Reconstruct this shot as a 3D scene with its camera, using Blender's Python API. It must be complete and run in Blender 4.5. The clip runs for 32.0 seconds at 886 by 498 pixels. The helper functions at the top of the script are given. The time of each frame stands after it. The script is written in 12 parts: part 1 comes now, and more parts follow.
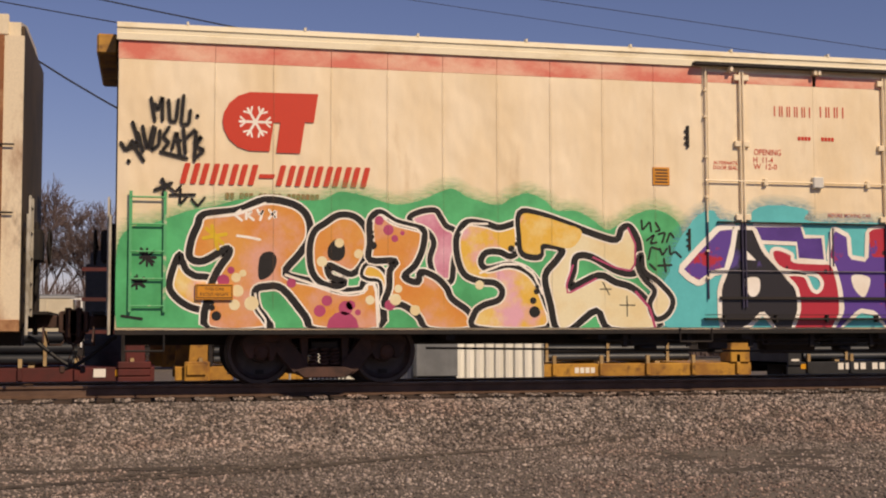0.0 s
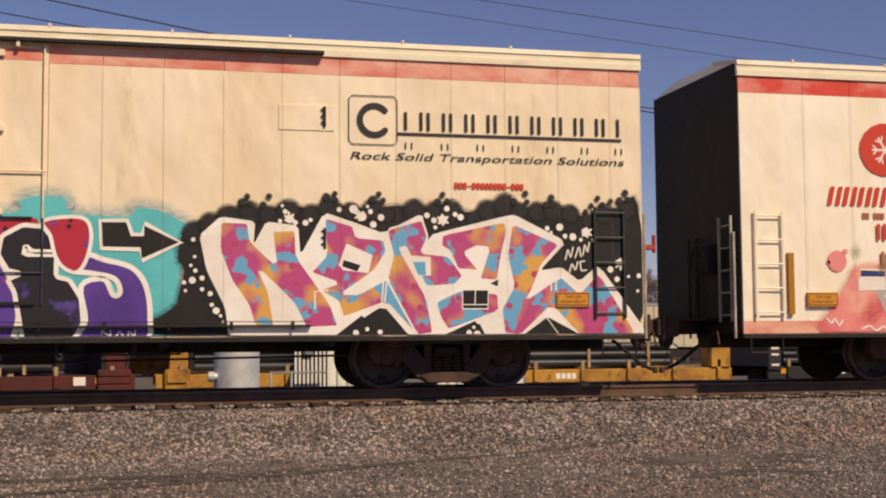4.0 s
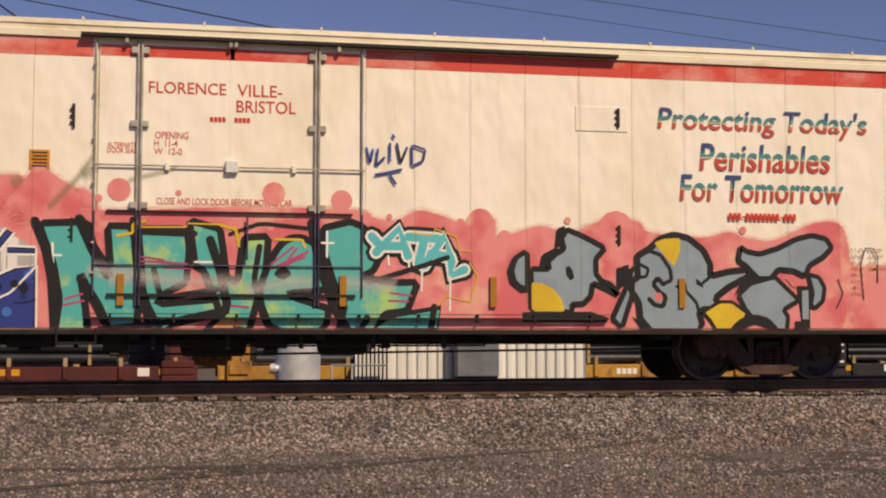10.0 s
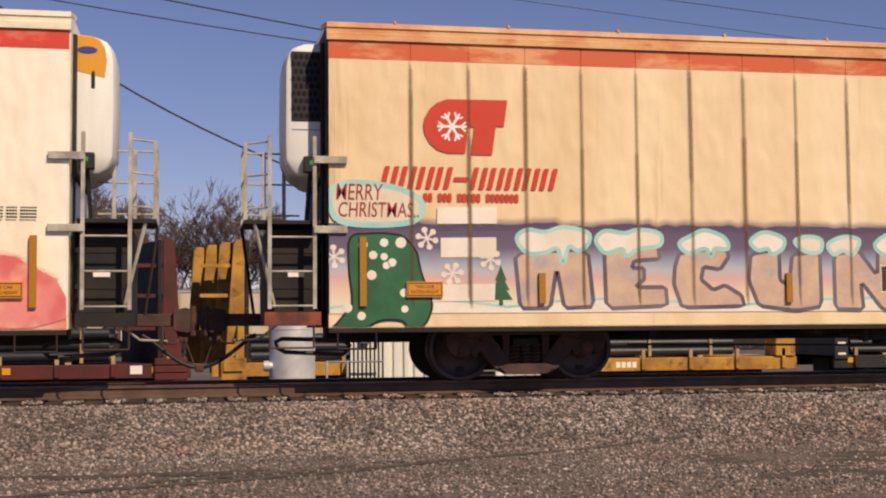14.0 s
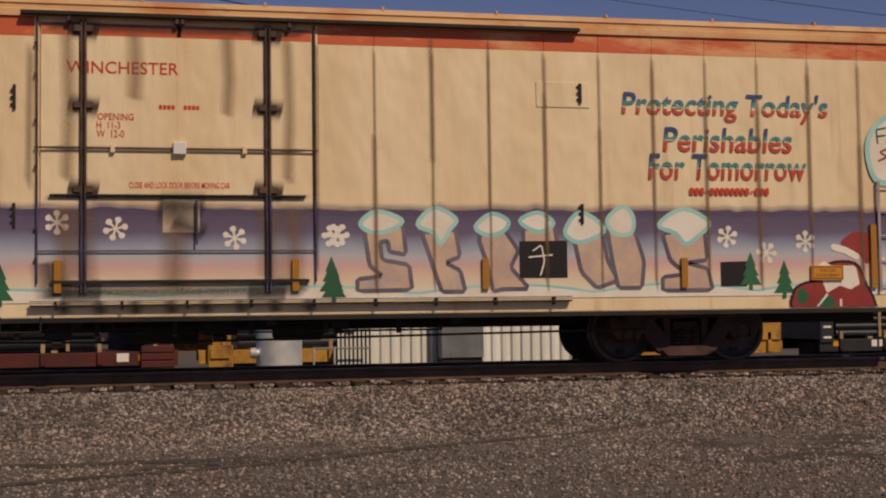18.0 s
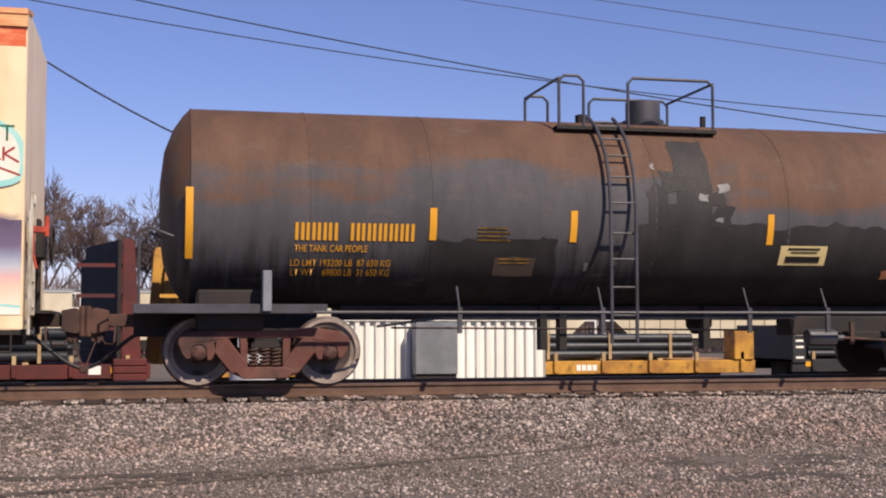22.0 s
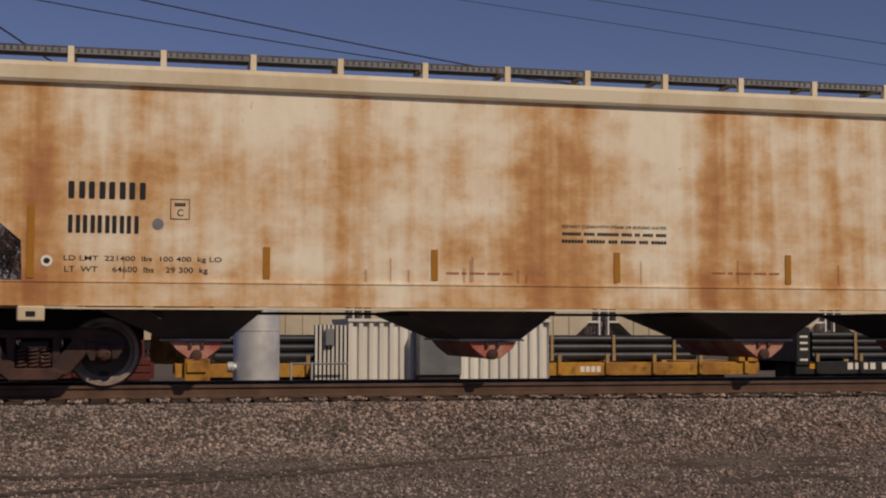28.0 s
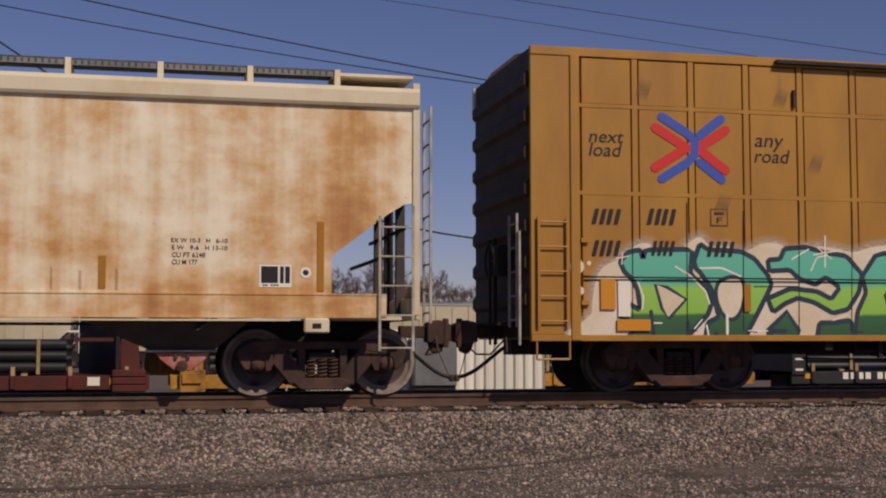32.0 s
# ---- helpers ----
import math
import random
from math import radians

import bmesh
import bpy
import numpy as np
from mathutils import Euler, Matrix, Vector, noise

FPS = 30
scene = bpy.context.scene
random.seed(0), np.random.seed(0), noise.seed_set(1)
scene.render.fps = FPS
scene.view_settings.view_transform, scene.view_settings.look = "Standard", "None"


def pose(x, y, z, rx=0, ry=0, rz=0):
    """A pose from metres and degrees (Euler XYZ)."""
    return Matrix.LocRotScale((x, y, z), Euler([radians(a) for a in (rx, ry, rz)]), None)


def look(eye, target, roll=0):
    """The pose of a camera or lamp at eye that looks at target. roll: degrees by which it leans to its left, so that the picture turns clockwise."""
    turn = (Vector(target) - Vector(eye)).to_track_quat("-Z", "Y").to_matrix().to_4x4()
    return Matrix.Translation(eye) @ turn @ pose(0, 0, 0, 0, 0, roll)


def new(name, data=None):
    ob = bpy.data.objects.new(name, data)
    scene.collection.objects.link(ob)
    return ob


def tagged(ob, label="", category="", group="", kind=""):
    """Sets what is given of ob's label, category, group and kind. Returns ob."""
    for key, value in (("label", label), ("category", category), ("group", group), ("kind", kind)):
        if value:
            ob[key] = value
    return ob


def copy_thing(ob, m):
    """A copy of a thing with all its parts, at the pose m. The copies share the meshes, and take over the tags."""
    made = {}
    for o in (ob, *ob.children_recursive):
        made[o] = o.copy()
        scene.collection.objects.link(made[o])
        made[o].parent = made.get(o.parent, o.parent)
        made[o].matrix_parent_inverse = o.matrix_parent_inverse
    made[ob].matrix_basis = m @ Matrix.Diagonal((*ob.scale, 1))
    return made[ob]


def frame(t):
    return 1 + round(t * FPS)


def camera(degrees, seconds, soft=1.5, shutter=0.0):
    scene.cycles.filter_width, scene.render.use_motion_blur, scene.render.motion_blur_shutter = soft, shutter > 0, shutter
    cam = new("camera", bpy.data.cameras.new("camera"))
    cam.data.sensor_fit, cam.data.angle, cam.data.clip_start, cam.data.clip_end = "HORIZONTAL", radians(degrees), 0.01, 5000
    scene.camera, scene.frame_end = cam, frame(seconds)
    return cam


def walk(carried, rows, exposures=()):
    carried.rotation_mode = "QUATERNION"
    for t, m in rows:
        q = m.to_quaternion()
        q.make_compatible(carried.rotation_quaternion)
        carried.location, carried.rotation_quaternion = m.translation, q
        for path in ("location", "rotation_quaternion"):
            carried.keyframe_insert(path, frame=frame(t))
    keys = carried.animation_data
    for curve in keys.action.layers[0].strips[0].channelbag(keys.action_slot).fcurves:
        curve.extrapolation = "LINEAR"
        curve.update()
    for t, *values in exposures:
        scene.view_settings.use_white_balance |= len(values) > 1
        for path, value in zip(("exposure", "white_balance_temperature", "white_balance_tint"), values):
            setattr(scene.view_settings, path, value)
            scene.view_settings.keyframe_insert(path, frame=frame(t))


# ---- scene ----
cam = camera(38.04, 32.0, soft=2.05)
YC = 19.229         # centre of the track
PATH = [
    (0.0, pose(0.000, 0.000, 0.662, 93.90, 0.17, -12.85)),
    (0.5, pose(0.000, 0.000, 0.662, 93.95, 0.31, -12.76)),
    (1.0, pose(0.000, 0.000, 0.662, 93.53, 0.06, -12.01)),
    (1.5, pose(0.000, 0.000, 0.662, 93.52, 0.21, -11.73)),
    (2.0, pose(0.000, 0.000, 0.662, 94.44, 0.57, -13.59)),
    (2.5, pose(0.000, 0.000, 0.662, 94.53, 0.48, -14.30)),
    (3.0, pose(0.000, 0.000, 0.662, 94.46, 0.20, -14.00)),
    (3.5, pose(0.000, 0.000, 0.662, 94.43, 0.58, -13.72)),
    (4.0, pose(0.000, 0.000, 0.662, 94.18, 0.45, -13.68)),
    (4.5, pose(0.000, 0.000, 0.662, 93.92, 0.69, -13.74)),
    (6.5, pose(0.000, 0.000, 0.662, 93.83, 0.74, -11.67)),
    (7.0, pose(0.000, 0.000, 0.662, 93.67, 0.57, -11.68)),
    (7.5, pose(0.000, 0.000, 0.662, 93.52, 0.49, -11.74)),
    (8.0, pose(0.000, 0.000, 0.662, 93.54, 0.62, -11.71)),
    (8.5, pose(0.000, 0.000, 0.662, 93.69, 0.61, -11.74)),
    (9.0, pose(0.000, 0.000, 0.662, 93.89, 0.80, -11.59)),
    (9.5, pose(0.000, 0.000, 0.662, 93.99, 0.55, -11.11)),
    (10.0, pose(0.000, 0.000, 0.662, 93.91, 0.01, -11.01)),
    (10.5, pose(0.000, 0.000, 0.662, 93.82, -0.30, -11.40)),
    (11.0, pose(0.000, 0.000, 0.662, 93.79, 0.06, -11.78)),
    (11.5, pose(0.133, 0.433, 0.744, 93.62, 0.25, -11.58)),
    (12.0, pose(0.133, 0.433, 0.744, 93.68, 0.05, -11.39)),
    (12.5, pose(0.133, 0.433, 0.744, 93.67, 0.03, -11.39)),
    (13.0, pose(0.133, 0.433, 0.744, 93.61, 0.13, -11.43)),
    (13.5, pose(0.133, 0.433, 0.744, 93.56, 0.27, -11.34)),
    (15.5, pose(0.133, 0.433, 0.744, 93.51, 0.74, -10.23)),
    (16.0, pose(0.133, 0.433, 0.744, 93.43, 0.72, -10.32)),
    (16.5, pose(0.133, 0.433, 0.744, 93.31, 0.82, -10.50)),
    (17.0, pose(0.133, 0.433, 0.744, 93.09, 0.93, -11.12)),
    (17.5, pose(0.133, 0.433, 0.744, 92.92, 0.75, -11.53)),
    (18.0, pose(0.133, 0.433, 0.744, 92.91, 0.74, -11.65)),
    (18.5, pose(0.133, 0.433, 0.744, 93.18, 0.62, -11.83)),
    (19.0, pose(0.133, 0.433, 0.744, 93.83, 0.34, -12.72)),
    (19.5, pose(0.133, 0.433, 0.744, 93.95, 0.15, -13.21)),
    (20.0, pose(0.133, 0.433, 0.744, 93.87, -0.30, -13.38)),
    (20.5, pose(0.133, 0.433, 0.744, 93.87, -0.01, -13.29)),
    (21.0, pose(0.133, 0.433, 0.744, 93.89, 0.35, -13.34)),
    (21.5, pose(0.133, 0.433, 0.744, 93.72, 0.20, -13.32)),
    (22.0, pose(0.133, 0.433, 0.744, 93.62, 0.11, -12.79)),
    (22.5, pose(0.133, 0.433, 0.744, 93.42, 0.09, -12.41)),
    (23.0, pose(0.133, 0.433, 0.744, 93.18, 0.13, -12.06)),
    (23.5, pose(0.133, 0.433, 0.744, 93.07, 0.40, -11.83)),
    (24.0, pose(0.133, 0.433, 0.744, 93.04, 0.39, -11.78)),
    (24.5, pose(0.133, 0.433, 0.744, 93.02, 0.30, -11.78)),
    (25.0, pose(0.133, 0.433, 0.744, 93.07, 0.24, -11.85)),
    (25.5, pose(0.133, 0.433, 0.744, 93.16, 0.35, -11.95)),
    (27.5, pose(0.133, 0.433, 0.744, 93.72, 0.05, -12.44)),
    (28.0, pose(0.133, 0.433, 0.744, 93.66, -0.10, -12.62)),
    (28.5, pose(0.133, 0.433, 0.744, 93.64, 0.07, -12.67)),
    (29.0, pose(0.133, 0.433, 0.744, 93.65, 0.14, -12.70)),
    (29.5, pose(0.133, 0.433, 0.744, 93.68, -0.09, -12.88)),
    (30.0, pose(0.133, 0.433, 0.744, 93.77, 0.05, -13.30)),
    (30.5, pose(0.133, 0.433, 0.744, 93.71, 0.28, -13.56)),
    (31.0, pose(0.133, 0.433, 0.744, 93.10, -0.01, -13.32)),
    (31.5, pose(0.133, 0.433, 0.744, 93.09, 0.09, -13.00)),
    (32.0, pose(0.133, 0.433, 0.744, 94.13, 0.02, -12.82)),
]
EXPOSURE = [(0, -0.38, 7200), (3, -0.33, 7100), (6.5, -0.38, 7000), (7, -0.38, 7000), (8.5, -0.20, 7000), (11, -0.54, 7000), (13, -0.18, 6900), (16, -0.40, 7100), (17, -0.86, 7100), (18, -0.96, 7050), (19, -0.98, 7000), (20.5, -0.55, 6400), (21, -0.33, 6300), (22.5, 0.42, 6100), (25, 0.25, 6350), (25.5, 0.18, 6400), (27.5, -0.93, 6800), (29, -1.07, 6700), (30, -1.08, 6650), (32, -0.80, 6500)]
walk(cam, PATH, [(t, e, k, 15) for t, e, k in EXPOSURE])
# how far the train has gone, in metres
TRAVEL = [(0, -0.000), (1, 3.195), (2, 6.378), (3, 9.562), (4, 12.735), (4.5, 14.319), (6.5, 20.667), (7, 22.270), (8, 25.512), (9, 28.778), (10,
    32.059), (11, 35.334), (12, 38.529), (13, 41.676), (13.5, 43.268), (15.5, 49.642), (16, 51.239), (17, 54.435), (18, 57.626), (19, 60.779), (20,
    63.911), (21, 67.034), (22, 70.132), (23, 73.162), (24, 76.209), (25, 79.288), (25.5, 80.820), (27.5, 86.900), (28, 88.416), (29, 91.439), (30,
    94.450), (31, 97.454), (32, 100.443)]

FACE = -1.6          # side of a car, from the track's centre
PI = math.pi


# ---- light ----
world = bpy.data.worlds.new("sky")
scene.world = world
world.use_nodes = True
_n = world.node_tree.nodes
_sky = _n.new("ShaderNodeTexSky")
_sky.sky_type = "NISHITA"
_sky.sun_disc = False
SUN_EL, SUN_AZ = radians(43), radians(155)       # azimuth clockwise from +y
_sky.sun_elevation, _sky.sun_rotation = SUN_EL, SUN_AZ
_sky.air_density, _sky.dust_density, _sky.ozone_density = 1.0, 0.0, 6.0
_n["Background"].inputs[1].default_value = 0.085
_hue = _n.new("ShaderNodeMix")
_hue.data_type, _hue.blend_type = "RGBA", "MULTIPLY"
_hue.inputs[0].default_value, _hue.inputs[7].default_value = 1.0, (1.12, 0.90, 1.03, 1)     # a violet winter blue
world.node_tree.links.new(_sky.outputs[0], _hue.inputs[6])
world.node_tree.links.new(_hue.outputs[2], _n["Background"].inputs[0])
sun = new("sun", bpy.data.lights.new("sun", "SUN"))
sun.data.energy, sun.data.angle, sun.data.color = 5.0, radians(0.6), (1.0, 0.84, 0.62)
_toward = Vector((math.sin(SUN_AZ) * math.cos(SUN_EL), math.cos(SUN_AZ) * math.cos(SUN_EL), math.sin(SUN_EL)))
sun.matrix_world = look((0, 0, 30), Vector((0, 0, 30)) - _toward)


# ---- materials ----
def rgb(h):
    """A linear colour from a hex string."""
    v = [int(h[i:i + 2], 16) / 255 for i in (0, 2, 4)]
    return tuple(c / 12.92 if c <= 0.04045 else ((c + 0.055) / 1.055) ** 2.4 for c in v) + (1.0,)


def surf(name, c1, c2=None, scale=1.5, stretch=(1, 1, 1), thr=(0.4, 0.62), c3=None, scale3=0.5, stretch3=(1, 1, 1),
         thr3=(0.5, 0.7), rough=0.6, metal=0.0, bump=0.15, grain=40.0, vary=0.10, spots=None, spot_scale=5.0, spot_r=0.25, each=0.0, dent=0.0, detail=6):
    """A surface: a base colour, a second and third colour in patches, fine grain and relief, and round spots if asked for."""
    m = bpy.data.materials.new(name)
    m.use_nodes = True
    n, l = m.node_tree.nodes, m.node_tree.links
    b = n["Principled BSDF"]
    b.inputs["Roughness"].default_value, b.inputs["Metallic"].default_value = rough, metal
    tc = n.new("ShaderNodeTexCoord")

    def noise_of(scale, stretch, detail=detail):
        mp = n.new("ShaderNodeMapping")
        mp.inputs["Scale"].default_value = stretch
        l.new(tc.outputs["Object"], mp.inputs[0])
        t = n.new("ShaderNodeTexNoise")
        t.inputs["Scale"].default_value, t.inputs["Detail"].default_value = scale, detail
        t.inputs["Roughness"].default_value = 0.62
        l.new(mp.outputs[0], t.inputs["Vector"])
        return t.outputs["Fac"]

    def span(x, lo, hi, a=0.0, z=1.0):
        r = n.new("ShaderNodeMapRange")
        r.inputs[1].default_value, r.inputs[2].default_value = lo, hi
        r.inputs[3].default_value, r.inputs[4].default_value = a, z
        l.new(x, r.inputs[0])
        return r.outputs[0]

    def mix(fac, a, z, kind="MIX"):
        x = n.new("ShaderNodeMix")
        x.data_type, x.blend_type = "RGBA", kind
        for s, v in ((x.inputs[0], fac), (x.inputs[6], a), (x.inputs[7], z)):
            if isinstance(v, (tuple, float, int)):
                s.default_value = v
            else:
                l.new(v, s)
        return x.outputs[2]

    col = c1
    if c2:
        col = mix(span(noise_of(scale, stretch), *thr), col, c2)
    if c3:
        col = mix(span(noise_of(scale3, stretch3), *thr3), col, c3)
    if spots:
        mp = n.new("ShaderNodeMapping")
        mp.inputs["Scale"].default_value = (1, 0, 1)
        l.new(tc.outputs["Object"], mp.inputs[0])
        v = n.new("ShaderNodeTexVoronoi")
        v.inputs["Scale"].default_value = spot_scale
        l.new(mp.outputs[0], v.inputs["Vector"])
        col = mix(span(v.outputs["Distance"], spot_r, spot_r * 0.75), col, spots)
    fine = noise_of(grain, (1, 1, 1), 4)
    col = mix(1.0, col, mix(fine, (1 - 2 * vary,) * 3 + (1,), (1 + 2 * vary,) * 3 + (1,)), "MULTIPLY")
    if each:
        oi = n.new("ShaderNodeObjectInfo")
        shade = span(oi.outputs["Random"], 0, 1, 1 - each, 1 + each)
        cb = n.new("ShaderNodeCombineColor")
        for k in range(3):
            l.new(shade, cb.inputs[k])
        col = mix(1.0, col, cb.outputs[0], "MULTIPLY")
    if isinstance(col, tuple):
        b.inputs["Base Color"].default_value = col
    else:
        l.new(col, b.inputs["Base Color"])
    r = span(fine, 0.2, 0.8, max(0.05, rough - 0.12), min(1, rough + 0.12))
    l.new(r, b.inputs["Roughness"])
    if bump:
        bp = n.new("ShaderNodeBump")
        bp.inputs["Strength"].default_value, bp.inputs["Distance"].default_value = bump, 0.01
        l.new(fine, bp.inputs["Height"])
        l.new(bp.outputs[0], b.inputs["Normal"])
        if dent:      # sheet metal that is not quite flat
            b2 = n.new("ShaderNodeBump")
            b2.inputs["Strength"].default_value, b2.inputs["Distance"].default_value = 1.0, dent
            l.new(noise_of(1.5, (1.3, 1, 0.7), 2), b2.inputs["Height"])
            l.new(b2.outputs[0], bp.inputs["Normal"])
    return m


RUST_ROD = surf("rust_brown_rod", rgb("5e4334"), rgb("3c2b24"), 4.0, rough=0.7, bump=0.15, vary=0.15)
OVERPAINT = surf("overpainted_steel", rgb("2e2838"), rgb("4a4660"), 3.0, rough=0.5, bump=0.05, vary=0.1)
STREAK = (1, 1, 0.12)
CREAM = surf("cream_paint", rgb("efdfc2"), rgb("e2cba4"), 0.9, (1, 1, 0.4), (0.42, 0.74), rgb("c4a67c"), 2.0, (1, 1, 0.25), (0.62, 0.86), 0.42, bump=0.05, vary=0.03, dent=0.05)
IVORY = surf("ivory_paint", rgb("f6eedc"), rgb("ebdcbc"), 0.8, (1, 1, 0.4), (0.46, 0.78), rgb("d6c29c"), 2.2, (1, 1, 0.2), (0.62, 0.86), 0.40, bump=0.05, vary=0.03, dent=0.05)
TAN = surf("tan_cream_paint", rgb("ecd6b0"), rgb("ddbd90"), 0.8, STREAK, (0.42, 0.72), rgb("b98f5c"), 2.0, (1, 1, 0.07), (0.6, 0.8), 0.45, bump=0.05, vary=0.04, dent=0.05)
ROOF_CREAM = surf("cream_roof_edge", rgb("e9dfc4"), rgb("cbb78f"), 1.2, (1, 1, 3), (0.5, 0.75), rough=0.5, bump=0.05, vary=0.04)
RED_A = surf("faded_red_stripe", rgb("d67462"), rgb("e6b8a0"), 1.3, (0.6, 1, 1), (0.40, 0.60), rough=0.5, bump=0.05, vary=0.06)
RED_B = surf("red_stripe", rgb("d4442f"), rgb("e29a88"), 1.1, (0.6, 1, 1.2), (0.48, 0.66), rough=0.45, bump=0.05, vary=0.05)
ROOF_RUST = surf("rust_washed_roof_edge", rgb("dcae7c"), rgb("c9824c"), 1.0, (1, 1, 2), (0.42, 0.66), rgb("b5643a"), 2.4, (0.6, 1, 2), (0.58, 0.72), rough=0.55, bump=0.06, vary=0.05)
RED_C = surf("orange_red_stripe", rgb("cc5c30"), rgb("dd9a68"), 1.7, (0.5, 1, 1.8), (0.47, 0.60), rough=0.5, bump=0.05, vary=0.05)
SIGN_RED = surf("red_lettering", rgb("c8391f"), rough=0.5, bump=0.03, vary=0.05)
SIGN_BLACK = surf("black_lettering", rgb("1e1a1a"), rough=0.5, bump=0.03, vary=0.05)
SIGN_WHITE = surf("white_lettering", rgb("ece8e0"), rough=0.5, bump=0.03, vary=0.04)
SIGN_YELLOW = surf("yellow_lettering", rgb("d99a1c"), rough=0.5, bump=0.03, vary=0.08)
PLACARD = surf("orange_yellow_placard", rgb("cf8a1e"), rough=0.5, bump=0.02, vary=0.08)
REFLECT = surf("amber_reflector", rgb("a9741c"), rough=0.35, bump=0.02, vary=0.12)
DARK = surf("black_underframe", rgb("151211"), rgb("271e1a"), 2.0, rough=0.75, bump=0.3, vary=0.2)
IRON = surf("rusty_cast_steel", rgb("3c2a25"), rgb("553a31"), 3.0, c3=rgb("261d1b"), scale3=1.2, rough=0.8, bump=0.4, vary=0.2)
TRUCK_RED = surf("brown_truck_steel", rgb("583229"), rgb("6a463b"), 3.0, c3=rgb("34231f"), scale3=1.5, rough=0.8, bump=0.4, vary=0.2)
WHEEL = surf("brown_wheel_steel", rgb("352824"), rgb("4a3933"), 2.5, rough=0.5, bump=0.2, vary=0.15)
WHEEL_DUST = surf("dusty_wheel_face", rgb("9a8d84"), rgb("7d6f66"), 3.5, c3=rgb("57473f"), scale3=6.0, thr3=(0.58, 0.74), rough=0.7, bump=0.15, vary=0.12)
TREAD = surf("polished_wheel_rim", rgb("b9b2ab"), rgb("8d837b"), 4.0, rough=0.32, metal=0.9, bump=0.05, vary=0.05)
RAIL_SIDE = surf("rusty_rail", rgb("523c2f"), rgb("634b3d"), 3.0, rough=0.75, bump=0.2, vary=0.15)
RAIL_TOP = surf("worn_rail_head", rgb("8b7a6c"), rgb("6a5a4e"), 2.0, rough=0.35, metal=0.7, bump=0.05)
TIE = surf("old_wood_tie", rgb("2a1f19"), rgb("40322a"), 3.0, (0.3, 3, 1), rough=0.9, bump=0.6, vary=0.2, each=0.2)
GALV = surf("galvanised_steel", rgb("d6d8dc"), rgb("bdc0c6"), 2.0, rough=0.42, metal=0.35, bump=0.05, vary=0.05)
WHITE_STEEL = surf("white_steel", rgb("e8e8e4"), rgb("cfcdc6"), 1.0, STREAK, rough=0.5, bump=0.05, vary=0.04)
GREY_STEEL = surf("grey_painted_steel", rgb("7d8187"), rgb("696d73"), 1.5, rough=0.5, bump=0.1)
LIGHT_GREY = surf("light_grey_handrail", rgb("b9b4a8"), rgb("8f887a"), 3.0, rough=0.55, bump=0.1)
YELLOW = surf("yellow_car_paint", rgb("c08f36"), rgb("96692e"), 1.6, c3=rgb("5a3820"), scale3=3.5, thr3=(0.54, 0.72), rough=0.55, bump=0.1)
MAROON = surf("maroon_car_paint", rgb("5d2320"), rgb("47201d"), 1.2, rough=0.6, bump=0.1, vary=0.15)
PIPE = surf("blue_black_pipe", rgb("1c2027"), rgb("2a2f38"), 1.0, rough=0.5, bump=0.05, each=0.25)
RUBBER = surf("black_rubber", rgb("16151a"), rough=0.6, bump=0.1)


# ---- mesh helpers ----
def box(bm, x0, y0, z0, x1, y1, z1):
    v = [bm.verts.new((x, y, z)) for x in (x0, x1) for y in (y0, y1) for z in (z0, z1)]
    for f in ((0, 1, 3, 2), (4, 6, 7, 5), (0, 4, 5, 1), (2, 3, 7, 6), (0, 2, 6, 4), (1, 5, 7, 3)):
        bm.faces.new([v[i] for i in f])


def rod(bm, a, b, r, seg=8, r2=None):
    """A round bar from a to b."""
    a, b = Vector(a), Vector(b)
    q = (b - a).to_track_quat("Z", "Y")
    rings = []
    for p, k in ((a, r), (b, r if r2 is None else r2)):
        rings.append([bm.verts.new(p + q @ Vector((k * math.cos(2 * PI * i / seg), k * math.sin(2 * PI * i / seg), 0))) for i in range(seg)])
    for i in range(seg):
        bm.faces.new((rings[0][i], rings[0][(i + 1) % seg], rings[1][(i + 1) % seg], rings[1][i]))
    bm.faces.new(rings[0][::-1])
    bm.faces.new(rings[1])


def line(bm, pts, r, seg=6):
    """A bent round bar or hose along the points, in one piece."""
    pts = [Vector(p) for p in pts]
    pts = [p for i, p in enumerate(pts) if i == 0 or (p - pts[i - 1]).length > 1e-5]
    loop = len(pts) > 3 and (pts[0] - pts[-1]).length < 1e-4
    if loop:
        pts.pop()
    n, rings, up = len(pts), [], None
    for i in range(n):
        a = pts[i - 1] if (i or loop) else pts[0]
        b = pts[(i + 1) % n] if (i < n - 1 or loop) else pts[-1]
        d = (b - a).normalized()
        if up is None:
            up = Vector((0, 0, 1)) if abs(d.z) < 0.8 else Vector((0, 1, 0))
        up = (up - d * up.dot(d)).normalized()
        q = d.cross(up)
        rings.append([bm.verts.new(pts[i] + r * (up * math.cos(2 * PI * k / seg) + q * math.sin(2 * PI * k / seg))) for k in range(seg)])
    for u, v in zip(rings, rings[1:] + rings[:1]) if loop else zip(rings, rings[1:]):
        for k in range(seg):
            bm.faces.new((u[k], u[(k + 1) % seg], v[(k + 1) % seg], v[k]))
    if not loop:
        bm.faces.new(rings[0][::-1])
        bm.faces.new(rings[-1])


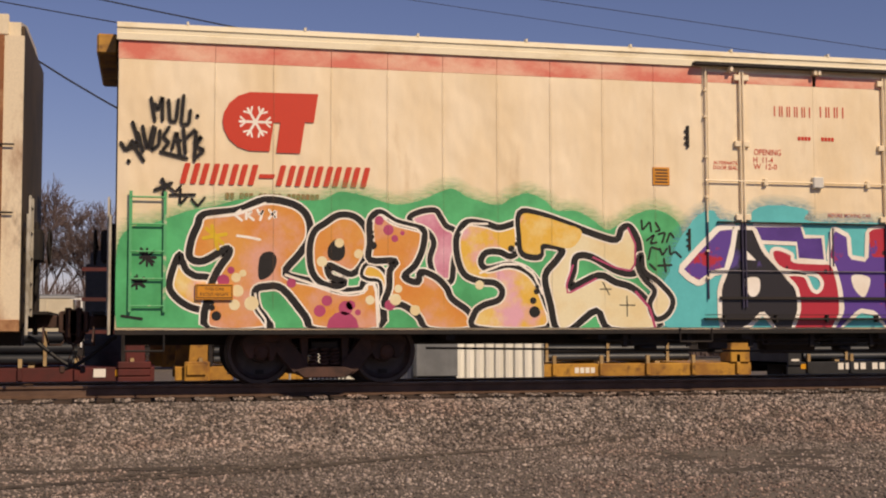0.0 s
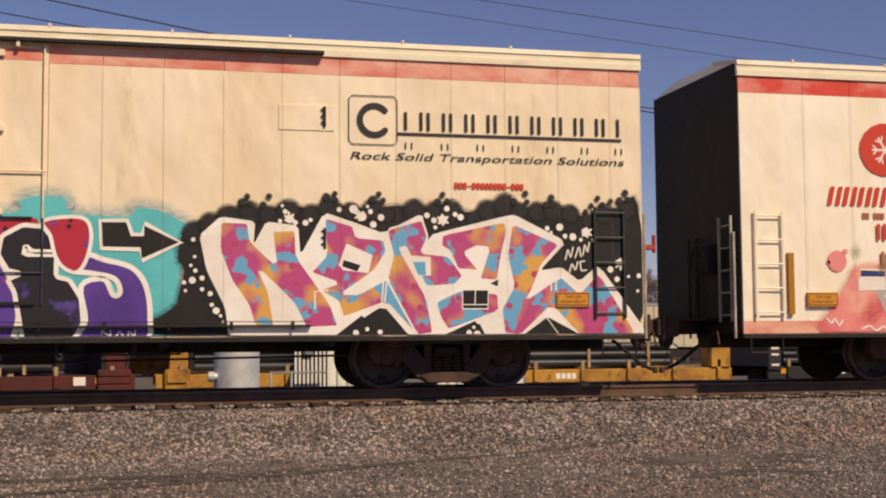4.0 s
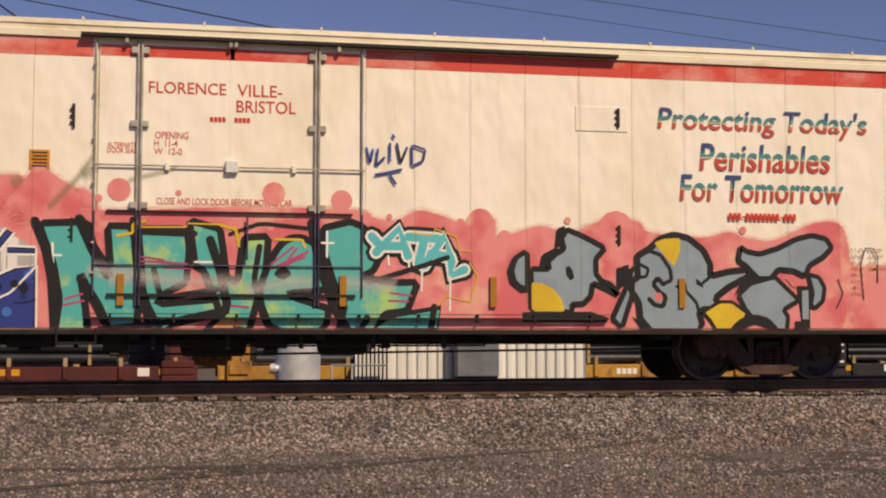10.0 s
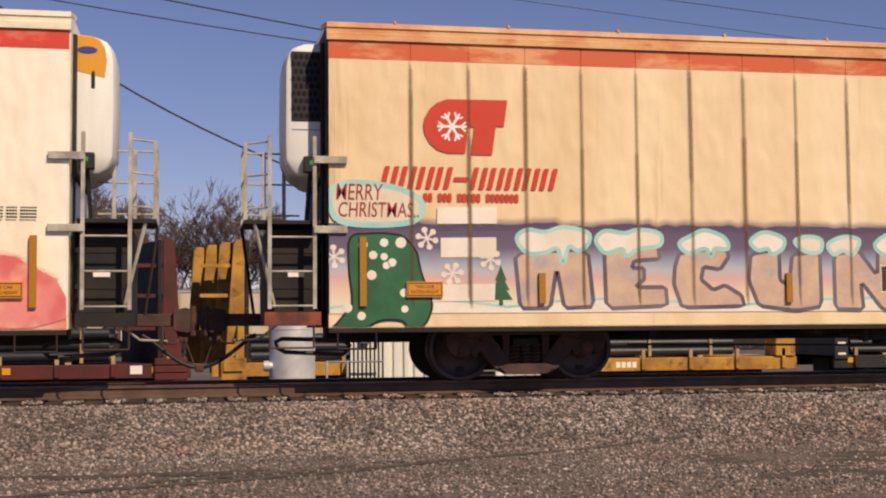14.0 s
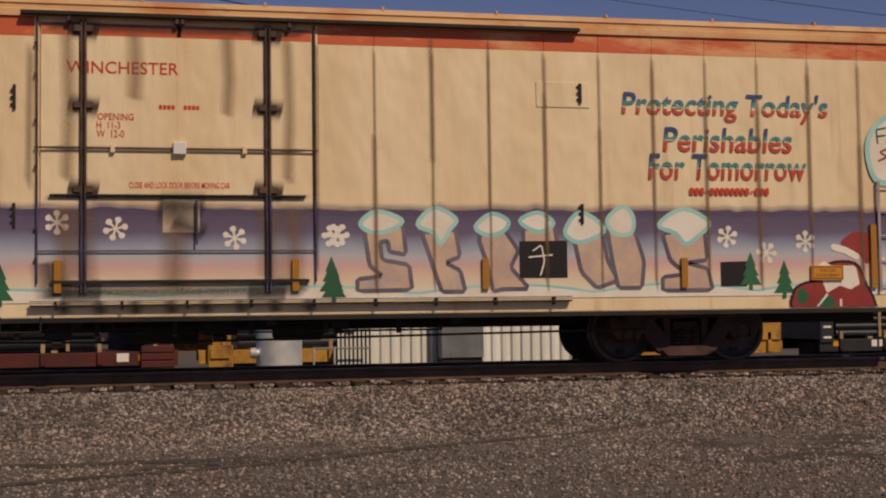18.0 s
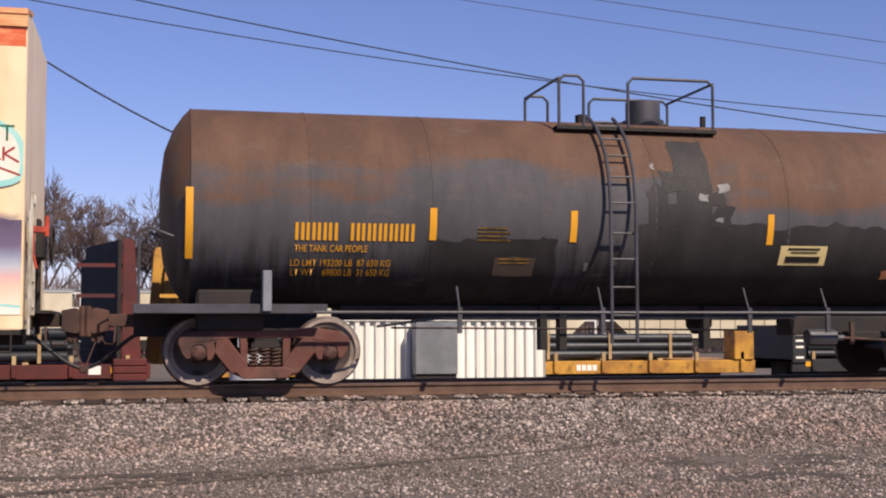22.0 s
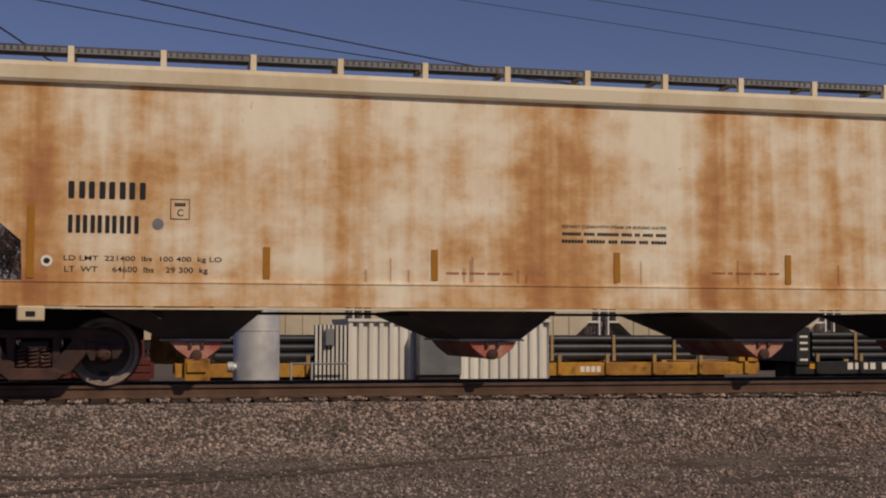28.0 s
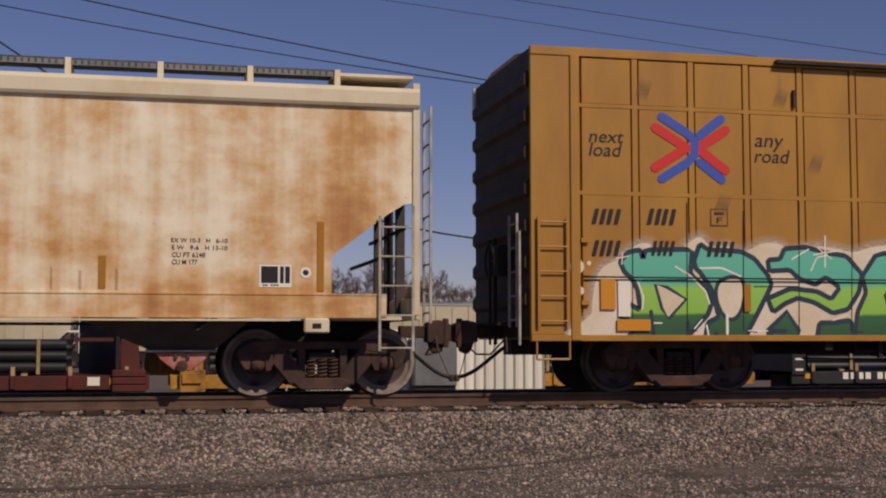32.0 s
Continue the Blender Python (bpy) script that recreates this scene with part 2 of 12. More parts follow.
def prism(bm, pts, y0, y1):
    """A polygon of (x, z), carried from y0 to y1."""
    a = [bm.verts.new((x, y0, z)) for x, z in pts]
    b = [bm.verts.new((x, y1, z)) for x, z in pts]
    bm.faces.new(a)
    bm.faces.new(b[::-1])
    for i in range(len(pts)):
        j = (i + 1) % len(pts)
        bm.faces.new((a[j], a[i], b[i], b[j]))


def along(bm, pts, x0, x1):
    """A polygon of (y, z), carried from x0 to x1."""
    a = [bm.verts.new((x0, y, z)) for y, z in pts]
    b = [bm.verts.new((x1, y, z)) for y, z in pts]
    bm.faces.new(a[::-1])
    bm.faces.new(b)
    for i in range(len(pts)):
        j = (i + 1) % len(pts)
        bm.faces.new((a[i], a[j], b[j], b[i]))


def lathe(bm, prof, centre, axis="y", seg=32):
    """Rings of (offset along the axis, radius) round a centre."""
    c, rings = Vector(centre), []
    for h, r in prof:
        ring = []
        for i in range(seg):
            u, w = r * math.cos(2 * PI * i / seg), r * math.sin(2 * PI * i / seg)
            d = {"y": (u, h, w), "x": (h, u, w), "z": (u, w, h)}[axis]
            ring.append(bm.verts.new(c + Vector(d)))
        rings.append(ring)
    for p, q in zip(rings, rings[1:]):
        for i in range(seg):
            bm.faces.new((p[i], p[(i + 1) % seg], q[(i + 1) % seg], q[i]))
    bm.faces.new(rings[0])
    bm.faces.new(rings[-1][::-1])


def finish(name, bm, material, smooth=False, bevel=0.0):
    bmesh.ops.recalc_face_normals(bm, faces=bm.faces)
    if bevel:
        bmesh.ops.bevel(bm, geom=list(bm.edges), offset=bevel, segments=1, affect="EDGES")
    me = bpy.data.meshes.new(name)
    bm.to_mesh(me)
    bm.free()
    if smooth:
        me.shade_smooth()
        me.set_sharp_from_angle(angle=radians(35))
    me.materials.append(material)
    return me


def part(name, bm, material, parent, label="", smooth=False, bevel=0.0):
    ob = new(name, finish(name, bm, material, smooth, bevel))
    ob.parent = parent
    return tagged(ob, label)


def bits(name, material, parent, boxes=(), rods=(), label="", bevel=0.0, smooth=False):
    """One part made of boxes (x0, y0, z0, x1, y1, z1) and rods (a, b, r)."""
    bm = bmesh.new()
    for b in boxes:
        box(bm, *b)
    for r in rods:
        rod(bm, *r)
    return part(name, bm, material, parent, label, smooth, bevel)


def thing(name, label, category, group="", m=None, kind=""):
    ob = new(name)
    ob.empty_display_size = 0.2
    if m:
        ob.matrix_basis = m
    return tagged(ob, label, category, group, kind)

# ---- ground, track and what stands behind it ----
GRAVEL = surf("grey_gravel", rgb("6b625a"), rgb("504842"), 22.0, thr=(0.35, 0.65), c3=rgb("4f4741"), scale3=0.35, stretch3=(0.4, 1, 1), thr3=(0.5, 0.66), rough=0.95, bump=1.0, grain=28.0, vary=0.30)
DIRT = surf("dark_dirt_streak", rgb("3b342f"), rgb("544b43"), 6.0, rough=0.95, bump=0.8, grain=30.0, vary=0.3)
ZG, ZB = -0.66, -1.50      # the ground before and behind the track


def ground_z(x, y):
    """The height of the ground: flat, up the ballast, over the track, down behind it."""
    d = abs(y - YC)
    base = ZG if y < YC else ZB
    up = -0.236
    k = min(1.0, max(0.0, (d - 1.45) / 2.9))
    k = k * k * (3 - 2 * k) if y < YC else k
    return up + (base - up) * k + 0.025 * noise.noise((x * 0.5, y * 0.5, 0)) * (1 if k > 0.2 else 0.4)


def build_ground():
    xs = [-900, -300, -100, -40, -20] + [-12 + 0.4 * i for i in range(101)] + [36, 50, 100, 300, 900]
    ys = [-300, -80, -20, -4, 2, 5] + [7 + 0.25 * i for i in range(75)] + [27, 30, 34, 40, 60, 120, 400, 1500]
    bm = bmesh.new()
    grid = [[bm.verts.new((x, y, ground_z(x, y))) for y in ys] for x in xs]
    for i in range(len(xs) - 1):
        for j in range(len(ys) - 1):
            bm.faces.new((grid[i][j], grid[i + 1][j], grid[i + 1][j + 1], grid[i][j + 1]))
    ob = new("ground", finish("ground", bm, GRAVEL, smooth=True))
    tagged(ob, "grey gravel ground sloping up to the railway track", "ground", kind="structure")


def build_stones():
    """Loose ballast: many small stones in one mesh."""
    rng = np.random.default_rng(5)
    p = (1 + 5 ** 0.5) / 2
    ico = np.array([(-1, p, 0), (1, p, 0), (-1, -p, 0), (1, -p, 0), (0, -1, p), (0, 1, p), (0, -1, -p), (0, 1, -p), (p, 0, -1), (p, 0, 1), (-p, 0, -1), (-p, 0, 1)]) / 1.9
    faces = np.array([(0, 11, 5), (0, 5, 1), (0, 1, 7), (0, 7, 10), (0, 10, 11), (1, 5, 9), (5, 11, 4), (11, 10, 2), (10, 7, 6), (7, 1, 8), (3, 9, 4), (3, 4, 2), (3, 2, 6), (3, 6, 8), (3, 8, 9), (4, 9, 5), (2, 4, 11), (6, 2, 10), (8, 6, 7), (9, 8, 1)])
    n = 82000
    y = np.concatenate([rng.uniform(YC - 4.9, YC - 0.86, 50000), rng.uniform(10.6, YC - 4.9, 24000), rng.uniform(8.9, 10.6, 8000)])
    x = rng.uniform(-1, 1, n) * (2.0 + y * 0.40) + y * 0.225
    line_y = 11.55 + (x + 1.9) * (15.5 - 11.55) / 8.0
    bare = (np.abs(y - line_y) < 0.085) & (x > -2.0) & (x < 6.1) & (rng.uniform(0, 1, n) < 0.85)
    bare |= (((x - 6.35) / 1.0) ** 2 + ((y - 13.2) / 0.9) ** 2 < rng.uniform(0.3, 1.1, n)) & (rng.uniform(0, 1, n) < 0.8)
    y = np.where(bare, y - rng.uniform(0.8, 1.6, n), y)
    size = np.where(y > YC - 4.2, rng.uniform(0.012, 0.036, n) * rng.uniform(0.7, 1, n), rng.uniform(0.006, 0.024, n) * rng.uniform(0.5, 1, n))
    crib = (y > YC - 1.42)
    off = np.mod(x + 8.0, 0.53)
    on_tie = crib & ((off < 0.15) | (off > 0.38))
    y = np.where(on_tie, y - 0.55, y)
    v = ico[None] * (1 + rng.uniform(-0.42, 0.42, (n, 12, 1)))
    v = v * size[:, None, None] * rng.uniform(0.6, 1.25, (n, 1, 3))
    a = rng.uniform(0, 2 * PI, n)
    c, s = np.cos(a)[:, None], np.sin(a)[:, None]
    v = np.stack([c * v[..., 0] - s * v[..., 1], s * v[..., 0] + c * v[..., 1], v[..., 2] * 0.8], -1)
    z = np.array([ground_z(float(a), float(b)) for a, b in zip(x, y)])
    v += np.stack([x, y, z + size * 0.25 + np.where(crib & ~on_tie, 0.042, 0.0)], -1)[:, None, :]
    f = faces[None] + 12 * np.arange(n)[:, None, None]
    me = bpy.data.meshes.new("ballast")
    me.vertices.add(n * 12)
    me.vertices.foreach_set("co", v.reshape(-1).astype(np.float32))
    me.loops.add(n * 60)
    me.loops.foreach_set("vertex_index", f.reshape(-1).astype(np.int32))
    me.polygons.add(n * 20)
    me.polygons.foreach_set("loop_start", np.arange(0, n * 60, 3, dtype=np.int32))
    me.update()
    me.validate()
    m = surf("ballast_stones", rgb("897d76"), rgb("6e635d"), 0.8, c3=rgb("8c7469"), scale3=0.3, rough=0.9, bump=0.2, grain=50.0, vary=0.1)
    nd, lk = m.node_tree.nodes, m.node_tree.links
    b = nd["Principled BSDF"]
    src = b.inputs["Base Color"].links[0].from_socket
    geo = nd.new("ShaderNodeNewGeometry")
    r = nd.new("ShaderNodeMapRange")
    r.inputs[3].default_value, r.inputs[4].default_value = 0.30, 2.1
    pw = nd.new("ShaderNodeMath")
    pw.operation = "POWER"
    pw.inputs[1].default_value = 1.7
    lk.new(geo.outputs["Random Per Island"], pw.inputs[0])
    lk.new(pw.outputs[0], r.inputs[0])
    mx = nd.new("ShaderNodeMix")
    mx.data_type, mx.blend_type = "RGBA", "MULTIPLY"
    mx.inputs[0].default_value = 1
    lk.new(src, mx.inputs[6])
    lk.new(r.outputs[0], mx.inputs[7])
    lk.new(mx.outputs[2], b.inputs["Base Color"])
    me.materials.append(m)
    tagged(new("ballast", me), "loose grey and pinkish crushed stone ballast beside the track", "ballast", kind="stuff")


def build_streak():
    """Dark tyre streaks of dirt in the gravel."""
    for x0, y0, x1, y1, w in ((-1.9, 11.55, 6.1, 15.5, 0.10), (-1.8, 13.3, 0.9, 13.45, 0.22), (-0.3, 12.7, 1.8, 13.65, 0.12)):
        bm = bmesh.new()
        rows = []
        for i in range(61):
            k = i / 60
            x, y = x0 + (x1 - x0) * k, y0 + (y1 - y0) * k + 0.12 * noise.noise((k * 6, x0, 3))
            h = w * (0.25 + abs(noise.noise((k * 14, y0, 1)))) * (1 if k < 0.97 else 0.4)
            rows.append([bm.verts.new((x, y + q * h, ground_z(x, y + q * h) + 0.008 + 0.018 * (1 - abs(q)))) for q in (-1, 0, 1)])
        for a, b in zip(rows, rows[1:]):
            for q in (0, 1):
                bm.faces.new((a[q], b[q], b[q + 1], a[q + 1]))
        tagged(new("dirt_streak", finish("dirt_streak", bm, DIRT)), "dark streak of dirt across the gravel", "dirt", kind="structure")


def build_dirt_patches():
    """Flat patches of damp dirt where the gravel is thin."""
    rng = random.Random(21)
    for k in range(26):
        far = k > 15
        x, y, r = (rng.uniform(-3.5, 9.0), rng.uniform(13.5, 16.2), rng.uniform(0.05, 0.16)) if far else (rng.uniform(5.3, 7.4), rng.uniform(11.6, 13.9), rng.uniform(0.10, 0.36))
        bm = bmesh.new()
        mid = bm.verts.new((x, y, ground_z(x, y) + 0.022))
        ring = []
        for i in range(28):
            a = 2 * PI * i / 28
            q = r * (0.75 + 0.9 * noise.noise((math.cos(a) * 1.6 + k, math.sin(a) * 1.6, 2)))
            px, py = x + 1.7 * q * math.cos(a), y + q * math.sin(a)
            ring.append(bm.verts.new((px, py, ground_z(px, py) + 0.002)))
        for i in range(28):
            bm.faces.new((mid, ring[i], ring[(i + 1) % 28]))
        tagged(new("dirt_patch", finish("dirt_patch", bm, DIRT)), "patch of dark dirt in the gravel", "dirt", kind="structure")


def rail_profile(y):
    return [(y - 0.075, -0.17), (y + 0.075, -0.17), (y + 0.075, -0.155), (y + 0.010, -0.13), (y + 0.010, -0.045), (y + 0.037, -0.035), (y + 0.037, 0.0),
            (y - 0.037, 0.0), (y - 0.037, -0.035), (y - 0.010, -0.045), (y - 0.010, -0.13), (y - 0.075, -0.155)]


def build_track(yc, z, x0, x1, name):
    track = thing(name, "single railway track of rusty rails on wooden ties", "railway track", m=pose(0, yc, z), kind="structure")
    for side in (-0.755, 0.755):
        bm = bmesh.new()
        along(bm, rail_profile(side), x0, x1)
        r = part("rail", bm, RAIL_SIDE, track)
        part("rail_head", _boxed(x0, side - 0.034, 0.0005, x1, side + 0.034, 0.003), RAIL_TOP, r)
    return track


def _boxed(*b):
    bm = bmesh.new()
    box(bm, *b)
    return bm


def build_ties(track, x0, n, step=0.53):
    rng = random.Random(3)
    shapes = []
    for k in range(4):
        bm = _boxed(-0.11, -1.32, -0.36, 0.11, 1.3, -0.175)
        for v in bm.verts:
            v.co += Vector((rng.uniform(-0.015, 0.015), rng.uniform(-0.04, 0.04), rng.uniform(-0.008, 0.004)))
        shapes.append(finish("tie", bm, TIE, bevel=0.012))
    plate = finish("tie_plate", _boxed(-0.09, -0.16, -0.176, 0.09, 0.16, -0.166), RAIL_SIDE)
    for i in range(n):
        t = new("tie", shapes[i % 4])
        t.parent = track
        t.location = (x0 + i * step + rng.uniform(-0.02, 0.02), rng.uniform(-0.07, 0.05), rng.uniform(-0.012, 0.004))
        for y in (-0.755,):
            p = new("tie_plate", plate)
            p.parent = t
            p.location = (0, y, 0.004)



build_ground()
build_stones()
build_streak()
build_dirt_patches()
MAIN = build_track(YC, 0.0, -60, 90, "track_main")
build_ties(MAIN, -8.0, 75)

# ---- the train ----
WHEELS, CARS, PLACARDS = [], [], []
R_WHEEL = 0.46


def car(name, x0, label, category, group="cars of the passing train"):
    ob = thing(name, label, category, group, pose(x0, YC, 0))
    CARS.append((ob, x0))
    return ob


def wheel_mesh():
    bm = bmesh.new()
    for s in (-1, 1):
        y = 0.70 * s
        prof = [(0.0, R_WHEEL + 0.028), (0.035, R_WHEEL + 0.026), (0.045, R_WHEEL), (0.13, R_WHEEL - 0.004), (0.135, R_WHEEL - 0.05), (0.085, R_WHEEL - 0.075),
                (0.055, 0.28), (0.075, 0.16), (0.13, 0.14), (0.135, 0.09)]
        lathe(bm, [(h * s, r) for h, r in prof], (0, y, 0), "y", 40)
    rod(bm, (0, -0.98, 0), (0, 0.98, 0), 0.085, 14)
    me = finish("wheelset", bm, WHEEL, smooth=True)
    return me


def cap_mesh():
    bm = bmesh.new()
    lathe(bm, [(0.0, 0.115), (-0.10, 0.115), (-0.13, 0.085), (-0.145, 0.03)], (0, -1.0, 0), "y", 18)
    for k in range(3):
        a = 2 * PI * k / 3 + 0.4
        rod(bm, (0.06 * math.cos(a), -1.12, 0.06 * math.sin(a)), (0.06 * math.cos(a), -1.155, 0.06 * math.sin(a)), 0.018, 6)
    return finish("bearing_cap", bm, IRON, smooth=True)


def rim_mesh(material, face):
    """The tread, and the dusty outer face of the rim."""
    bm = bmesh.new()
    prof = [(-0.745, R_WHEEL + 0.002), (-0.832, R_WHEEL - 0.001), (-0.838, R_WHEEL - 0.006), (-0.838, R_WHEEL - 0.055), (-0.832, R_WHEEL - 0.062), (-0.802, R_WHEEL - 0.078), (-0.780, 0.335)]
    rings = [[bm.verts.new((r * math.cos(2 * PI * i / 40), h, r * math.sin(2 * PI * i / 40))) for i in range(40)] for h, r in prof]
    for k, (p, q) in enumerate(zip(rings, rings[1:])):
        for i in range(40):
            f = bm.faces.new((p[i], p[(i + 1) % 40], q[(i + 1) % 40], q[i]))
            f.material_index = 0 if k < 2 else 1
    me = finish("rim", bm, material, smooth=True)
    me.materials.append(face)
    return me


def side_frame_mesh(material, flip=1):
    """A cast truck side frame, 1.78 m between the axles, its outer face towards -y."""
    bm = bmesh.new()
    y0, y1 = -1.14 * flip, -0.94 * flip
    top = [(-1.17, 0.54), (-1.16, 0.64), (-1.04, 0.73), (-0.62, 0.79), (-0.40, 0.75), (0.40, 0.75), (0.62, 0.79), (1.04, 0.73), (1.16, 0.64), (1.17, 0.54), (0.72, 0.60), (0.40, 0.645), (-0.40, 0.645), (-0.72, 0.60)]
    prism(bm, top, y0, y1)
    for s in (-1, 1):
        prism(bm, [(s * 1.165, 0.57), (s * 0.64, 0.61), (s * 0.66, 0.46), (s * 0.72, 0.34), (s * 0.78, 0.34), (s * 0.80, 0.50), (s * 0.84, 0.545), (s * 0.94, 0.545), (s * 0.98, 0.50), (s * 1.00, 0.36), (s * 1.06, 0.36), (s * 1.12, 0.44)], y0, y1)
        prism(bm, [(s * 0.70, 0.60), (s * 0.52, 0.66), (s * 0.24, 0.30), (s * 0.22, 0.14), (s * 0.36, 0.12), (s * 0.46, 0.17), (s * 0.68, 0.44)], y0, y1)
        prism(bm, [(s * 0.235, 0.66), (s * 0.35, 0.66), (s * 0.33, 0.28), (s * 0.235, 0.24)], y0 + 0.02 * flip, y1 - 0.02 * flip)
        rod(bm, (s * 0.60, y0 - 0.004 * flip, 0.68), (s * 0.60, y0 + 0.02 * flip, 0.68), 0.022, 8)
        rod(bm, (s * 0.54, y0 - 0.004 * flip, 0.50), (s * 0.54, y0 + 0.02 * flip, 0.50), 0.018, 8)
    prism(bm, [(-0.42, 0.19), (-0.30, 0.09), (0.30, 0.09), (0.42, 0.19), (0.26, 0.25), (-0.26, 0.25)], y0 - 0.03 * flip, y1 + 0.02 * flip)
    return finish("side_frame", bm, material, bevel=0.014)


def spring_mesh():
    bm = bmesh.new()
    pts = [(0.062 * math.cos(a), -1.06 + 0.062 * math.sin(a), 0.25 + 0.25 * a / (10 * PI)) for a in [i * PI / 5 for i in range(51)]]
    line(bm, pts, 0.017, 5)
    return finish("spring", bm, IRON, smooth=True)


M_WHEEL, M_CAP, M_RIM, M_SPRING = wheel_mesh(), cap_mesh(), rim_mesh(TREAD, WHEEL_DUST), spring_mesh()
# darker copy of the rim: the shade under the car is put into its colour
M_SHADED_RIM = rim_mesh(surf("shaded_wheel_rim", rgb("5a504a"), rgb("453c38"), 4.0, rough=0.5, metal=0.5, bump=0.05, vary=0.08), WHEEL)
M_FRAME = {(k, s): side_frame_mesh(mt, s) for k, mt in (("dark", IRON), ("red", TRUCK_RED)) for s in (1, -1)}
_b = bmesh.new()
box(_b, -0.19, -1.10, 0.50, 0.19, 1.10, 0.60)
box(_b, -0.22, -0.5, 0.58, 0.22, 0.5, 0.74)
box(_b, -0.86, -0.55, 0.42, 0.86, -0.47, 0.50)
box(_b, -0.86, 0.47, 0.42, 0.86, 0.55, 0.50)
M_BOLSTER = finish("bolster", _b, DARK, bevel=0.01)
_b = bmesh.new()
for _s in (-1, 1):
    box(_b, _s * 0.89 - 0.06, -0.80, 0.14, _s * 0.89 + 0.06, -0.60, 0.20)
    rod(_b, (_s * 0.35, -0.75, 0.30), (_s * 0.35, 0.75, 0.30), 0.03, 8)
    box(_b, _s * 0.35 - 0.05, -0.82, 0.22, _s * 0.35 + 0.08, -0.70, 0.42)
rod(_b, (-0.45, -0.6, 0.22), (0.45, -0.6, 0.22), 0.018, 6)
M_BRAKE = finish("brake_rigging", _b, DARK)


def piece(name, me, parent, loc=(0, 0, 0), label=""):
    ob = new(name, me)
    ob.parent = parent
    ob.location = loc
    return tagged(ob, label)


def truck(parent, xc, kind="dark"):
    # wheels in the sun take the bright rim, the others its darkened copy
    bright = kind == "red" or parent.name.startswith("covered_hopper")
    for s in (1, -1):
        f = piece("side_frame", M_FRAME[(kind, s)], parent, (xc, 0, 0))
        if s == 1:
            for k in (-0.15, 0, 0.15):
                piece("spring", M_SPRING, f, (k, 0, 0))
    piece("bolster", M_BOLSTER, parent, (xc, 0, 0))
    piece("brake_rigging", M_BRAKE, parent, (xc, 0, 0))
    for s in (-0.89, 0.89):
        w = piece("wheelset", M_WHEEL, parent, (xc + s, 0, R_WHEEL))
        WHEELS.append((w, xc + s))
        piece("rim", M_RIM if bright else M_SHADED_RIM, w, label="bright polished steel rim" if bright else "steel rim darkened for the shade under the car")
        piece("bearing_cap", M_CAP, w)


def coupler(parent, x, s, reach=0.78):
    """A knuckle coupler that sticks out at x, towards s, with its air hose and its uncoupling lever."""
    bm = bmesh.new()
    box(bm, min(x, x + (reach - 0.28) * s), -0.09, 0.80, max(x, x + (reach - 0.28) * s), 0.09, 0.98)
    h = x + s * reach
    prism(bm, [(h - s * 0.38, 0.74), (h - s * 0.38, 1.03), (h - s * 0.20, 1.07), (h - s * 0.02, 1.00), (h - s * 0.02, 0.76), (h - s * 0.18, 0.70)], -0.17, 0.14)
    rod(bm, (h - s * 0.10, -0.14, 0.66), (h - s * 0.10, -0.14, 1.09), 0.05, 10)
    prism(bm, [(h - s * 0.34, 0.74), (h - s * 0.12, 0.72), (h - s * 0.14, 0.60), (h - s * 0.24, 0.56), (h - s * 0.30, 0.62)], -0.10, 0.08)
    part("coupler", bm, IRON, parent, bevel=0.012)
    bm = bmesh.new()
    a = max(0.0, reach - 0.80)
    pts = [(x + s * (a + (reach - a) * k), -0.34 + 0.1 * k, 0.68 - 0.46 * math.sin(k * PI * 0.5) ** 1.25) for k in [i / 10 for i in range(11)]]
    line(bm, pts, 0.028, 8)
    hose = part("air_hose", bm, RUBBER, parent, smooth=True)
    bits("glad_hand", IRON, hose, boxes=[(min(h, h - s * 0.07), -0.30, 0.16, max(h, h - s * 0.07), -0.20, 0.26)], bevel=0.015)
    bits("hose_chain", IRON, hose, rods=[((h - s * 0.08, -0.25, 0.25), (h - s * 0.22, -0.12, 0.64), 0.008)])
    bm = bmesh.new()
    line(bm, [(x + s * (reach - 0.30), -0.12, 0.62), (x + s * (reach - 0.34), -0.22, 0.56), (x + s * (reach - 0.48), -0.5, 0.56), (x + s * (reach - 0.50), -1.30, 0.80), (x + s * (reach - 0.49), -1.38, 0.60)], 0.014, 6)
    part("uncoupling_lever", bm, IRON, parent, smooth=True)


def ladder(parent, x0, x1, z0, z1, rungs, material, y=FACE, name="ladder"):
    lad = bits(name, material, parent, boxes=[(x0 - 0.02, y - 0.065, z0, x0 + 0.02, y - 0.045, z1), (x1 - 0.02, y - 0.065, z0, x1 + 0.02, y - 0.045, z1)],
               rods=[((x, y - 0.05, z), (x, y + 0.01, z), 0.012) for x in (x0, x1) for z in (z0 + 0.05, z1 - 0.05)])
    for i in range(rungs):
        z = z0 + 0.08 + (z1 - z0 - 0.16) * i / max(1, rungs - 1)
        bits("rung", material, lad, rods=[((x0, y - 0.06, z), (x1, y - 0.06, z), 0.012)])
    return lad


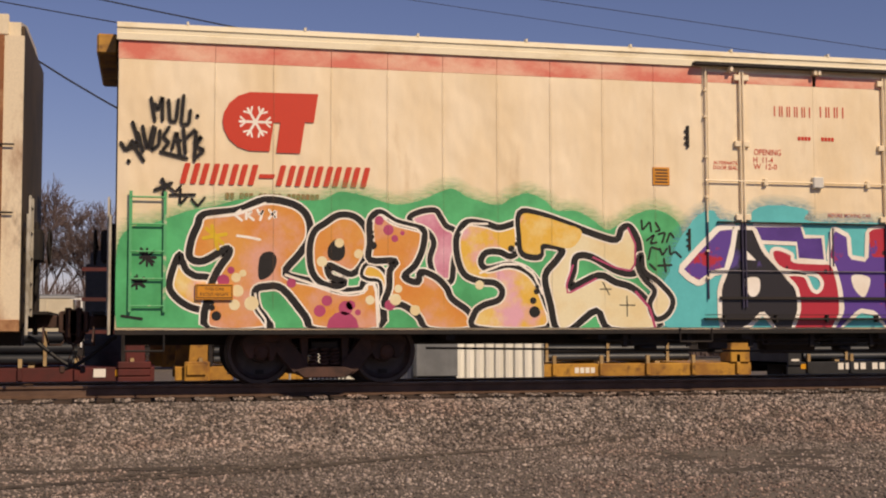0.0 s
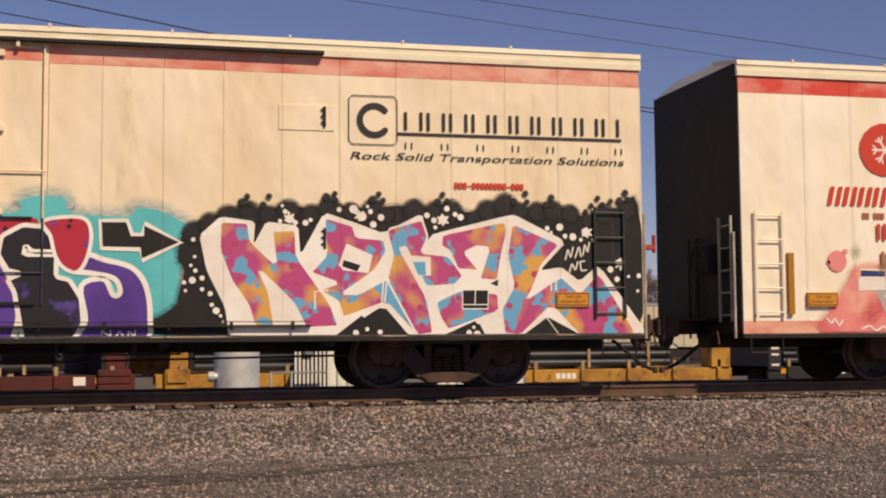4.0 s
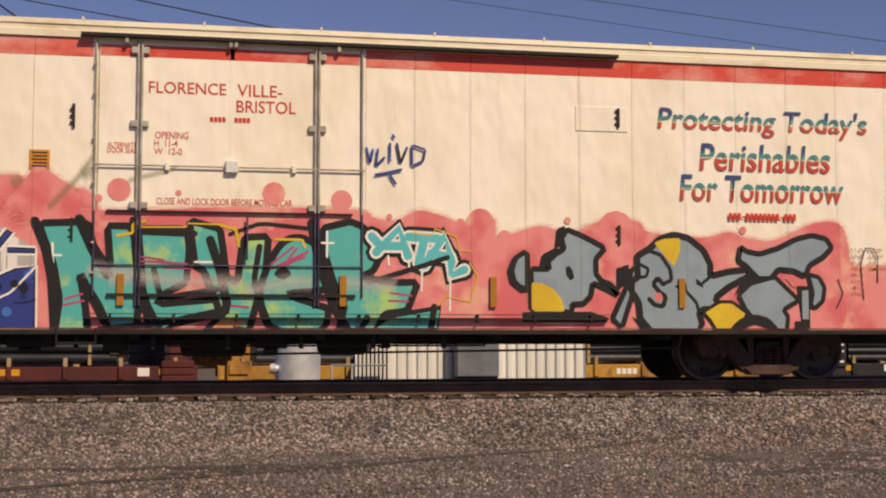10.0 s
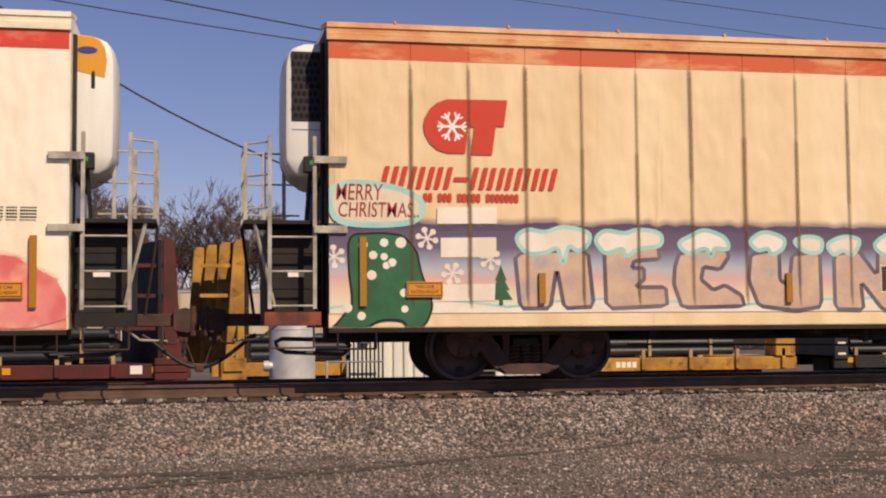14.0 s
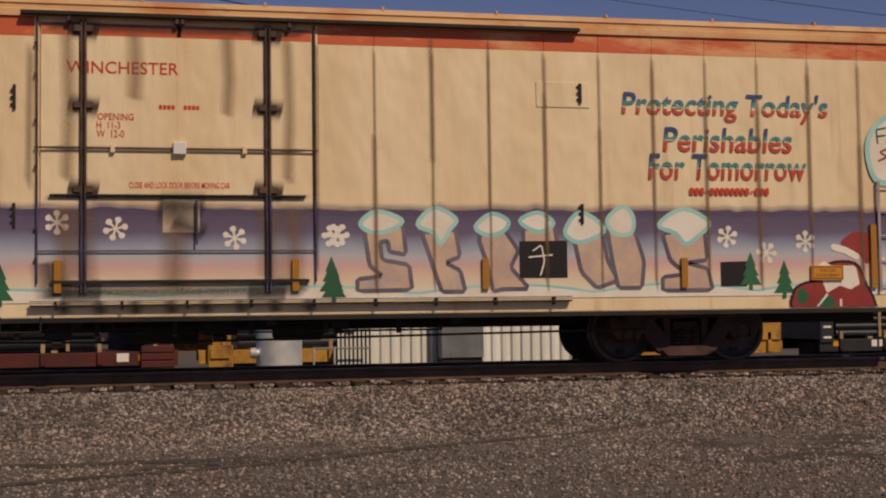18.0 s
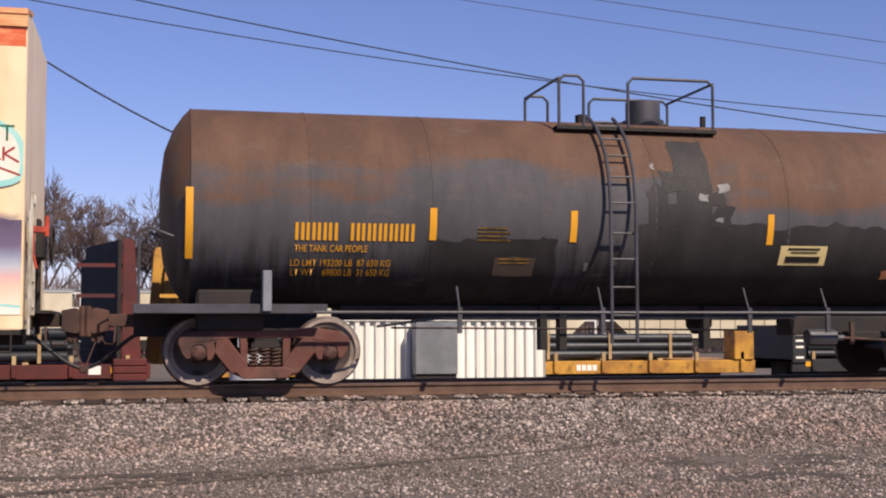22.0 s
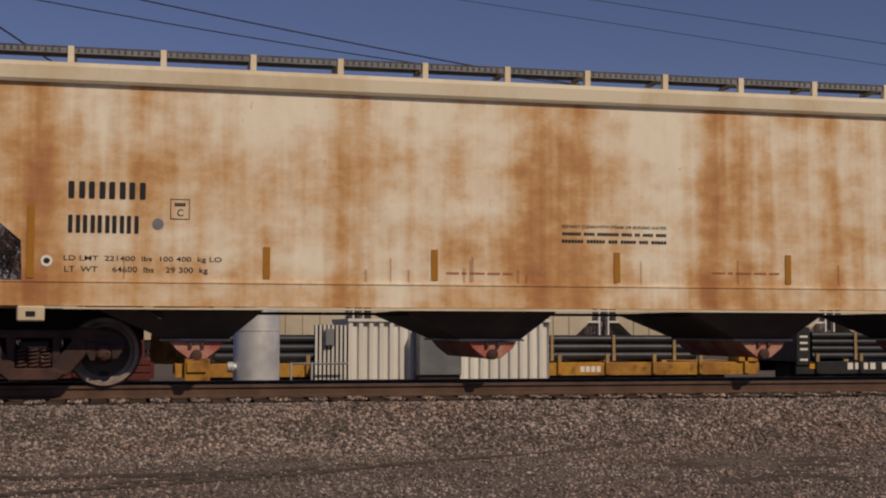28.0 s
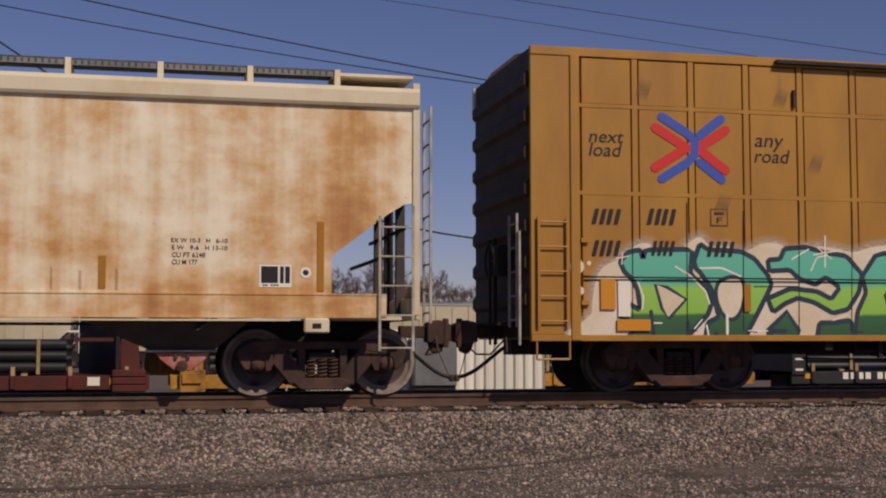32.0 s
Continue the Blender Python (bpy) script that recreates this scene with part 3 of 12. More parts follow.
def underframe(ob, length, tanks=()):
    """Centre sill, cross bearers, brake gear and train line."""
    bits("centre_sill", DARK, ob, boxes=[(0.1, -0.22, 0.55, length - 0.1, 0.22, 0.80)])
    for k in range(6):
        x = 4.6 + (length - 9.2) * k / 5
        bits("cross_bearer", DARK, ob, boxes=[(x - 0.06, FACE + 0.08, 0.62, x + 0.06, -FACE - 0.08, 0.79)])
    bits("train_line", DARK, ob, rods=[((4.3, -1.25, 0.50), (length * 0.5, -1.25, 0.42), 0.016), ((length * 0.5, -1.25, 0.42), (length - 4.3, -1.25, 0.50), 0.016)])
    mid = length / 2
    for x, w, d in ((mid - 2.6, 0.30, 0.24), (mid - 1.5, 0.16, 0.30), (mid + 0.6, 0.22, 0.26), (mid + 2.2, 0.14, 0.20)):
        bits("valve_box", DARK, ob, boxes=[(x - w, -1.35, 0.76 - d, x + w, -0.95, 0.76), (x - w * 0.5, -1.38, 0.70 - d, x + w * 0.4, -1.1, 0.76 - d)], bevel=0.02)
    for x0, x1, z in ((mid - 3.4, mid + 1.2, 0.60), (mid - 0.8, mid + 3.6, 0.54), (mid + 0.2, mid + 2.0, 0.66)):
        bits("brake_pipe", DARK, ob, rods=[((x0, -1.40, z), (x1, -1.40, z), 0.014), ((x0, -1.40, z), (x0, -1.38, 0.77), 0.014), ((x1, -1.40, z), (x1, -1.38, 0.77), 0.014)])
    for k in range(7):
        x = mid - 3.0 + 1.0 * k
        bits("pipe_clip", DARK, ob, boxes=[(x - 0.03, -1.43, 0.50, x + 0.03, -1.37, 0.77)])
    for x, w, r in tanks:
        bm = bmesh.new()
        lathe(bm, [(-w, r * 0.6), (-w * 0.9, r), (w * 0.9, r), (w, r * 0.6)], (x, -0.95, 0.56), "x", 20)
        part("air_reservoir", bm, DARK, ob, smooth=True)
        bits("hanger", DARK, ob, boxes=[(x - 0.03, -1.0, 0.56, x + 0.03, -0.9, 0.78)])


def reefer(name, x0, length, label, paint, stripe, fascia, seams_l, seams_r, d0, d1, trucks, rod_mat, sill_mat, cooled=()):
    ob = car(name, x0, label, "refrigerator car")
    zb, zt = 0.77, 4.90
    low_mat = OVERPAINT
    bm = bmesh.new()
    along(bm, [(FACE + 0.03, zb + 0.02), (FACE + 0.03, zt - 0.02), (-0.8, zt + 0.13), (0.8, zt + 0.13), (-FACE - 0.03, zt - 0.02), (-FACE - 0.03, zb + 0.02)], 0.02, length - 0.02)
    part("body", bm, paint, ob)
    # outer skin: one panel between each two seams
    edges = [0.0] + seams_l + [d0 - 0.06]
    edges2 = [d1 + 0.06] + seams_r + [length]
    for es in (edges, edges2):
        for a, b in zip(es, es[1:]):
            bm = bmesh.new()
            box(bm, a + 0.006, FACE, zb + 0.18, b - 0.006, FACE + 0.035, 4.415)
            p = part("side_panel", bm, paint, ob, bevel=0.004)
            bm = bmesh.new()
            box(bm, a + 0.002, FACE - 0.002, 4.415, b - 0.002, FACE + 0.035, 4.665)
            part("red_stripe", bm, stripe, p, "worn red painted stripe", bevel=0.003)
            bits("seam_strip", paint, p, boxes=[(b - 0.010, FACE - 0.004, zb + 0.18, b + 0.010, FACE + 0.02, 4.41)], bevel=0.004)
    bits("side_sill", sill_mat, ob, boxes=[(0, FACE - 0.006, zb, length, FACE + 0.05, zb + 0.178), (0, FACE - 0.004, zb - 0.01, length, FACE + 0.05, zb - 0.002)], bevel=0.003)
    bits("sill_flange", DARK, ob, boxes=[(0, FACE - 0.012, zb - 0.075, length, FACE + 0.08, zb - 0.012)], bevel=0.004)
    # roof edge with its two ribs
    bm = bmesh.new()
    along(bm, [(FACE - 0.035, 4.67), (FACE - 0.035, 4.76), (FACE - 0.020, 4.77), (FACE - 0.020, 4.83), (FACE - 0.04, 4.84), (FACE - 0.03, 4.91), (-0.8, 5.05), (-0.8, 4.99), (FACE + 0.03, 4.86), (FACE + 0.03, 4.67)], -0.02, length + 0.02)
    part("roof_edge", bm, fascia, ob)
    for k in range(int(length / 1.6)):
        x = 0.9 + 1.6 * k
        bits("roof_lug", fascia, ob, boxes=[(x, FACE - 0.042, 4.905, x + 0.03, FACE + 0.06, 4.95)])
    # plug door on its tracks
    z0, z1 = 1.16, 4.63
    door = bits("door", paint, ob, boxes=[(d0 + 0.02, FACE - 0.011, z0, (d0 + d1) / 2 - 0.006, FACE + 0.03, z1), ((d0 + d1) / 2 + 0.006, FACE - 0.011, z0, d1 - 0.02, FACE + 0.03, z1)], bevel=0.006)
    bits("door_stripe", stripe, door, boxes=[(d0 + 0.03, FACE - 0.014, 4.44, d1 - 0.03, FACE - 0.008, 4.60)])
    bits("door_post", paint, ob, boxes=[(d0 - 0.06, FACE - 0.012, zb + 0.18, d0, FACE + 0.03, 4.66)], bevel=0.005)
    bits("door_post", paint, ob, boxes=[(d1, FACE - 0.012, zb + 0.18, d1 + 0.06, FACE + 0.03, 4.66)], bevel=0.005)
    for x in (d0 - 0.02, d1 + 0.01):
        bits("edge_rod", rod_mat, door, rods=[((x, FACE - 0.045, 2.34), (x, FACE - 0.045, 4.66), 0.014)])
        bits("lower_rod", low_mat, door, rods=[((x, FACE - 0.045, 1.2), (x, FACE - 0.045, 2.338), 0.014)])
    for x in (d0 + 0.53, d0 + 0.58, d1 - 0.64, d1 - 0.59):
        bits("locking_rod", rod_mat, door, rods=[((x, FACE - 0.05, 2.34), (x, FACE - 0.05, 4.64), 0.017)])
        bits("lower_rod", low_mat, door, rods=[((x, FACE - 0.05, 1.08), (x, FACE - 0.05, 2.338), 0.017)], label="rod end painted over with the mural")
    for x in (d0 + 0.555, d1 - 0.615):
        for z in (2.42, 3.52, 4.52):
            bits("rod_bracket", rod_mat, door, boxes=[(x - 0.12, FACE - 0.068, z - 0.045, x - 0.02, FACE - 0.01, z + 0.045), (x + 0.02, FACE - 0.068, z - 0.045, x + 0.12, FACE - 0.01, z + 0.045)], bevel=0.008)
    mid = (d0 + d1) / 2
    bits("centre_strip", paint, door, boxes=[(mid - 0.03, FACE - 0.014, z0, mid + 0.03, FACE - 0.008, z1)], bevel=0.004)
    bits("cross_rod", rod_mat, door, rods=[((d0 - 0.05, FACE - 0.055, 2.96), (d1 + 0.05, FACE - 0.055, 2.96), 0.012)])
    for x in (mid - 0.85, mid + 0.85):
        bits("rod_guide", paint, door, boxes=[(x - 0.03, FACE - 0.068, 2.90, x + 0.03, FACE - 0.01, 3.01)], bevel=0.006)
    bits("gear_box", WHITE_STEEL, door, boxes=[(mid - 0.08, FACE - 0.09, 2.88, mid + 0.09, FACE - 0.01, 3.05)], bevel=0.012)
    bits("door_ledge", DARK, door, boxes=[(d0 + 0.14, FACE - 0.068, 2.335, d1 - 0.12, FACE - 0.01, 2.355)])
    bits("lower_ledge", DARK, door, boxes=[(d0 + 0.16, FACE - 0.068, 1.20, d1 - 0.08, FACE - 0.01, 1.24)])
    bits("mid_ledge", low_mat, door, rods=[((d0 - 0.03, FACE - 0.05, 1.62), (d1 + 0.03, FACE - 0.05, 1.62), 0.010)])
    bits("handle_panel", paint, door, boxes=[(mid - 0.27, FACE - 0.0145, 1.92, mid + 0.30, FACE - 0.005, 2.33)], bevel=0.006)
    bits("door_handle", low_mat, door, rods=[((mid + 0.22, FACE - 0.08, 1.70), (mid + 0.22, FACE - 0.08, 2.28), 0.014), ((mid + 0.22, FACE - 0.08, 1.95), (mid + 0.22, FACE - 0.05, 1.95), 0.012)])
    for z in (1.5, 1.9, 2.7, 3.3, 3.9, 4.3):
        bits("post_lug", rod_mat, ob, boxes=[(d0 - 0.05, FACE - 0.07, z, d0 - 0.01, FACE - 0.01, z + 0.03)])
    bits("door_track", DARK, ob, boxes=[(d0 - 0.22, FACE - 0.14, 4.675, d0 + 7.28, FACE - 0.036, 4.725)], bevel=0.006)
    bits("door_rail", DARK, ob, boxes=[(d0 - 0.10, FACE - 0.11, 0.90, d0 + 7.1, FACE - 0.02, 0.925), (d0 - 0.10, FACE - 0.11, 0.965, d0 + 7.1, FACE - 0.08, 0.975)])
    for k in range(9):
        x = d0 + 0.2 + 0.83 * k
        bits("rail_bracket", DARK, ob, boxes=[(x, FACE - 0.10, 0.86, x + 0.03, FACE, 0.97)])
    for x in (d0 + 0.35, mid - 0.05, mid + 0.02, d1 - 0.35):
        bits("door_hanger", rod_mat, door, boxes=[(x, FACE - 0.12, 4.60, x + 0.05, FACE - 0.01, 4.70)], bevel=0.006)
    # vents, hatch, sill step
    for x in (d0 - 0.32,):
        for z in (3.45, 1.92):
            bits("vent_latch", DARK, ob, boxes=[(x, FACE - 0.035, z, x + 0.035, FACE, z + 0.32)] + [(x - 0.03, FACE - 0.03, z + 0.05 + 0.09 * k, x, FACE, z + 0.08 + 0.09 * k) for k in range(3)])
    hx = d0 + 7.28
    hatch = bits("hatch", paint, ob, boxes=[(hx - 0.62, FACE - 0.014, 3.62, hx + 0.16, FACE, 3.98)], bevel=0.005)
    for z in (3.68, 1.98):
        bits("hatch_latch", DARK, ob, boxes=[(hx, FACE - 0.045, z, hx + 0.035, FACE, z + 0.28)] + [(hx - 0.03, FACE - 0.04, z + 0.04 + 0.09 * k, hx, FACE, z + 0.07 + 0.09 * k) for k in range(3)])
    bits("placard", PLACARD, ob, boxes=[(d0 - 0.86, FACE - 0.016, 2.88, d0 - 0.60, FACE, 3.14)], label="orange warning placard")
    for k in range(5):
        bits("placard_line", SIGN_BLACK, ob.children[-1], boxes=[(d0 - 0.83 + 0.02 * (k % 2), FACE - 0.018, 2.91 + 0.045 * k, d0 - 0.63, FACE - 0.0165, 2.93 + 0.045 * k)])
    bits("sill_step", DARK, ob, rods=[((d0 - 0.47, FACE - 0.02, 0.78), (d0 - 0.47, FACE - 0.02, 0.58), 0.012), ((d0 - 0.47, FACE - 0.02, 0.58), (d0 + 0.03, FACE - 0.02, 0.58), 0.012), ((d0 + 0.03, FACE - 0.02, 0.58), (d0 + 0.03, FACE - 0.02, 0.78), 0.012)])
    for x in (1.05, length - (1.35 if length < 21 else 1.04 if length < 21.8 else 1.9)):
        p = bits("height_placard", PLACARD, ob, boxes=[(x, FACE - 0.062, 1.17, x + 0.50, FACE, 1.38)], label="yellow excess height placard")
        bits("placard_border", SIGN_BLACK, p, boxes=[(x + 0.012, FACE - 0.0635, 1.352, x + 0.488, FACE - 0.0625, 1.364), (x + 0.012, FACE - 0.0635, 1.186, x + 0.488, FACE - 0.0625, 1.198), (x + 0.012, FACE - 0.0635, 1.198, x + 0.022, FACE - 0.0625, 1.352), (x + 0.478, FACE - 0.0635, 1.198, x + 0.488, FACE - 0.0625, 1.352)])
        PLACARDS.append((p, x))
    for x0_, xs in ((0.12, 1), (length - 0.12, -1)):
        bits("end_step", DARK, ob, rods=[((x0_, FACE, 0.76), (x0_, FACE, 0.48), 0.014), ((x0_, FACE, 0.48), (x0_ + 0.52 * xs, FACE, 0.48), 0.014), ((x0_ + 0.52 * xs, FACE, 0.48), (x0_ + 0.52 * xs, FACE, 0.76), 0.014)])
    # end wall with ribs
    for xe, s in ((0.0, -1), (length, 1)):
        # left wall near-black: its lack of sun is put into the colour
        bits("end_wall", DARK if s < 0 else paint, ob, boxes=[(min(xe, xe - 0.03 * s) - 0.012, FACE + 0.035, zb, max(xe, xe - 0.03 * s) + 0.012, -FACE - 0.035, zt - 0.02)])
        coupler(ob, xe, s, 1.70 if xe in cooled else 0.78)
    for xc in trucks:
        truck(ob, xc)
    underframe(ob, length, ((mid - 0.2, 0.45, 0.17), (mid + 1.6, 0.35, 0.15)))
    return ob


def seam_list(first, step, last):
    out = []
    while first <= last:
        out.append(round(first, 3))
        first += step
    return out


XA, XB, XC, XD, XE, XF = -0.45, 21.65, 46.80, 70.05, 85.58, 105.75
CAR_A = reefer("reefer_car", XA, 20.50, "weathered cream refrigerator car with large graffiti lettering", CREAM, RED_A, ROOF_CREAM,
               seam_list(1.29, 0.797, 7.8), seam_list(12.81, 0.802, 20.1), 8.50, 12.05, (2.87, 17.66), CREAM, CREAM)
CAR_B = reefer("reefer_car", XB, 21.77, "clean ivory refrigerator car with blue, teal and grey graffiti", IVORY, RED_B, ROOF_CREAM,
               seam_list(1.08, 0.803, 8.4), seam_list(13.44, 0.80, 21.0), 9.12, 12.68, (3.55, 18.93), LIGHT_GREY, RED_A, cooled=(21.77,))
CAR_C = reefer("reefer_car", XC, 21.85, "tan-stained refrigerator car with a painted winter scene", TAN, RED_C, ROOF_RUST,
               seam_list(1.13, 0.81, 8.5), seam_list(13.59, 0.80, 21.2), 9.21, 12.76, (2.85, 18.22), RUST_ROD, TAN, cooled=(0.0,))



BADGE_YELLOW = surf("golden_yellow_panel", rgb("d9992a"), rough=0.4, bump=0.02, vary=0.05)
LOGO_BLUE_PLATE = surf("blue_badge", rgb("3a3f8c"), rough=0.4, bump=0.02, vary=0.05)
CELL_BLACK = surf("grille_hole", rgb("060606"), rough=0.9, bump=0.0, vary=0.0)
BADGE_GREEN = surf("green_lens", rgb("2f9c4c"), rough=0.3, bump=0.0, vary=0.0)


# ---- machinery at the ends of the refrigerator cars ----
def cooling_unit(ob, xe, s, logo):
    """The cooling unit, its platform, ladder and fuel tank, outside the end at xe, towards s."""
    def bx(a, y0, z0, b, y1, z1):
        p, q = xe + s * a, xe + s * b
        return (min(p, q), y0, z0, max(p, q), y1, z1)

    bm = bmesh.new()
    plan = [(0.02, -1.10), (0.46, -1.10), (0.52, -1.07), (0.555, -0.98), (0.57, -0.6), (0.56, -0.2), (0.51, 0.1), (0.41, 0.4), (0.29, 0.8), (0.16, 1.05), (0.02, 1.08)]
    rings = []
    for z, k, w in ((2.86, 0.70, 0.96), (2.93, 0.88, 0.99), (3.10, 1.0, 1.0), (3.7, 1.02, 1.0), (4.40, 1.0, 1.0), (4.56, 0.93, 0.99), (4.66, 0.80, 0.97), (4.72, 0.55, 0.93), (4.74, 0.1, 0.88)):
        rings.append([bm.verts.new((xe + s * u * k, y * w, z)) for u, y in plan])
    for r0, r1 in zip(rings, rings[1:]):
        for i in range(len(plan)):
            j = (i + 1) % len(plan)
            bm.faces.new((r0[i], r0[j], r1[j], r1[i]))
    bm.faces.new(rings[0])
    bm.faces.new(rings[-1])
    bmesh.ops.recalc_face_normals(bm, faces=bm.faces[:])
    unit = part("cooling_unit", bm, WHITE_STEEL, ob, "white rounded cooling unit with a black grille", smooth=True)
    bits("unit_frame", DARK, ob, boxes=[bx(0.0, -1.25, 2.8, 0.06, 1.2, 4.70)])
    if logo:
        bm = bmesh.new()
        prism(bm, [(xe + s * u, z) for u, z in ((0.03, 4.22), (0.43, 4.13), (0.46, 4.40), (0.42, 4.56), (0.36, 4.66), (0.25, 4.715), (0.03, 4.735))], -1.106, -0.7)
        part("yellow_top", bm, BADGE_YELLOW, unit, "yellow painted top", bevel=0.02)
        bm = bmesh.new()
        prism(bm, [(xe + s * (0.19 + 0.13 * math.cos(k * PI / 8)), 4.52 + 0.05 * math.sin(k * PI / 8)) for k in range(16)], -1.112, -1.104)
        part("badge", bm, LOGO_BLUE_PLATE, unit, "blue oval badge")
        bits("side_slot", RUBBER, unit, boxes=[bx(0.24, -1.108, 4.0, 0.29, -1.09, 4.24)], bevel=0.006)
        bits("side_grille", RUBBER, unit, boxes=[bx(0.44, -1.06, 3.5, 0.475, -0.3, 4.12)], bevel=0.006)
    else:
        bits("grille", RUBBER, unit, boxes=[bx(0.05, -1.112, 3.62, 0.46, -1.08, 4.60)], bevel=0.008)
        for r in range(9):
            for c in range(5):
                bm = bmesh.new()
                x, z = xe + s * (0.095 + 0.076 * c + 0.034 * (r % 2)), 3.70 + 0.103 * r
                prism(bm, [(x + 0.032 * math.cos(k * PI / 3), z + 0.04 * math.sin(k * PI / 3)) for k in range(6)], -1.117, -1.111)
                part("grille_cell", bm, CELL_BLACK, unit)
        bits("unit_seam", GREY_STEEL, unit, boxes=[bx(0.06, -1.106, 3.50, 0.455, -1.09, 3.512), bx(0.06, -1.106, 4.42, 0.43, -1.09, 4.43)])
        bits("unit_edge", GREY_STEEL, unit, boxes=[bx(0.525, -1.085, 3.0, 0.535, -1.055, 4.45)])
    bits("control_box", RUBBER, unit, boxes=[bx(0.10, -1.24, 2.90, 0.30, -1.09, 3.12)], bevel=0.01)
    bits("status_light", BADGE_GREEN, unit, boxes=[bx(0.17, -1.25, 3.0, 0.22, -1.24, 3.06)])
    bits("hose", RUBBER, ob, rods=[((xe + s * 0.2, -1.1, 2.9), (xe + s * 0.25, -1.0, 2.2), 0.03), ((xe + s * 0.05, -1.3, 2.9), (xe + s * 0.05, -1.3, 1.0), 0.02)])
    bits("fuel_tank", DARK, ob, boxes=[bx(0.06, -1.25, 0.95, 0.80, 0.6, 2.14)], bevel=0.04)
    bits("platform", DARK, ob, boxes=[bx(0.10, -1.55, 2.16, 1.12, -0.45, 2.21)])
    bits("platform_brace", LIGHT_GREY, ob, rods=[((xe + s * 0.98, -1.5, 2.16), (xe + s * 0.70, -1.3, 1.05), 0.025)])
    bits("platform_brace", DARK, ob, rods=[((xe + s * 1.12, -0.7, 2.16), (xe + s * 0.95, -0.7, 0.95), 0.022)])
    lad = bits("ladder", LIGHT_GREY, ob, boxes=[bx(0.16, -1.62, 1.02, 0.21, -1.56, 3.34), bx(0.76, -1.62, 1.02, 0.81, -1.56, 3.34)])
    for z in (1.06, 1.52, 1.98):
        bits("rung", LIGHT_GREY, lad, rods=[((xe + s * 0.18, -1.6, z), (xe + s * 0.79, -1.6, z), 0.014)])
    for z in (2.08, 3.02):
        bits("ladder_arm", LIGHT_GREY, ob, boxes=[bx(-0.25, -1.66, z - 0.05, 0.2, -1.615, z + 0.05)], bevel=0.006)
    for x, y in ((0.80, -0.5), (1.10, -0.5), (1.10, -1.45), (0.52, -0.5)):
        bits("rail_post", LIGHT_GREY, ob, boxes=[bx(x - 0.025, y - 0.025, 2.2, x + 0.025, y + 0.025, 3.26)])
    for z in (2.36, 2.80, 3.24):
        bits("guard_rail", LIGHT_GREY, ob, rods=[((xe + s * 0.79, -1.57, z + 0.02), (xe + s * 1.10, -1.45, z), 0.013), ((xe + s * 1.10, -1.45, z), (xe + s * 1.10, -0.5, z), 0.013), ((xe + s * 1.10, -0.5, z), (xe + s * 0.3, -0.5, z), 0.013)])
    bits("step_plate", DARK if logo else RUST_STEP, ob, boxes=[bx(0.10, -1.6, 0.80, 0.85, -0.6, 0.98)])
    bm = bmesh.new()
    line(bm, [(xe + s * u, -1.2, z) for u, z in ((-0.30, 0.46), (-0.24, 0.40), (0.55, 0.44), (0.66, 0.50), (0.68, 0.58), (0.60, 0.62), (-0.1, 0.60), (-0.26, 0.58), (-0.33, 0.52), (-0.30, 0.46))], 0.030, 8)
    part("hose_loop", bm, RUBBER, ob, smooth=True)
    bits("unit_pipe", LIGHT_GREY, ob, rods=[((xe + s * 0.55, -1.28, 0.9), (xe + s * 0.9, -1.1, 0.62), 0.016), ((xe + s * 0.9, -1.1, 0.62), (xe + s * 1.25, -0.8, 0.60), 0.016)])
    for z in (1.30, 1.78):
        bits("tank_strap", DARK, ob, boxes=[bx(0.05, -1.262, z, 0.81, -1.251, z + 0.06)])
    bits("tank_label", SIGN_WHITE, ob, boxes=[bx(0.30, -1.266, 1.46, 0.52, -1.263, 1.52)])
    bits("lower_step", IRON, ob, rods=[((xe + s * 0.2, -1.6, 0.8), (xe + s * 0.2, -1.6, 0.5), 0.014), ((xe + s * 0.2, -1.6, 0.5), (xe + s * 0.78, -1.6, 0.5), 0.014), ((xe + s * 0.78, -1.6, 0.5), (xe + s * 0.78, -1.6, 0.8), 0.014)])


def end_gear(ob, xe, s):
    """Hand brake, pipes and grab irons on a plain end at xe, towards s."""
    for y in (-1.45, -1.05):
        bits("end_stile", LIGHT_GREY, ob, boxes=[(xe + s * 0.10 - 0.015, y - 0.02, 0.95, xe + s * 0.10 + 0.015, y + 0.02, 2.55)])
    for k in range(5):
        bits("end_rung", LIGHT_GREY, ob, rods=[((xe + s * 0.10, -1.45, 1.05 + 0.34 * k), (xe + s * 0.10, -1.05, 1.05 + 0.34 * k), 0.013)])
    bits("brake_housing", DARK, ob, boxes=[(min(xe, xe + s * 0.22), -0.9, 1.7, max(xe, xe + s * 0.22), -0.5, 2.15)], bevel=0.03)
    bm = bmesh.new()
    ring = [(xe + s * 0.30, -0.7 + 0.24 * math.cos(2 * PI * i / 16), 1.92 + 0.24 * math.sin(2 * PI * i / 16)) for i in range(17)]
    line(bm, ring, 0.018, 6)
    for i in range(0, 16, 4):
        rod(bm, ring[i], (xe + s * 0.26, -0.7, 1.92), 0.012, 6)
    part("brake_wheel", bm, DARK, ob, smooth=True)
    bits("end_platform", DARK, ob, boxes=[(min(xe, xe + s * 0.32), -1.0, 0.98, max(xe, xe + s * 0.32), 1.0, 1.02)])
    for y, r in ((-0.2, 0.03), (0.1, 0.02), (-1.5, 0.022)):
        bits("end_pipe", DARK if y > -1 else LIGHT_GREY, ob, rods=[((xe + s * 0.08, y, 0.7), (xe + s * 0.08, y, 2.3), r)])


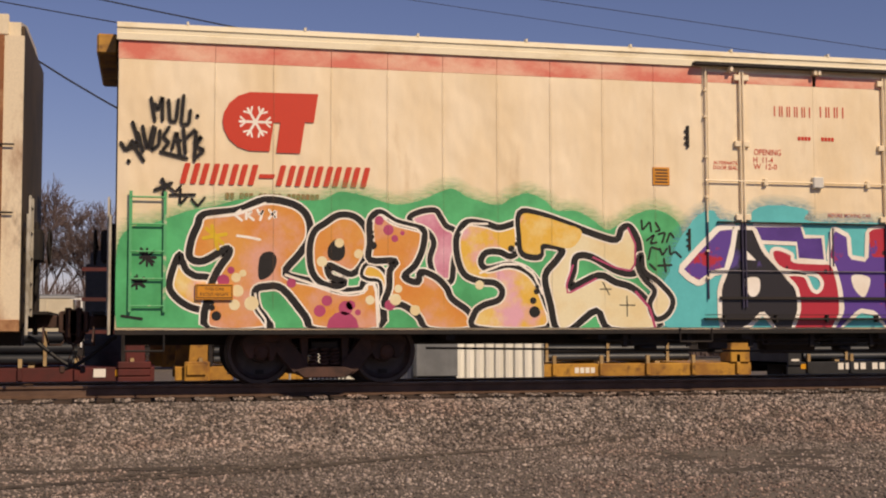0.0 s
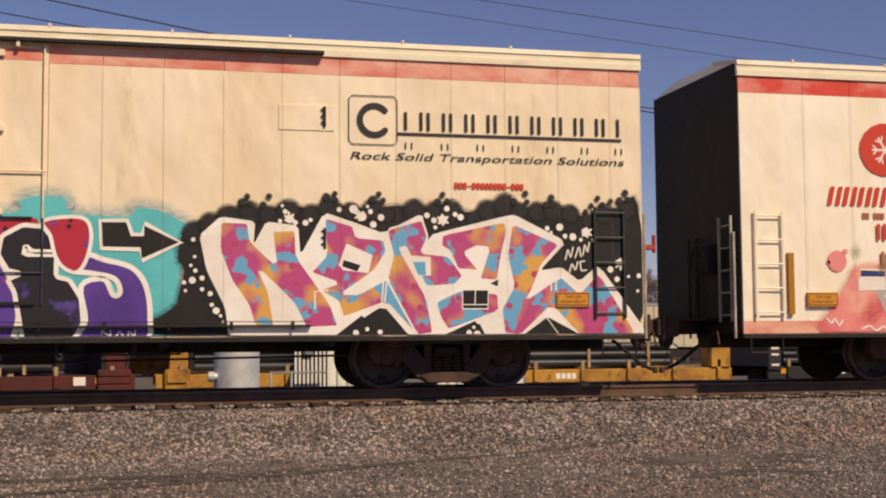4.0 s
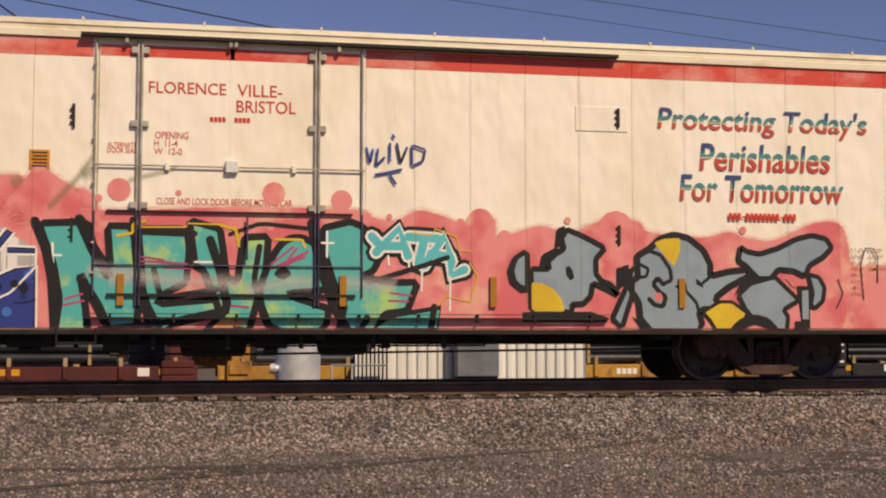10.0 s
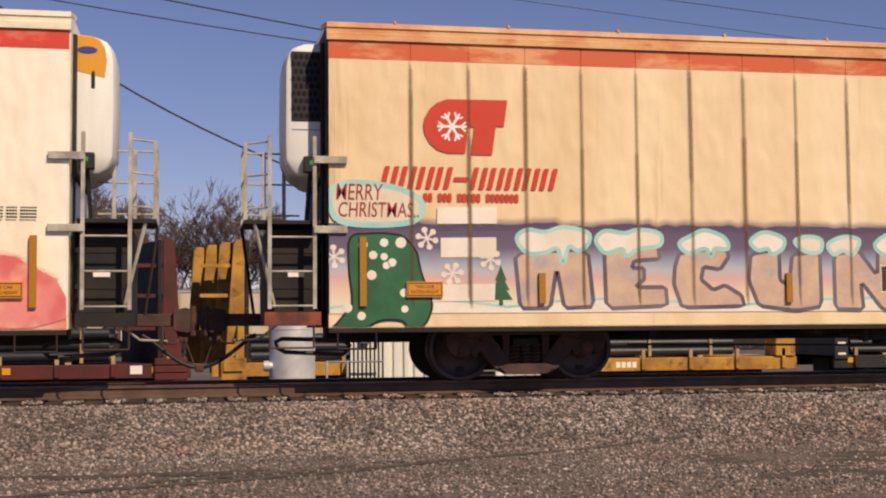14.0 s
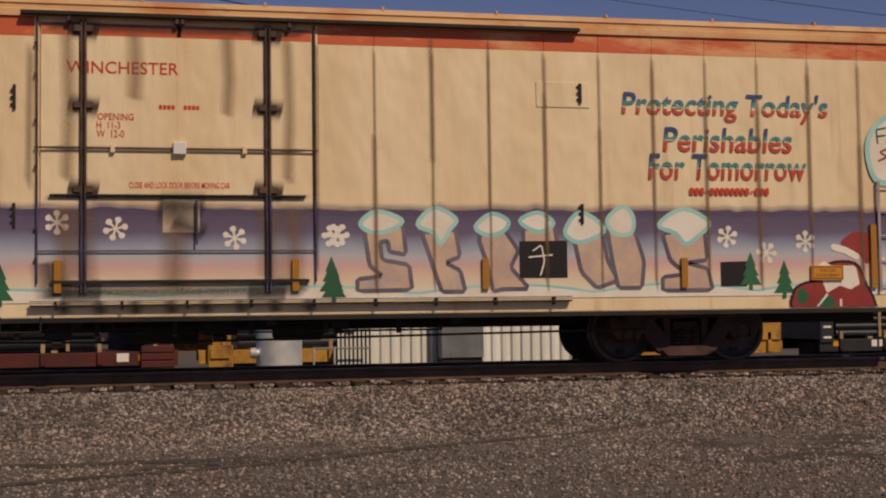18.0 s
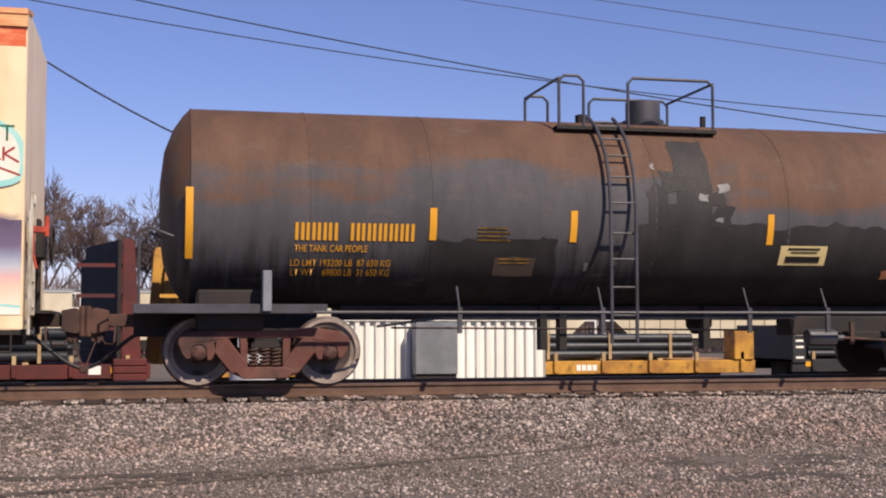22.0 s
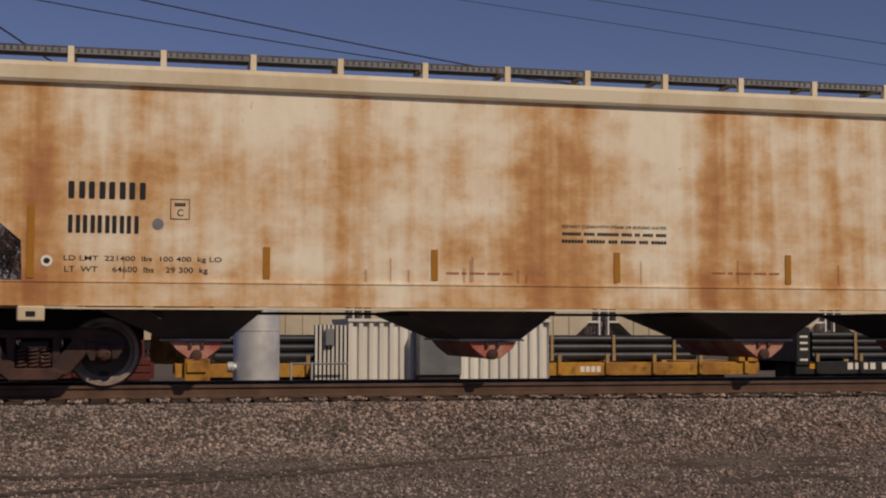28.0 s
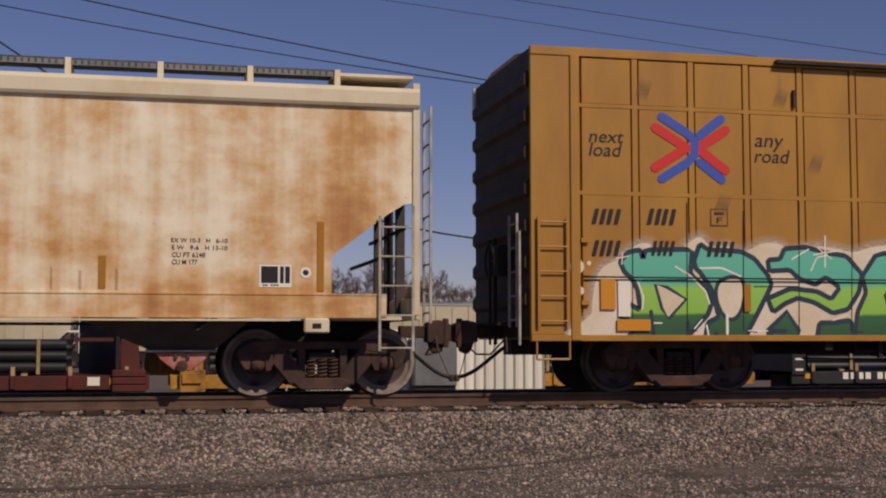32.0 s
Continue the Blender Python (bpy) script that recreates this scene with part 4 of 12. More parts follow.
RUST_STEP = surf("rust_orange_step", rgb("8a4630"), rgb("5a3026"), 3.0, rough=0.75, bump=0.2)
LEVER_RED = surf("orange_red_lever", rgb("b8442a"), rgb("8f3522"), 4.0, rough=0.5, bump=0.05)


def brake_lever(ob, xe):
    """A bright lever and its bracket on the end at xe."""
    lev = bits("brake_lever", LEVER_RED, ob, boxes=[(xe + 0.06, -1.40, 1.75, xe + 0.13, -1.33, 2.12), (xe + 0.05, -1.42, 2.02, xe + 0.28, -1.34, 2.10)], rods=[((xe + 0.10, -1.37, 1.8), (xe + 0.16, -1.37, 1.55), 0.02)], label="orange-red brake lever", bevel=0.01)
    bits("lever_knob", LEVER_RED, lev, rods=[((xe + 0.28, -1.38, 1.98), (xe + 0.28, -1.38, 2.24), 0.03)])


brake_lever(CAR_A, 20.50)
brake_lever(CAR_C, 21.85)
cooling_unit(CAR_B, 21.77, 1, True)
cooling_unit(CAR_C, 0.0, -1, False)
for _ob, _xe, _s in ((CAR_A, 0.0, -1), (CAR_A, 20.50, 1), (CAR_B, 0.0, -1), (CAR_C, 21.85, 1)):
    end_gear(_ob, _xe, _s)
bits("roof_hatch", YELLOW, CAR_A, boxes=[(-0.30, -1.2, 4.55, -0.02, 1.2, 4.84)], label="orange-yellow end cover", bevel=0.03)
MAUVE_STEEL = surf("mural_painted_ladder", rgb("a99a9c"), rgb("7f7488"), 2.0, rough=0.5, bump=0.05)
GREEN_STEEL = surf("green_painted_steel", rgb("4fa870"), rgb("c8c4a8"), 4.0, thr=(0.55, 0.65), rough=0.5, bump=0.05)
for _ob, _x, _m in ((CAR_A, 0.14, GREEN_STEEL), (CAR_B, 0.16, IVORY)):
    ladder(_ob, _x + 0.05, _x + 0.50, 1.0, 2.62, 5, _m)
ladder(CAR_A, 19.75, 20.2, 1.0, 2.62, 5, SIGN_BLACK)
ladder(CAR_C, 21.05, 21.50, 1.0, 2.62, 5, MAUVE_STEEL)
for _ob, _xs in ((CAR_B, (0.78, 3.73, 6.58, 9.46, 12.43, 14.55, 17.35, 21.35)), (CAR_C, (0.46, 2.95, 6.62, 9.45, 12.5, 15.1, 18.0, 20.95))):
    for _k, _x in enumerate(_xs):
        _big = _x in (0.78, 21.35, 0.46, 20.95)
        bits("reflector", REFLECT, _ob, boxes=[(_x - 0.045, FACE - 0.066, 1.05 if _big else 1.08, _x + 0.045, FACE, 1.98 if _big else 1.50)])


# ---- tank car ----
def tank_paint():
    """Brown rust over the top, dark weathered paint below, with runs between them."""
    m = surf("rusty_tank_paint", rgb("4c4744"), rgb("3c3836"), 2.0, STREAK, rough=0.82, bump=0.05, grain=25, vary=0.10)
    n, l = m.node_tree.nodes, m.node_tree.links
    b = n["Principled BSDF"]
    src = b.inputs["Base Color"].links[0].from_socket
    tc = n.new("ShaderNodeTexCoord")
    sep = n.new("ShaderNodeSeparateXYZ")
    l.new(tc.outputs["Object"], sep.inputs[0])
    mp = n.new("ShaderNodeMapping")
    mp.inputs["Scale"].default_value = (1, 0.6, 0.35)
    l.new(tc.outputs["Object"], mp.inputs[0])
    t = n.new("ShaderNodeTexNoise")
    t.inputs["Scale"].default_value, t.inputs["Detail"].default_value, t.inputs["Roughness"].default_value = 1.1, 9, 0.68
    l.new(mp.outputs[0], t.inputs["Vector"])

    def calc(op, a, c):
        x = n.new("ShaderNodeMath")
        x.operation = op
        for s, v in zip(x.inputs, (a, c)):
            if isinstance(v, (int, float)):
                s.default_value = v
            else:
                l.new(v, s)
        return x.outputs[0]

    def ramp(x, lo, hi):
        r = n.new("ShaderNodeMapRange")
        r.inputs[1].default_value, r.inputs[2].default_value = lo, hi
        l.new(x, r.inputs[0])
        return r.outputs[0]

    def mix(f, a, c):
        x = n.new("ShaderNodeMix")
        x.data_type = "RGBA"
        l.new(f, x.inputs[0])
        for s, v in ((x.inputs[6], a), (x.inputs[7], c)):
            if isinstance(v, tuple):
                s.default_value = v
            else:
                l.new(v, s)
        return x.outputs[2]

    def field(scale, stretch, detail, rough=0.6):
        w = n.new("ShaderNodeMapping")
        w.inputs["Scale"].default_value = stretch
        l.new(tc.outputs["Object"], w.inputs[0])
        x = n.new("ShaderNodeTexNoise")
        x.inputs["Scale"].default_value, x.inputs["Detail"].default_value, x.inputs["Roughness"].default_value = scale, detail, rough
        l.new(w.outputs[0], x.inputs["Vector"])
        return x.outputs[0]

    blot = field(1.0, (0.33, 0.8, 1.3), 6, 0.55)
    drip = field(5.0, (1.6, 0.2, 0.16), 3, 0.6)
    grime = field(1.4, (1.0, 0.5, 0.25), 7, 0.65)
    # low down: black paint worn through, with runs at its upper edge
    low = calc("ADD", sep.outputs[2], calc("MULTIPLY", calc("SUBTRACT", drip, 0.5), 1.5))
    low = calc("ADD", low, calc("MULTIPLY", calc("SUBTRACT", blot, 0.5), 1.3))
    grey = mix(ramp(grime, 0.35, 0.68), rgb("3a393c"), rgb("504e53"))
    base = mix(ramp(low, 1.30, 1.95), rgb("1e1b1c"), grey)
    # high up: rust blooms that run along the tank
    high = calc("ADD", sep.outputs[2], calc("MULTIPLY", calc("SUBTRACT", blot, 0.5), 2.6))
    high = calc("ADD", high, calc("MULTIPLY", calc("SUBTRACT", grime, 0.5), 0.9))
    rust = mix(ramp(grime, 0.38, 0.66), rgb("4c3629"), rgb("614635"))
    bloom = mix(ramp(high, 2.74, 3.05), base, rust)
    pale = calc("MULTIPLY", ramp(field(2.6, (0.5, 1, 1.1), 6, 0.7), 0.58, 0.68), 0.45)
    out = mix(pale, bloom, rgb("5a5048"))
    l.new(out, b.inputs["Base Color"])
    return m


TANK_PAINT = tank_paint()
FRESH_BLACK = surf("newer_black_paint", rgb("1c1a1a"), rgb("2c2929"), 2.0, STREAK, rough=0.72, bump=0.1, vary=0.1)
SMALL_PRINT = surf("worn_yellow_print", rgb("9a7428"), rgb("6e5626"), 8.0, rough=0.6, bump=0.02)
CHIP = surf("chipped_pale_paint", rgb("7c7a78"), rgb("5c5a5a"), 6.0, rough=0.6, bump=0.1)
OLD_BROWN = surf("old_brown_paint", rgb("5a4c40"), rgb("46403a"), 3.0, rough=0.6, bump=0.1)
TANK_GREY = surf("dark_grey_steel", rgb("44434a"), rgb("343337"), 2.0, rough=0.55, bump=0.15)
RT, ZT = 1.43, 2.50       # the tank's radius and its axis


def on_tank(x, z, lift=0.0):
    """A point on the near side of the tank at height z."""
    h = z - ZT
    y = -math.sqrt(max(0.01, RT * RT - h * h))
    return Vector((x, y * (1 + lift / RT), ZT + h * (1 + lift / RT)))


def tank_patch(name, x0, x1, z0, z1, material, parent, label="", rough_edge=0.0, lift=0.006, seed=0):
    """A sheet of paint laid on the curve of the tank, straight or with an uneven outline."""
    bm = bmesh.new()
    nx, nz = max(2, int((x1 - x0) / 0.12)), max(2, int((z1 - z0) / 0.12))
    g = []
    for i in range(nx + 1):
        x = x0 + (x1 - x0) * i / nx
        top = z1 + rough_edge * noise.noise((x * 2.2, seed, 0)) + 0.5 * rough_edge * noise.noise((x * 7, seed, 4))
        low = z0 + rough_edge * noise.noise((x * 2.5, seed, 9))
        g.append([bm.verts.new(on_tank(x + rough_edge * 0.5 * noise.noise((j * 0.6, seed, 2)), low + (top - low) * j / nz, lift)) for j in range(nz + 1)])
    for i in range(nx):
        for j in range(nz):
            bm.faces.new((g[i][j], g[i + 1][j], g[i + 1][j + 1], g[i][j + 1]))
    return part(name, bm, material, parent, label, smooth=True)


def build_tank_car():
    ob = car("tank_car", XD, "black tank car with a rust-brown top and yellow lettering", "tank car")
    a, b = 70.78 - XD, 83.92 - XD
    bm = bmesh.new()
    prof = [(a - 0.42, 0.02), (a - 0.415, 0.35), (a - 0.36, 0.8), (a - 0.24, 1.12), (a - 0.10, 1.33), (a, RT)]
    prof += [(a + (b - a) * k / 8, RT) for k in range(1, 8)]
    prof += [(b, RT), (b + 0.14, 1.38), (b + 0.27, 1.15), (b + 0.37, 0.8), (b + 0.42, 0.35), (b + 0.43, 0.02)]
    lathe(bm, prof, (0, 0, ZT), "x", 64)
    part("tank", bm, TANK_PAINT, ob, smooth=True)
    for k in (0, 1.6, 3.3, 6.6, 8.7, 11.0, 13.14):
        bm = bmesh.new()
        lathe(bm, [(a + k - 0.02, RT - 0.02), (a + k - 0.012, RT + 0.006), (a + k + 0.012, RT + 0.006), (a + k + 0.02, RT - 0.02)], (0, 0, ZT), "x", 64)
        part("weld_band", bm, TANK_PAINT, ob, smooth=True)
    L = lambda x: x - XD
    tank_patch("black_patch", L(74.08), L(75.9), 1.16, 2.02, FRESH_BLACK, ob, "newer black paint patch", 0.10, seed=1)
    tank_patch("black_patch", L(77.12), L(82.4), 1.16, 2.28, FRESH_BLACK, ob, "newer black paint patch", 0.12, seed=2)
    tank_patch("black_patch", L(77.7), L(78.25), 2.1, 3.55, FRESH_BLACK, ob, "newer black paint patch", 0.08, seed=3)
    for k, (x, w, lo, hi) in enumerate(((77.25, 0.30, 2.2, 2.8), (77.5, 0.35, 2.2, 2.62), (78.3, 0.3, 2.2, 2.5), (77.45, 0.4, 2.75, 3.05), (78.2, 0.25, 2.5, 2.7), (75.55, 0.3, 1.3, 1.9), (82.3, 0.3, 1.16, 1.7))):
        tank_patch("paint_run", L(x), L(x + w), lo, hi, FRESH_BLACK, ob, rough_edge=0.22, seed=40 + k, lift=0.0065)
    for k, (x, z, w) in enumerate(((78.05, 2.62, 0.14), (78.35, 2.75, 0.18), (78.3, 2.3, 0.12), (77.35, 3.08, 0.05), (76.35, 1.62, 0.06), (76.75, 1.66, 0.10))):
        tank_patch("paint_chip", L(x), L(x + w), z, z + 0.10, CHIP, ob, rough_edge=0.10, seed=60 + k, lift=0.009)
    tank_patch("bare_paint", L(81.75), L(82.05), 1.55, 2.0, TANK_GREY, ob, "older grey-brown paint", 0.10, seed=71, lift=0.008)
    tank_patch("bare_paint", L(82.0), L(82.5), 1.45, 1.66, OLD_BROWN, ob, "older grey-brown paint", 0.12, seed=72, lift=0.0085)
    for x, big in ((70.75, 1), (74.08, 0), (76.13, 0), (79.18, 0), (81.80, 0), (83.83, 1)):
        tank_patch("reflector", L(x) - 0.05, L(x) + 0.05, 1.72 if big else 2.0, 2.66 if big else 2.44, SIGN_YELLOW, ob, lift=0.012)
    tank_patch("data_panel", L(82.6), L(83.68), 1.76, 2.22, FRESH_BLACK, ob, "white stencilled test data table", lift=0.010)
    for k in range(8):
        z = 1.79 + 0.054 * k
        tank_patch("table_line", L(82.63), L(83.66), z, z + 0.012, SIGN_WHITE, ob, lift=0.014)
    for x in (82.63, 83.05, 83.18, 83.36, 83.5, 83.65):
        tank_patch("table_line", L(x), L(x) + 0.012, 1.79, 2.18, SIGN_WHITE, ob, lift=0.014)
    for z in (1.80, 1.86, 1.97, 2.08, 2.13):
        tank_patch("table_text", L(82.68), L(82.98), z, z + 0.02, SIGN_WHITE, ob, lift=0.014)
    tank_patch("stencil_box", L(82.02), L(82.46), 1.74, 2.01, SIGN_WHITE, ob, lift=0.010)
    for x0, x1, z0, z1 in ((82.05, 82.21, 1.80, 1.985), (82.23, 82.33, 1.80, 1.985), (82.345, 82.435, 1.80, 1.985)):
        tank_patch("stencil_field", L(x0), L(x1), z0, z1, FRESH_BLACK, ob, lift=0.014)
    em = tank_patch("emergency_sign", L(79.38), L(80.14), 1.71, 1.99, SIGN_BUFF, ob, "buff sign with black print", lift=0.010)
    for x0, x1, z0, z1 in ((79.5, 80.02, 1.93, 1.96), (79.55, 79.98, 1.885, 1.905), (79.48, 80.04, 1.75, 1.84)):
        tank_patch("sign_line", L(x0), L(x1), z0, z1, SIGN_BLACK, ob, lift=0.015)
    tank_patch("graffiti_scrap", L(81.15), L(81.75), 1.52, 1.66, PEACH, ob, "scrap of old graffiti", 0.07, seed=6, lift=0.010)
    tank_patch("graffiti_scrap", L(81.38), L(81.72), 1.50, 1.72, MINT, ob, "scrap of old graffiti", 0.10, seed=7, lift=0.013)
    for x in (75.0, 75.35):
        for k in range(4):
            tank_patch("small_print", L(74.72), L(75.2 - 0.05 * (k % 2)), 2.0 + 0.055 * k, 2.022 + 0.055 * k, SMALL_PRINT, ob, lift=0.014)
    tank_patch("small_print_panel", L(75.0), L(75.6), 1.52, 1.78, OLD_BROWN, ob, "brown stencil patch", 0.03, seed=8, lift=0.012)
    for k in range(2):
        tank_patch("small_print", L(75.06), L(75.52), 1.70 + 0.05 * k, 1.72 + 0.05 * k, SMALL_PRINT, ob, lift=0.018)
    bits("bottom_sill", DARK, ob, boxes=[(L(72.9), -0.42, 0.90, L(81.9), 0.42, 1.12)], bevel=0.02)
    # diamond placard in its holder
    bm = bmesh.new()
    x, z, r = L(82.84), 1.44, 0.21
    prism(bm, [(x - r, z), (x, z - r), (x + r, z), (x, z + r)], -1.50, -1.49)
    d = part("hazard_placard", bm, SIGN_WHITE, ob, "white diamond hazard placard")
    bits("placard_holder", TANK_GREY, ob, boxes=[(x - 0.04, -1.48, 1.0, x + 0.04, -1.44, z - 0.05), (x - 0.12, -1.49, 1.13, x + 0.12, -1.40, 1.2)])
    # ladder over the curve
    for x in (L(76.63), L(77.01)):
        bm = bmesh.new()
        pts = [Vector((x, -1.56, 0.55)), Vector((x, -1.56, 1.9))] + [on_tank(x, zz, 0.13) for zz in (2.5, 2.9, 3.2, 3.45, 3.65, 3.80)]
        line(bm, pts, 0.028, 8)
        part("ladder_stile", bm, TANK_GREY, ob, smooth=True)
    for z in (0.62, 0.95, 1.35, 1.75, 2.15, 2.55, 2.9, 3.2, 3.45, 3.66):
        p = on_tank(0, z, 0.12) if z > 2 else Vector((0, -1.55, z))
        bits("ladder_rung", TANK_GREY, ob, rods=[((L(76.63), p.y, p.z), (L(77.01), p.y, p.z), 0.015)])
    # platform, its rails and the dome
    bits("platform", DARK, ob, boxes=[(L(76.05), -0.92, 3.70, L(78.57), -0.52, 3.75), (L(76.05), 0.52, 3.70, L(78.57), 0.92, 3.75), (L(76.05), -0.9, 3.69, L(76.40), 0.9, 3.74), (L(78.25), -0.9, 3.69, L(78.57), 0.9, 3.74)])
    for y in (-0.88, 0.88):
        for x0, x1, xm in ((76.09, 76.47, 76.09), (77.17, 78.53, 78.53)):
            bm = bmesh.new()
            line(bm, [(L(x0), y, 3.72), (L(x0), y, 4.42), (L(x0) + 0.08, y, 4.50), (L(x1) - 0.08, y, 4.50), (L(x1), y, 4.42), (L(x1), y, 3.72)], 0.024, 8)
            part("safety_rail", bm, TANK_GREY, ob, smooth=True)
    for x in (76.09, 78.53):
        bits("end_rail", TANK_GREY, ob, rods=[((L(x), -0.88, 4.46), (L(x), 0.88, 4.46), 0.022)])
    bits("mid_rail", TANK_GREY, ob, rods=[((L(77.15), 0.88, 4.12), (L(78.53), 0.88, 4.12), 0.02)])
    bm = bmesh.new()
    lathe(bm, [(0, 0.32), (0.10, 0.33), (0.11, 0.27), (0.40, 0.27), (0.41, 0.24)], (L(77.75), 0, 3.90), "z", 28)
    part("dome", bm, TANK_GREY, ob, smooth=True)
    bits("valve", DARK, ob, rods=[((L(76.70), -0.1, 3.9), (L(76.70), -0.1, 4.05), 0.10), ((L(78.85), 0.2, 3.9), (L(78.85), 0.2, 4.15), 0.05)], smooth=True)
    # running pipe, sills and brake gear
    bits("side_rail", TANK_GREY, ob, rods=[((L(72.4), -1.56, 0.99), (L(82.6), -1.56, 0.99), 0.022)])
    bits("lower_rail", TANK_GREY, ob, rods=[((L(74.2), -1.50, 0.92), (L(79.5), -1.50, 0.92), 0.020), ((L(74.2), -1.50, 0.92), (L(73.3), -1.3, 0.80), 0.020)])
    for x in (74.42, 76.5, 78.75, 80.0):
        bits("rail_bracket", TANK_GREY, ob, boxes=[(L(x) - 0.03, -1.57, 0.70, L(x) + 0.03, -1.52, 1.06)], rods=[((L(x), -1.54, 1.0), (L(x), -1.35, 1.35), 0.016)])
    for x0, x1 in ((70.03, 72.6), (82.0, 84.62)):
        bits("end_sill", TANK_GREY, ob, boxes=[(L(x0), -1.45, 0.97, L(x1), -1.30, 1.10)], bevel=0.01)
        bits("stub_sill", DARK, ob, boxes=[(L(x0), -0.32, 0.66, L(x1), 0.32, 1.12)])
        bits("cradle", DARK, ob, boxes=[(L((x0 + x1) / 2) - 0.45, -1.2, 0.74, L((x0 + x1) / 2) + 0.45, 1.2, 1.3)], bevel=0.03)
    bits("deck", GREY_STEEL, ob, boxes=[(L(70.03), -1.4, 1.06, L(70.9), 1.4, 1.10)])
    bits("deck", GREY_STEEL, ob, boxes=[(L(83.9), -1.4, 1.06, L(84.62), 1.4, 1.10)])
    bits("bolster_post", GREY_STEEL, ob, boxes=[(L(71.72), -1.52, 1.0, L(71.84), -1.30, 1.55)], bevel=0.01)
    bm = bmesh.new()
    lathe(bm, [(-0.42, 0.12), (-0.38, 0.19), (0.38, 0.19), (0.42, 0.12)], (L(83.72), -1.15, 1.36), "x", 24)
    part("air_reservoir", bm, TANK_GREY, ob, smooth=True)
    for x in (83.45, 83.72, 84.0):
        bits("reservoir_strap", GREY_STEEL, ob, boxes=[(L(x) - 0.02, -1.36, 1.1, L(x) + 0.02, -1.0, 1.2)])
    bits("brake_cylinder", TANK_GREY, ob, rods=[((L(79.9), -1.1, 0.62), (L(80.35), -1.1, 0.62), 0.13), ((L(80.35), -1.1, 0.62), (L(80.5), -1.1, 0.62), 0.05)], smooth=True)
    bits("brake_frame", DARK, ob, boxes=[(L(79.75), -0.9, 0.66, L(81.75), -0.4, 0.95), (L(80.6), -1.0, 0.60, L(81.5), -0.5, 0.72)], bevel=0.02)
    bits("brake_lever", IRON, ob, boxes=[(L(80.62), -1.12, 0.52, L(80.68), -1.06, 0.86), (L(81.25), -1.12, 0.50, L(81.31), -1.06, 0.84)])
    bits("brake_rod", IRON, ob, rods=[((L(80.5), -1.1, 0.62), (L(81.3), -1.1, 0.58), 0.022), ((L(73.5), -1.3, 0.78), (L(79), -1.3, 0.74), 0.014)])
    for x in (75.95, 76.25, 78.55):
        bits("outlet_leg", DARK, ob, boxes=[(L(x) - 0.05, -0.5, 0.45, L(x) + 0.06, -0.3, 1.1)])
    bm = bmesh.new()
    lathe(bm, [(0, 0.22), (-0.3, 0.20), (-0.42, 0.10)], (L(78.6), -0.1, 1.1), "z", 18)
    part("bottom_outlet", bm, DARK, ob, smooth=True)
    for xe, s in ((0.0, -1), (14.57, 1)):
        coupler(ob, xe, s, 0.74 if s < 0 else 0.50)
        for y in (-1.35, -0.4):
            bm = bmesh.new()
            line(bm, [(xe - s * 0.05, y, 1.1), (xe - s * 0.05, y, 2.05), (xe - s * 0.18, y, 2.12), (xe - s * 0.5, y, 2.0)], 0.018, 6)
            part("end_rail", bm, TANK_GREY, ob, smooth=True)
    bm = bmesh.new()
    ring = [(14.30, -1.0 + 0.26 * math.cos(2 * PI * i / 16), 1.72 + 0.26 * math.sin(2 * PI * i / 16)) for i in range(17)]
    line(bm, ring, 0.018, 6)
    for i in range(0, 16, 4):
        rod(bm, ring[i], (14.26, -1.0, 1.72), 0.012, 6)
    part("brake_wheel", bm, DARK, ob, smooth=True)
    for x in (71.79, 82.79):
        truck(ob, L(x), "red")
    return ob


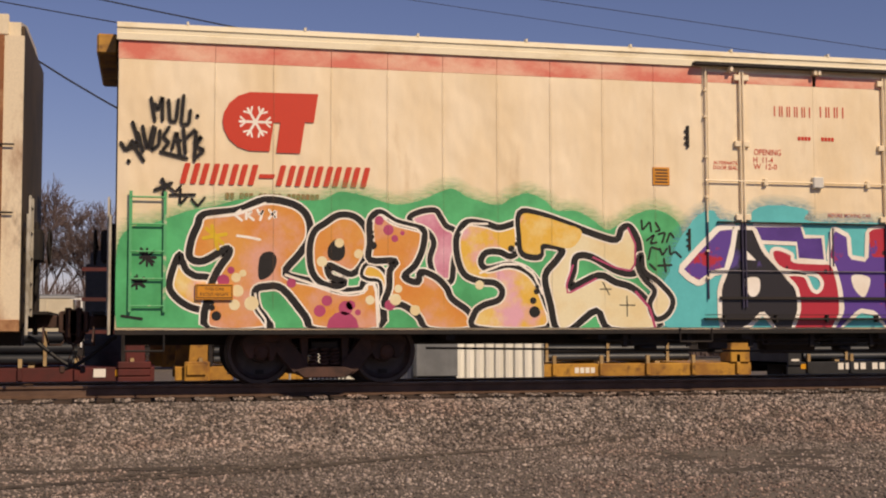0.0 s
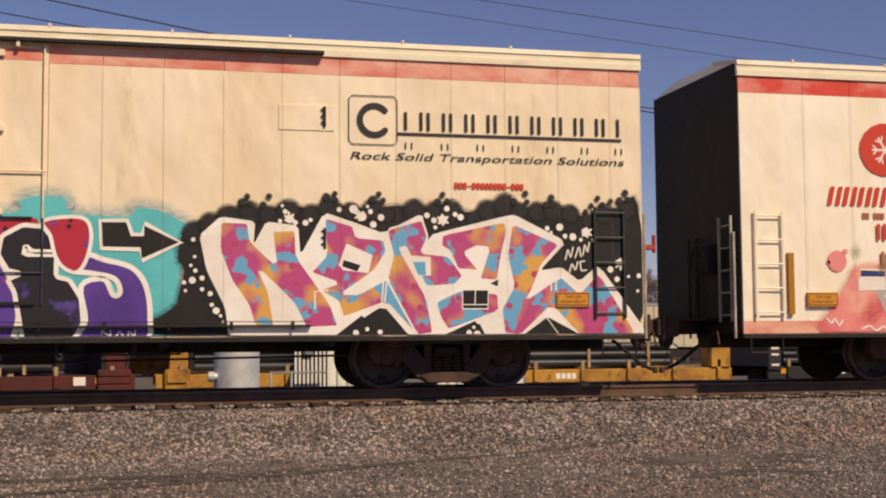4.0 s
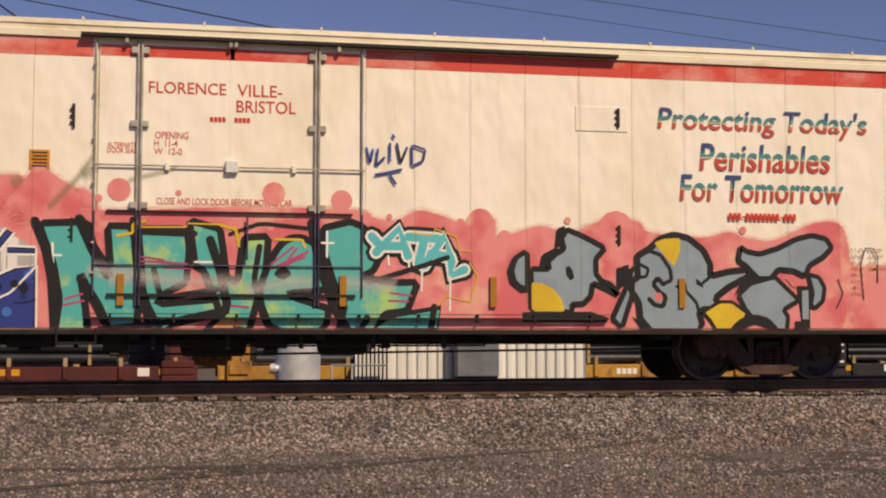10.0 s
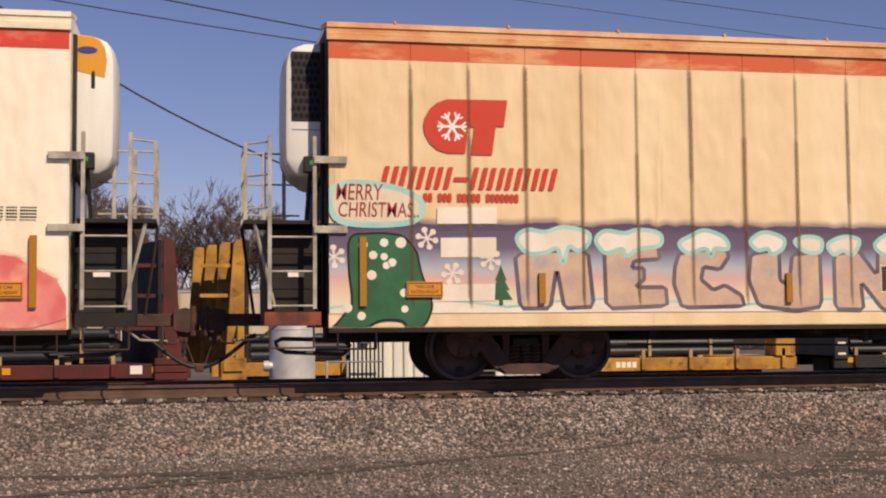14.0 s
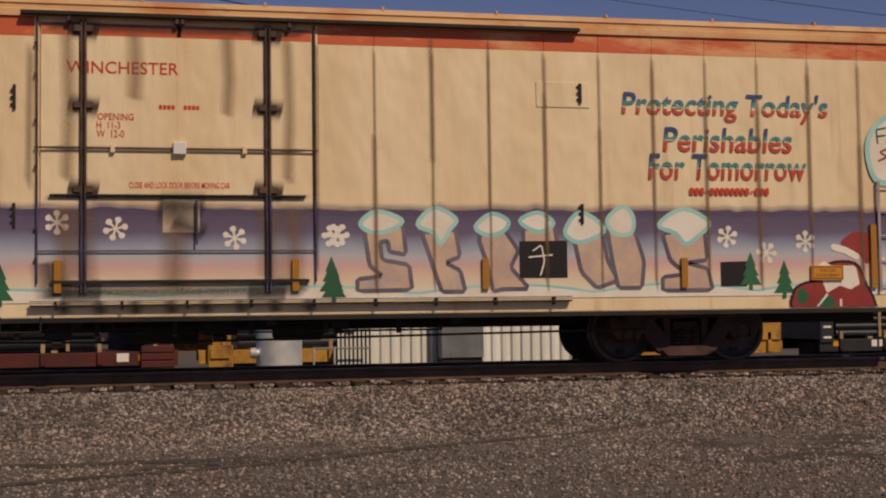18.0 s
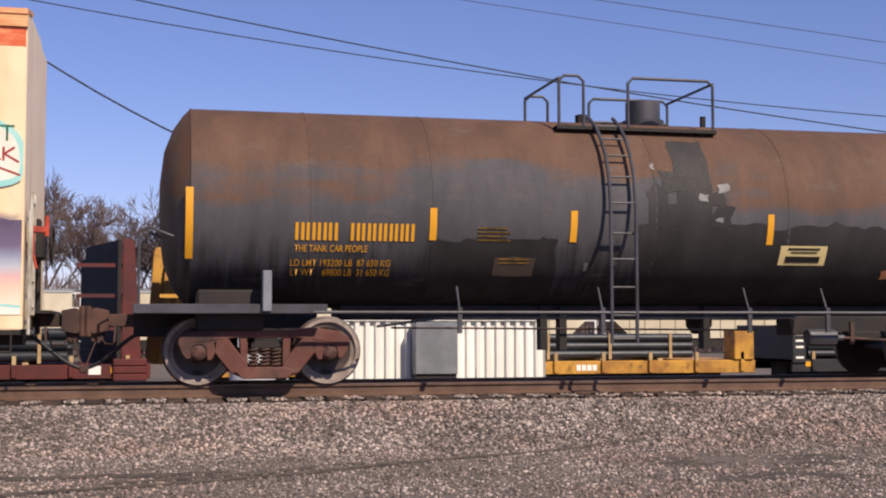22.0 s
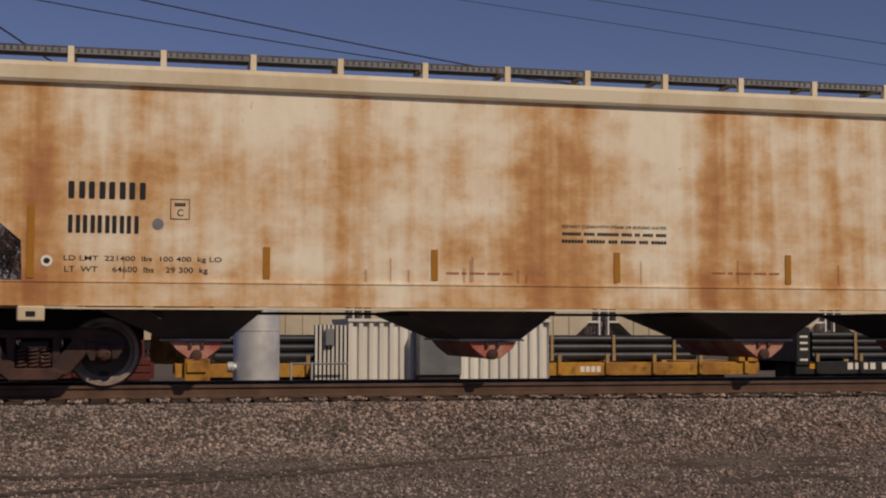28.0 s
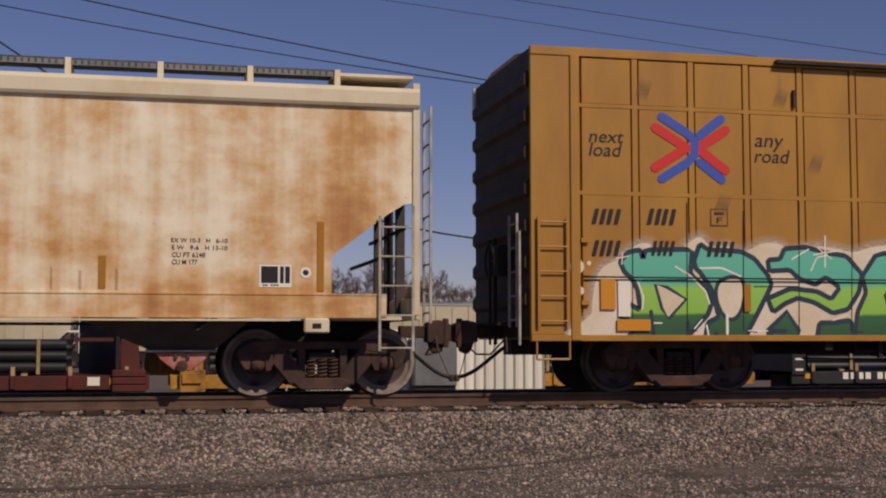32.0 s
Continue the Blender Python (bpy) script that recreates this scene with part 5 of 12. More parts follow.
# ---- covered hopper ----
def hopper_paint():
    """White paint under rust that has washed down in soft columns and clouds."""
    m = surf("rust_stained_white_paint", (1, 1, 1, 1), rough=0.55, bump=0.06, vary=0.05, dent=0.03)
    n, l = m.node_tree.nodes, m.node_tree.links
    b = n["Principled BSDF"]
    tc = n.new("ShaderNodeTexCoord")

    def field(scale, stretch, detail, rough=0.55):
        w = n.new("ShaderNodeMapping")
        w.inputs["Scale"].default_value = stretch
        l.new(tc.outputs["Object"], w.inputs[0])
        x = n.new("ShaderNodeTexNoise")
        x.inputs["Scale"].default_value, x.inputs["Detail"].default_value, x.inputs["Roughness"].default_value = scale, detail, rough
        l.new(w.outputs[0], x.inputs["Vector"])
        return x.outputs[0]

    def ramp(x, lo, hi, top=1.0):
        r = n.new("ShaderNodeMapRange")
        r.interpolation_type = "SMOOTHSTEP"
        r.inputs[1].default_value, r.inputs[2].default_value, r.inputs[4].default_value = lo, hi, top
        l.new(x, r.inputs[0])
        return r.outputs[0]

    def calc(op, a, c):
        x = n.new("ShaderNodeMath")
        x.operation = op
        for s, v in zip(x.inputs, (a, c)):
            if isinstance(v, (int, float)):
                s.default_value = v
            else:
                l.new(v, s)
        return x.outputs[0]

    def mix(f, a, c):
        x = n.new("ShaderNodeMix")
        x.data_type = "RGBA"
        l.new(f, x.inputs[0])
        for s, v in ((x.inputs[6], a), (x.inputs[7], c)):
            if isinstance(v, tuple):
                s.default_value = v
            else:
                l.new(v, s)
        return x.outputs[2]

    columns = field(1.05, (1, 0, 0.05), 4, 0.60)
    clouds = field(0.60, (0.7, 0, 1.5), 6, 0.62)
    runs = field(5.0, (1.5, 0, 0.09), 4, 0.6)
    stain = calc("ADD", calc("MULTIPLY", columns, 0.62), calc("MULTIPLY", clouds, 0.50))
    stain = calc("ADD", stain, calc("MULTIPLY", calc("SUBTRACT", runs, 0.5), 0.06))
    stain = calc("ADD", stain, calc("MULTIPLY", calc("SUBTRACT", field(2.4, (0.8, 0, 0.9), 6, 0.65), 0.5), 0.30))
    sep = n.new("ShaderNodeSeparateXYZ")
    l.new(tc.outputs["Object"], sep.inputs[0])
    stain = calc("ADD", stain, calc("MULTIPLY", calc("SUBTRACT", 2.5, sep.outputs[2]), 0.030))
    wash = mix(ramp(stain, 0.42, 0.66), rgb("f0e8d2"), rgb("cea066"))
    rust = mix(ramp(stain, 0.58, 0.76, 0.80), wash, rgb("9c5c33"))
    out = mix(ramp(field(9.0, (1, 0, 0.6), 5, 0.7), 0.60, 0.74, 0.5), rust, rgb("b57a4c"))
    l.new(out, b.inputs["Base Color"])
    return m


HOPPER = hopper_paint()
HOP_CREAM = surf("cream_top_chord", rgb("ddd3ba"), rgb("c9b48e"), 0.9, (1, 1, 0.6), (0.45, 0.7), rough=0.5, bump=0.05, vary=0.05)
# hopper sheet with the shade below and at the ends put into its colour
HOP_SHADED = surf("shaded_hopper_sheet", rgb("3a3532"), rgb("4c433c"), 1.5, rough=0.7, bump=0.1)
GATE_RED = surf("faded_red_gate", rgb("a8584c"), rgb("b98a78"), 3.0, rough=0.7, bump=0.2)
GRATE = surf("grating_steel", rgb("3c3a38"), rgb("575350"), 8.0, rough=0.7, bump=0.2)


def build_hopper():
    ob = car("covered_hopper_car", XE, "cream covered hopper car streaked with brown rust", "hopper car")
    L = lambda x: x - XE
    side = [(85.64, 4.22), (85.68, 2.80), (85.78, 2.66), (86.0, 2.62), (86.86, 1.90), (86.88, 1.37), (102.95, 1.37), (102.95, 1.90), (103.72, 2.48), (103.95, 2.62), (104.10, 2.64), (104.15, 4.22)]
    bm = bmesh.new()
    prism(bm, [(L(x), z) for x, z in side], FACE, FACE + 0.04)
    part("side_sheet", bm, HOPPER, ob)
    bm = bmesh.new()
    prism(bm, [(L(x), z) for x, z in side], -FACE - 0.04, -FACE)
    part("side_sheet", bm, HOPPER, ob)
    for k in range(10):
        x = 2.0 + 1.62 * k
        bits("side_seam", HOPPER, ob, boxes=[(x, FACE - 0.002, 1.40, x + 0.010, FACE, 3.93)])
    # roof, top chord, end slopes
    bm = bmesh.new()
    along(bm, [(FACE + 0.04, 4.0), (FACE + 0.04, 4.20), (-0.7, 4.36), (0.7, 4.36), (-FACE - 0.04, 4.20), (-FACE - 0.04, 4.0)], L(85.66), L(104.12))
    part("roof", bm, HOP_CREAM, ob)
    bm = bmesh.new()
    along(bm, [(FACE - 0.05, 3.95), (FACE - 0.075, 3.99), (FACE - 0.075, 4.16), (FACE - 0.03, 4.22), (FACE + 0.05, 4.24), (FACE + 0.05, 3.95)], L(85.62), L(104.15))
    part("top_chord", bm, HOP_CREAM, ob)
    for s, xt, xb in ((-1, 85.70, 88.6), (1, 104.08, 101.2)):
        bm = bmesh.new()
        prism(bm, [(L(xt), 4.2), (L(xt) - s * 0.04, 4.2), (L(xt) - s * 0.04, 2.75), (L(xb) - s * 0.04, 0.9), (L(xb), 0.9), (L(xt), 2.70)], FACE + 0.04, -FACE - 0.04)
        part("end_sheet", bm, HOP_SHADED, ob)
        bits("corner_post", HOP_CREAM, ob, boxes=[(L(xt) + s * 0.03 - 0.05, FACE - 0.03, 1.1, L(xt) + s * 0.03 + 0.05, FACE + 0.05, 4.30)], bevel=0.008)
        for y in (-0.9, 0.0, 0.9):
            bits("end_post", HOP_SHADED if y else DARK, ob, boxes=[(L(xt) - s * 0.12, y - 0.06, 1.1, L(xt) + s * 0.0, y + 0.06, 3.4)])
        bits("end_deck", HOP_CREAM, ob, boxes=[(min(L(xt), L(xt) - s * 1.2), -1.45, 1.04, max(L(xt), L(xt) - s * 1.2), 1.45, 1.10)])
        bits("end_beam", HOP_CREAM, ob, boxes=[(L(xt) + s * 0.02 - 0.08, -1.5, 1.04, L(xt) + s * 0.02 + 0.08, 1.5, 1.34)], bevel=0.01)
        bits("cross_tube", DARK, ob, rods=[((L(xt) - s * 0.4, -1.4, 1.9), (L(xt) - s * 0.4, 1.4, 1.9), 0.03), ((L(xt) - s * 0.1, -1.4, 2.3), (L(xt) - s * 0.1, 1.4, 2.3), 0.03)])
        lad = bits("ladder", LIGHT_GREY, ob, boxes=[(L(xt) - s * 0.02 - 0.018, FACE - 0.07, 0.62, L(xt) - s * 0.02 + 0.018, FACE - 0.05, 2.6), (L(xt) - s * 0.48 - 0.018, FACE - 0.07, 0.62, L(xt) - s * 0.48 + 0.018, FACE - 0.05, 2.45)])
        for z in (0.66, 1.1, 1.5, 1.9, 2.3):
            bits("rung", LIGHT_GREY, lad, rods=[((L(xt) - s * 0.02, FACE - 0.06, z), (L(xt) - s * 0.48, FACE - 0.06, z), 0.013)])
        for y in (-1.3, -0.85):
            bits("end_stile", LIGHT_GREY, ob, boxes=[(L(xt) + s * 0.30 - 0.018, y - 0.02, 1.0, L(xt) + s * 0.30 + 0.018, y + 0.02, 4.05)])
        for k in range(9):
            bits("end_rung", LIGHT_GREY, ob, rods=[((L(xt) + s * 0.30, -1.3, 1.15 + 0.34 * k), (L(xt) + s * 0.30, -0.85, 1.15 + 0.34 * k), 0.014)])
        coupler(ob, L(xt) + s * 0.1, s, 0.50 if s < 0 else 0.78)
    bm = bmesh.new()
    ring = [(L(85.06), -0.95 + 0.25 * math.cos(2 * PI * i / 16), 2.15 + 0.25 * math.sin(2 * PI * i / 16)) for i in range(17)]
    line(bm, ring, 0.018, 6)
    for i in range(0, 16, 4):
        rod(bm, ring[i], (L(85.11), -0.95, 2.15), 0.012, 6)
    part("brake_wheel", bm, DARK, ob, smooth=True)
    bits("brake_housing", HOP_CREAM, ob, boxes=[(L(85.13), -1.10, 1.95, L(85.33), -0.80, 2.38), (L(85.33), -1.0, 2.1, L(85.62), -0.9, 2.25)], bevel=0.02)
    # side sill with its rivet plates
    bits("side_sill", HOPPER, ob, boxes=[(L(86.1), FACE - 0.02, 1.06, L(103.7), FACE + 0.05, 1.365)], bevel=0.006)
    bits("sill_flange", HOP_CREAM, ob, boxes=[(L(87.4), FACE - 0.06, 1.02, L(102.4), FACE + 0.05, 1.045)])
    bits("sill_ledge", HOPPER, ob, boxes=[(L(86.1), FACE - 0.03, 1.368, L(103.7), FACE, 1.39)])
    for x in (87.0, 102.75):
        jp = bits("jacking_pad", HOP_CREAM, ob, boxes=[(L(x) - 0.17, FACE - 0.05, 0.86, L(x) + 0.17, FACE + 0.02, 1.06)], bevel=0.02)
        bits("pad_hole", SIGN_BLACK, jp, boxes=[(L(x) - 0.06, FACE - 0.055, 0.92, L(x) + 0.06, FACE - 0.048, 0.99)], bevel=0.002)
    # hoppers and outlet gates
    for x in (89.1, 93.2, 97.35, 101.0):
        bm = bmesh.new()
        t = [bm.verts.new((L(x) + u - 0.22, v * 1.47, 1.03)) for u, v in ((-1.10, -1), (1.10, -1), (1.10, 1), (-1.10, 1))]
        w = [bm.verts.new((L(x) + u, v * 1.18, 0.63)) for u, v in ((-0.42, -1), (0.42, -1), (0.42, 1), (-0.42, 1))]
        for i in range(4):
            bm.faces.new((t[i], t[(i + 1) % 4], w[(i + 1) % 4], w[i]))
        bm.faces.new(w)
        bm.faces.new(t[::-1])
        h = part("hopper_bottom", bm, HOP_SHADED, ob)
        bits("gate_frame", LIGHT_GREY, h, boxes=[(L(x) - 0.48, -1.24, 0.605, L(x) + 0.46, 1.24, 0.635)], bevel=0.006)
        bm = bmesh.new()
        prism(bm, [(L(x) - 0.36, 0.60), (L(x) + 0.36, 0.60), (L(x) + 0.30, 0.50), (L(x) + 0.12, 0.36), (L(x) - 0.10, 0.36), (L(x) - 0.28, 0.50)], -1.20, 1.20)
        g = part("outlet_gate", bm, GATE_RED, h, "faded red outlet gate", bevel=0.01)
        bits("gate_lug", IRON, h, boxes=[(L(x) - 0.10, -1.24, 0.52, L(x) - 0.06, -1.20, 0.60), (L(x) + 0.06, -1.24, 0.52, L(x) + 0.10, -1.20, 0.60)])
        bm = bmesh.new()
        lathe(bm, [(-1.26, 0.03), (-1.25, 0.075), (-1.0, 0.075), (-0.98, 0.06)], (L(x), 0, 0.42), "y", 16)
        part("gate_pipe", bm, IRON, h, smooth=True)
    for a, b in ((0.2, L(88.4)), (L(101.7), L(104))):
        bits("centre_sill", DARK, ob, boxes=[(a, -0.25, 0.62, b, 0.25, 1.05)])
    bits("train_line", DARK, ob, rods=[((L(88), -1.2, 0.98), (L(102.0), -1.2, 0.98), 0.02)])
    # running boards on their posts
    posts = [86.2 + 1.205 * k for k in range(15)]
    for x in posts:
        bits("board_post", HOP_CREAM, ob, boxes=[(L(x) - 0.04, -1.22, 4.22, L(x) + 0.04, -1.14, 4.53), (L(x) - 0.04, -1.2, 4.46, L(x) + 0.04, -0.5, 4.50)])
    for a, b in zip(posts[:-1], posts[1:]):
        g = bits("running_board", GRATE, ob, boxes=[(L(a) + 0.02, -1.18, 4.505, L(b) - 0.02, -0.55, 4.53)])
        bits("toe_strip", GREY_STEEL, g, boxes=[(L(a) + 0.05, -1.19, 4.435, L(b) - 0.05, -1.17, 4.505)])
        for k in range(12):
            x = L(a) + 0.08 + (b - a - 0.16) * k / 12
            bits("grating_bar", GRATE, g, boxes=[(x, -1.195, 4.45, x + 0.03, -1.19, 4.50)])
    bits("end_board", GRATE, ob, boxes=[(L(85.18), -1.0, 4.10, L(85.62), 0.9, 4.14)])
    for k in range(9):
        bits("grating_bar", GRATE, ob, boxes=[(L(85.20) + 0.045 * k, -1.01, 4.0, L(85.215) + 0.045 * k, -0.99, 4.14)])
    bits("board_bracket", HOP_CREAM, ob, boxes=[(L(85.16), -0.3, 4.08, L(85.62), -0.2, 4.20)])
    bm = bmesh.new()
    line(bm, [(L(85.66), -1.45, 4.20), (L(85.70), -1.20, 4.52), (L(86.25), -1.20, 4.52), (L(86.25), -1.20, 4.30)], 0.035, 6)
    part("end_hoop", bm, HOP_CREAM, ob)
    for x, y in ((85.52, -0.25), (85.58, -0.95)):
        bits("end_frame", HOP_CREAM, ob, boxes=[(L(x) - 0.035, y - 0.05, 1.1, L(x) + 0.035, y + 0.05, 4.1)])
    bits("end_cabinet", HOP_SHADED, ob, boxes=[(L(85.50), -0.9, 2.7, L(85.64), 0.6, 4.0)], bevel=0.02)
    for k, (x, z) in enumerate(((86.15, 1.20), (86.32, 1.27), (86.48, 1.16), (86.60, 1.22))):
        bm = bmesh.new()
        lathe(bm, [(-0.09, 0.03), (-0.07, 0.075), (0.06, 0.08), (0.09, 0.03)], (L(x), -1.1 - 0.06 * (k % 2), z), "x" if k % 2 else "z", 14)
        part("brake_valve", bm, LIGHT_GREY, ob, smooth=True)
    bits("valve_pipe", LIGHT_GREY, ob, rods=[((L(86.1), -1.15, 1.30), (L(86.75), -1.15, 1.30), 0.018), ((L(86.3), -1.15, 1.30), (L(85.75), -1.2, 1.62), 0.016)])
    bits("end_board", HOP_CREAM, ob, boxes=[(L(103.1), -1.2, 4.45, L(104.15), 1.2, 4.49)])
    for x in (88.6, 91.5, 94.9, 98.2, 101.3):
        bm = bmesh.new()
        lathe(bm, [(0, 0.42), (0.09, 0.42), (0.13, 0.30)], (L(x), 0, 4.34), "z", 20)
        part("roof_hatch", bm, HOP_CREAM, ob, smooth=True)
    for x in (86.98, 89.99, 92.28, 94.92, 97.56, 99.96, 102.80):
        big = x in (86.98, 102.80)
        bits("reflector", REFLECT, ob, boxes=[(L(x) - 0.045, FACE - 0.014, 1.42 if big else 1.44, L(x) + 0.045, FACE - 0.004, 2.36 if big else 1.86)])
    for x in (87.0, 102.90):
        truck(ob, L(x), "dark")
    return ob


# ---- box cars ----
MUSTARD = surf("mustard_yellow_paint", rgb("b0802e"), rgb("97692a"), 0.9, (1, 1, 0.3), (0.45, 0.75), rgb("6b4a28"), 2.5, (1, 1, 0.15), (0.66, 0.85), 0.5, bump=0.06, vary=0.06)
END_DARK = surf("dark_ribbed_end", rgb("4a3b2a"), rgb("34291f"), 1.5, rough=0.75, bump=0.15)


def build_box_car():
    ob = car("box_car", XF, "mustard-yellow ribbed box car with green graffiti", "box car")
    n, L = 17.0, lambda x: x - XF
    bm = bmesh.new()
    along(bm, [(FACE + 0.06, 0.78), (FACE + 0.06, 4.86), (-0.7, 5.0), (0.7, 5.0), (-FACE - 0.06, 4.86), (-FACE - 0.06, 0.78)], 0.05, n - 0.05)
    part("body", bm, MUSTARD, ob)
    bits("top_chord", MUSTARD, ob, boxes=[(0, FACE - 0.02, 4.80, n, FACE + 0.07, 4.93)], bevel=0.008)
    bits("side_sill", MUSTARD, ob, boxes=[(0, FACE - 0.02, 0.75, n, FACE + 0.07, 0.84)], bevel=0.008)
    bits("corner_panel", MUSTARD, ob, boxes=[(0, FACE - 0.005, 0.84, 0.60, FACE + 0.07, 4.80)], bevel=0.008)
    bits("corner_post", MUSTARD, ob, boxes=[(0.58, FACE - 0.035, 0.76, 0.72, FACE + 0.07, 4.82)], bevel=0.01)
    for k in range(19):
        x = 1.56 + 0.865 * k
        bits("side_rib", MUSTARD, ob, boxes=[(x - 0.045, FACE - 0.0105, 0.84, x + 0.045, FACE + 0.07, 4.80)], bevel=0.006)
        for z0, z1 in ((0.86, 1.64), (1.67, 2.82), (2.87, 4.07), (4.13, 4.78)):
            bits("side_panel", MUSTARD, ob, boxes=[(x - 0.80, FACE - 0.006, z0, x - 0.065, FACE + 0.065, z1)], bevel=0.006)
    for z in (2.845, 4.10):
        bits("belt_rib", MUSTARD, ob, boxes=[(0.72, FACE - 0.0095, z - 0.03, n, FACE + 0.06, z + 0.03)], bevel=0.006)
    bits("belt_rod", DARK, ob, rods=[((0.76, FACE - 0.055, 1.655), (n, FACE - 0.055, 1.655), 0.012)])
    bits("door_track", DARK, ob, boxes=[(L(109.5), FACE - 0.12, 4.83, n - 1, FACE - 0.02, 4.88)])
    bits("drain", IRON, ob, boxes=[(L(109.78), FACE - 0.06, 4.2, L(109.83), FACE, 4.45)])
    # end ribs and wall coloured dark for the side the sun misses
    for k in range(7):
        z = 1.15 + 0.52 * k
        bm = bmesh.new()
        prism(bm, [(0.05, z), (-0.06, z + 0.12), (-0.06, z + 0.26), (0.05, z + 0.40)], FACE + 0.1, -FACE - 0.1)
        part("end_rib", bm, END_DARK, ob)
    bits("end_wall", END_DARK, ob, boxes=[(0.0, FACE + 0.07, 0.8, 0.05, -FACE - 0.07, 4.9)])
    bits("end_corner", WHITE_STEEL, ob, boxes=[(-0.04, -FACE - 0.12, 4.55, 0.0, -FACE - 0.02, 4.9)])
    lad = ladder(ob, 0.10, 0.52, 0.95, 2.5, 5, MUSTARD)
    bits("end_step", MUSTARD, ob, rods=[((0.08, FACE, 0.76), (0.08, FACE, 0.50), 0.016), ((0.08, FACE, 0.50), (0.56, FACE, 0.50), 0.016), ((0.56, FACE, 0.50), (0.56, FACE, 0.76), 0.016)])
    bits("latch", MUSTARD, ob, boxes=[(0.72, FACE - 0.06, 2.14, 0.84, FACE - 0.02, 2.2)])
    bits("latch", MUSTARD, ob, boxes=[(0.72, FACE - 0.06, 1.26, 0.84, FACE - 0.02, 1.32)])
    end_gear(ob, -0.06, -1)
    coupler(ob, 0.0, -1)
    coupler(ob, n, 1)
    for x in (2.40, n - 2.4):
        truck(ob, x, "dark")
    underframe(ob, n)
    p = bits("excess_placard", PLACARD, ob, boxes=[(L(107.0), FACE - 0.05, 0.90, L(107.5), FACE - 0.03, 1.06)], label="yellow placard")
    bits("reflector", PLACARD, ob, boxes=[(L(106.76), FACE - 0.046, 1.2, L(106.98), FACE, 1.62)])
    bits("stencil_panel", SIGN_WHITE, ob, boxes=[(L(107.02), FACE - 0.0455, 1.1, L(107.2), FACE, 1.6)])
    bits("reflector", REFLECT, ob, boxes=[(L(108.95), FACE - 0.048, 1.18, L(109.05), FACE - 0.03, 1.58)])
    return ob


RUSTY_CREAM = surf("rusty_cream_paint", rgb("e0d3b8"), rgb("cdb694"), 0.8, STREAK, (0.45, 0.7), rough=0.5, bump=0.06)
RUST_FADE = surf("rust_blotched_cream", rgb("dccdb2"), rgb("8a5632"), 0.8, (1, 1, 0.35), (0.50, 0.62), rgb("5f4436"), 1.4, (1, 1, 0.5), (0.60, 0.72), 0.6, bump=0.1)
RUST_BROWN = surf("rust_brown_paint", rgb("8a5632"), rgb("6b4025"), 1.2, c3=rgb("b48a62"), scale3=2.0, rough=0.7, bump=0.15)


def build_leading_car():
    n = 15.0
    ob = car("box_car", -1.66 - n, "cream box car with a rust-brown lower side", "box car")
    bm = bmesh.new()
    along(bm, [(FACE + 0.05, 0.8), (FACE + 0.05, 4.85), (-0.7, 5.0), (0.7, 5.0), (-FACE - 0.05, 4.85), (-FACE - 0.05, 0.8)], 0.03, n - 0.05)
    part("body", bm, RUSTY_CREAM, ob)
    bits("top_chord", RUSTY_CREAM, ob, boxes=[(0, FACE - 0.02, 4.66, n - 0.2, FACE + 0.06, 4.94)], bevel=0.01)
    bits("lower_side", RUST_FADE, ob, boxes=[(0, FACE - 0.004, 0.8, n, FACE + 0.05, 4.66)], label="cream side rusted through towards the sill")
    bits("side_sill", RUST_BROWN, ob, boxes=[(0, FACE - 0.03, 0.74, n, FACE + 0.06, 0.90)], bevel=0.01)
    for k in range(14):
        x = n - 0.30 - 1.1 * k
        bits("side_rib", RUSTY_CREAM if k else RUST_BROWN, ob, boxes=[(x - 0.05, FACE - 0.03, 0.9, x + 0.05, FACE + 0.06, 4.66)], bevel=0.01)
    bits("end_wall", END_DARK, ob, boxes=[(n - 0.05, FACE + 0.05, 0.8, n, -FACE - 0.05, 4.8)])
    ladder(ob, n - 0.75, n - 0.3, 0.95, 2.4, 5, RUSTY_CREAM)
    for z in (2.3, 3.2):
        bits("grab_iron", DARK, ob, rods=[((n - 0.8, FACE - 0.05, z), (n - 0.1, FACE - 0.05, z), 0.012)])
    end_gear(ob, n, 1)
    coupler(ob, n, 1)
    coupler(ob, 0, -1)
    for x in (2.3, n - 2.3):
        truck(ob, x, "dark")
    underframe(ob, n)


SIGN_BUFF = surf("buff_sign", rgb("d8c48c"), rough=0.5, bump=0.03, vary=0.06)
PEACH = surf("peach_spray", rgb("d99a6a"), rgb("b9774f"), 3.0, rough=0.5, bump=0.03)
MINT = surf("mint_spray", rgb("9fd0b4"), rgb("6fb09a"), 3.0, rough=0.5, bump=0.03)
CAR_D = build_tank_car()
CAR_E = build_hopper()
CAR_F = build_box_car()
build_leading_car()



# ---- behind the track ----
YB = 30.0          # the second track
BARK = surf("bare_grey_bark", rgb("5c4d4a"), rgb("6e5d59"), 3.0, rough=0.9, bump=0.3)
WALL_TAN = surf("pale_tan_cladding", rgb("c9bfa8"), rgb("b5a98f"), 0.3, rough=0.7, bump=0.05)
ROOF_GREY = surf("grey_roof_sheet", rgb("9a9a98"), rgb("87878a"), 0.4, rough=0.6, bump=0.05)
WIRE = surf("black_cable", rgb("1c1c20"), rough=0.6, bump=0)
BLACK_CAR = surf("black_car_paint", rgb("1d1e22"), rgb("2b2c30"), 1.5, rough=0.55, bump=0.1)


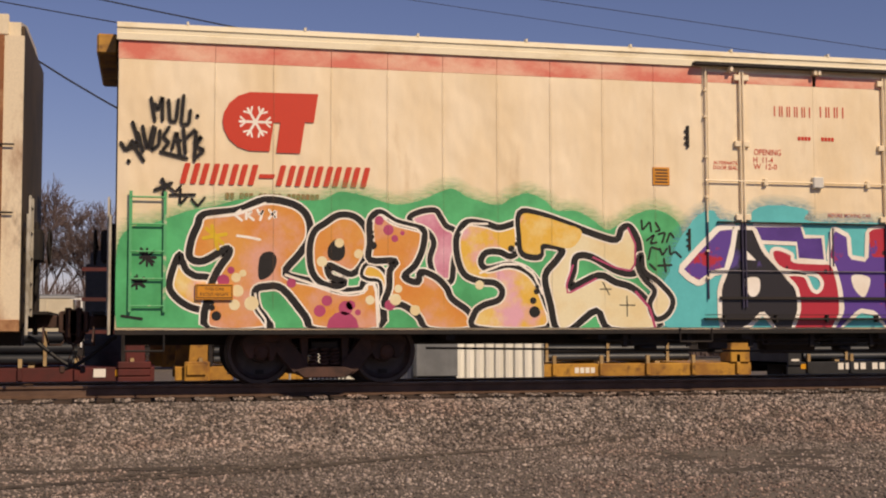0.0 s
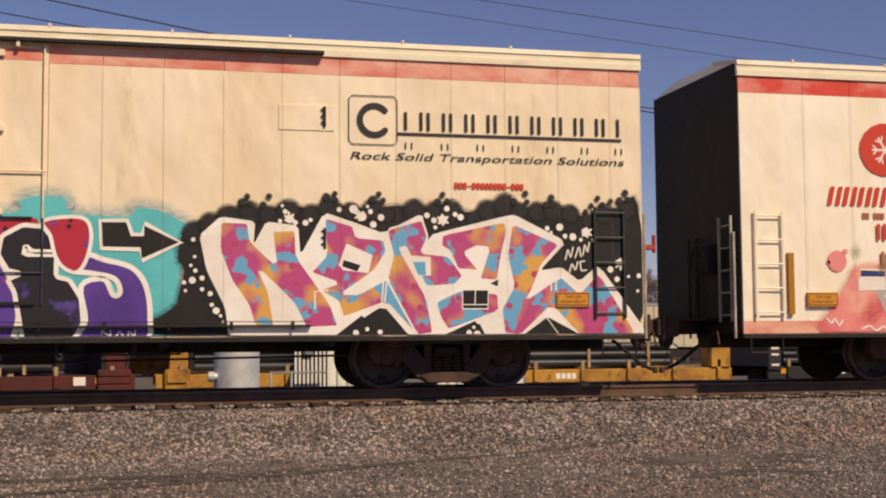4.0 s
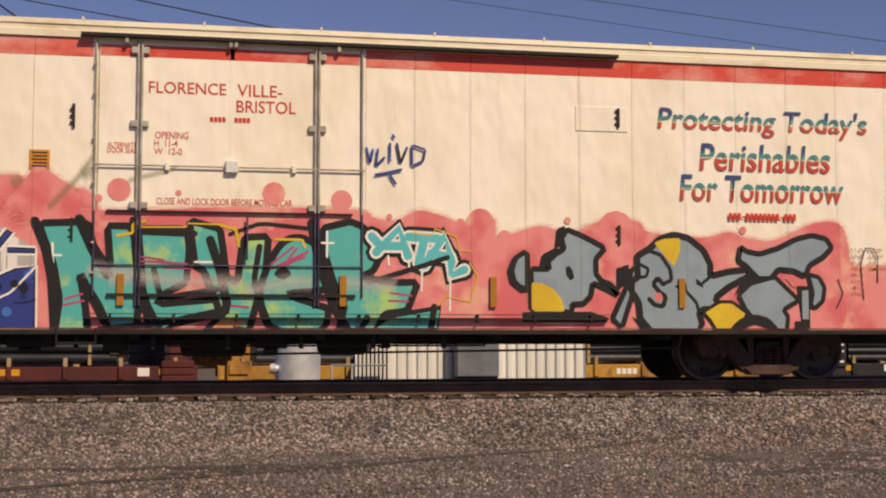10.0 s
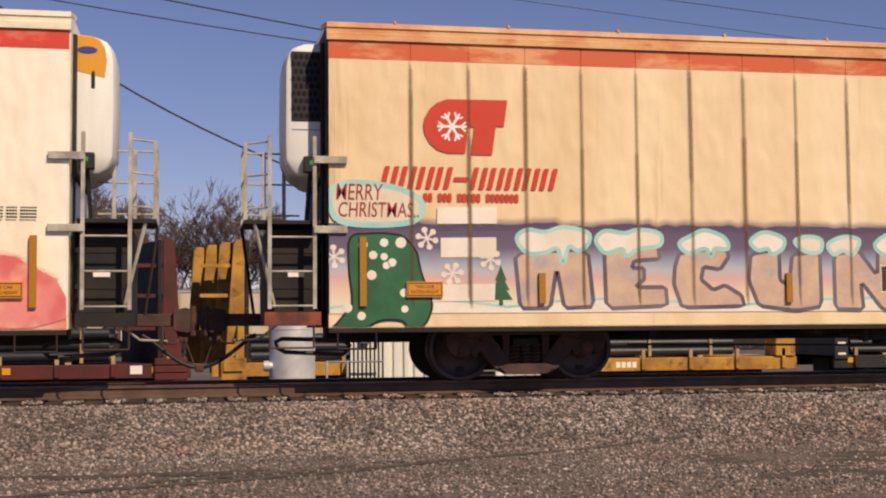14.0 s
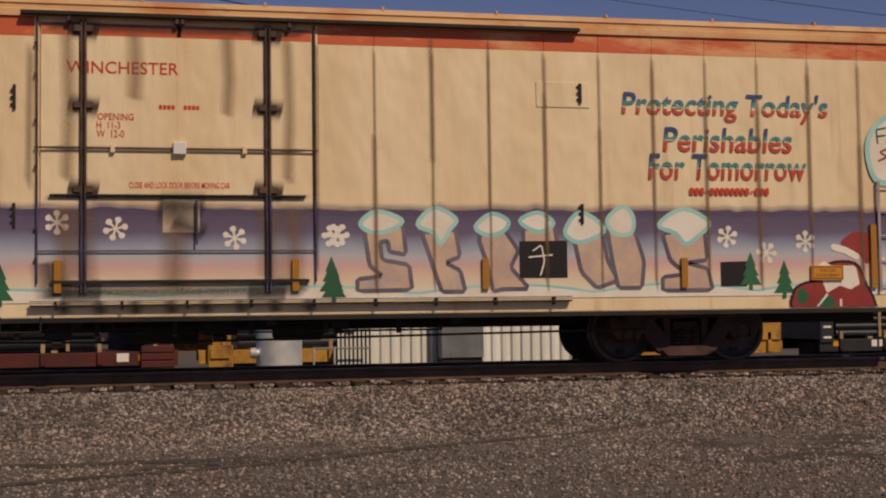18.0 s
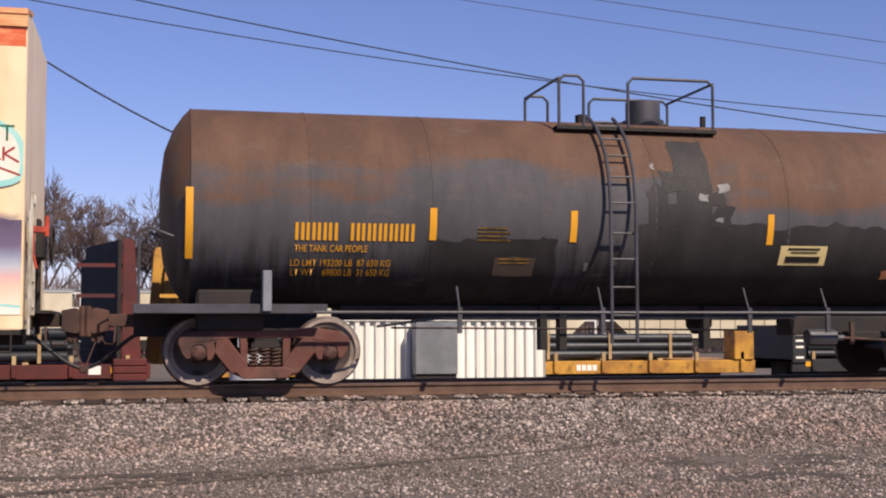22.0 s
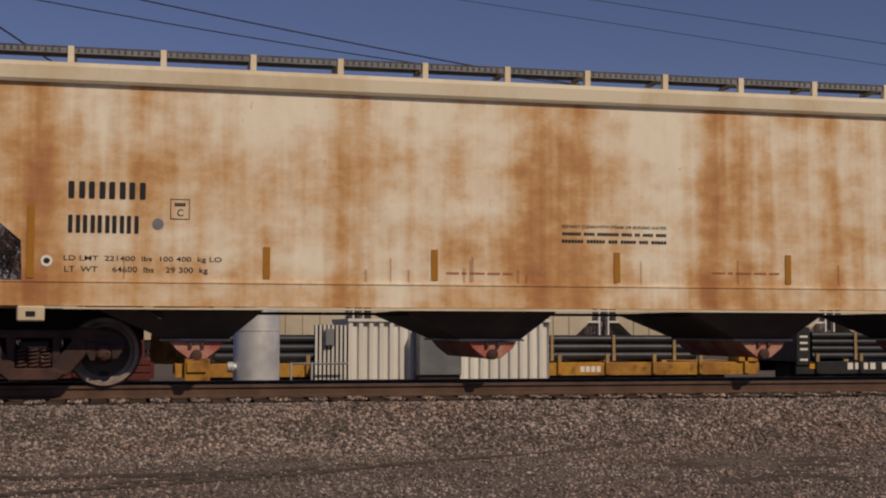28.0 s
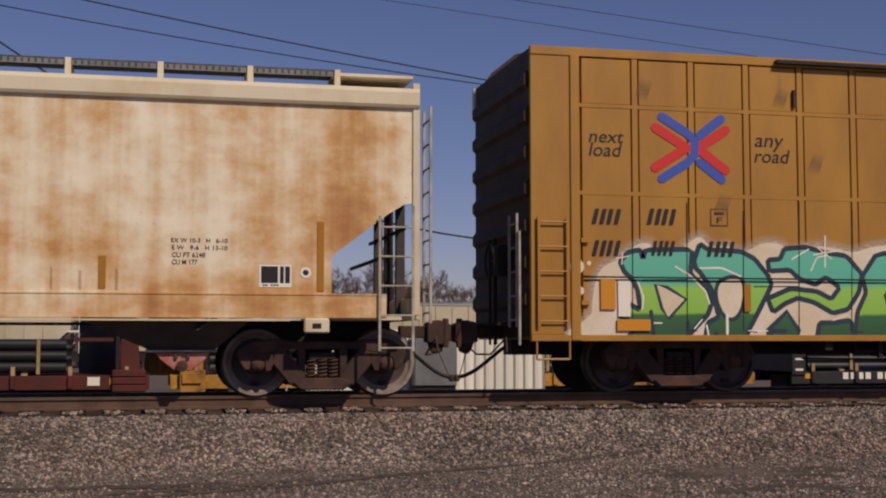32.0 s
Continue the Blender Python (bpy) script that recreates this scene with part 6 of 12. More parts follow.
def flat_car(name, x0, x1, paint, label, bulk):
    """A flat car on the second track, with stakes along its sill and a bulkhead at each end asked for."""
    ob = thing(name, label, "flat car", "flat cars on the second track", pose(x0, YB, 0))
    n = x1 - x0
    bits("deck", paint, ob, boxes=[(0, -1.4, -0.04, n, 1.4, 0.03)])
    bits("side_sill", paint, ob, boxes=[(0, -1.45, -0.27, n, -1.38, 0.02)], bevel=0.01)
    bits("side_sill", paint, ob, boxes=[(0, 1.38, -0.27, n, 1.45, 0.02)], bevel=0.01)
    bits("centre_sill", DARK, ob, boxes=[(0.4, -0.4, -0.55, n - 0.4, 0.4, -0.05)])
    k = 0.5
    while k < n:
        bits("stake_pocket", paint, ob, boxes=[(k, -1.52, -0.24, k + 0.10, -1.45, 0.03)], bevel=0.01)
        bits("stake", TIMBER, ob, boxes=[(k + 0.01, -1.50, 0.035, k + 0.09, -1.42, 0.22)])
        k += 1.15
    for xc in (2.0, n - 2.0):
        for s in (-0.85, 0.85):
            bm = bmesh.new()
            lathe(bm, [(-0.12, 0.40), (0, 0.42), (0.02, 0.1)], (xc + s, -0.8, -0.70), "y", 24)
            part("wheel", bm, WHEEL, ob, smooth=True)
        bits("side_frame", IRON, ob, boxes=[(xc - 1.1, -1.1, -0.62, xc + 1.1, -0.98, -0.5), (xc - 0.4, -1.1, -0.9, xc + 0.4, -0.98, -0.5)], bevel=0.02)
    for xe, s in bulk:
        for i, y in enumerate((-1.36, -0.45, 0.45, 1.36)):
            x = xe - 0.28 * i
            bm = bmesh.new()
            prism(bm, [(x, -0.02), (x + s * 0.42, -0.02), (x + s * 0.40, 0.25), (x + s * 0.24, 2.60), (x + s * 0.18, 2.70), (x, 2.70)], y - 0.06, y + 0.06)
            part("bulkhead_rib", bm, paint, ob, bevel=0.012)
        # black planks; behind the yellow ribs they also stand for shade in the gaps
        wall = LUMBER
        for k in range(9):
            bm = bmesh.new()
            z0, z1 = 0.03 + 0.295 * k, 0.32 + 0.295 * k
            c = 0.10 if k == 8 else 0.0
            quad = [(xe - s * 0.02, -1.42), (xe - s * 0.10, -1.42), (xe - 0.90 - s * 0.10 + c, 1.42), (xe - 0.90 - s * 0.02 + c, 1.42)]
            a = [bm.verts.new((px, py, z0)) for px, py in quad]
            b = [bm.verts.new((px, py, z1)) for px, py in quad]
            bm.faces.new(a)
            bm.faces.new(b)
            for m in range(4):
                bm.faces.new((a[m], a[(m + 1) % 4], b[(m + 1) % 4], b[m]))
            part("bulkhead_plank", bm, wall, ob)
        for z in (0.75, 1.45, 2.1):
            bits("bulkhead_beam", paint, ob, boxes=[(xe - 0.95, -1.30, z, xe + max(0, s) * 0.3, -1.22, z + 0.08)])
    return ob


LUMBER = surf("black_lumber_and_shade", rgb("1c1818"), rgb("2c2626"), 3.0, (1, 0.2, 1), rough=0.85, bump=0.3)
TIMBER = surf("pale_timber", rgb("b39a72"), rgb("947a55"), 2.0, rough=0.85, bump=0.2)
PIPE_MESH = {}


def pipe_load(x0, x1, rows, cols, r, z0, label):
    """Stacked pipes, each a thing of its own, with timbers between the layers."""
    length = round(x1 - x0, 2)
    if (length, r) not in PIPE_MESH:
        bm = bmesh.new()
        lathe(bm, [(0, r - 0.012), (0, r), (length, r), (length, r - 0.012), (length - 0.02, r - 0.02)], (0, 0, 0), "x", 16)
        PIPE_MESH[(length, r)] = finish("pipe", bm, PIPE, smooth=True)
    for j in range(rows):
        for i in range(cols):
            p = new("pipe", PIPE_MESH[(length, r)])
            p.location = (x0, YB - 1.25 + r + i * 2.02 * r, z0 + r + j * 2.0 * r)
            tagged(p, label, "pipe", "stacked pipes")
    for k in range(3):      # pale blocks under the load, dark straps round it
        x = x0 + 0.8 + k * (length - 1.7) / 2
        t = new("timber", finish("timber", _boxed(0, -1.3, 0, 0.12, 1.3, 0.045), TIMBER))
        t.location = (x, YB, z0 - 0.048)
        tagged(t, "pale timber block under the stacked pipes", "timber", "timber blocks")
        st = new("load_strap", finish("load_strap", _boxed(0, -1.275, -0.02, 0.07, -1.262, 2 * r * rows + 0.01), TIMBER))
        st.location = (x + 0.3, YB, z0)
        tagged(st, "worn strap across the stacked pipes", "strap", "load straps")


def build_background():
    second = build_track(YB, -1.10, -70, 110, "track_second")
    fy = flat_car("flat_car", 0.55, 14.1, YELLOW, "yellow flat car with an end bulkhead, loaded with pipes", ((0.70, -1),))
    bits("end_cabinet", YELLOW, fy, boxes=[(0.20, -1.58, -0.38, 0.74, -1.46, 0.14)], bevel=0.02)
    bits("cabinet_panel", YELLOW, fy, boxes=[(0.25, -1.63, -0.15, 0.66, -1.59, 0.08)], bevel=0.01)
    bits("cabinet_step", YELLOW, fy, rods=[((0.2, -1.55, -0.38), (0.2, -1.55, -0.62), 0.02), ((0.2, -1.55, -0.62), (0.66, -1.55, -0.62), 0.02), ((0.66, -1.55, -0.62), (0.66, -1.55, -0.38), 0.02)])
    bits("end_block", YELLOW, fy, boxes=[(13.0, -1.5, 0.03, 13.5, -0.9, 0.75)], bevel=0.02)
    bits("car_mark", SIGN_WHITE, fy, boxes=[(9.1 + 0.13 * k, -1.456, -0.19, 9.2 + 0.13 * k, -1.451, -0.06) for k in range(4)])
    flat_car("flat_car", -17.0, 0.12, MAROON, "maroon flat car with an end bulkhead, loaded with pipes", ((16.52, 1),))
    for z in (-0.24, -0.08, 0.08):
        bits("end_box", MAROON, bpy.data.objects["flat_car.001"], boxes=[(16.35, -1.56, z - 0.08, 17.05, -1.46, z + 0.07)], bevel=0.02)
    fb = flat_car("flat_car", 15.05, 32.0, BLACK_CAR, "black flat car loaded with dark pipes", ())
    bits("end_post", BLACK_CAR, fb, boxes=[(0.0, -1.5, -0.05, 0.35, 1.5, 0.85)], bevel=0.01)
    for z in (0.05, 0.3, 0.45, 0.6):
        bits("post_label", SIGN_WHITE, fb, boxes=[(0.08, -1.51, z, 0.28, -1.501, z + 0.05)])
    for k in range(10):
        x = 1.35 + 0.20 * k + (0.12 if k > 3 else 0)
        bits("number_bar", SIGN_WHITE, fb, boxes=[(x, -1.462, -0.16, x + 0.14, -1.452, 0.0)])
    bits("sill_reflector", SIGN_YELLOW, fb, boxes=[(0.35, -1.462, -0.14, 0.6, -1.452, -0.02)])
    mf = [o for o in bpy.data.objects if o.name.startswith("flat_car") and abs(o.matrix_basis.translation.x + 17.0) < 0.1][0]
    for x in (13.0, 16.3, 10.2):
        bits("sill_reflector", SIGN_YELLOW, mf, boxes=[(x, -1.462, -0.16, x + 0.42, -1.452, -0.02)])
        bits("sill_sticker", SIGN_WHITE, mf, boxes=[(x - 0.45, -1.462, -0.18, x - 0.2, -1.452, 0.0)])
    pipe_load(1.40, 7.7, 3, 9, 0.095, 0.08, "dark blue-black steel pipe stacked on a flat car")
    pipe_load(7.9, 12.6, 3, 9, 0.095, 0.08, "dark blue-black steel pipe stacked on a flat car")
    pipe_load(-9.5, -1.6, 3, 8, 0.12, 0.08, "dark blue-black steel pipe stacked on a flat car")
    pipe_load(-16.8, -9.8, 3, 8, 0.12, 0.08, "dark blue-black steel pipe stacked on a flat car")
    pipe_load(15.6, 22.0, 4, 10, 0.082, 0.08, "dark blue-black steel pipe stacked on a flat car")
    pipe_load(22.3, 30.0, 4, 10, 0.082, 0.08, "dark blue-black steel pipe stacked on a flat car")
    # silver tank
    yt = 26.5
    k = yt / 30.0
    tank = thing("silver_tank", "shiny silver upright tank with a domed top", "tank", m=pose(2.13, yt, 0))
    bm = bmesh.new()
    lathe(bm, [(-2.0, 0.46), (1.55, 0.46), (1.72, 0.42), (1.88, 0.30), (1.94, 0.05)], (0, 0, 0), "z", 40)
    part("shell", bm, GALV, tank, smooth=True)
    for z in (-0.3, 0.75, 1.5):
        bm = bmesh.new()
        lathe(bm, [(z - 0.012, 0.455), (z - 0.008, 0.468), (z + 0.008, 0.468), (z + 0.012, 0.455)], (0, 0, 0), "z", 40)
        part("band", bm, GALV, tank, smooth=True)
    bm = bmesh.new()
    lathe(bm, [(-0.12, 0.10), (-0.02, 0.11), (0.0, 0.08), (0.1, 0.08)], (-0.46, -0.14, 0.02), "x", 18)
    part("manhole", bm, GALV, tank, smooth=True)
    bits("valve", GALV, tank, rods=[((0.45, -0.2, -0.35), (0.68, -0.2, -0.35), 0.05)])
    bits("outlet_pipe", GREY_STEEL, tank, rods=[((0.6, -0.2, -0.38), (1.6, -0.2, -0.38), 0.03)])
    tank.matrix_basis = Matrix.Translation((0, 0, 0.7)) @ Matrix.Scale(24.3 / yt, 4) @ Matrix.Translation((0, 0, -0.7)) @ tank.matrix_basis
    # corrugated container, its cooler and grey cabinet
    yc = 26.0
    q = yc / 30.0
    shed = thing("corrugated_container", "white corrugated steel container", "container", m=pose(0, yc, 0))
    x0, x1 = 4.52 * q, 9.36 * q
    bm = bmesh.new()
    top, pts, n = 0.93, [], 20
    step = (x1 - x0) / n
    for i in range(n):
        a = x0 + i * step
        pts += [(a, 0.0), (a + step * 0.38, 0.0), (a + step * 0.5, 0.07), (a + step * 0.88, 0.07)]
    pts.append((x1, 0.0))
    f = [[bm.verts.new((x, y, z)) for x, y in pts] for z in (-1.2, top)]
    for i in range(len(pts) - 1):
        bm.faces.new((f[0][i], f[0][i + 1], f[1][i + 1], f[1][i]))
    part("front_wall", bm, WHITE_STEEL, shed)
    bits("back", WHITE_STEEL, shed, boxes=[(x0, 0.08, -1.2, x1, 2.4, top)])
    bits("roof_rim", WHITE_STEEL, shed, boxes=[(x0 - 0.02, -0.03, top, x1 + 0.02, 2.43, top + 0.06)])
    cool = thing("air_cooler", "grey metal air cooler against the container", "air cooler", m=pose(0, yc - 0.45, 0))
    bits("case", GREY_STEEL, cool, boxes=[(6.08 * q, 0, -0.14, 7.08 * q, 0.42, 0.90)], bevel=0.015)
    bits("base", DARK, cool, boxes=[(6.10 * q, 0.05, -1.15, 7.05 * q, 0.4, -0.14)])
    gb = thing("junction_box", "small grey junction box on the ground", "box", m=pose(0, yc - 0.5, 0))
    bits("case", GREY_STEEL, gb, boxes=[(8.0 * q, 0, -1.15, 8.5 * q, 0.3, -0.26)], bevel=0.015)
    # striped gate and railing beside it
    gate = thing("slatted_gate", "white slatted metal gate beside the container", "gate", m=pose(0, yc - 0.1, 0))
    for i in range(9):
        x = 3.73 * q + i * 0.083
        bits("slat", WHITE_STEEL, gate, boxes=[(x, 0, -1.15, x + 0.045, 0.03, 0.86)])
    bits("gate_box", GREY_STEEL, gate, boxes=[(3.95 * q, -0.1, 0.45, 4.15 * q, -0.01, 0.78)], bevel=0.01)
    bits("backing", DARK, gate, boxes=[(3.72 * q, 0.10, -1.15, 4.55 * q, 0.14, 0.86)])
    rail = thing("pipe_railing", "galvanised pipe railing with two bars", "railing", m=pose(0, yc - 0.35, 0))
    for x in (3.15, 3.62):
        bits("post", GALV, rail, rods=[((x * q, 0, -1.15), (x * q, 0, 0.12), 0.022)])
    for z in (0.10, -0.35):
        bits("bar", GREY_STEEL, rail, rods=[((3.15 * q, 0, z), (4.45 * q, 0, z), 0.020)])
    # a row of stored cars
    hop = None
    for x in (-51.2, -35.3, -19.4, -3.5, 12.4, 28.3, 44.2):
        if hop is None:
            hop = thing("stored_hopper_car", "pale stored hopper car in the yard", "hopper car", "stored hopper cars", pose(x, 80, 0))
            bm = bmesh.new()
            prism(bm, [(2.1, 0.2), (13.6, 0.2), (15.0, 1.5), (15.0, 3.0), (0.7, 3.0), (0.7, 1.5)], -1.4, 1.4)
            part("body", bm, WALL_TAN, hop)
            bm = bmesh.new()
            along(bm, [(-1.45, 3.0), (-1.2, 3.12), (1.2, 3.12), (1.45, 3.0)], 0.6, 15.1)
            part("roof", bm, ROOF_GREY, hop)
            bits("roof_walk", GREY_STEEL, hop, boxes=[(0.2, -0.4, 3.16, 15.5, 0.4, 3.24)])
            for k in range(12):
                bits("side_rib", WALL_TAN, hop, boxes=[(1.9 + 1.05 * k, -1.46, 0.3, 2.0 + 1.05 * k, -1.4, 2.95)])
            for xx, d in ((0.15, 1), (15.45, -1)):
                bits("end_frame", WHITE_STEEL, hop, boxes=[(xx, -1.4, 0.1, xx + 0.10, -1.3, 3.0), (min(xx, xx + d * 0.75), -1.4, 1.3, max(xx, xx + d * 0.75), -1.3, 1.42), (min(xx, xx + d * 0.75), -1.4, 2.0, max(xx, xx + d * 0.75), -1.3, 2.12), (xx, -1.4, 2.9, xx + d * 0.6, -1.3, 3.0) if d > 0 else (xx - 0.6, -1.4, 2.9, xx, -1.3, 3.0)])
                bits("end_grab", GREY_STEEL, hop, rods=[((xx - d * 0.1, -1.3, 0.2), (xx - d * 0.1, -1.3, 2.9), 0.03), ((xx - d * 0.1, 0.4, 0.2), (xx - d * 0.1, 0.4, 2.9), 0.03)])
            bits("sill", DARK, hop, boxes=[(0, -1.3, -0.4, 15.6, 1.3, 0.2)])
            for xx in (2.0, 13.6):
                bits("truck", DARK, hop, boxes=[(xx - 1.2, -1.1, -1.2, xx + 1.2, 1.1, -0.4)])
        else:
            copy_thing(hop, pose(x, 80, 0))
    # a utility pole far off
    pole = thing("utility_pole", "wooden utility pole with a crossarm", "pole", m=pose(24.6, 81, 0))
    bits("post", BARK, pole, rods=[((0, 0, -1.2), (0, 0, 5.8), 0.13)])
    bits("crossarm", BARK, pole, boxes=[(-0.9, -0.06, 5.3, 0.9, 0.06, 5.42)])


def bare_tree(h, seed):
    """A leafless tree: a trunk that forks into finer and finer limbs."""
    rng = random.Random(seed)
    ob = thing("bare_tree", "leafless tree with fine bare twigs", "tree", "bare trees behind the yard", pose(0, 0, 0))
    trunk, twigs = bmesh.new(), bmesh.new()

    def grow(bm, p, d, length, r, level):
        q = p + d * length
        rod(bm, p, q, r, 5 if level < 2 else 3, r * 0.62)
        if level == 6:
            return
        for _ in range(4 if level > 3 else 3):
            a = Vector((rng.gauss(0, 1), rng.gauss(0, 1), rng.gauss(0.25, 0.6))).normalized()
            nd = (d + a * rng.uniform(0.45, 0.85)).normalized()
            grow(twigs if level >= 2 else trunk, p + d * length * rng.uniform(0.35, 1.0), nd, length * rng.uniform(0.60, 0.80), max(0.013, r * 0.52), level + 1)

    grow(trunk, Vector((0, 0, 0)), Vector((rng.uniform(-0.1, 0.1), 0, 1)).normalized(), h * 0.27, h * 0.010, 0)
    part("trunk", trunk, BARK, ob)
    part("crown", twigs, BARK, ob)
    return ob


def build_trees():
    rng = random.Random(11)
    kinds = [bare_tree(12.0, i) for i in range(7)]
    used = set()
    for i in range(68):
        x = -36 + i * 1.34 + rng.uniform(-1, 1)
        left = max(0.0, 1 - max(0, x + 5) / 22)
        size = (13.5 + 9.5 * left) * rng.uniform(0.70, 1.15) / 12.0
        m = pose(x * 1.25, 118 + rng.uniform(0, 16), -1.4, 0, 0, rng.uniform(0, 360)) @ Matrix.Diagonal((size, size, size, 1))
        k = i % 7
        if k in used:
            copy_thing(kinds[k], m).matrix_basis = m
        else:
            used.add(k)
            kinds[k].matrix_basis = m


def build_thicket():
    """The tangle of bare brush under the trees."""
    rng = random.Random(5)
    bm = bmesh.new()
    for _ in range(7000):
        x, y = rng.uniform(-48, 66), rng.uniform(114, 122)
        h = rng.uniform(2.5, 5.0) + 2.2 * max(0.0, 1 - max(0, x + 5) / 24) + 0.8 * noise.noise((x * 0.3, 0, 3))
        p = Vector((x, y, -1.3))
        q = p + Vector((rng.uniform(-0.9, 0.9), 0, h))
        rod(bm, p, q, 0.045, 3, 0.02)
    ob = new("brush", finish("brush", bm, BARK))
    tagged(ob, "tangle of bare winter brush under the trees", "brush", kind="stuff")


def cable(x0, x1, y, a, b, c, r):
    """A hanging cable: its height is a + b x + c x x."""
    bm = bmesh.new()
    line(bm, [Vector((x, y, a + b * x + c * x * x)) for x in [x0 + (x1 - x0) * k / 30 for k in range(31)]], r, 6)
    ob = new("cable", finish("cable", bm, WIRE, smooth=True))
    tagged(ob, "thin black overhead cable against the sky", "cable", "overhead cables", kind="structure")


def build_cables():
    cable(-22, 44, 40.0, 10.71, -0.162, 0.0014, 0.022)
    cable(-22, 44, 40.0, 10.14, -0.127, 0.0018, 0.018)
    cable(-16, 13, 40.0, 7.10, -0.497, 0.0192, 0.028)
    cable(-6, 60, 40.0, 12.83, -0.086, 0.0, 0.012)
    cable(-6, 60, 40.0, 12.25, -0.093, 0.0, 0.010)


_old = set(bpy.data.objects)
build_background()
# the yard lies a little further off and lower
_off = Matrix.Translation((0, 0, 0.7)) @ Matrix.Scale(1.13, 4) @ Matrix.Translation((0, 0, -0.7))
for _o in bpy.data.objects:
    if _o not in _old and not _o.parent:
        _o.matrix_basis = _off @ _o.matrix_basis
build_trees()
build_thicket()
build_cables()



# ---- spray paint on the cars ----
def mist(name, col, cover):
    """Thin overspray: paint dust that lets the panel show through."""
    m = surf(name, col, rough=0.6, bump=0.0, vary=0.05)
    n, l = m.node_tree.nodes, m.node_tree.links
    t = n.new("ShaderNodeTexNoise")
    t.inputs["Scale"].default_value = 60
    r = n.new("ShaderNodeMapRange")
    r.inputs[1].default_value, r.inputs[2].default_value = 0.35, 0.65
    r.inputs[3].default_value, r.inputs[4].default_value = cover * 0.5, min(1, cover * 1.4)
    l.new(t.outputs[0], r.inputs[0])
    uv, sx, mu = n.new("ShaderNodeUVMap"), n.new("ShaderNodeSeparateXYZ"), n.new("ShaderNodeMath")
    uv.uv_map = "across"
    l.new(uv.outputs[0], sx.inputs[0])
    mu.operation = "MULTIPLY"
    l.new(r.outputs[0], mu.inputs[0])
    l.new(sx.outputs[1], mu.inputs[1])
    l.new(mu.outputs[0], n["Principled BSDF"].inputs["Alpha"])
    return m


def by_height(name, stops, wobble=0.12, speck=None):
    """Paint that changes colour with height on the car: (height, colour) from low to high."""
    m = surf(name, (1, 1, 1, 1), rough=0.5, bump=0.04, vary=0.04)
    n, l = m.node_tree.nodes, m.node_tree.links
    b = n["Principled BSDF"]
    tc, sep, t = n.new("ShaderNodeTexCoord"), n.new("ShaderNodeSeparateXYZ"), n.new("ShaderNodeTexNoise")
    l.new(tc.outputs["Object"], sep.inputs[0])
    t.inputs["Scale"].default_value = 1.6
    t.inputs["Detail"].default_value = 5
    l.new(tc.outputs["Object"], t.inputs["Vector"])
    a = n.new("ShaderNodeMath")
    a.operation = "MULTIPLY_ADD"
    l.new(t.outputs[0], a.inputs[0])
    a.inputs[1].default_value, a.inputs[2].default_value = wobble * 2, -wobble
    s = n.new("ShaderNodeMath")
    l.new(a.outputs[0], s.inputs[0])
    l.new(sep.outputs[2], s.inputs[1])
    lo, hi = stops[0][0], stops[-1][0]
    r = n.new("ShaderNodeMapRange")
    r.inputs[1].default_value, r.inputs[2].default_value = lo, hi
    l.new(s.outputs[0], r.inputs[0])
    c = n.new("ShaderNodeValToRGB")
    while len(c.color_ramp.elements) < len(stops):
        c.color_ramp.elements.new(0.5)
    for e, (z, col) in zip(c.color_ramp.elements, stops):
        e.position, e.color = (z - lo) / (hi - lo), col
    l.new(r.outputs[0], c.inputs[0])
    l.new(c.outputs[0], b.inputs["Base Color"])
    return m


def sp(name, c1, c2=None, **k):
    k.setdefault("rough", 0.45)
    return surf(name, rgb(c1), rgb(c2) if c2 else None, k.pop("scale", 1.6), bump=0.03, vary=0.05, **k)


GREEN = sp("green_spray", "4fb878", "3f9c62")
TEAL = sp("teal_spray", "4fb3b8", "58c0c4")
SPRAY_BLACK = sp("black_spray", "100e10", "1a1719", rough=0.75)
SPRAY_WHITE = sp("white_spray", "f2eee6", "e6ddd0")
MIST_GREEN, MIST_TEAL = mist("green_mist", rgb("5fb97c"), 0.45), mist("teal_mist", rgb("58a9c0"), 0.45)
BURST_BLACK, BURST_RED = mist("black_burst", rgb("120f11"), 0.6), mist("deep_coral_burst", rgb("d8686a"), 0.35)
MIST_BLACK, MIST_CORAL = mist("black_mist", rgb("2a2424"), 0.5), mist("coral_mist", rgb("e28d84"), 0.4)
ORANGE = sp("orange_fade_spray", "d58636", "d99a4c", scale=1.1, c3=rgb("d9a18c"), scale3=0.9, thr3=(0.5, 0.62))
LEMON = sp("yellow_pink_spray", "e2b548", "e0a8b8", scale=0.9, thr=(0.52, 0.62), c3=rgb("ead9a0"), scale3=1.3)
PINKY = sp("pink_spray", "dfa8ba", "c97a94", scale=2.0)
CREAMY = sp("pale_cream_spray", "e6dcb8", "e2cfa0")
MAGENTA = sp("magenta_spray", "b54a72", "a83f66")
YELLOW_SPRAY = sp("yellow_spray", "e0bf2c", "d2ad22")
PURPLE = sp("purple_spray", "5c3c94", "4d2f80")
RED_PURPLE = sp("red_purple_spray", "5c3c94", "b3283a", scale=1.2, thr=(0.5, 0.54))
PURPLE_RED = sp("purple_red_spray", "5c3c94", "b3283a", scale=1.5, thr=(0.55, 0.58))
RED_SPOT = sp("red_spray", "b3283a", "5c3c94", scale=2.2, thr=(0.60, 0.63), spots=rgb("3a1420"), spot_scale=4.0, spot_r=0.16)
BLACK_PURPLE = sp("black_violet_spray", "221e22", "54408a", scale=1.3, thr=(0.60, 0.66))
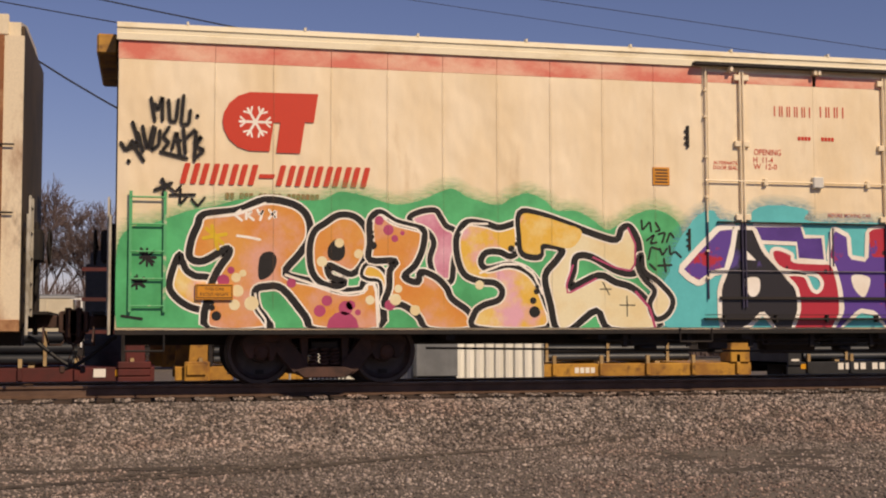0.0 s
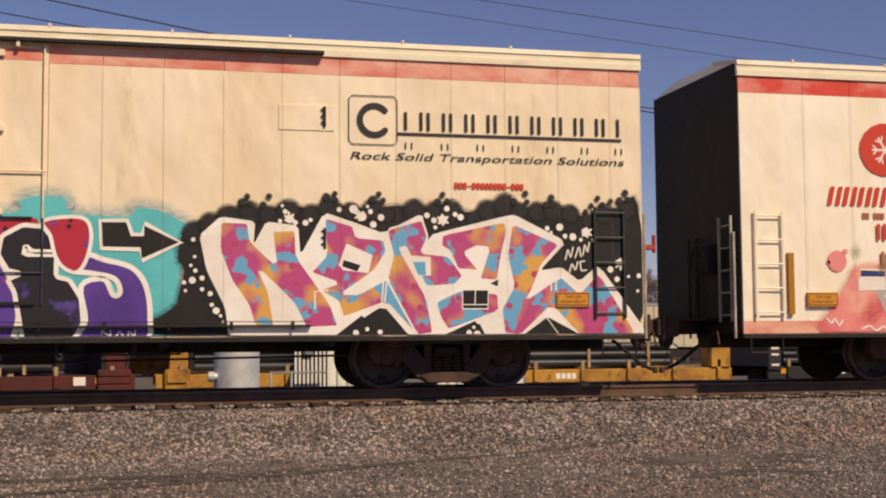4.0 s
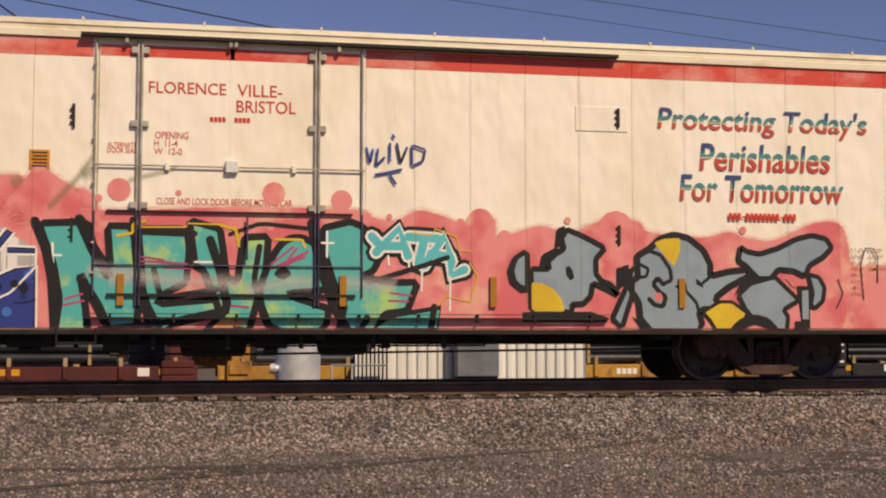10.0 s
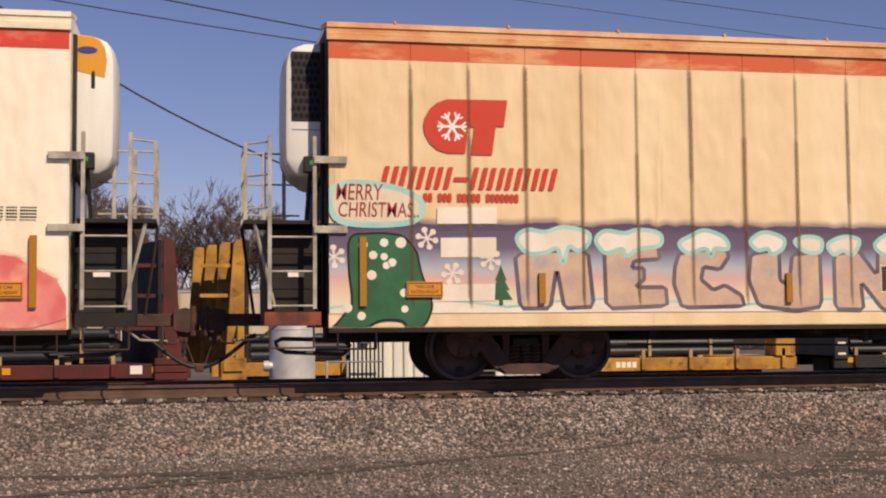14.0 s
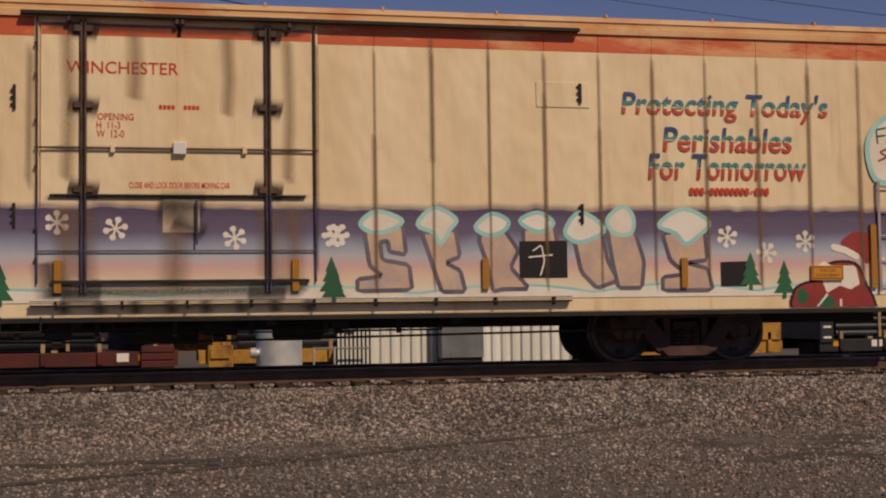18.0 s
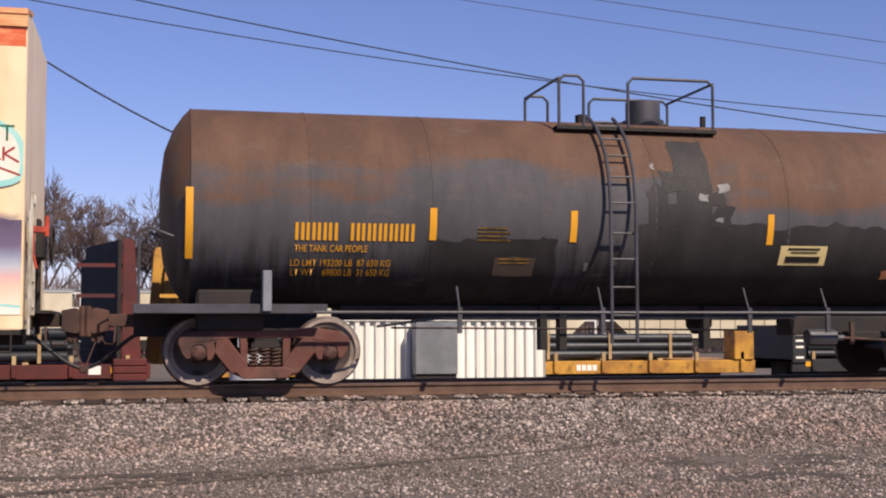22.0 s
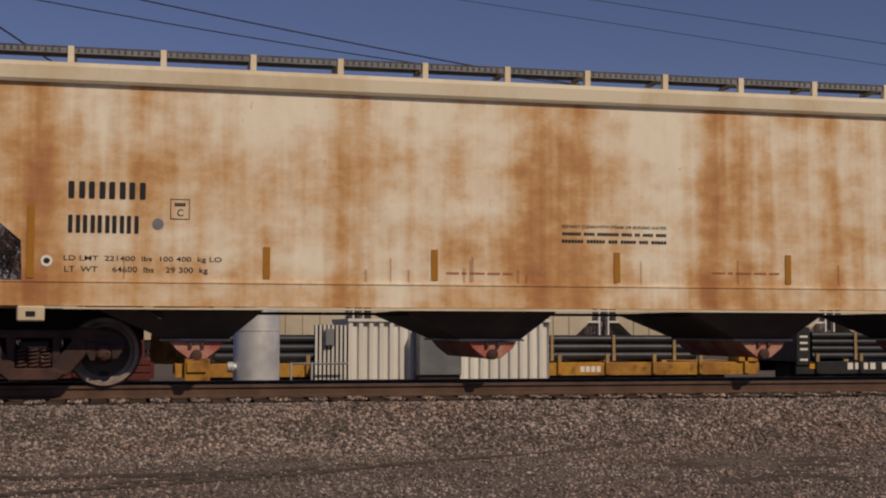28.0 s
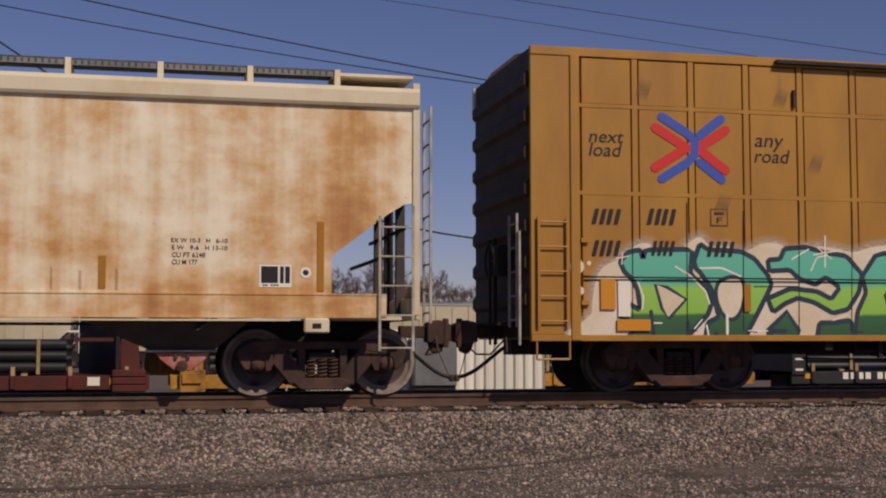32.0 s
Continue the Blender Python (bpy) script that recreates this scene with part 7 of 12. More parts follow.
CANDY = sp("candy_spray", "d8a24e", "b8487e", scale=1.9, thr=(0.38, 0.52), c3=rgb("62a6cc"), scale3=3.4, thr3=(0.52, 0.56), spots=rgb("b0446a"), spot_scale=4.6, spot_r=0.26, detail=1.5)
SKY_DEEP, MIST_PALE = sp("mid_blue_spray", "4a78bc", "3c66b0"), mist("pale_grey_mist", rgb("d8d0c8"), 0.5)
SKY_BLUE = sp("sky_blue_spray", "58a9cc")
CORAL = sp("coral_spray", "e58c86", "d86a6c", scale=1.3, thr=(0.45, 0.58), c3=rgb("e8a690"), scale3=1.7, thr3=(0.56, 0.66), detail=2.5)
WHITE_BARS = sp("white_grey_drip_spray", "e6e0d8", "b3aaa4", scale=5.0, stretch=(1, 1, 0.02), thr=(0.51, 0.54))
BLUE_CAMO = sp("blue_camouflage_spray", "2c3c82", "3f66b4", scale=3.0, thr=(0.57, 0.63), c3=rgb("14162a"), scale3=2.4, thr3=(0.58, 0.63), spots=rgb("3d66b6"), spot_scale=3.4, spot_r=0.24, detail=2.0)
TEAL_LIME = sp("teal_lime_spray", "4fb0a8", "a8cc78", scale=1.6, thr=(0.52, 0.64))
GREY_SPRAY = sp("grey_blue_spray", "8fa0a8", "84949c")
SLATE = sp("slate_spray", "5a5262", "746a74")
SKIN = sp("peach_tan_spray", "d2b498", "bfa294", scale=2.6, c3=rgb("a9a4a8"), scale3=1.8, thr3=(0.54, 0.66))
FROST, AQUA = sp("frost_white_spray", "ece4d8", "e2d5c4"), sp("aqua_spray", "8fc9c4", "a8d4cc")
FIR = sp("fir_green_spray", "2f6b45", "28583a")
SANTA_RED = sp("dull_red_spray", "9c3630", "8a2e2a")
BROWN_BOX = sp("brown_black_spray", "3a2c26", "4f3a30")
PALE_CLOUD = sp("pale_peach_spray", "e2d6c4", "d8c6ac")
NAVY = sp("navy_spray", "263548", "2c3d4c")
WINTER = by_height("winter_sky_spray", [(0.95, rgb("e6dccb")), (1.12, rgb("e2d4bc")), (1.28, rgb("dfc2aa")), (1.42, rgb("d3aaa6")), (1.56, rgb("b4b6be")), (1.70, rgb("9298ac")), (1.86, rgb("685c76")), (2.10, rgb("5c4e66"))], 0.10)
GREEN_FADE = by_height("teal_lime_green_spray", [(0.9, rgb("2f5a3c")), (1.12, rgb("34683f")), (1.16, rgb("8cbf4c")), (1.52, rgb("94c858")), (1.60, rgb("5cb8a0")), (2.1, rgb("62bca8"))], 0.04)


class Skin:
    """The paint on one car: each new shape lies a hair over the last."""

    def __init__(self, ob, y=FACE - 0.0165, length=0.0):
        self.ob, self.y, self.mural = ob, y, None
        self.length, self.high, self.above = length, y + 0.0003, False

    def next(self, x=0.0, z=0.0):
        if self.above or (z > 2.42 and self.length and not (x < 1.25 and z < 2.6)):     # lettering above the murals
            self.high -= 0.000004
            return self.high
        self.y -= 0.00006
        return self.y


A_, B_, C_, F_ = Skin(CAR_A, length=20.50), Skin(CAR_B, length=21.77), Skin(CAR_C, length=21.85), Skin(CAR_F, FACE - 0.0115, 17.0)


def rounded(pts, rounds, closed=True):
    """Corner-cutting: each round halves the corners of an outline."""
    pts = [Vector(p) for p in pts]
    if rounds == 2 and closed:
        out, n = [], len(pts)
        for i in range(n):
            a, b, c, d = pts[i - 1], pts[i], pts[(i + 1) % n], pts[(i + 2) % n]
            for u in (0.0, 0.25, 0.5, 0.75):
                out.append(0.5 * (2 * b + (c - a) * u + (2 * a - 5 * b + 4 * c - d) * u * u + (3 * b - a - 3 * c + d) * u ** 3))
        return out
    for _ in range(rounds):
        out, n = [], len(pts)
        for i in range(n if closed else n - 1):
            a, b = pts[i], pts[(i + 1) % n]
            out += [a.lerp(b, 0.10), a.lerp(b, 0.90)]
        pts = out if closed else [pts[0]] + out + [pts[-1]]
    return pts


def ribbon(bm, pts, w, y, closed):
    """A band along a line; "across" runs from 0 at its edges to 1 in its middle, and fades at the ends."""
    n, rows = len(pts), []
    uv = bm.loops.layers.uv.get("across") or bm.loops.layers.uv.new("across")
    for i in range(n):
        a, b = pts[i - 1 if (closed or i) else 0], pts[(i + 1) % n if (closed or i < n - 1) else n - 1]
        d = (b - a)
        d = d.normalized() if d.length > 1e-6 else Vector((1, 0))
        q = Vector((-d.y, d.x)) * (w / 2)
        tip = 1.0 if closed or 0 < i < n - 1 else 0.0
        rows.append([(bm.verts.new((pts[i].x + s * q.x, y, pts[i].y + s * q.y)), tip * (1 - abs(s))) for s in (-1, 0, 1)])
    for i in range(n if closed else n - 1):
        a, b = rows[i], rows[(i + 1) % n]
        for k in (0, 1):
            c = (a[k], b[k], b[k + 1], a[k + 1])
            f = bm.faces.new([v for v, _ in c])
            for lp, (_, u) in zip(f.loops, c):
                lp[uv].uv = (0.5, u)


def put(skin, name, bm, material):
    for f in bm.faces:
        f.normal_update()
    flat = [f for f in bm.faces if len(f.verts) > 4]
    if flat:
        bmesh.ops.triangulate(bm, faces=flat)
    if skin.length:      # the paint ends where the car's side ends
        for v in bm.verts:
            v.co.x, v.co.z = min(max(v.co.x, 0.004), skin.length - 0.004), max(v.co.z, 0.785)
    for f in bm.faces:
        f.normal_update()
        if f.normal.y > 0:
            f.normal_flip()
    me = bpy.data.meshes.new(name)
    bm.to_mesh(me)
    bm.free()
    me.materials.append(material)
    ob = new(name, me)
    ob.parent = skin.mural if (skin.mural and name != "mural") else skin.ob
    if name == "mural":
        skin.mural = ob
        tagged(ob, "large spray-painted mural")
    return ob


def spray(skin, material, pts, rounds=2, edge=None, width=0.0, name="letter", halo=None):
    """A painted shape with an edge line, the edge under the fill."""
    p = rounded(pts, rounds)
    bm = bmesh.new()
    y = skin.next() if not edge else (skin.next(), skin.next())[1]
    bm.faces.new([bm.verts.new((q.x, y, q.y)) for q in p])
    ob = put(skin, name, bm, material)
    if halo:
        bm = bmesh.new()
        ribbon(bm, p, width + 0.045, y - 0.000015, True)
        put(skin, "inline", bm, halo)
    if edge:
        bm = bmesh.new()
        ribbon(bm, p, width, y + 0.00005 if name == "mural" else y - 0.00003, True)
        e = put(skin, "outline", bm, edge)
        skin.next()
    return ob


def stroke(skin, material, pts, width, rounds=1):
    p = rounded(pts, rounds, closed=False)
    bm = bmesh.new()
    y = skin.next()
    ribbon(bm, p, width, y, False)
    for q in (p[0], p[-1]):
        bm.faces.new([bm.verts.new((q.x + width * 0.5 * math.cos(k * PI / 4), y - 0.00002, q.y + width * 0.5 * math.sin(k * PI / 4))) for k in range(8)])
    return put(skin, "stroke", bm, material)


def dots(skin, material, items):
    bm = bmesh.new()
    y = skin.next()
    for x, z, r in items:
        bm.faces.new([bm.verts.new((x + r * math.cos(k * PI / 6), y, z + r * math.sin(k * PI / 6))) for k in range(12)])
    return tagged(put(skin, "paint_dots", bm, material), kind="stuff")


def puffs(skin, material, items, core=5.0):
    """Soft-edged round bursts of paint: (x, z, radius), full in the middle and thin at the rim."""
    bm = bmesh.new()
    uv = bm.loops.layers.uv.new("across")
    top = skin.next()
    for i, (x, z, r) in enumerate(items):
        y = top - 0.00002 * (i % 3)
        mid = bm.verts.new((x, y, z))
        rim = [bm.verts.new((x + r * math.cos(k * PI / 8), y, z + r * math.sin(k * PI / 8))) for k in range(16)]
        for k in range(16):
            f = bm.faces.new((mid, rim[k], rim[(k + 1) % 16]))
            for lp, u in zip(f.loops, (core, 0.0, 0.0)):
                lp[uv].uv = (0.5, u)
    return tagged(put(skin, "paint_burst", bm, material), kind="stuff")


def winter_band(skin, length):
    """The painted sky of the winter scene, from end to end, and its snow hills."""
    bm = bmesh.new()
    y = skin.next()
    n = 160
    low = [bm.verts.new((0.01 + (length - 0.02) * i / n, y, 0.955)) for i in range(n + 1)]
    top = [bm.verts.new((0.01 + (length - 0.02) * i / n, y, 2.17 + 0.05 * noise.noise((i * 0.9, 0, 1)) + 0.04 * noise.noise((i * 0.21, 5, 1)))) for i in range(n + 1)]
    for i in range(n):
        bm.faces.new((low[i], low[i + 1], top[i + 1], top[i]))
    put(skin, "mural", bm, WINTER)
    bm = bmesh.new()
    ribbon(bm, [Vector((0.01 + (length - 0.02) * i / n, 2.17 + 0.05 * noise.noise((i * 0.9, 0, 1)) + 0.04 * noise.noise((i * 0.21, 5, 1)))) for i in range(n + 1)], 0.20, skin.next(), False)
    put(skin, "overspray", bm, mist("purple_mist", rgb("665878"), 0.6))
    bm = bmesh.new()
    y = skin.next()
    ts = [bm.verts.new((0.01 + (length - 0.02) * i / n, y, 1.03 + 0.11 * abs(math.sin(i * 0.13 + math.sin(i * 0.05))))) for i in range(n + 1)]
    ls = [bm.verts.new((0.01 + (length - 0.02) * i / n, y, 0.953)) for i in range(n + 1)]
    for i in range(n):
        bm.faces.new((ls[i], ls[i + 1], ts[i + 1], ts[i]))
    edge = [Vector((v.co.x, v.co.z)) for v in ts]
    put(skin, "snow_bank", bm, FROST)
    bm = bmesh.new()
    ribbon(bm, edge, 0.035, skin.next(), False)
    put(skin, "snow_edge", bm, AQUA)


def snowflake(skin, x, z, r):
    """Six round petals on arms, cut out in one outline."""
    pts = []
    for k in range(6):
        a = k * PI / 3 + PI / 6 + x
        pts.append((x + r * 0.16 * math.cos(a - PI / 6), z + r * 0.16 * math.sin(a - PI / 6)))
        for u, w in ((0.55, -0.11), (0.68, -0.26), (0.95, -0.27), (1.10, 0.0), (0.95, 0.27), (0.68, 0.26), (0.55, 0.11)):
            pts.append((x + r * (u * math.cos(a) - w * math.sin(a)), z + r * (u * math.sin(a) + w * math.cos(a))))
    spray(skin, FROST, pts, 0, name="snowflake")


def fir(skin, x, z, h):
    bm = bmesh.new()
    y = skin.next()
    bm.faces.new([bm.verts.new((x + u * h, y, z + v * h)) for u, v in ((-0.05, -0.5), (0.05, -0.5), (0.05, -0.36), (0.30, -0.36), (0.14, -0.12), (0.22, -0.12), (0.10, 0.12), (0.15, 0.12), (0, 0.5), (-0.15, 0.12), (-0.10, 0.12), (-0.22, -0.12), (-0.14, -0.12), (-0.30, -0.36), (-0.05, -0.36))])
    put(skin, "painted_fir", bm, FIR)



# lettering and paint on the first refrigerator car
spray(A_, GREEN, [(0.03, 0.8), (0.02, 1.85), (0.22, 2.14), (0.48, 2.19), (0.92, 2.36), (1.3, 2.44), (1.75, 2.55), (2.68, 2.54), (2.99, 2.67), (3.31, 2.63), (3.79, 2.51), (4.16, 2.58), (4.4, 2.69), (4.62, 2.75), (4.85, 2.63), (5.27, 2.53), (5.48, 2.64), (5.73, 2.71), (5.98, 2.61), (6.15, 2.47), (6.45, 2.47), (6.71, 2.34), (6.92, 2.2), (7.14, 2.31), (7.36, 2.44), (7.67, 2.51), (7.94, 2.4), (8.08, 2.2), (8.07, 1.7), (7.96, 1.45), (8, 0.74)], 2, MIST_GREEN, 0.40, name="mural")
spray(A_, TEAL, [(7.88, 1.59), (7.99, 1.98), (8.18, 2.26), (8.34, 2.44), (8.58, 2.52), (8.7, 2.39), (9.14, 2.37), (9.23, 2.53), (9.47, 2.61), (9.88, 2.6), (10.13, 2.54), (10.17, 2.38), (11.64, 2.4), (11.78, 2.57), (11.99, 2.63), (12.34, 2.61), (12.42, 2.42), (13.13, 2.38), (13.26, 2.49), (13.53, 2.47), (13.84, 2.33), (13.97, 2.2), (13.92, 1.88), (13.82, 1.54), (13.94, 0.87), (13.91, 0.68), (7.89, 0.71)], 2, MIST_TEAL, 0.36, name="mural")
spray(A_, SPRAY_BLACK, [(13.82, 0.73), (13.8, 1.21), (13.9, 1.65), (13.81, 1.82), (13.86, 2.13), (14.03, 2.27), (14.24, 2.38), (14.51, 2.47), (14.7, 2.51), (14.92, 2.49), (15.19, 2.56), (15.44, 2.55), (15.71, 2.55), (15.98, 2.58), (16.26, 2.55), (16.53, 2.55), (16.81, 2.59), (17.09, 2.57), (17.37, 2.57), (17.61, 2.58), (17.9, 2.51), (18.14, 2.6), (18.38, 2.69), (18.62, 2.62), (18.87, 2.58), (19.07, 2.63), (19.36, 2.59), (19.61, 2.48), (19.86, 2.58), (20.12, 2.62), (20.44, 2.66), (20.38, 0.69)], 2, MIST_BLACK, 0.14, name="mural")
puffs(A_, BURST_BLACK, [(14.03, 2.17, 0.2), (14.24, 2.29, 0.2), (14.48, 2.4, 0.2), (14.75, 2.44, 0.22), (15.01, 2.43, 0.16), (15.3, 2.49, 0.2), (15.62, 2.46, 0.16), (15.87, 2.53, 0.2), (16.16, 2.5, 0.16), (16.49, 2.52, 0.2), (16.67, 2.45, 0.14), (17.07, 2.53, 0.2), (17.37, 2.52, 0.18), (17.61, 2.53, 0.2), (17.94, 2.43, 0.13), (18.14, 2.54, 0.2), (18.41, 2.62, 0.22), (18.62, 2.54, 0.16), (18.89, 2.54, 0.18), (19.12, 2.57, 0.18), (19.39, 2.52, 0.17), (19.66, 2.43, 0.12), (19.91, 2.53, 0.18), (20.27, 2.59, 0.17)])
spray(A_, LEMON, [(0.84, 1.78), (0.74, 1.55), (0.71, 1.32), (0.86, 1.14), (1.08, 1.04), (1.25, 1.08), (1.25, 1.44), (1.04, 1.49), (0.91, 1.59)], 2, SPRAY_BLACK, 0.09, halo=SPRAY_WHITE)
spray(A_, ORANGE, [(1.15, 2.32), (1.6, 2.39), (1.98, 2.54), (2.37, 2.48), (2.56, 2.31), (2.59, 2.03), (2.45, 1.8), (2.26, 1.53), (2.68, 1.41), (3.04, 1.3), (3.31, 1.32), (3.35, 1.42), (3.53, 1.43), (3.57, 0.75), (2.69, 0.75), (2.53, 0.95), (2.22, 1.32), (1.99, 1.35), (1.85, 1.29), (1.88, 1.06), (1.99, 0.91), (2.01, 0.75), (1.22, 0.76), (1.23, 1.25), (1.34, 1.56), (1.49, 1.79), (1.45, 1.86), (1.15, 1.69), (0.97, 1.74), (0.99, 1.97), (1.07, 2.17)], 2, SPRAY_BLACK, 0.1, halo=SPRAY_WHITE)
spray(A_, SPRAY_BLACK, [(1.91, 1.76), (2.06, 1.83), (2.14, 1.72), (2.07, 1.52), (1.9, 1.45)], 2)
spray(A_, ORANGE, [(2.8, 2.23), (3, 2.35), (3.23, 2.32), (3.39, 2.13), (3.41, 1.89), (3.31, 1.65), (3.17, 1.53), (3, 1.59), (2.84, 1.65), (2.88, 1.49), (3.08, 1.42), (2.96, 1.36), (2.76, 1.4), (2.62, 1.57), (2.59, 1.88), (2.65, 2.11)], 2, SPRAY_BLACK, 0.09, halo=SPRAY_WHITE)
spray(A_, SPRAY_BLACK, [(2.84, 1.88), (2.93, 2), (3.05, 1.98), (3.08, 1.81), (3, 1.71), (2.86, 1.74)], 2)
spray(A_, LEMON, [(3.38, 1.67), (3.55, 1.64), (3.67, 1.5), (3.67, 1.3), (3.59, 1.14), (3.57, 1.42), (3.39, 1.46), (3.31, 1.53)], 2, SPRAY_BLACK, 0.05, halo=SPRAY_WHITE)
spray(A_, PINKY, [(3.99, 2.33), (4.16, 2.42), (4.36, 2.44), (4.44, 2.34), (4.52, 2.22), (4.64, 2.16), (4.7, 1.99), (4.63, 1.74), (4.6, 1.47), (4.52, 1.42), (4.36, 1.5), (4.28, 1.74), (4.34, 1.98), (4.24, 2.14), (4.07, 2.2)], 2, SPRAY_BLACK, 0.08, halo=SPRAY_WHITE)
spray(A_, ORANGE, [(3.43, 2.28), (3.57, 2.4), (3.79, 2.27), (4.07, 2.2), (4.2, 2.14), (4.18, 1.9), (4.07, 1.66), (3.91, 1.5), (4.11, 1.42), (4.15, 1.57), (4.36, 1.5), (4.52, 1.35), (4.6, 1.19), (4.86, 0.99), (4.86, 0.75), (4.27, 0.75), (4.11, 0.95), (3.87, 1.11), (3.63, 1.1), (3.7, 1.34), (3.71, 1.58), (3.79, 1.72), (3.43, 1.73), (3.43, 1.97)], 2, SPRAY_BLACK, 0.09, halo=SPRAY_WHITE)
spray(A_, LEMON, [(4.69, 2.12), (4.82, 2.28), (5.10, 2.26), (5.30, 2.21), (5.55, 2.28), (5.61, 2.20), (5.58, 1.90), (5.45, 1.80), (5.30, 1.86), (5.10, 1.85), (5.02, 1.72), (5.12, 1.62), (5.45, 1.68), (5.75, 1.56), (5.94, 1.25), (5.99, 0.77), (4.97, 0.77), (4.92, 0.98), (5.05, 1.10), (5.28, 1.18), (5.33, 1.32), (5.22, 1.42), (5.02, 1.44), (4.80, 1.52), (4.70, 1.70), (4.66, 1.95)], 2, SPRAY_BLACK, 0.09, halo=SPRAY_WHITE)
spray(A_, CREAMY, [(5.6, 2.42), (5.85, 2.42), (6.28, 2.29), (6.71, 2.14), (7.05, 2.06), (7.14, 2.22), (7.27, 2.25), (7.4, 2.02), (7.4, 1.69), (7.31, 1.57), (7.05, 1.61), (6.66, 1.81), (6.44, 1.8), (6.4, 1.6), (6.35, 1.36), (6.78, 1.54), (7.04, 1.44), (7.3, 1.36), (7.56, 1.12), (7.69, 0.75), (6.95, 0.75), (6.74, 1.03), (6.35, 0.75), (6.14, 0.75), (6.05, 1.11), (5.97, 1.52), (6.15, 1.76), (6.23, 1.92), (5.93, 1.96), (5.89, 1.8), (5.64, 1.84), (5.6, 2.08)], 2, SPRAY_BLACK, 0.1, halo=SPRAY_WHITE)
spray(A_, LEMON, [(5.62, 2.39), (5.85, 2.4), (6.28, 2.28), (6.53, 2.17), (6.36, 1.93), (5.94, 1.99), (5.89, 1.84), (5.66, 1.87), (5.62, 2.08)], 2)
spray(A_, CREAMY, [(7.44, 1.86), (7.48, 1.61), (7.7, 1.45), (7.92, 1.2), (7.84, 0.98), (7.65, 0.91), (7.56, 1.12), (7.64, 1.32), (7.48, 1.49), (7.38, 1.69)], 2, SPRAY_BLACK, 0.08, halo=SPRAY_WHITE)
stroke(A_, SPRAY_WHITE, [(1.19, 2.28), (1.6, 2.34), (1.98, 2.49)], 0.035, 1)
stroke(A_, SPRAY_WHITE, [(2.26, 1.51), (2.69, 1.37), (3.08, 1.26), (3.33, 1.29), (3.39, 1.39), (3.51, 1.39), (3.54, 0.79)], 0.035, 1)
stroke(A_, SPRAY_WHITE, [(1.6, 2.04), (1.76, 2.02), (1.91, 1.99)], 0.035, 1)
stroke(A_, SPRAY_WHITE, [(1.85, 1.25), (1.88, 1.05), (1.99, 0.9), (1.99, 0.78)], 0.03, 1)
stroke(A_, SPRAY_WHITE, [(3.47, 2.27), (3.58, 2.37), (3.79, 2.24), (4.1, 2.17), (4.16, 2.1)], 0.03, 1)
stroke(A_, MAGENTA, [(7.24, 2.23), (7.35, 2), (7.34, 1.71), (7.27, 1.61), (7.05, 1.65), (6.7, 1.8)], 0.03, 1)
stroke(A_, MAGENTA, [(6.39, 1.68), (6.29, 1.4), (6.31, 1.27), (6.74, 1.49)], 0.03, 1)
stroke(A_, MAGENTA, [(7.35, 1.3), (7.56, 1.07), (7.64, 0.79)], 0.04, 1)
stroke(A_, SPRAY_WHITE, [(4.73, 2.13), (4.87, 2.26), (5.12, 2.26)], 0.03, 1)
stroke(A_, SPRAY_WHITE, [(5.01, 1.56), (5.35, 1.69), (5.6, 1.69), (5.8, 1.55), (5.93, 1.27)], 0.035, 1)
dots(A_, MAGENTA, [(1.42, 1.43, 0.083), (1.52, 1.57, 0.050), (2.83, 1.16, 0.075), (3.09, 1.06, 0.100), (3.05, 0.79, 0.224), (3.26, 1.00, 0.042), (2.34, 1.40, 0.066), (3.56, 2.28, 0.066), (3.69, 2.15, 0.075), (3.78, 2.03, 0.050), (3.89, 2.11, 0.033), (3.71, 1.10, 0.075), (2.73, 1.02, 0.083), (3.16, 1.10, 0.066)])
dots(A_, CREAMY, [(1.61, 1.29, 0.083), (1.57, 1.10, 0.075), (1.80, 1.12, 0.100), (1.59, 1.47, 0.066), (1.68, 1.53, 0.050), (2.76, 1.70, 0.075), (3.00, 1.96, 0.066), (3.27, 1.81, 0.066), (3.43, 1.17, 0.066), (3.79, 1.18, 0.083), (4.07, 1.03, 0.075), (3.83, 1.33, 0.058), (5.00, 1.39, 0.066)])
dots(A_, SPRAY_BLACK, [(5.81, 1.01, 0.083), (5.79, 1.17, 0.050), (5.84, 1.30, 0.042), (5.85, 1.37, 0.033), (1.33, 0.95, 0.066), (1.27, 1.06, 0.042), (1.27, 1.13, 0.033), (1.28, 1.20, 0.025), (5.47, 1.91, 0.050), (5.55, 1.98, 0.033), (5.56, 2.05, 0.025), (3.47, 1.93, 0.058), (3.46, 2.05, 0.033), (3.46, 2.12, 0.025)])
stroke(A_, SPRAY_WHITE, [(1.64, 2.39), (1.56, 2.33), (1.66, 2.25)], 0.035, 1)
stroke(A_, SPRAY_WHITE, [(1.72, 2.27), (1.72, 2.39), (1.8, 2.38), (1.74, 2.32), (1.82, 2.26)], 0.035, 1)
stroke(A_, SPRAY_WHITE, [(1.87, 2.4), (1.91, 2.33), (1.95, 2.4), (1.91, 2.26)], 0.035, 1)
stroke(A_, SPRAY_WHITE, [(2.03, 2.4), (2.12, 2.28), (2.12, 2.4), (2.03, 2.28)], 0.035, 1)
stroke(A_, YELLOW_SPRAY, [(1.26, 2.17), (1.34, 1.86)], 0.05, 1)
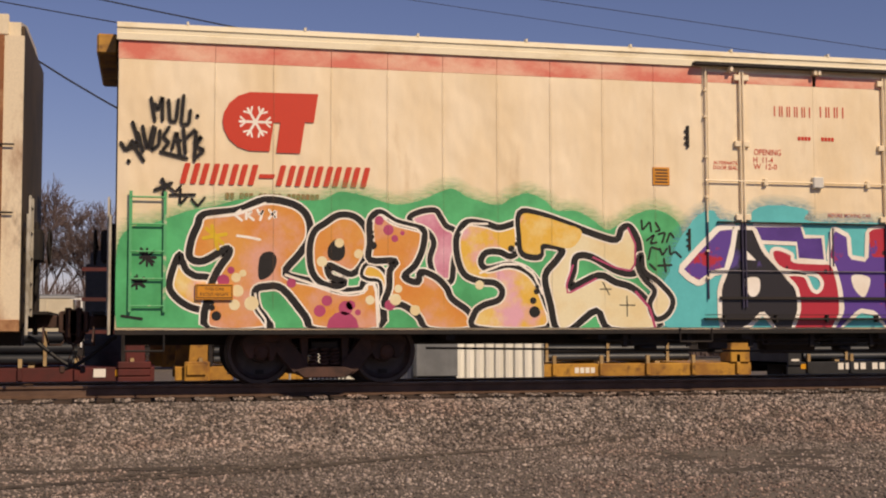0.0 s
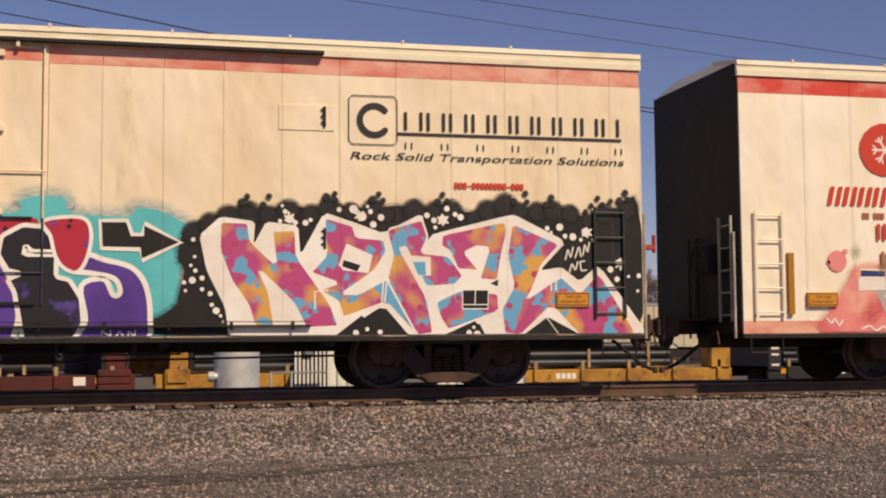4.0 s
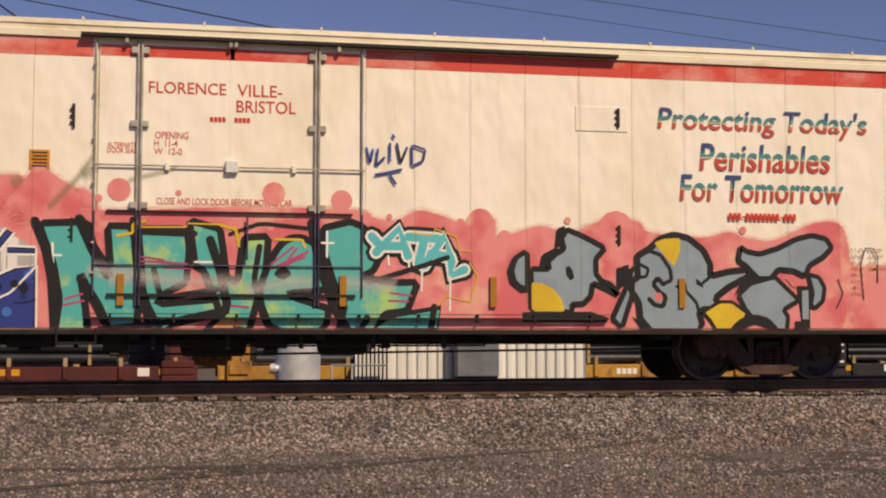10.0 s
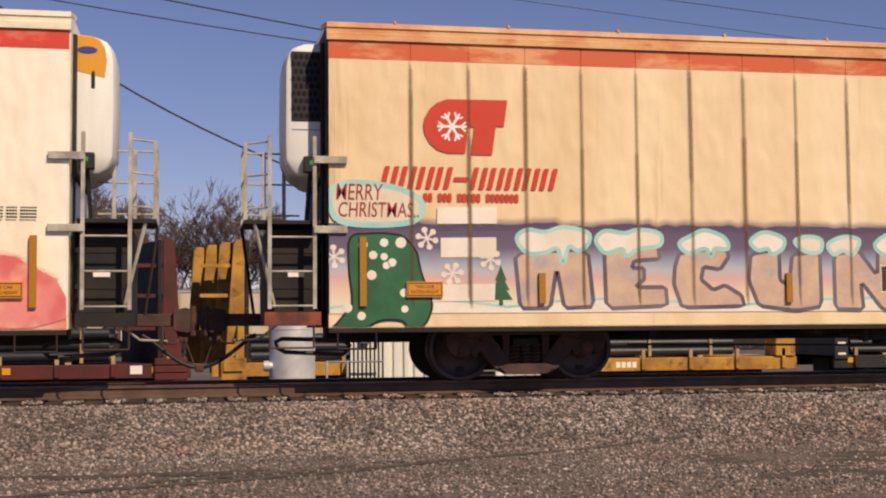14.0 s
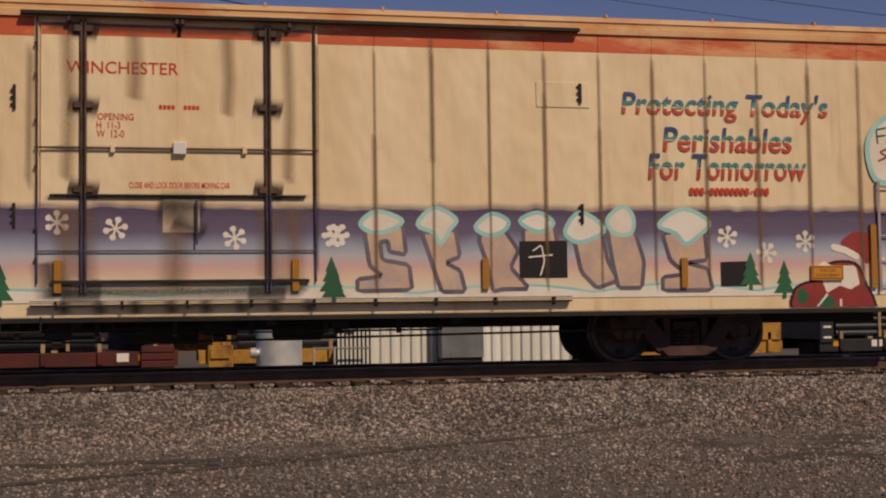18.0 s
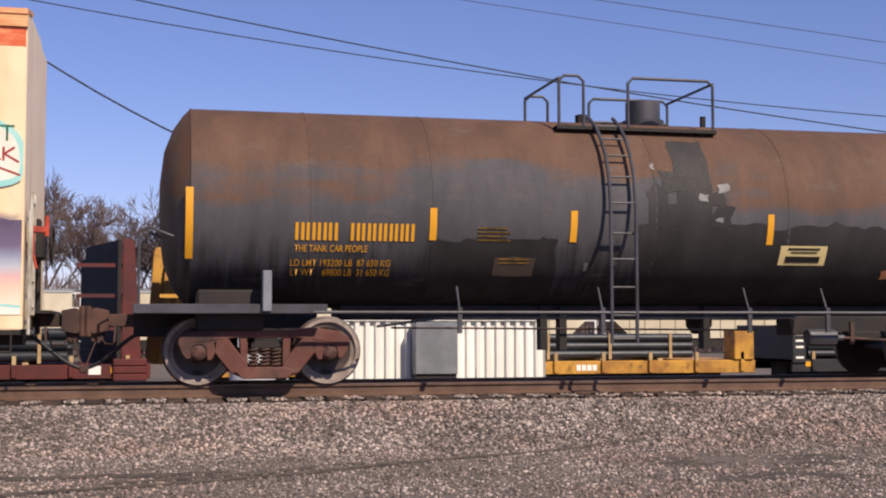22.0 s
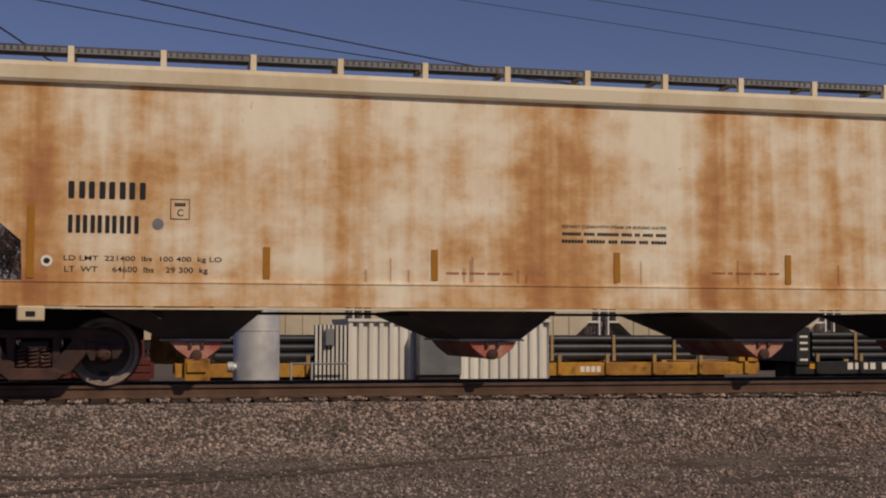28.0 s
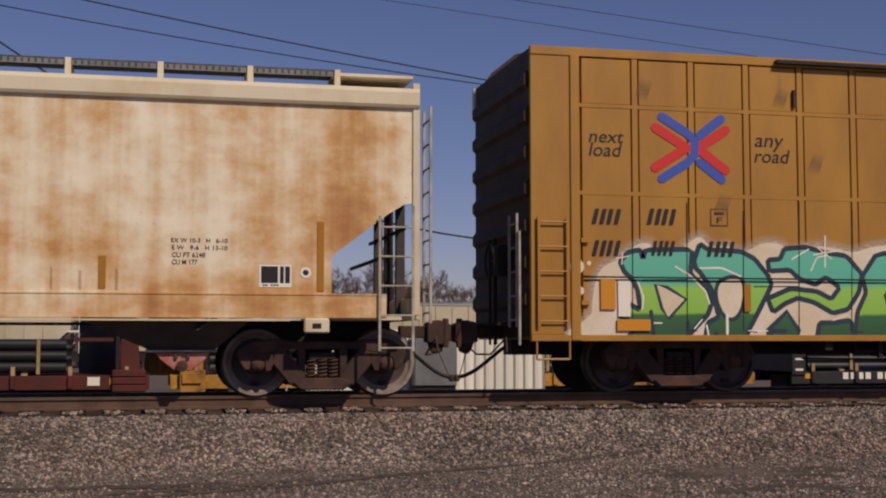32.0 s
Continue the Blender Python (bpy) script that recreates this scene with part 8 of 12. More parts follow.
stroke(A_, YELLOW_SPRAY, [(1.15, 2), (1.45, 2.06)], 0.05, 1)
stroke(A_, YELLOW_SPRAY, [(1.19, 2.13), (1.41, 1.93)], 0.05, 1)
stroke(A_, SPRAY_BLACK, [(6.84, 1.44), (6.94, 1.26)], 0.016, 1)
stroke(A_, SPRAY_BLACK, [(6.8, 1.34), (6.97, 1.34)], 0.016, 1)
stroke(A_, SPRAY_BLACK, [(7.21, 1.24), (7.21, 0.95)], 0.016, 1)
stroke(A_, SPRAY_BLACK, [(7.1, 1.11), (7.33, 1.11)], 0.016, 1)
stroke(A_, MIST_BLACK, [(0.44, 3.89), (0.49, 3.58)], 0.13, 1)
stroke(A_, SPRAY_BLACK, [(0.44, 3.89), (0.49, 3.58)], 0.045, 1)
stroke(A_, MIST_BLACK, [(0.49, 3.81), (0.53, 3.72), (0.59, 3.93), (0.59, 3.59)], 0.13, 1)
stroke(A_, SPRAY_BLACK, [(0.49, 3.81), (0.53, 3.72), (0.59, 3.93), (0.59, 3.59)], 0.045, 1)
stroke(A_, MIST_BLACK, [(0.67, 3.87), (0.69, 3.58), (0.77, 3.58), (0.8, 3.88)], 0.13, 1)
stroke(A_, SPRAY_BLACK, [(0.67, 3.87), (0.69, 3.58), (0.77, 3.58), (0.8, 3.88)], 0.045, 1)
stroke(A_, MIST_BLACK, [(0.87, 3.94), (0.84, 3.54), (0.94, 3.55), (0.96, 3.74)], 0.13, 1)
stroke(A_, SPRAY_BLACK, [(0.87, 3.94), (0.84, 3.54), (0.94, 3.55), (0.96, 3.74)], 0.045, 1)
stroke(A_, MIST_BLACK, [(1.05, 3.67), (1.06, 3.66)], 0.13, 1)
stroke(A_, SPRAY_BLACK, [(1.05, 3.67), (1.06, 3.66)], 0.045, 1)
stroke(A_, MIST_BLACK, [(0.2, 3.55), (0.28, 3.3)], 0.13, 1)
stroke(A_, SPRAY_BLACK, [(0.2, 3.55), (0.28, 3.3)], 0.045, 1)
stroke(A_, MIST_BLACK, [(0.27, 3.41), (0.34, 3.16)], 0.13, 1)
stroke(A_, SPRAY_BLACK, [(0.27, 3.41), (0.34, 3.16)], 0.045, 1)
stroke(A_, MIST_BLACK, [(0.33, 3.5), (0.4, 3.17), (0.47, 3.5)], 0.13, 1)
stroke(A_, SPRAY_BLACK, [(0.33, 3.5), (0.4, 3.17), (0.47, 3.5)], 0.045, 1)
stroke(A_, MIST_BLACK, [(0.5, 3.48), (0.44, 3.17), (0.55, 3.26), (0.56, 3.45)], 0.13, 1)
stroke(A_, SPRAY_BLACK, [(0.5, 3.48), (0.44, 3.17), (0.55, 3.26), (0.56, 3.45)], 0.045, 1)
stroke(A_, MIST_BLACK, [(0.68, 3.5), (0.6, 3.37), (0.68, 3.29), (0.6, 3.19)], 0.13, 1)
stroke(A_, SPRAY_BLACK, [(0.68, 3.5), (0.6, 3.37), (0.68, 3.29), (0.6, 3.19)], 0.045, 1)
stroke(A_, MIST_BLACK, [(0.72, 3.2), (0.78, 3.46), (0.83, 3.12)], 0.13, 1)
stroke(A_, SPRAY_BLACK, [(0.72, 3.2), (0.78, 3.46), (0.83, 3.12)], 0.045, 1)
stroke(A_, MIST_BLACK, [(0.75, 3.32), (0.83, 3.32)], 0.13, 1)
stroke(A_, SPRAY_BLACK, [(0.75, 3.32), (0.83, 3.32)], 0.045, 1)
stroke(A_, MIST_BLACK, [(0.87, 3.49), (0.9, 3.15)], 0.13, 1)
stroke(A_, SPRAY_BLACK, [(0.87, 3.49), (0.9, 3.15)], 0.045, 1)
stroke(A_, MIST_BLACK, [(0.9, 3.35), (1.04, 3.49), (1.02, 3.05)], 0.13, 1)
stroke(A_, SPRAY_BLACK, [(0.9, 3.35), (1.04, 3.49), (1.02, 3.05)], 0.045, 1)
stroke(A_, MIST_BLACK, [(1.02, 3.32), (1.12, 3.39), (1.03, 3.25), (1.15, 3.2), (1.04, 3.1)], 0.13, 1)
stroke(A_, SPRAY_BLACK, [(1.02, 3.32), (1.12, 3.39), (1.03, 3.25), (1.15, 3.2), (1.04, 3.1)], 0.045, 1)
stroke(A_, MIST_BLACK, [(0.57, 3.16), (0.92, 3.08)], 0.13, 1)
stroke(A_, SPRAY_BLACK, [(0.57, 3.16), (0.92, 3.08)], 0.045, 1)
stroke(A_, MIST_BLACK, [(0.05, 3.27), (0.12, 3.16), (0.2, 3.3)], 0.13, 1)
stroke(A_, SPRAY_BLACK, [(0.05, 3.27), (0.12, 3.16), (0.2, 3.3)], 0.045, 1)
stroke(A_, MIST_BLACK, [(0.12, 3.19), (0.3, 3.25)], 0.13, 1)
stroke(A_, SPRAY_BLACK, [(0.12, 3.19), (0.3, 3.25)], 0.045, 1)
stroke(A_, MIST_BLACK, [(0.2, 3.27), (0.35, 3.03)], 0.13, 1)
stroke(A_, SPRAY_BLACK, [(0.2, 3.27), (0.35, 3.03)], 0.045, 1)
stroke(A_, MIST_BLACK, [(0.15, 3.03), (0.16, 3.01)], 0.13, 1)
stroke(A_, SPRAY_BLACK, [(0.15, 3.03), (0.16, 3.01)], 0.045, 1)
stroke(A_, MIST_BLACK, [(0.6, 2.79), (0.63, 2.68), (0.61, 2.57)], 0.13, 1)
stroke(A_, SPRAY_BLACK, [(0.6, 2.79), (0.63, 2.68), (0.61, 2.57)], 0.045, 1)
stroke(A_, MIST_BLACK, [(0.5, 2.64), (0.72, 2.74)], 0.13, 1)
stroke(A_, SPRAY_BLACK, [(0.5, 2.64), (0.72, 2.74)], 0.045, 1)
stroke(A_, SPRAY_BLACK, [(0.41, 1.85), (0.41, 1.62)], 0.03, 0)
stroke(A_, SPRAY_BLACK, [(0.32, 1.79), (0.5, 1.67)], 0.03, 0)
stroke(A_, SPRAY_BLACK, [(0.32, 1.65), (0.5, 1.82)], 0.03, 0)
stroke(A_, SPRAY_BLACK, [(0.28, 1.49), (0.28, 1.31)], 0.03, 0)
stroke(A_, SPRAY_BLACK, [(0.21, 1.44), (0.37, 1.34)], 0.03, 0)
stroke(A_, SPRAY_BLACK, [(0.21, 1.34), (0.37, 1.46)], 0.03, 0)
stroke(A_, SPRAY_BLACK, [(7.45, 2.35), (7.46, 2.2), (7.58, 2.34), (7.6, 2.19)], 0.03, 1)
stroke(A_, SPRAY_BLACK, [(7.67, 2.32), (7.74, 2.21), (7.67, 2.19)], 0.03, 1)
stroke(A_, SPRAY_BLACK, [(7.53, 2.06), (7.65, 2.15), (7.58, 2.01), (7.68, 2.03)], 0.03, 1)
stroke(A_, SPRAY_BLACK, [(7.71, 2.15), (7.82, 2.18), (7.77, 2.03)], 0.03, 1)
stroke(A_, SPRAY_BLACK, [(7.84, 2.04), (7.89, 2.18), (7.95, 2.11)], 0.03, 1)
stroke(A_, SPRAY_BLACK, [(7.55, 1.78), (7.59, 1.96), (7.71, 1.93)], 0.03, 1)
stroke(A_, SPRAY_BLACK, [(7.73, 1.94), (7.77, 1.84), (7.84, 1.94)], 0.03, 1)
stroke(A_, SPRAY_BLACK, [(7.88, 1.98), (7.89, 1.85), (7.97, 1.9), (8.06, 1.82)], 0.03, 1)
stroke(A_, SPRAY_BLACK, [(7.57, 1.71), (7.66, 1.63)], 0.03, 1)
stroke(A_, SPRAY_BLACK, [(7.79, 1.79), (7.82, 1.6)], 0.03, 1)
stroke(A_, SPRAY_BLACK, [(7.7, 1.69), (7.91, 1.7)], 0.03, 1)
stroke(A_, SPRAY_BLACK, [(0.58, 2.77), (0.77, 2.62), (0.84, 2.7)], 0.035, 1)
stroke(A_, SPRAY_BLACK, [(0.7, 2.58), (1.03, 2.59)], 0.035, 1)
stroke(A_, SPRAY_BLACK, [(0.84, 2.66), (0.83, 2.45), (0.92, 2.55)], 0.035, 1)
stroke(A_, SPRAY_BLACK, [(0.99, 2.53), (1.07, 2.43), (1.16, 2.55)], 0.035, 1)
stroke(A_, SPRAY_BLACK, [(0.33, 1.85), (0.48, 1.63)], 0.035, 1)
stroke(A_, SPRAY_BLACK, [(0.32, 1.73), (0.52, 1.73)], 0.035, 1)
stroke(A_, SPRAY_BLACK, [(0.25, 1.46), (0.38, 1.34)], 0.035, 1)
stroke(A_, SPRAY_BLACK, [(0.23, 1.36), (0.4, 1.42)], 0.035, 1)
stroke(A_, SPRAY_BLACK, [(0.09, 0.95), (0.35, 0.91)], 0.035, 1)
spray(A_, RED_PURPLE, [(8.04, 1.64), (8.34, 1.95), (8.66, 2.26), (8.94, 2.29), (8.9, 2.03), (8.84, 1.83), (8.78, 1.63), (8.58, 1.59), (8.34, 1.43), (8.18, 1.51)], 1, SPRAY_WHITE, 0.09)
spray(A_, PURPLE, [(9.23, 2.31), (10, 2.32), (10.06, 2.15), (10.36, 2.15), (10.39, 1.78), (9.94, 1.8), (9.92, 2.04), (9.14, 2.06)], 0, SPRAY_WHITE, 0.06)
spray(A_, BLACK_PURPLE, [(8.94, 2.27), (9.23, 2.27), (9.39, 1.92), (9.71, 1.6), (9.94, 1.36), (9.97, 1.04), (9.87, 0.7), (9.54, 0.7), (9.46, 0.88), (9.34, 1), (9.14, 0.81), (9.02, 0.7), (8.7, 0.71), (8.66, 0.96), (8.66, 1.36), (8.86, 1.83)], 1, SPRAY_WHITE, 0.07)
spray(A_, SPRAY_WHITE, [(9.08, 1.95), (9.09, 1.79), (9.26, 1.78)], 0)
spray(A_, SPRAY_WHITE, [(9.06, 1.5), (9.29, 1.52), (9.3, 1.32), (9.18, 1.23), (9.08, 1.36)], 2)
spray(A_, RED_SPOT, [(9.51, 1.92), (9.63, 1.96), (9.84, 1.88), (9.88, 1.78), (10.29, 1.76), (10.5, 1.73), (10.6, 1.44), (10.63, 1.04), (10.53, 0.7), (9.87, 0.7), (9.94, 1.04), (9.91, 1.36), (9.75, 1.56), (10.04, 1.56), (10.16, 1.36), (10.26, 1.32), (10.33, 1.44), (10.25, 1.56), (10.04, 1.6), (9.71, 1.64), (9.55, 1.76)], 2, SPRAY_WHITE, 0.06)
spray(A_, PURPLE_RED, [(10.5, 2.17), (10.54, 2.29), (10.79, 2.17), (10.81, 1.85), (11.08, 1.81), (11.11, 2.26), (11.39, 2.33), (11.43, 2.18), (11.55, 1.77), (11.72, 1.45), (11.78, 1.04), (11.71, 0.69), (11.41, 0.69), (11.2, 1), (10.95, 1.04), (10.61, 0.7), (10.49, 0.7), (10.66, 1.04), (10.63, 1.36), (10.54, 1.69), (10.44, 1.85)], 1, SPRAY_WHITE, 0.07)
spray(A_, SPRAY_WHITE, [(10.83, 1.57), (11.11, 1.55), (11.12, 1.41), (11.02, 1.24), (10.87, 1.36)], 2)
spray(A_, RED_SPOT, [(11.13, 2.27), (11.99, 2.35), (12.03, 2.19), (11.56, 2.17), (11.47, 1.85), (11.17, 1.85)], 1)
spray(A_, BLACK_PURPLE, [(11.55, 2.1), (11.81, 2.25), (12.07, 2.23), (12.2, 2.07), (12.26, 1.9), (11.94, 1.9), (11.85, 1.98), (11.83, 1.86), (12.24, 1.86), (12.24, 1.57), (12.41, 1.53), (12.56, 1.29), (12.59, 0.96), (12.48, 0.69), (11.83, 0.69), (11.78, 1.04), (11.72, 1.37), (11.63, 1.53), (11.8, 1.61), (11.63, 1.65), (11.51, 1.86)], 1, SPRAY_WHITE, 0.06)
spray(A_, PURPLE, [(12.41, 1.82), (12.63, 1.87), (12.85, 1.8), (13.2, 1.7), (13.39, 1.46), (13.45, 1.04), (13.36, 0.69), (12.53, 0.69), (12.62, 1), (12.56, 1.45), (12.85, 1.54), (12.97, 1.33), (13.06, 1.37), (12.98, 1.55), (12.67, 1.62), (12.41, 1.66)], 2, SPRAY_WHITE, 0.07)
spray(A_, RED_SPOT, [(12.07, 2.31), (12.55, 2.36), (12.68, 2.16), (12.63, 1.82), (12.5, 1.63), (12.32, 1.7), (12.22, 1.86), (12.16, 2.11)], 2, SPRAY_WHITE, 0.05)
spray(A_, SPRAY_BLACK, [(12.79, 2.32), (13.14, 2.33), (13.21, 2.14), (13.34, 2.14), (13.37, 2.29), (13.85, 2.04), (13.34, 1.79), (13.31, 1.94), (12.81, 1.95)], 0, SPRAY_WHITE, 0.06)
stroke(A_, SPRAY_WHITE, [(12.83, 0.86), (12.83, 0.73)], 0.02, 1)
stroke(A_, SPRAY_WHITE, [(12.83, 0.86), (12.94, 0.73), (12.94, 0.86)], 0.02, 1)
stroke(A_, SPRAY_WHITE, [(13.01, 0.73), (13.06, 0.86), (13.11, 0.73)], 0.02, 1)
stroke(A_, SPRAY_WHITE, [(13.17, 0.73), (13.17, 0.86), (13.25, 0.73), (13.26, 0.86)], 0.02, 1)
spray(A_, SPRAY_WHITE, [(14.09, 2.14), (14.37, 2.4), (14.84, 2.34), (14.82, 2.02), (14.99, 2.34), (15.43, 2.29), (15.46, 1.88), (15.79, 2.48), (16.23, 2.34), (16.62, 2.2), (17.18, 2.49), (17.26, 2.11), (17.34, 2.2), (18.41, 2.47), (18.54, 2.49), (19.32, 2.11), (18.91, 1.69), (19.24, 1.74), (19.51, 1.54), (19.81, 1.78), (20.5, 0.85), (20.49, 0.7), (19.53, 0.71), (19, 1.04), (18.64, 0.72), (18.09, 0.72), (18, 0.95), (17.51, 0.72), (17.01, 0.73), (16.62, 1.19), (15.99, 0.8), (15.96, 0.74), (14.49, 0.75), (14.44, 1.16), (14.19, 1.66)], 1)
spray(A_, CANDY, [(14.37, 2.33), (14.74, 2.32), (14.78, 2.06), (15.13, 1.74), (15.07, 2.21), (15.39, 2.23), (15.41, 1.86), (15.88, 1.2), (15.99, 0.9), (15.54, 0.88), (15.37, 1.22), (14.88, 1.7), (15.03, 1.37), (15.11, 0.88), (14.84, 0.91), (14.75, 1.2), (14.52, 1.53), (14.36, 1.95)], 1, SPRAY_WHITE, 0.03)
spray(A_, CANDY, [(15.79, 2.41), (16.19, 2.3), (16.24, 2.14), (16.63, 2.11), (16.67, 1.95), (16.51, 1.69), (16.34, 1.56), (16.03, 1.35), (16.27, 1.35), (16.67, 1.56), (16.93, 1.52), (17.3, 0.78), (17.1, 0.76), (16.66, 1.24), (16.05, 1.02), (15.99, 1.24), (15.71, 1.4), (15.99, 1.5), (15.6, 1.64), (15.82, 1.88)], 1, SPRAY_WHITE, 0.03)
spray(A_, SPRAY_WHITE, [(16.1, 2.05), (16.47, 1.89), (16.41, 1.64), (16.05, 1.68), (15.99, 1.75)], 0)
spray(A_, SPRAY_BLACK, [(16.06, 1.82), (16.3, 1.75), (16.25, 1.66), (16.04, 1.73)], 0)
spray(A_, CANDY, [(16.67, 2.25), (17.18, 2.4), (17.26, 2.15), (17.16, 1.93), (17.56, 1.89), (17.77, 1.61), (17.65, 1.48), (17.24, 1.45), (17.11, 1.67), (16.94, 2.02), (16.85, 1.99), (17.25, 1.28), (17.33, 0.8), (17.1, 0.77), (16.67, 1.55), (16.76, 1.89)], 1, SPRAY_WHITE, 0.03)
spray(A_, SPRAY_WHITE, [(16.88, 1.9), (17.3, 1.87), (17.3, 1.61), (17.11, 1.6)], 0)
spray(A_, SKY_BLUE, [(17.04, 1.8), (17.22, 1.8), (17.23, 1.61), (17.12, 1.62)], 0)
spray(A_, CANDY, [(17.47, 2.19), (18.39, 2.39), (18.43, 2.25), (18.34, 1.9), (18.28, 1.54), (18.01, 1.56), (18.16, 2.01), (17.97, 2.03), (17.79, 1.94), (18.01, 1.68), (17.69, 1.7), (17.58, 1.96), (17.45, 2.03)], 1, SPRAY_WHITE, 0.03)
spray(A_, CANDY, [(17.37, 1.24), (17.74, 1.41), (18.28, 1.36), (18.3, 1.11), (17.55, 0.84), (17.43, 1.02)], 1, SPRAY_WHITE, 0.03)
spray(A_, SPRAY_BLACK, [(18.17, 1.5), (18.29, 1.56), (18.28, 1.46)], 0)
spray(A_, CANDY, [(18.5, 2.37), (19.22, 2.07), (18.94, 1.77), (18.79, 1.41), (18.7, 1.27), (19.07, 1.51), (19.24, 1.6), (19.51, 1.36), (19.81, 1.67), (20.35, 0.82), (20.3, 0.72), (19.53, 0.72), (19.08, 1.19), (18.6, 0.75), (18.37, 0.79), (18.33, 1.14), (18.52, 1.46), (18.42, 1.9)], 1, SPRAY_WHITE, 0.03)
spray(A_, SPRAY_BLACK, [(19, 1.02), (19.18, 0.71), (18.67, 0.72)], 0, SPRAY_WHITE, 0.02)
spray(A_, SPRAY_BLACK, [(16.31, 1.05), (16.62, 0.73), (15.96, 0.74)], 0)
spray(A_, SPRAY_BLACK, [(17.94, 0.97), (18.07, 0.72), (17.51, 0.72)], 0)
stroke(A_, SPRAY_WHITE, [(16.62, 1.54), (16.6, 1.24)], 0.022, 0)
stroke(A_, SPRAY_WHITE, [(16.67, 1.53), (16.64, 1.24)], 0.022, 0)
stroke(A_, SPRAY_WHITE, [(19.08, 1.62), (19.08, 1.4)], 0.022, 0)
stroke(A_, SPRAY_WHITE, [(19.15, 1.62), (19.15, 1.41)], 0.022, 0)
stroke(A_, SPRAY_WHITE, [(15.66, 1.15), (15.66, 1.38), (15.84, 1.4)], 0.022, 0)
spray(A_, SPRAY_BLACK, [(17.76, 1.41), (18.14, 1.41), (18.13, 1.14), (17.76, 1.14)], 0, SPRAY_WHITE, 0.02, name="test_panel")
stroke(A_, SPRAY_WHITE, [(17.95, 1.41), (17.94, 1.2)], 0.014, 0)
stroke(A_, SPRAY_WHITE, [(17.77, 1.2), (18.13, 1.2)], 0.014, 0)
stroke(A_, SPRAY_WHITE, [(20.15, 1.87), (20.15, 1.71)], 0.03, 0)
stroke(A_, SPRAY_WHITE, [(20.08, 1.83), (20.22, 1.76)], 0.03, 0)
stroke(A_, SPRAY_WHITE, [(20.08, 1.75), (20.22, 1.84)], 0.03, 0)
stroke(A_, SPRAY_WHITE, [(16.27, 2.51), (16.28, 2.38)], 0.03, 0)
stroke(A_, SPRAY_WHITE, [(16.22, 2.48), (16.34, 2.42)], 0.03, 0)
stroke(A_, SPRAY_WHITE, [(16.23, 2.41), (16.34, 2.49)], 0.03, 0)
stroke(A_, SPRAY_WHITE, [(15.3, 2.47), (15.31, 2.33)], 0.03, 0)
stroke(A_, SPRAY_WHITE, [(15.25, 2.42), (15.37, 2.36)], 0.03, 0)
stroke(A_, SPRAY_WHITE, [(15.25, 2.36), (15.36, 2.44)], 0.03, 0)
stroke(A_, SPRAY_WHITE, [(17.47, 2.47), (17.48, 2.33)], 0.03, 0)
stroke(A_, SPRAY_WHITE, [(17.41, 2.43), (17.55, 2.36)], 0.03, 0)
stroke(A_, SPRAY_WHITE, [(17.42, 2.35), (17.55, 2.44)], 0.03, 0)
stroke(A_, SPRAY_WHITE, [(19.63, 2.31), (19.64, 2.18)], 0.03, 0)
stroke(A_, SPRAY_WHITE, [(19.57, 2.28), (19.7, 2.21)], 0.03, 0)
stroke(A_, SPRAY_WHITE, [(19.57, 2.2), (19.7, 2.29)], 0.03, 0)
dots(A_, SPRAY_WHITE, [(14.01, 2.08, 0.030), (14.03, 1.85, 0.024), (13.98, 1.73, 0.024), (14.04, 1.66, 0.030), (14.13, 1.56, 0.036), (14.00, 1.53, 0.048), (13.89, 1.50, 0.030), (14.13, 1.41, 0.030), (14.24, 1.35, 0.036), (14.26, 1.20, 0.030), (14.32, 1.12, 0.048), (14.38, 1.05, 0.024), (14.41, 0.97, 0.018), (13.91, 1.39, 0.024), (15.25, 2.48, 0.036), (15.31, 2.38, 0.060), (15.39, 2.33, 0.036), (15.53, 2.33, 0.042), (15.18, 2.35, 0.030), (15.60, 2.37, 0.030), (15.21, 2.56, 0.024), (16.00, 2.52, 0.036), (16.20, 2.53, 0.060), (16.32, 2.43, 0.066), (16.44, 2.50, 0.036), (16.48, 2.32, 0.048), (16.59, 2.42, 0.048), (16.40, 2.57, 0.024), (17.25, 2.46, 0.042), (17.35, 2.39, 0.042), (17.48, 2.40, 0.066), (17.54, 2.56, 0.042), (17.66, 2.48, 0.036), (17.74, 2.44, 0.048), (17.37, 2.29, 0.030), (18.79, 2.32, 0.036), (19.03, 2.30, 0.036), (19.22, 2.32, 0.054), (19.30, 2.19, 0.036), (19.42, 2.18, 0.054), (19.62, 2.25, 0.066), (19.54, 2.14, 0.030), (19.74, 2.14, 0.036), (19.09, 2.24, 0.024), (19.99, 1.71, 0.048), (20.14, 1.81, 0.060), (20.09, 1.57, 0.042), (20.43, 1.62, 0.036), (20.27, 1.61, 0.024), (20.41, 1.40, 0.024), (17.85, 0.80, 0.042), (17.97, 0.78, 0.054), (17.92, 0.88, 0.024), (17.73, 0.74, 0.030), (16.23, 0.81, 0.042), (16.39, 0.86, 0.030), (16.57, 0.82, 0.036)])
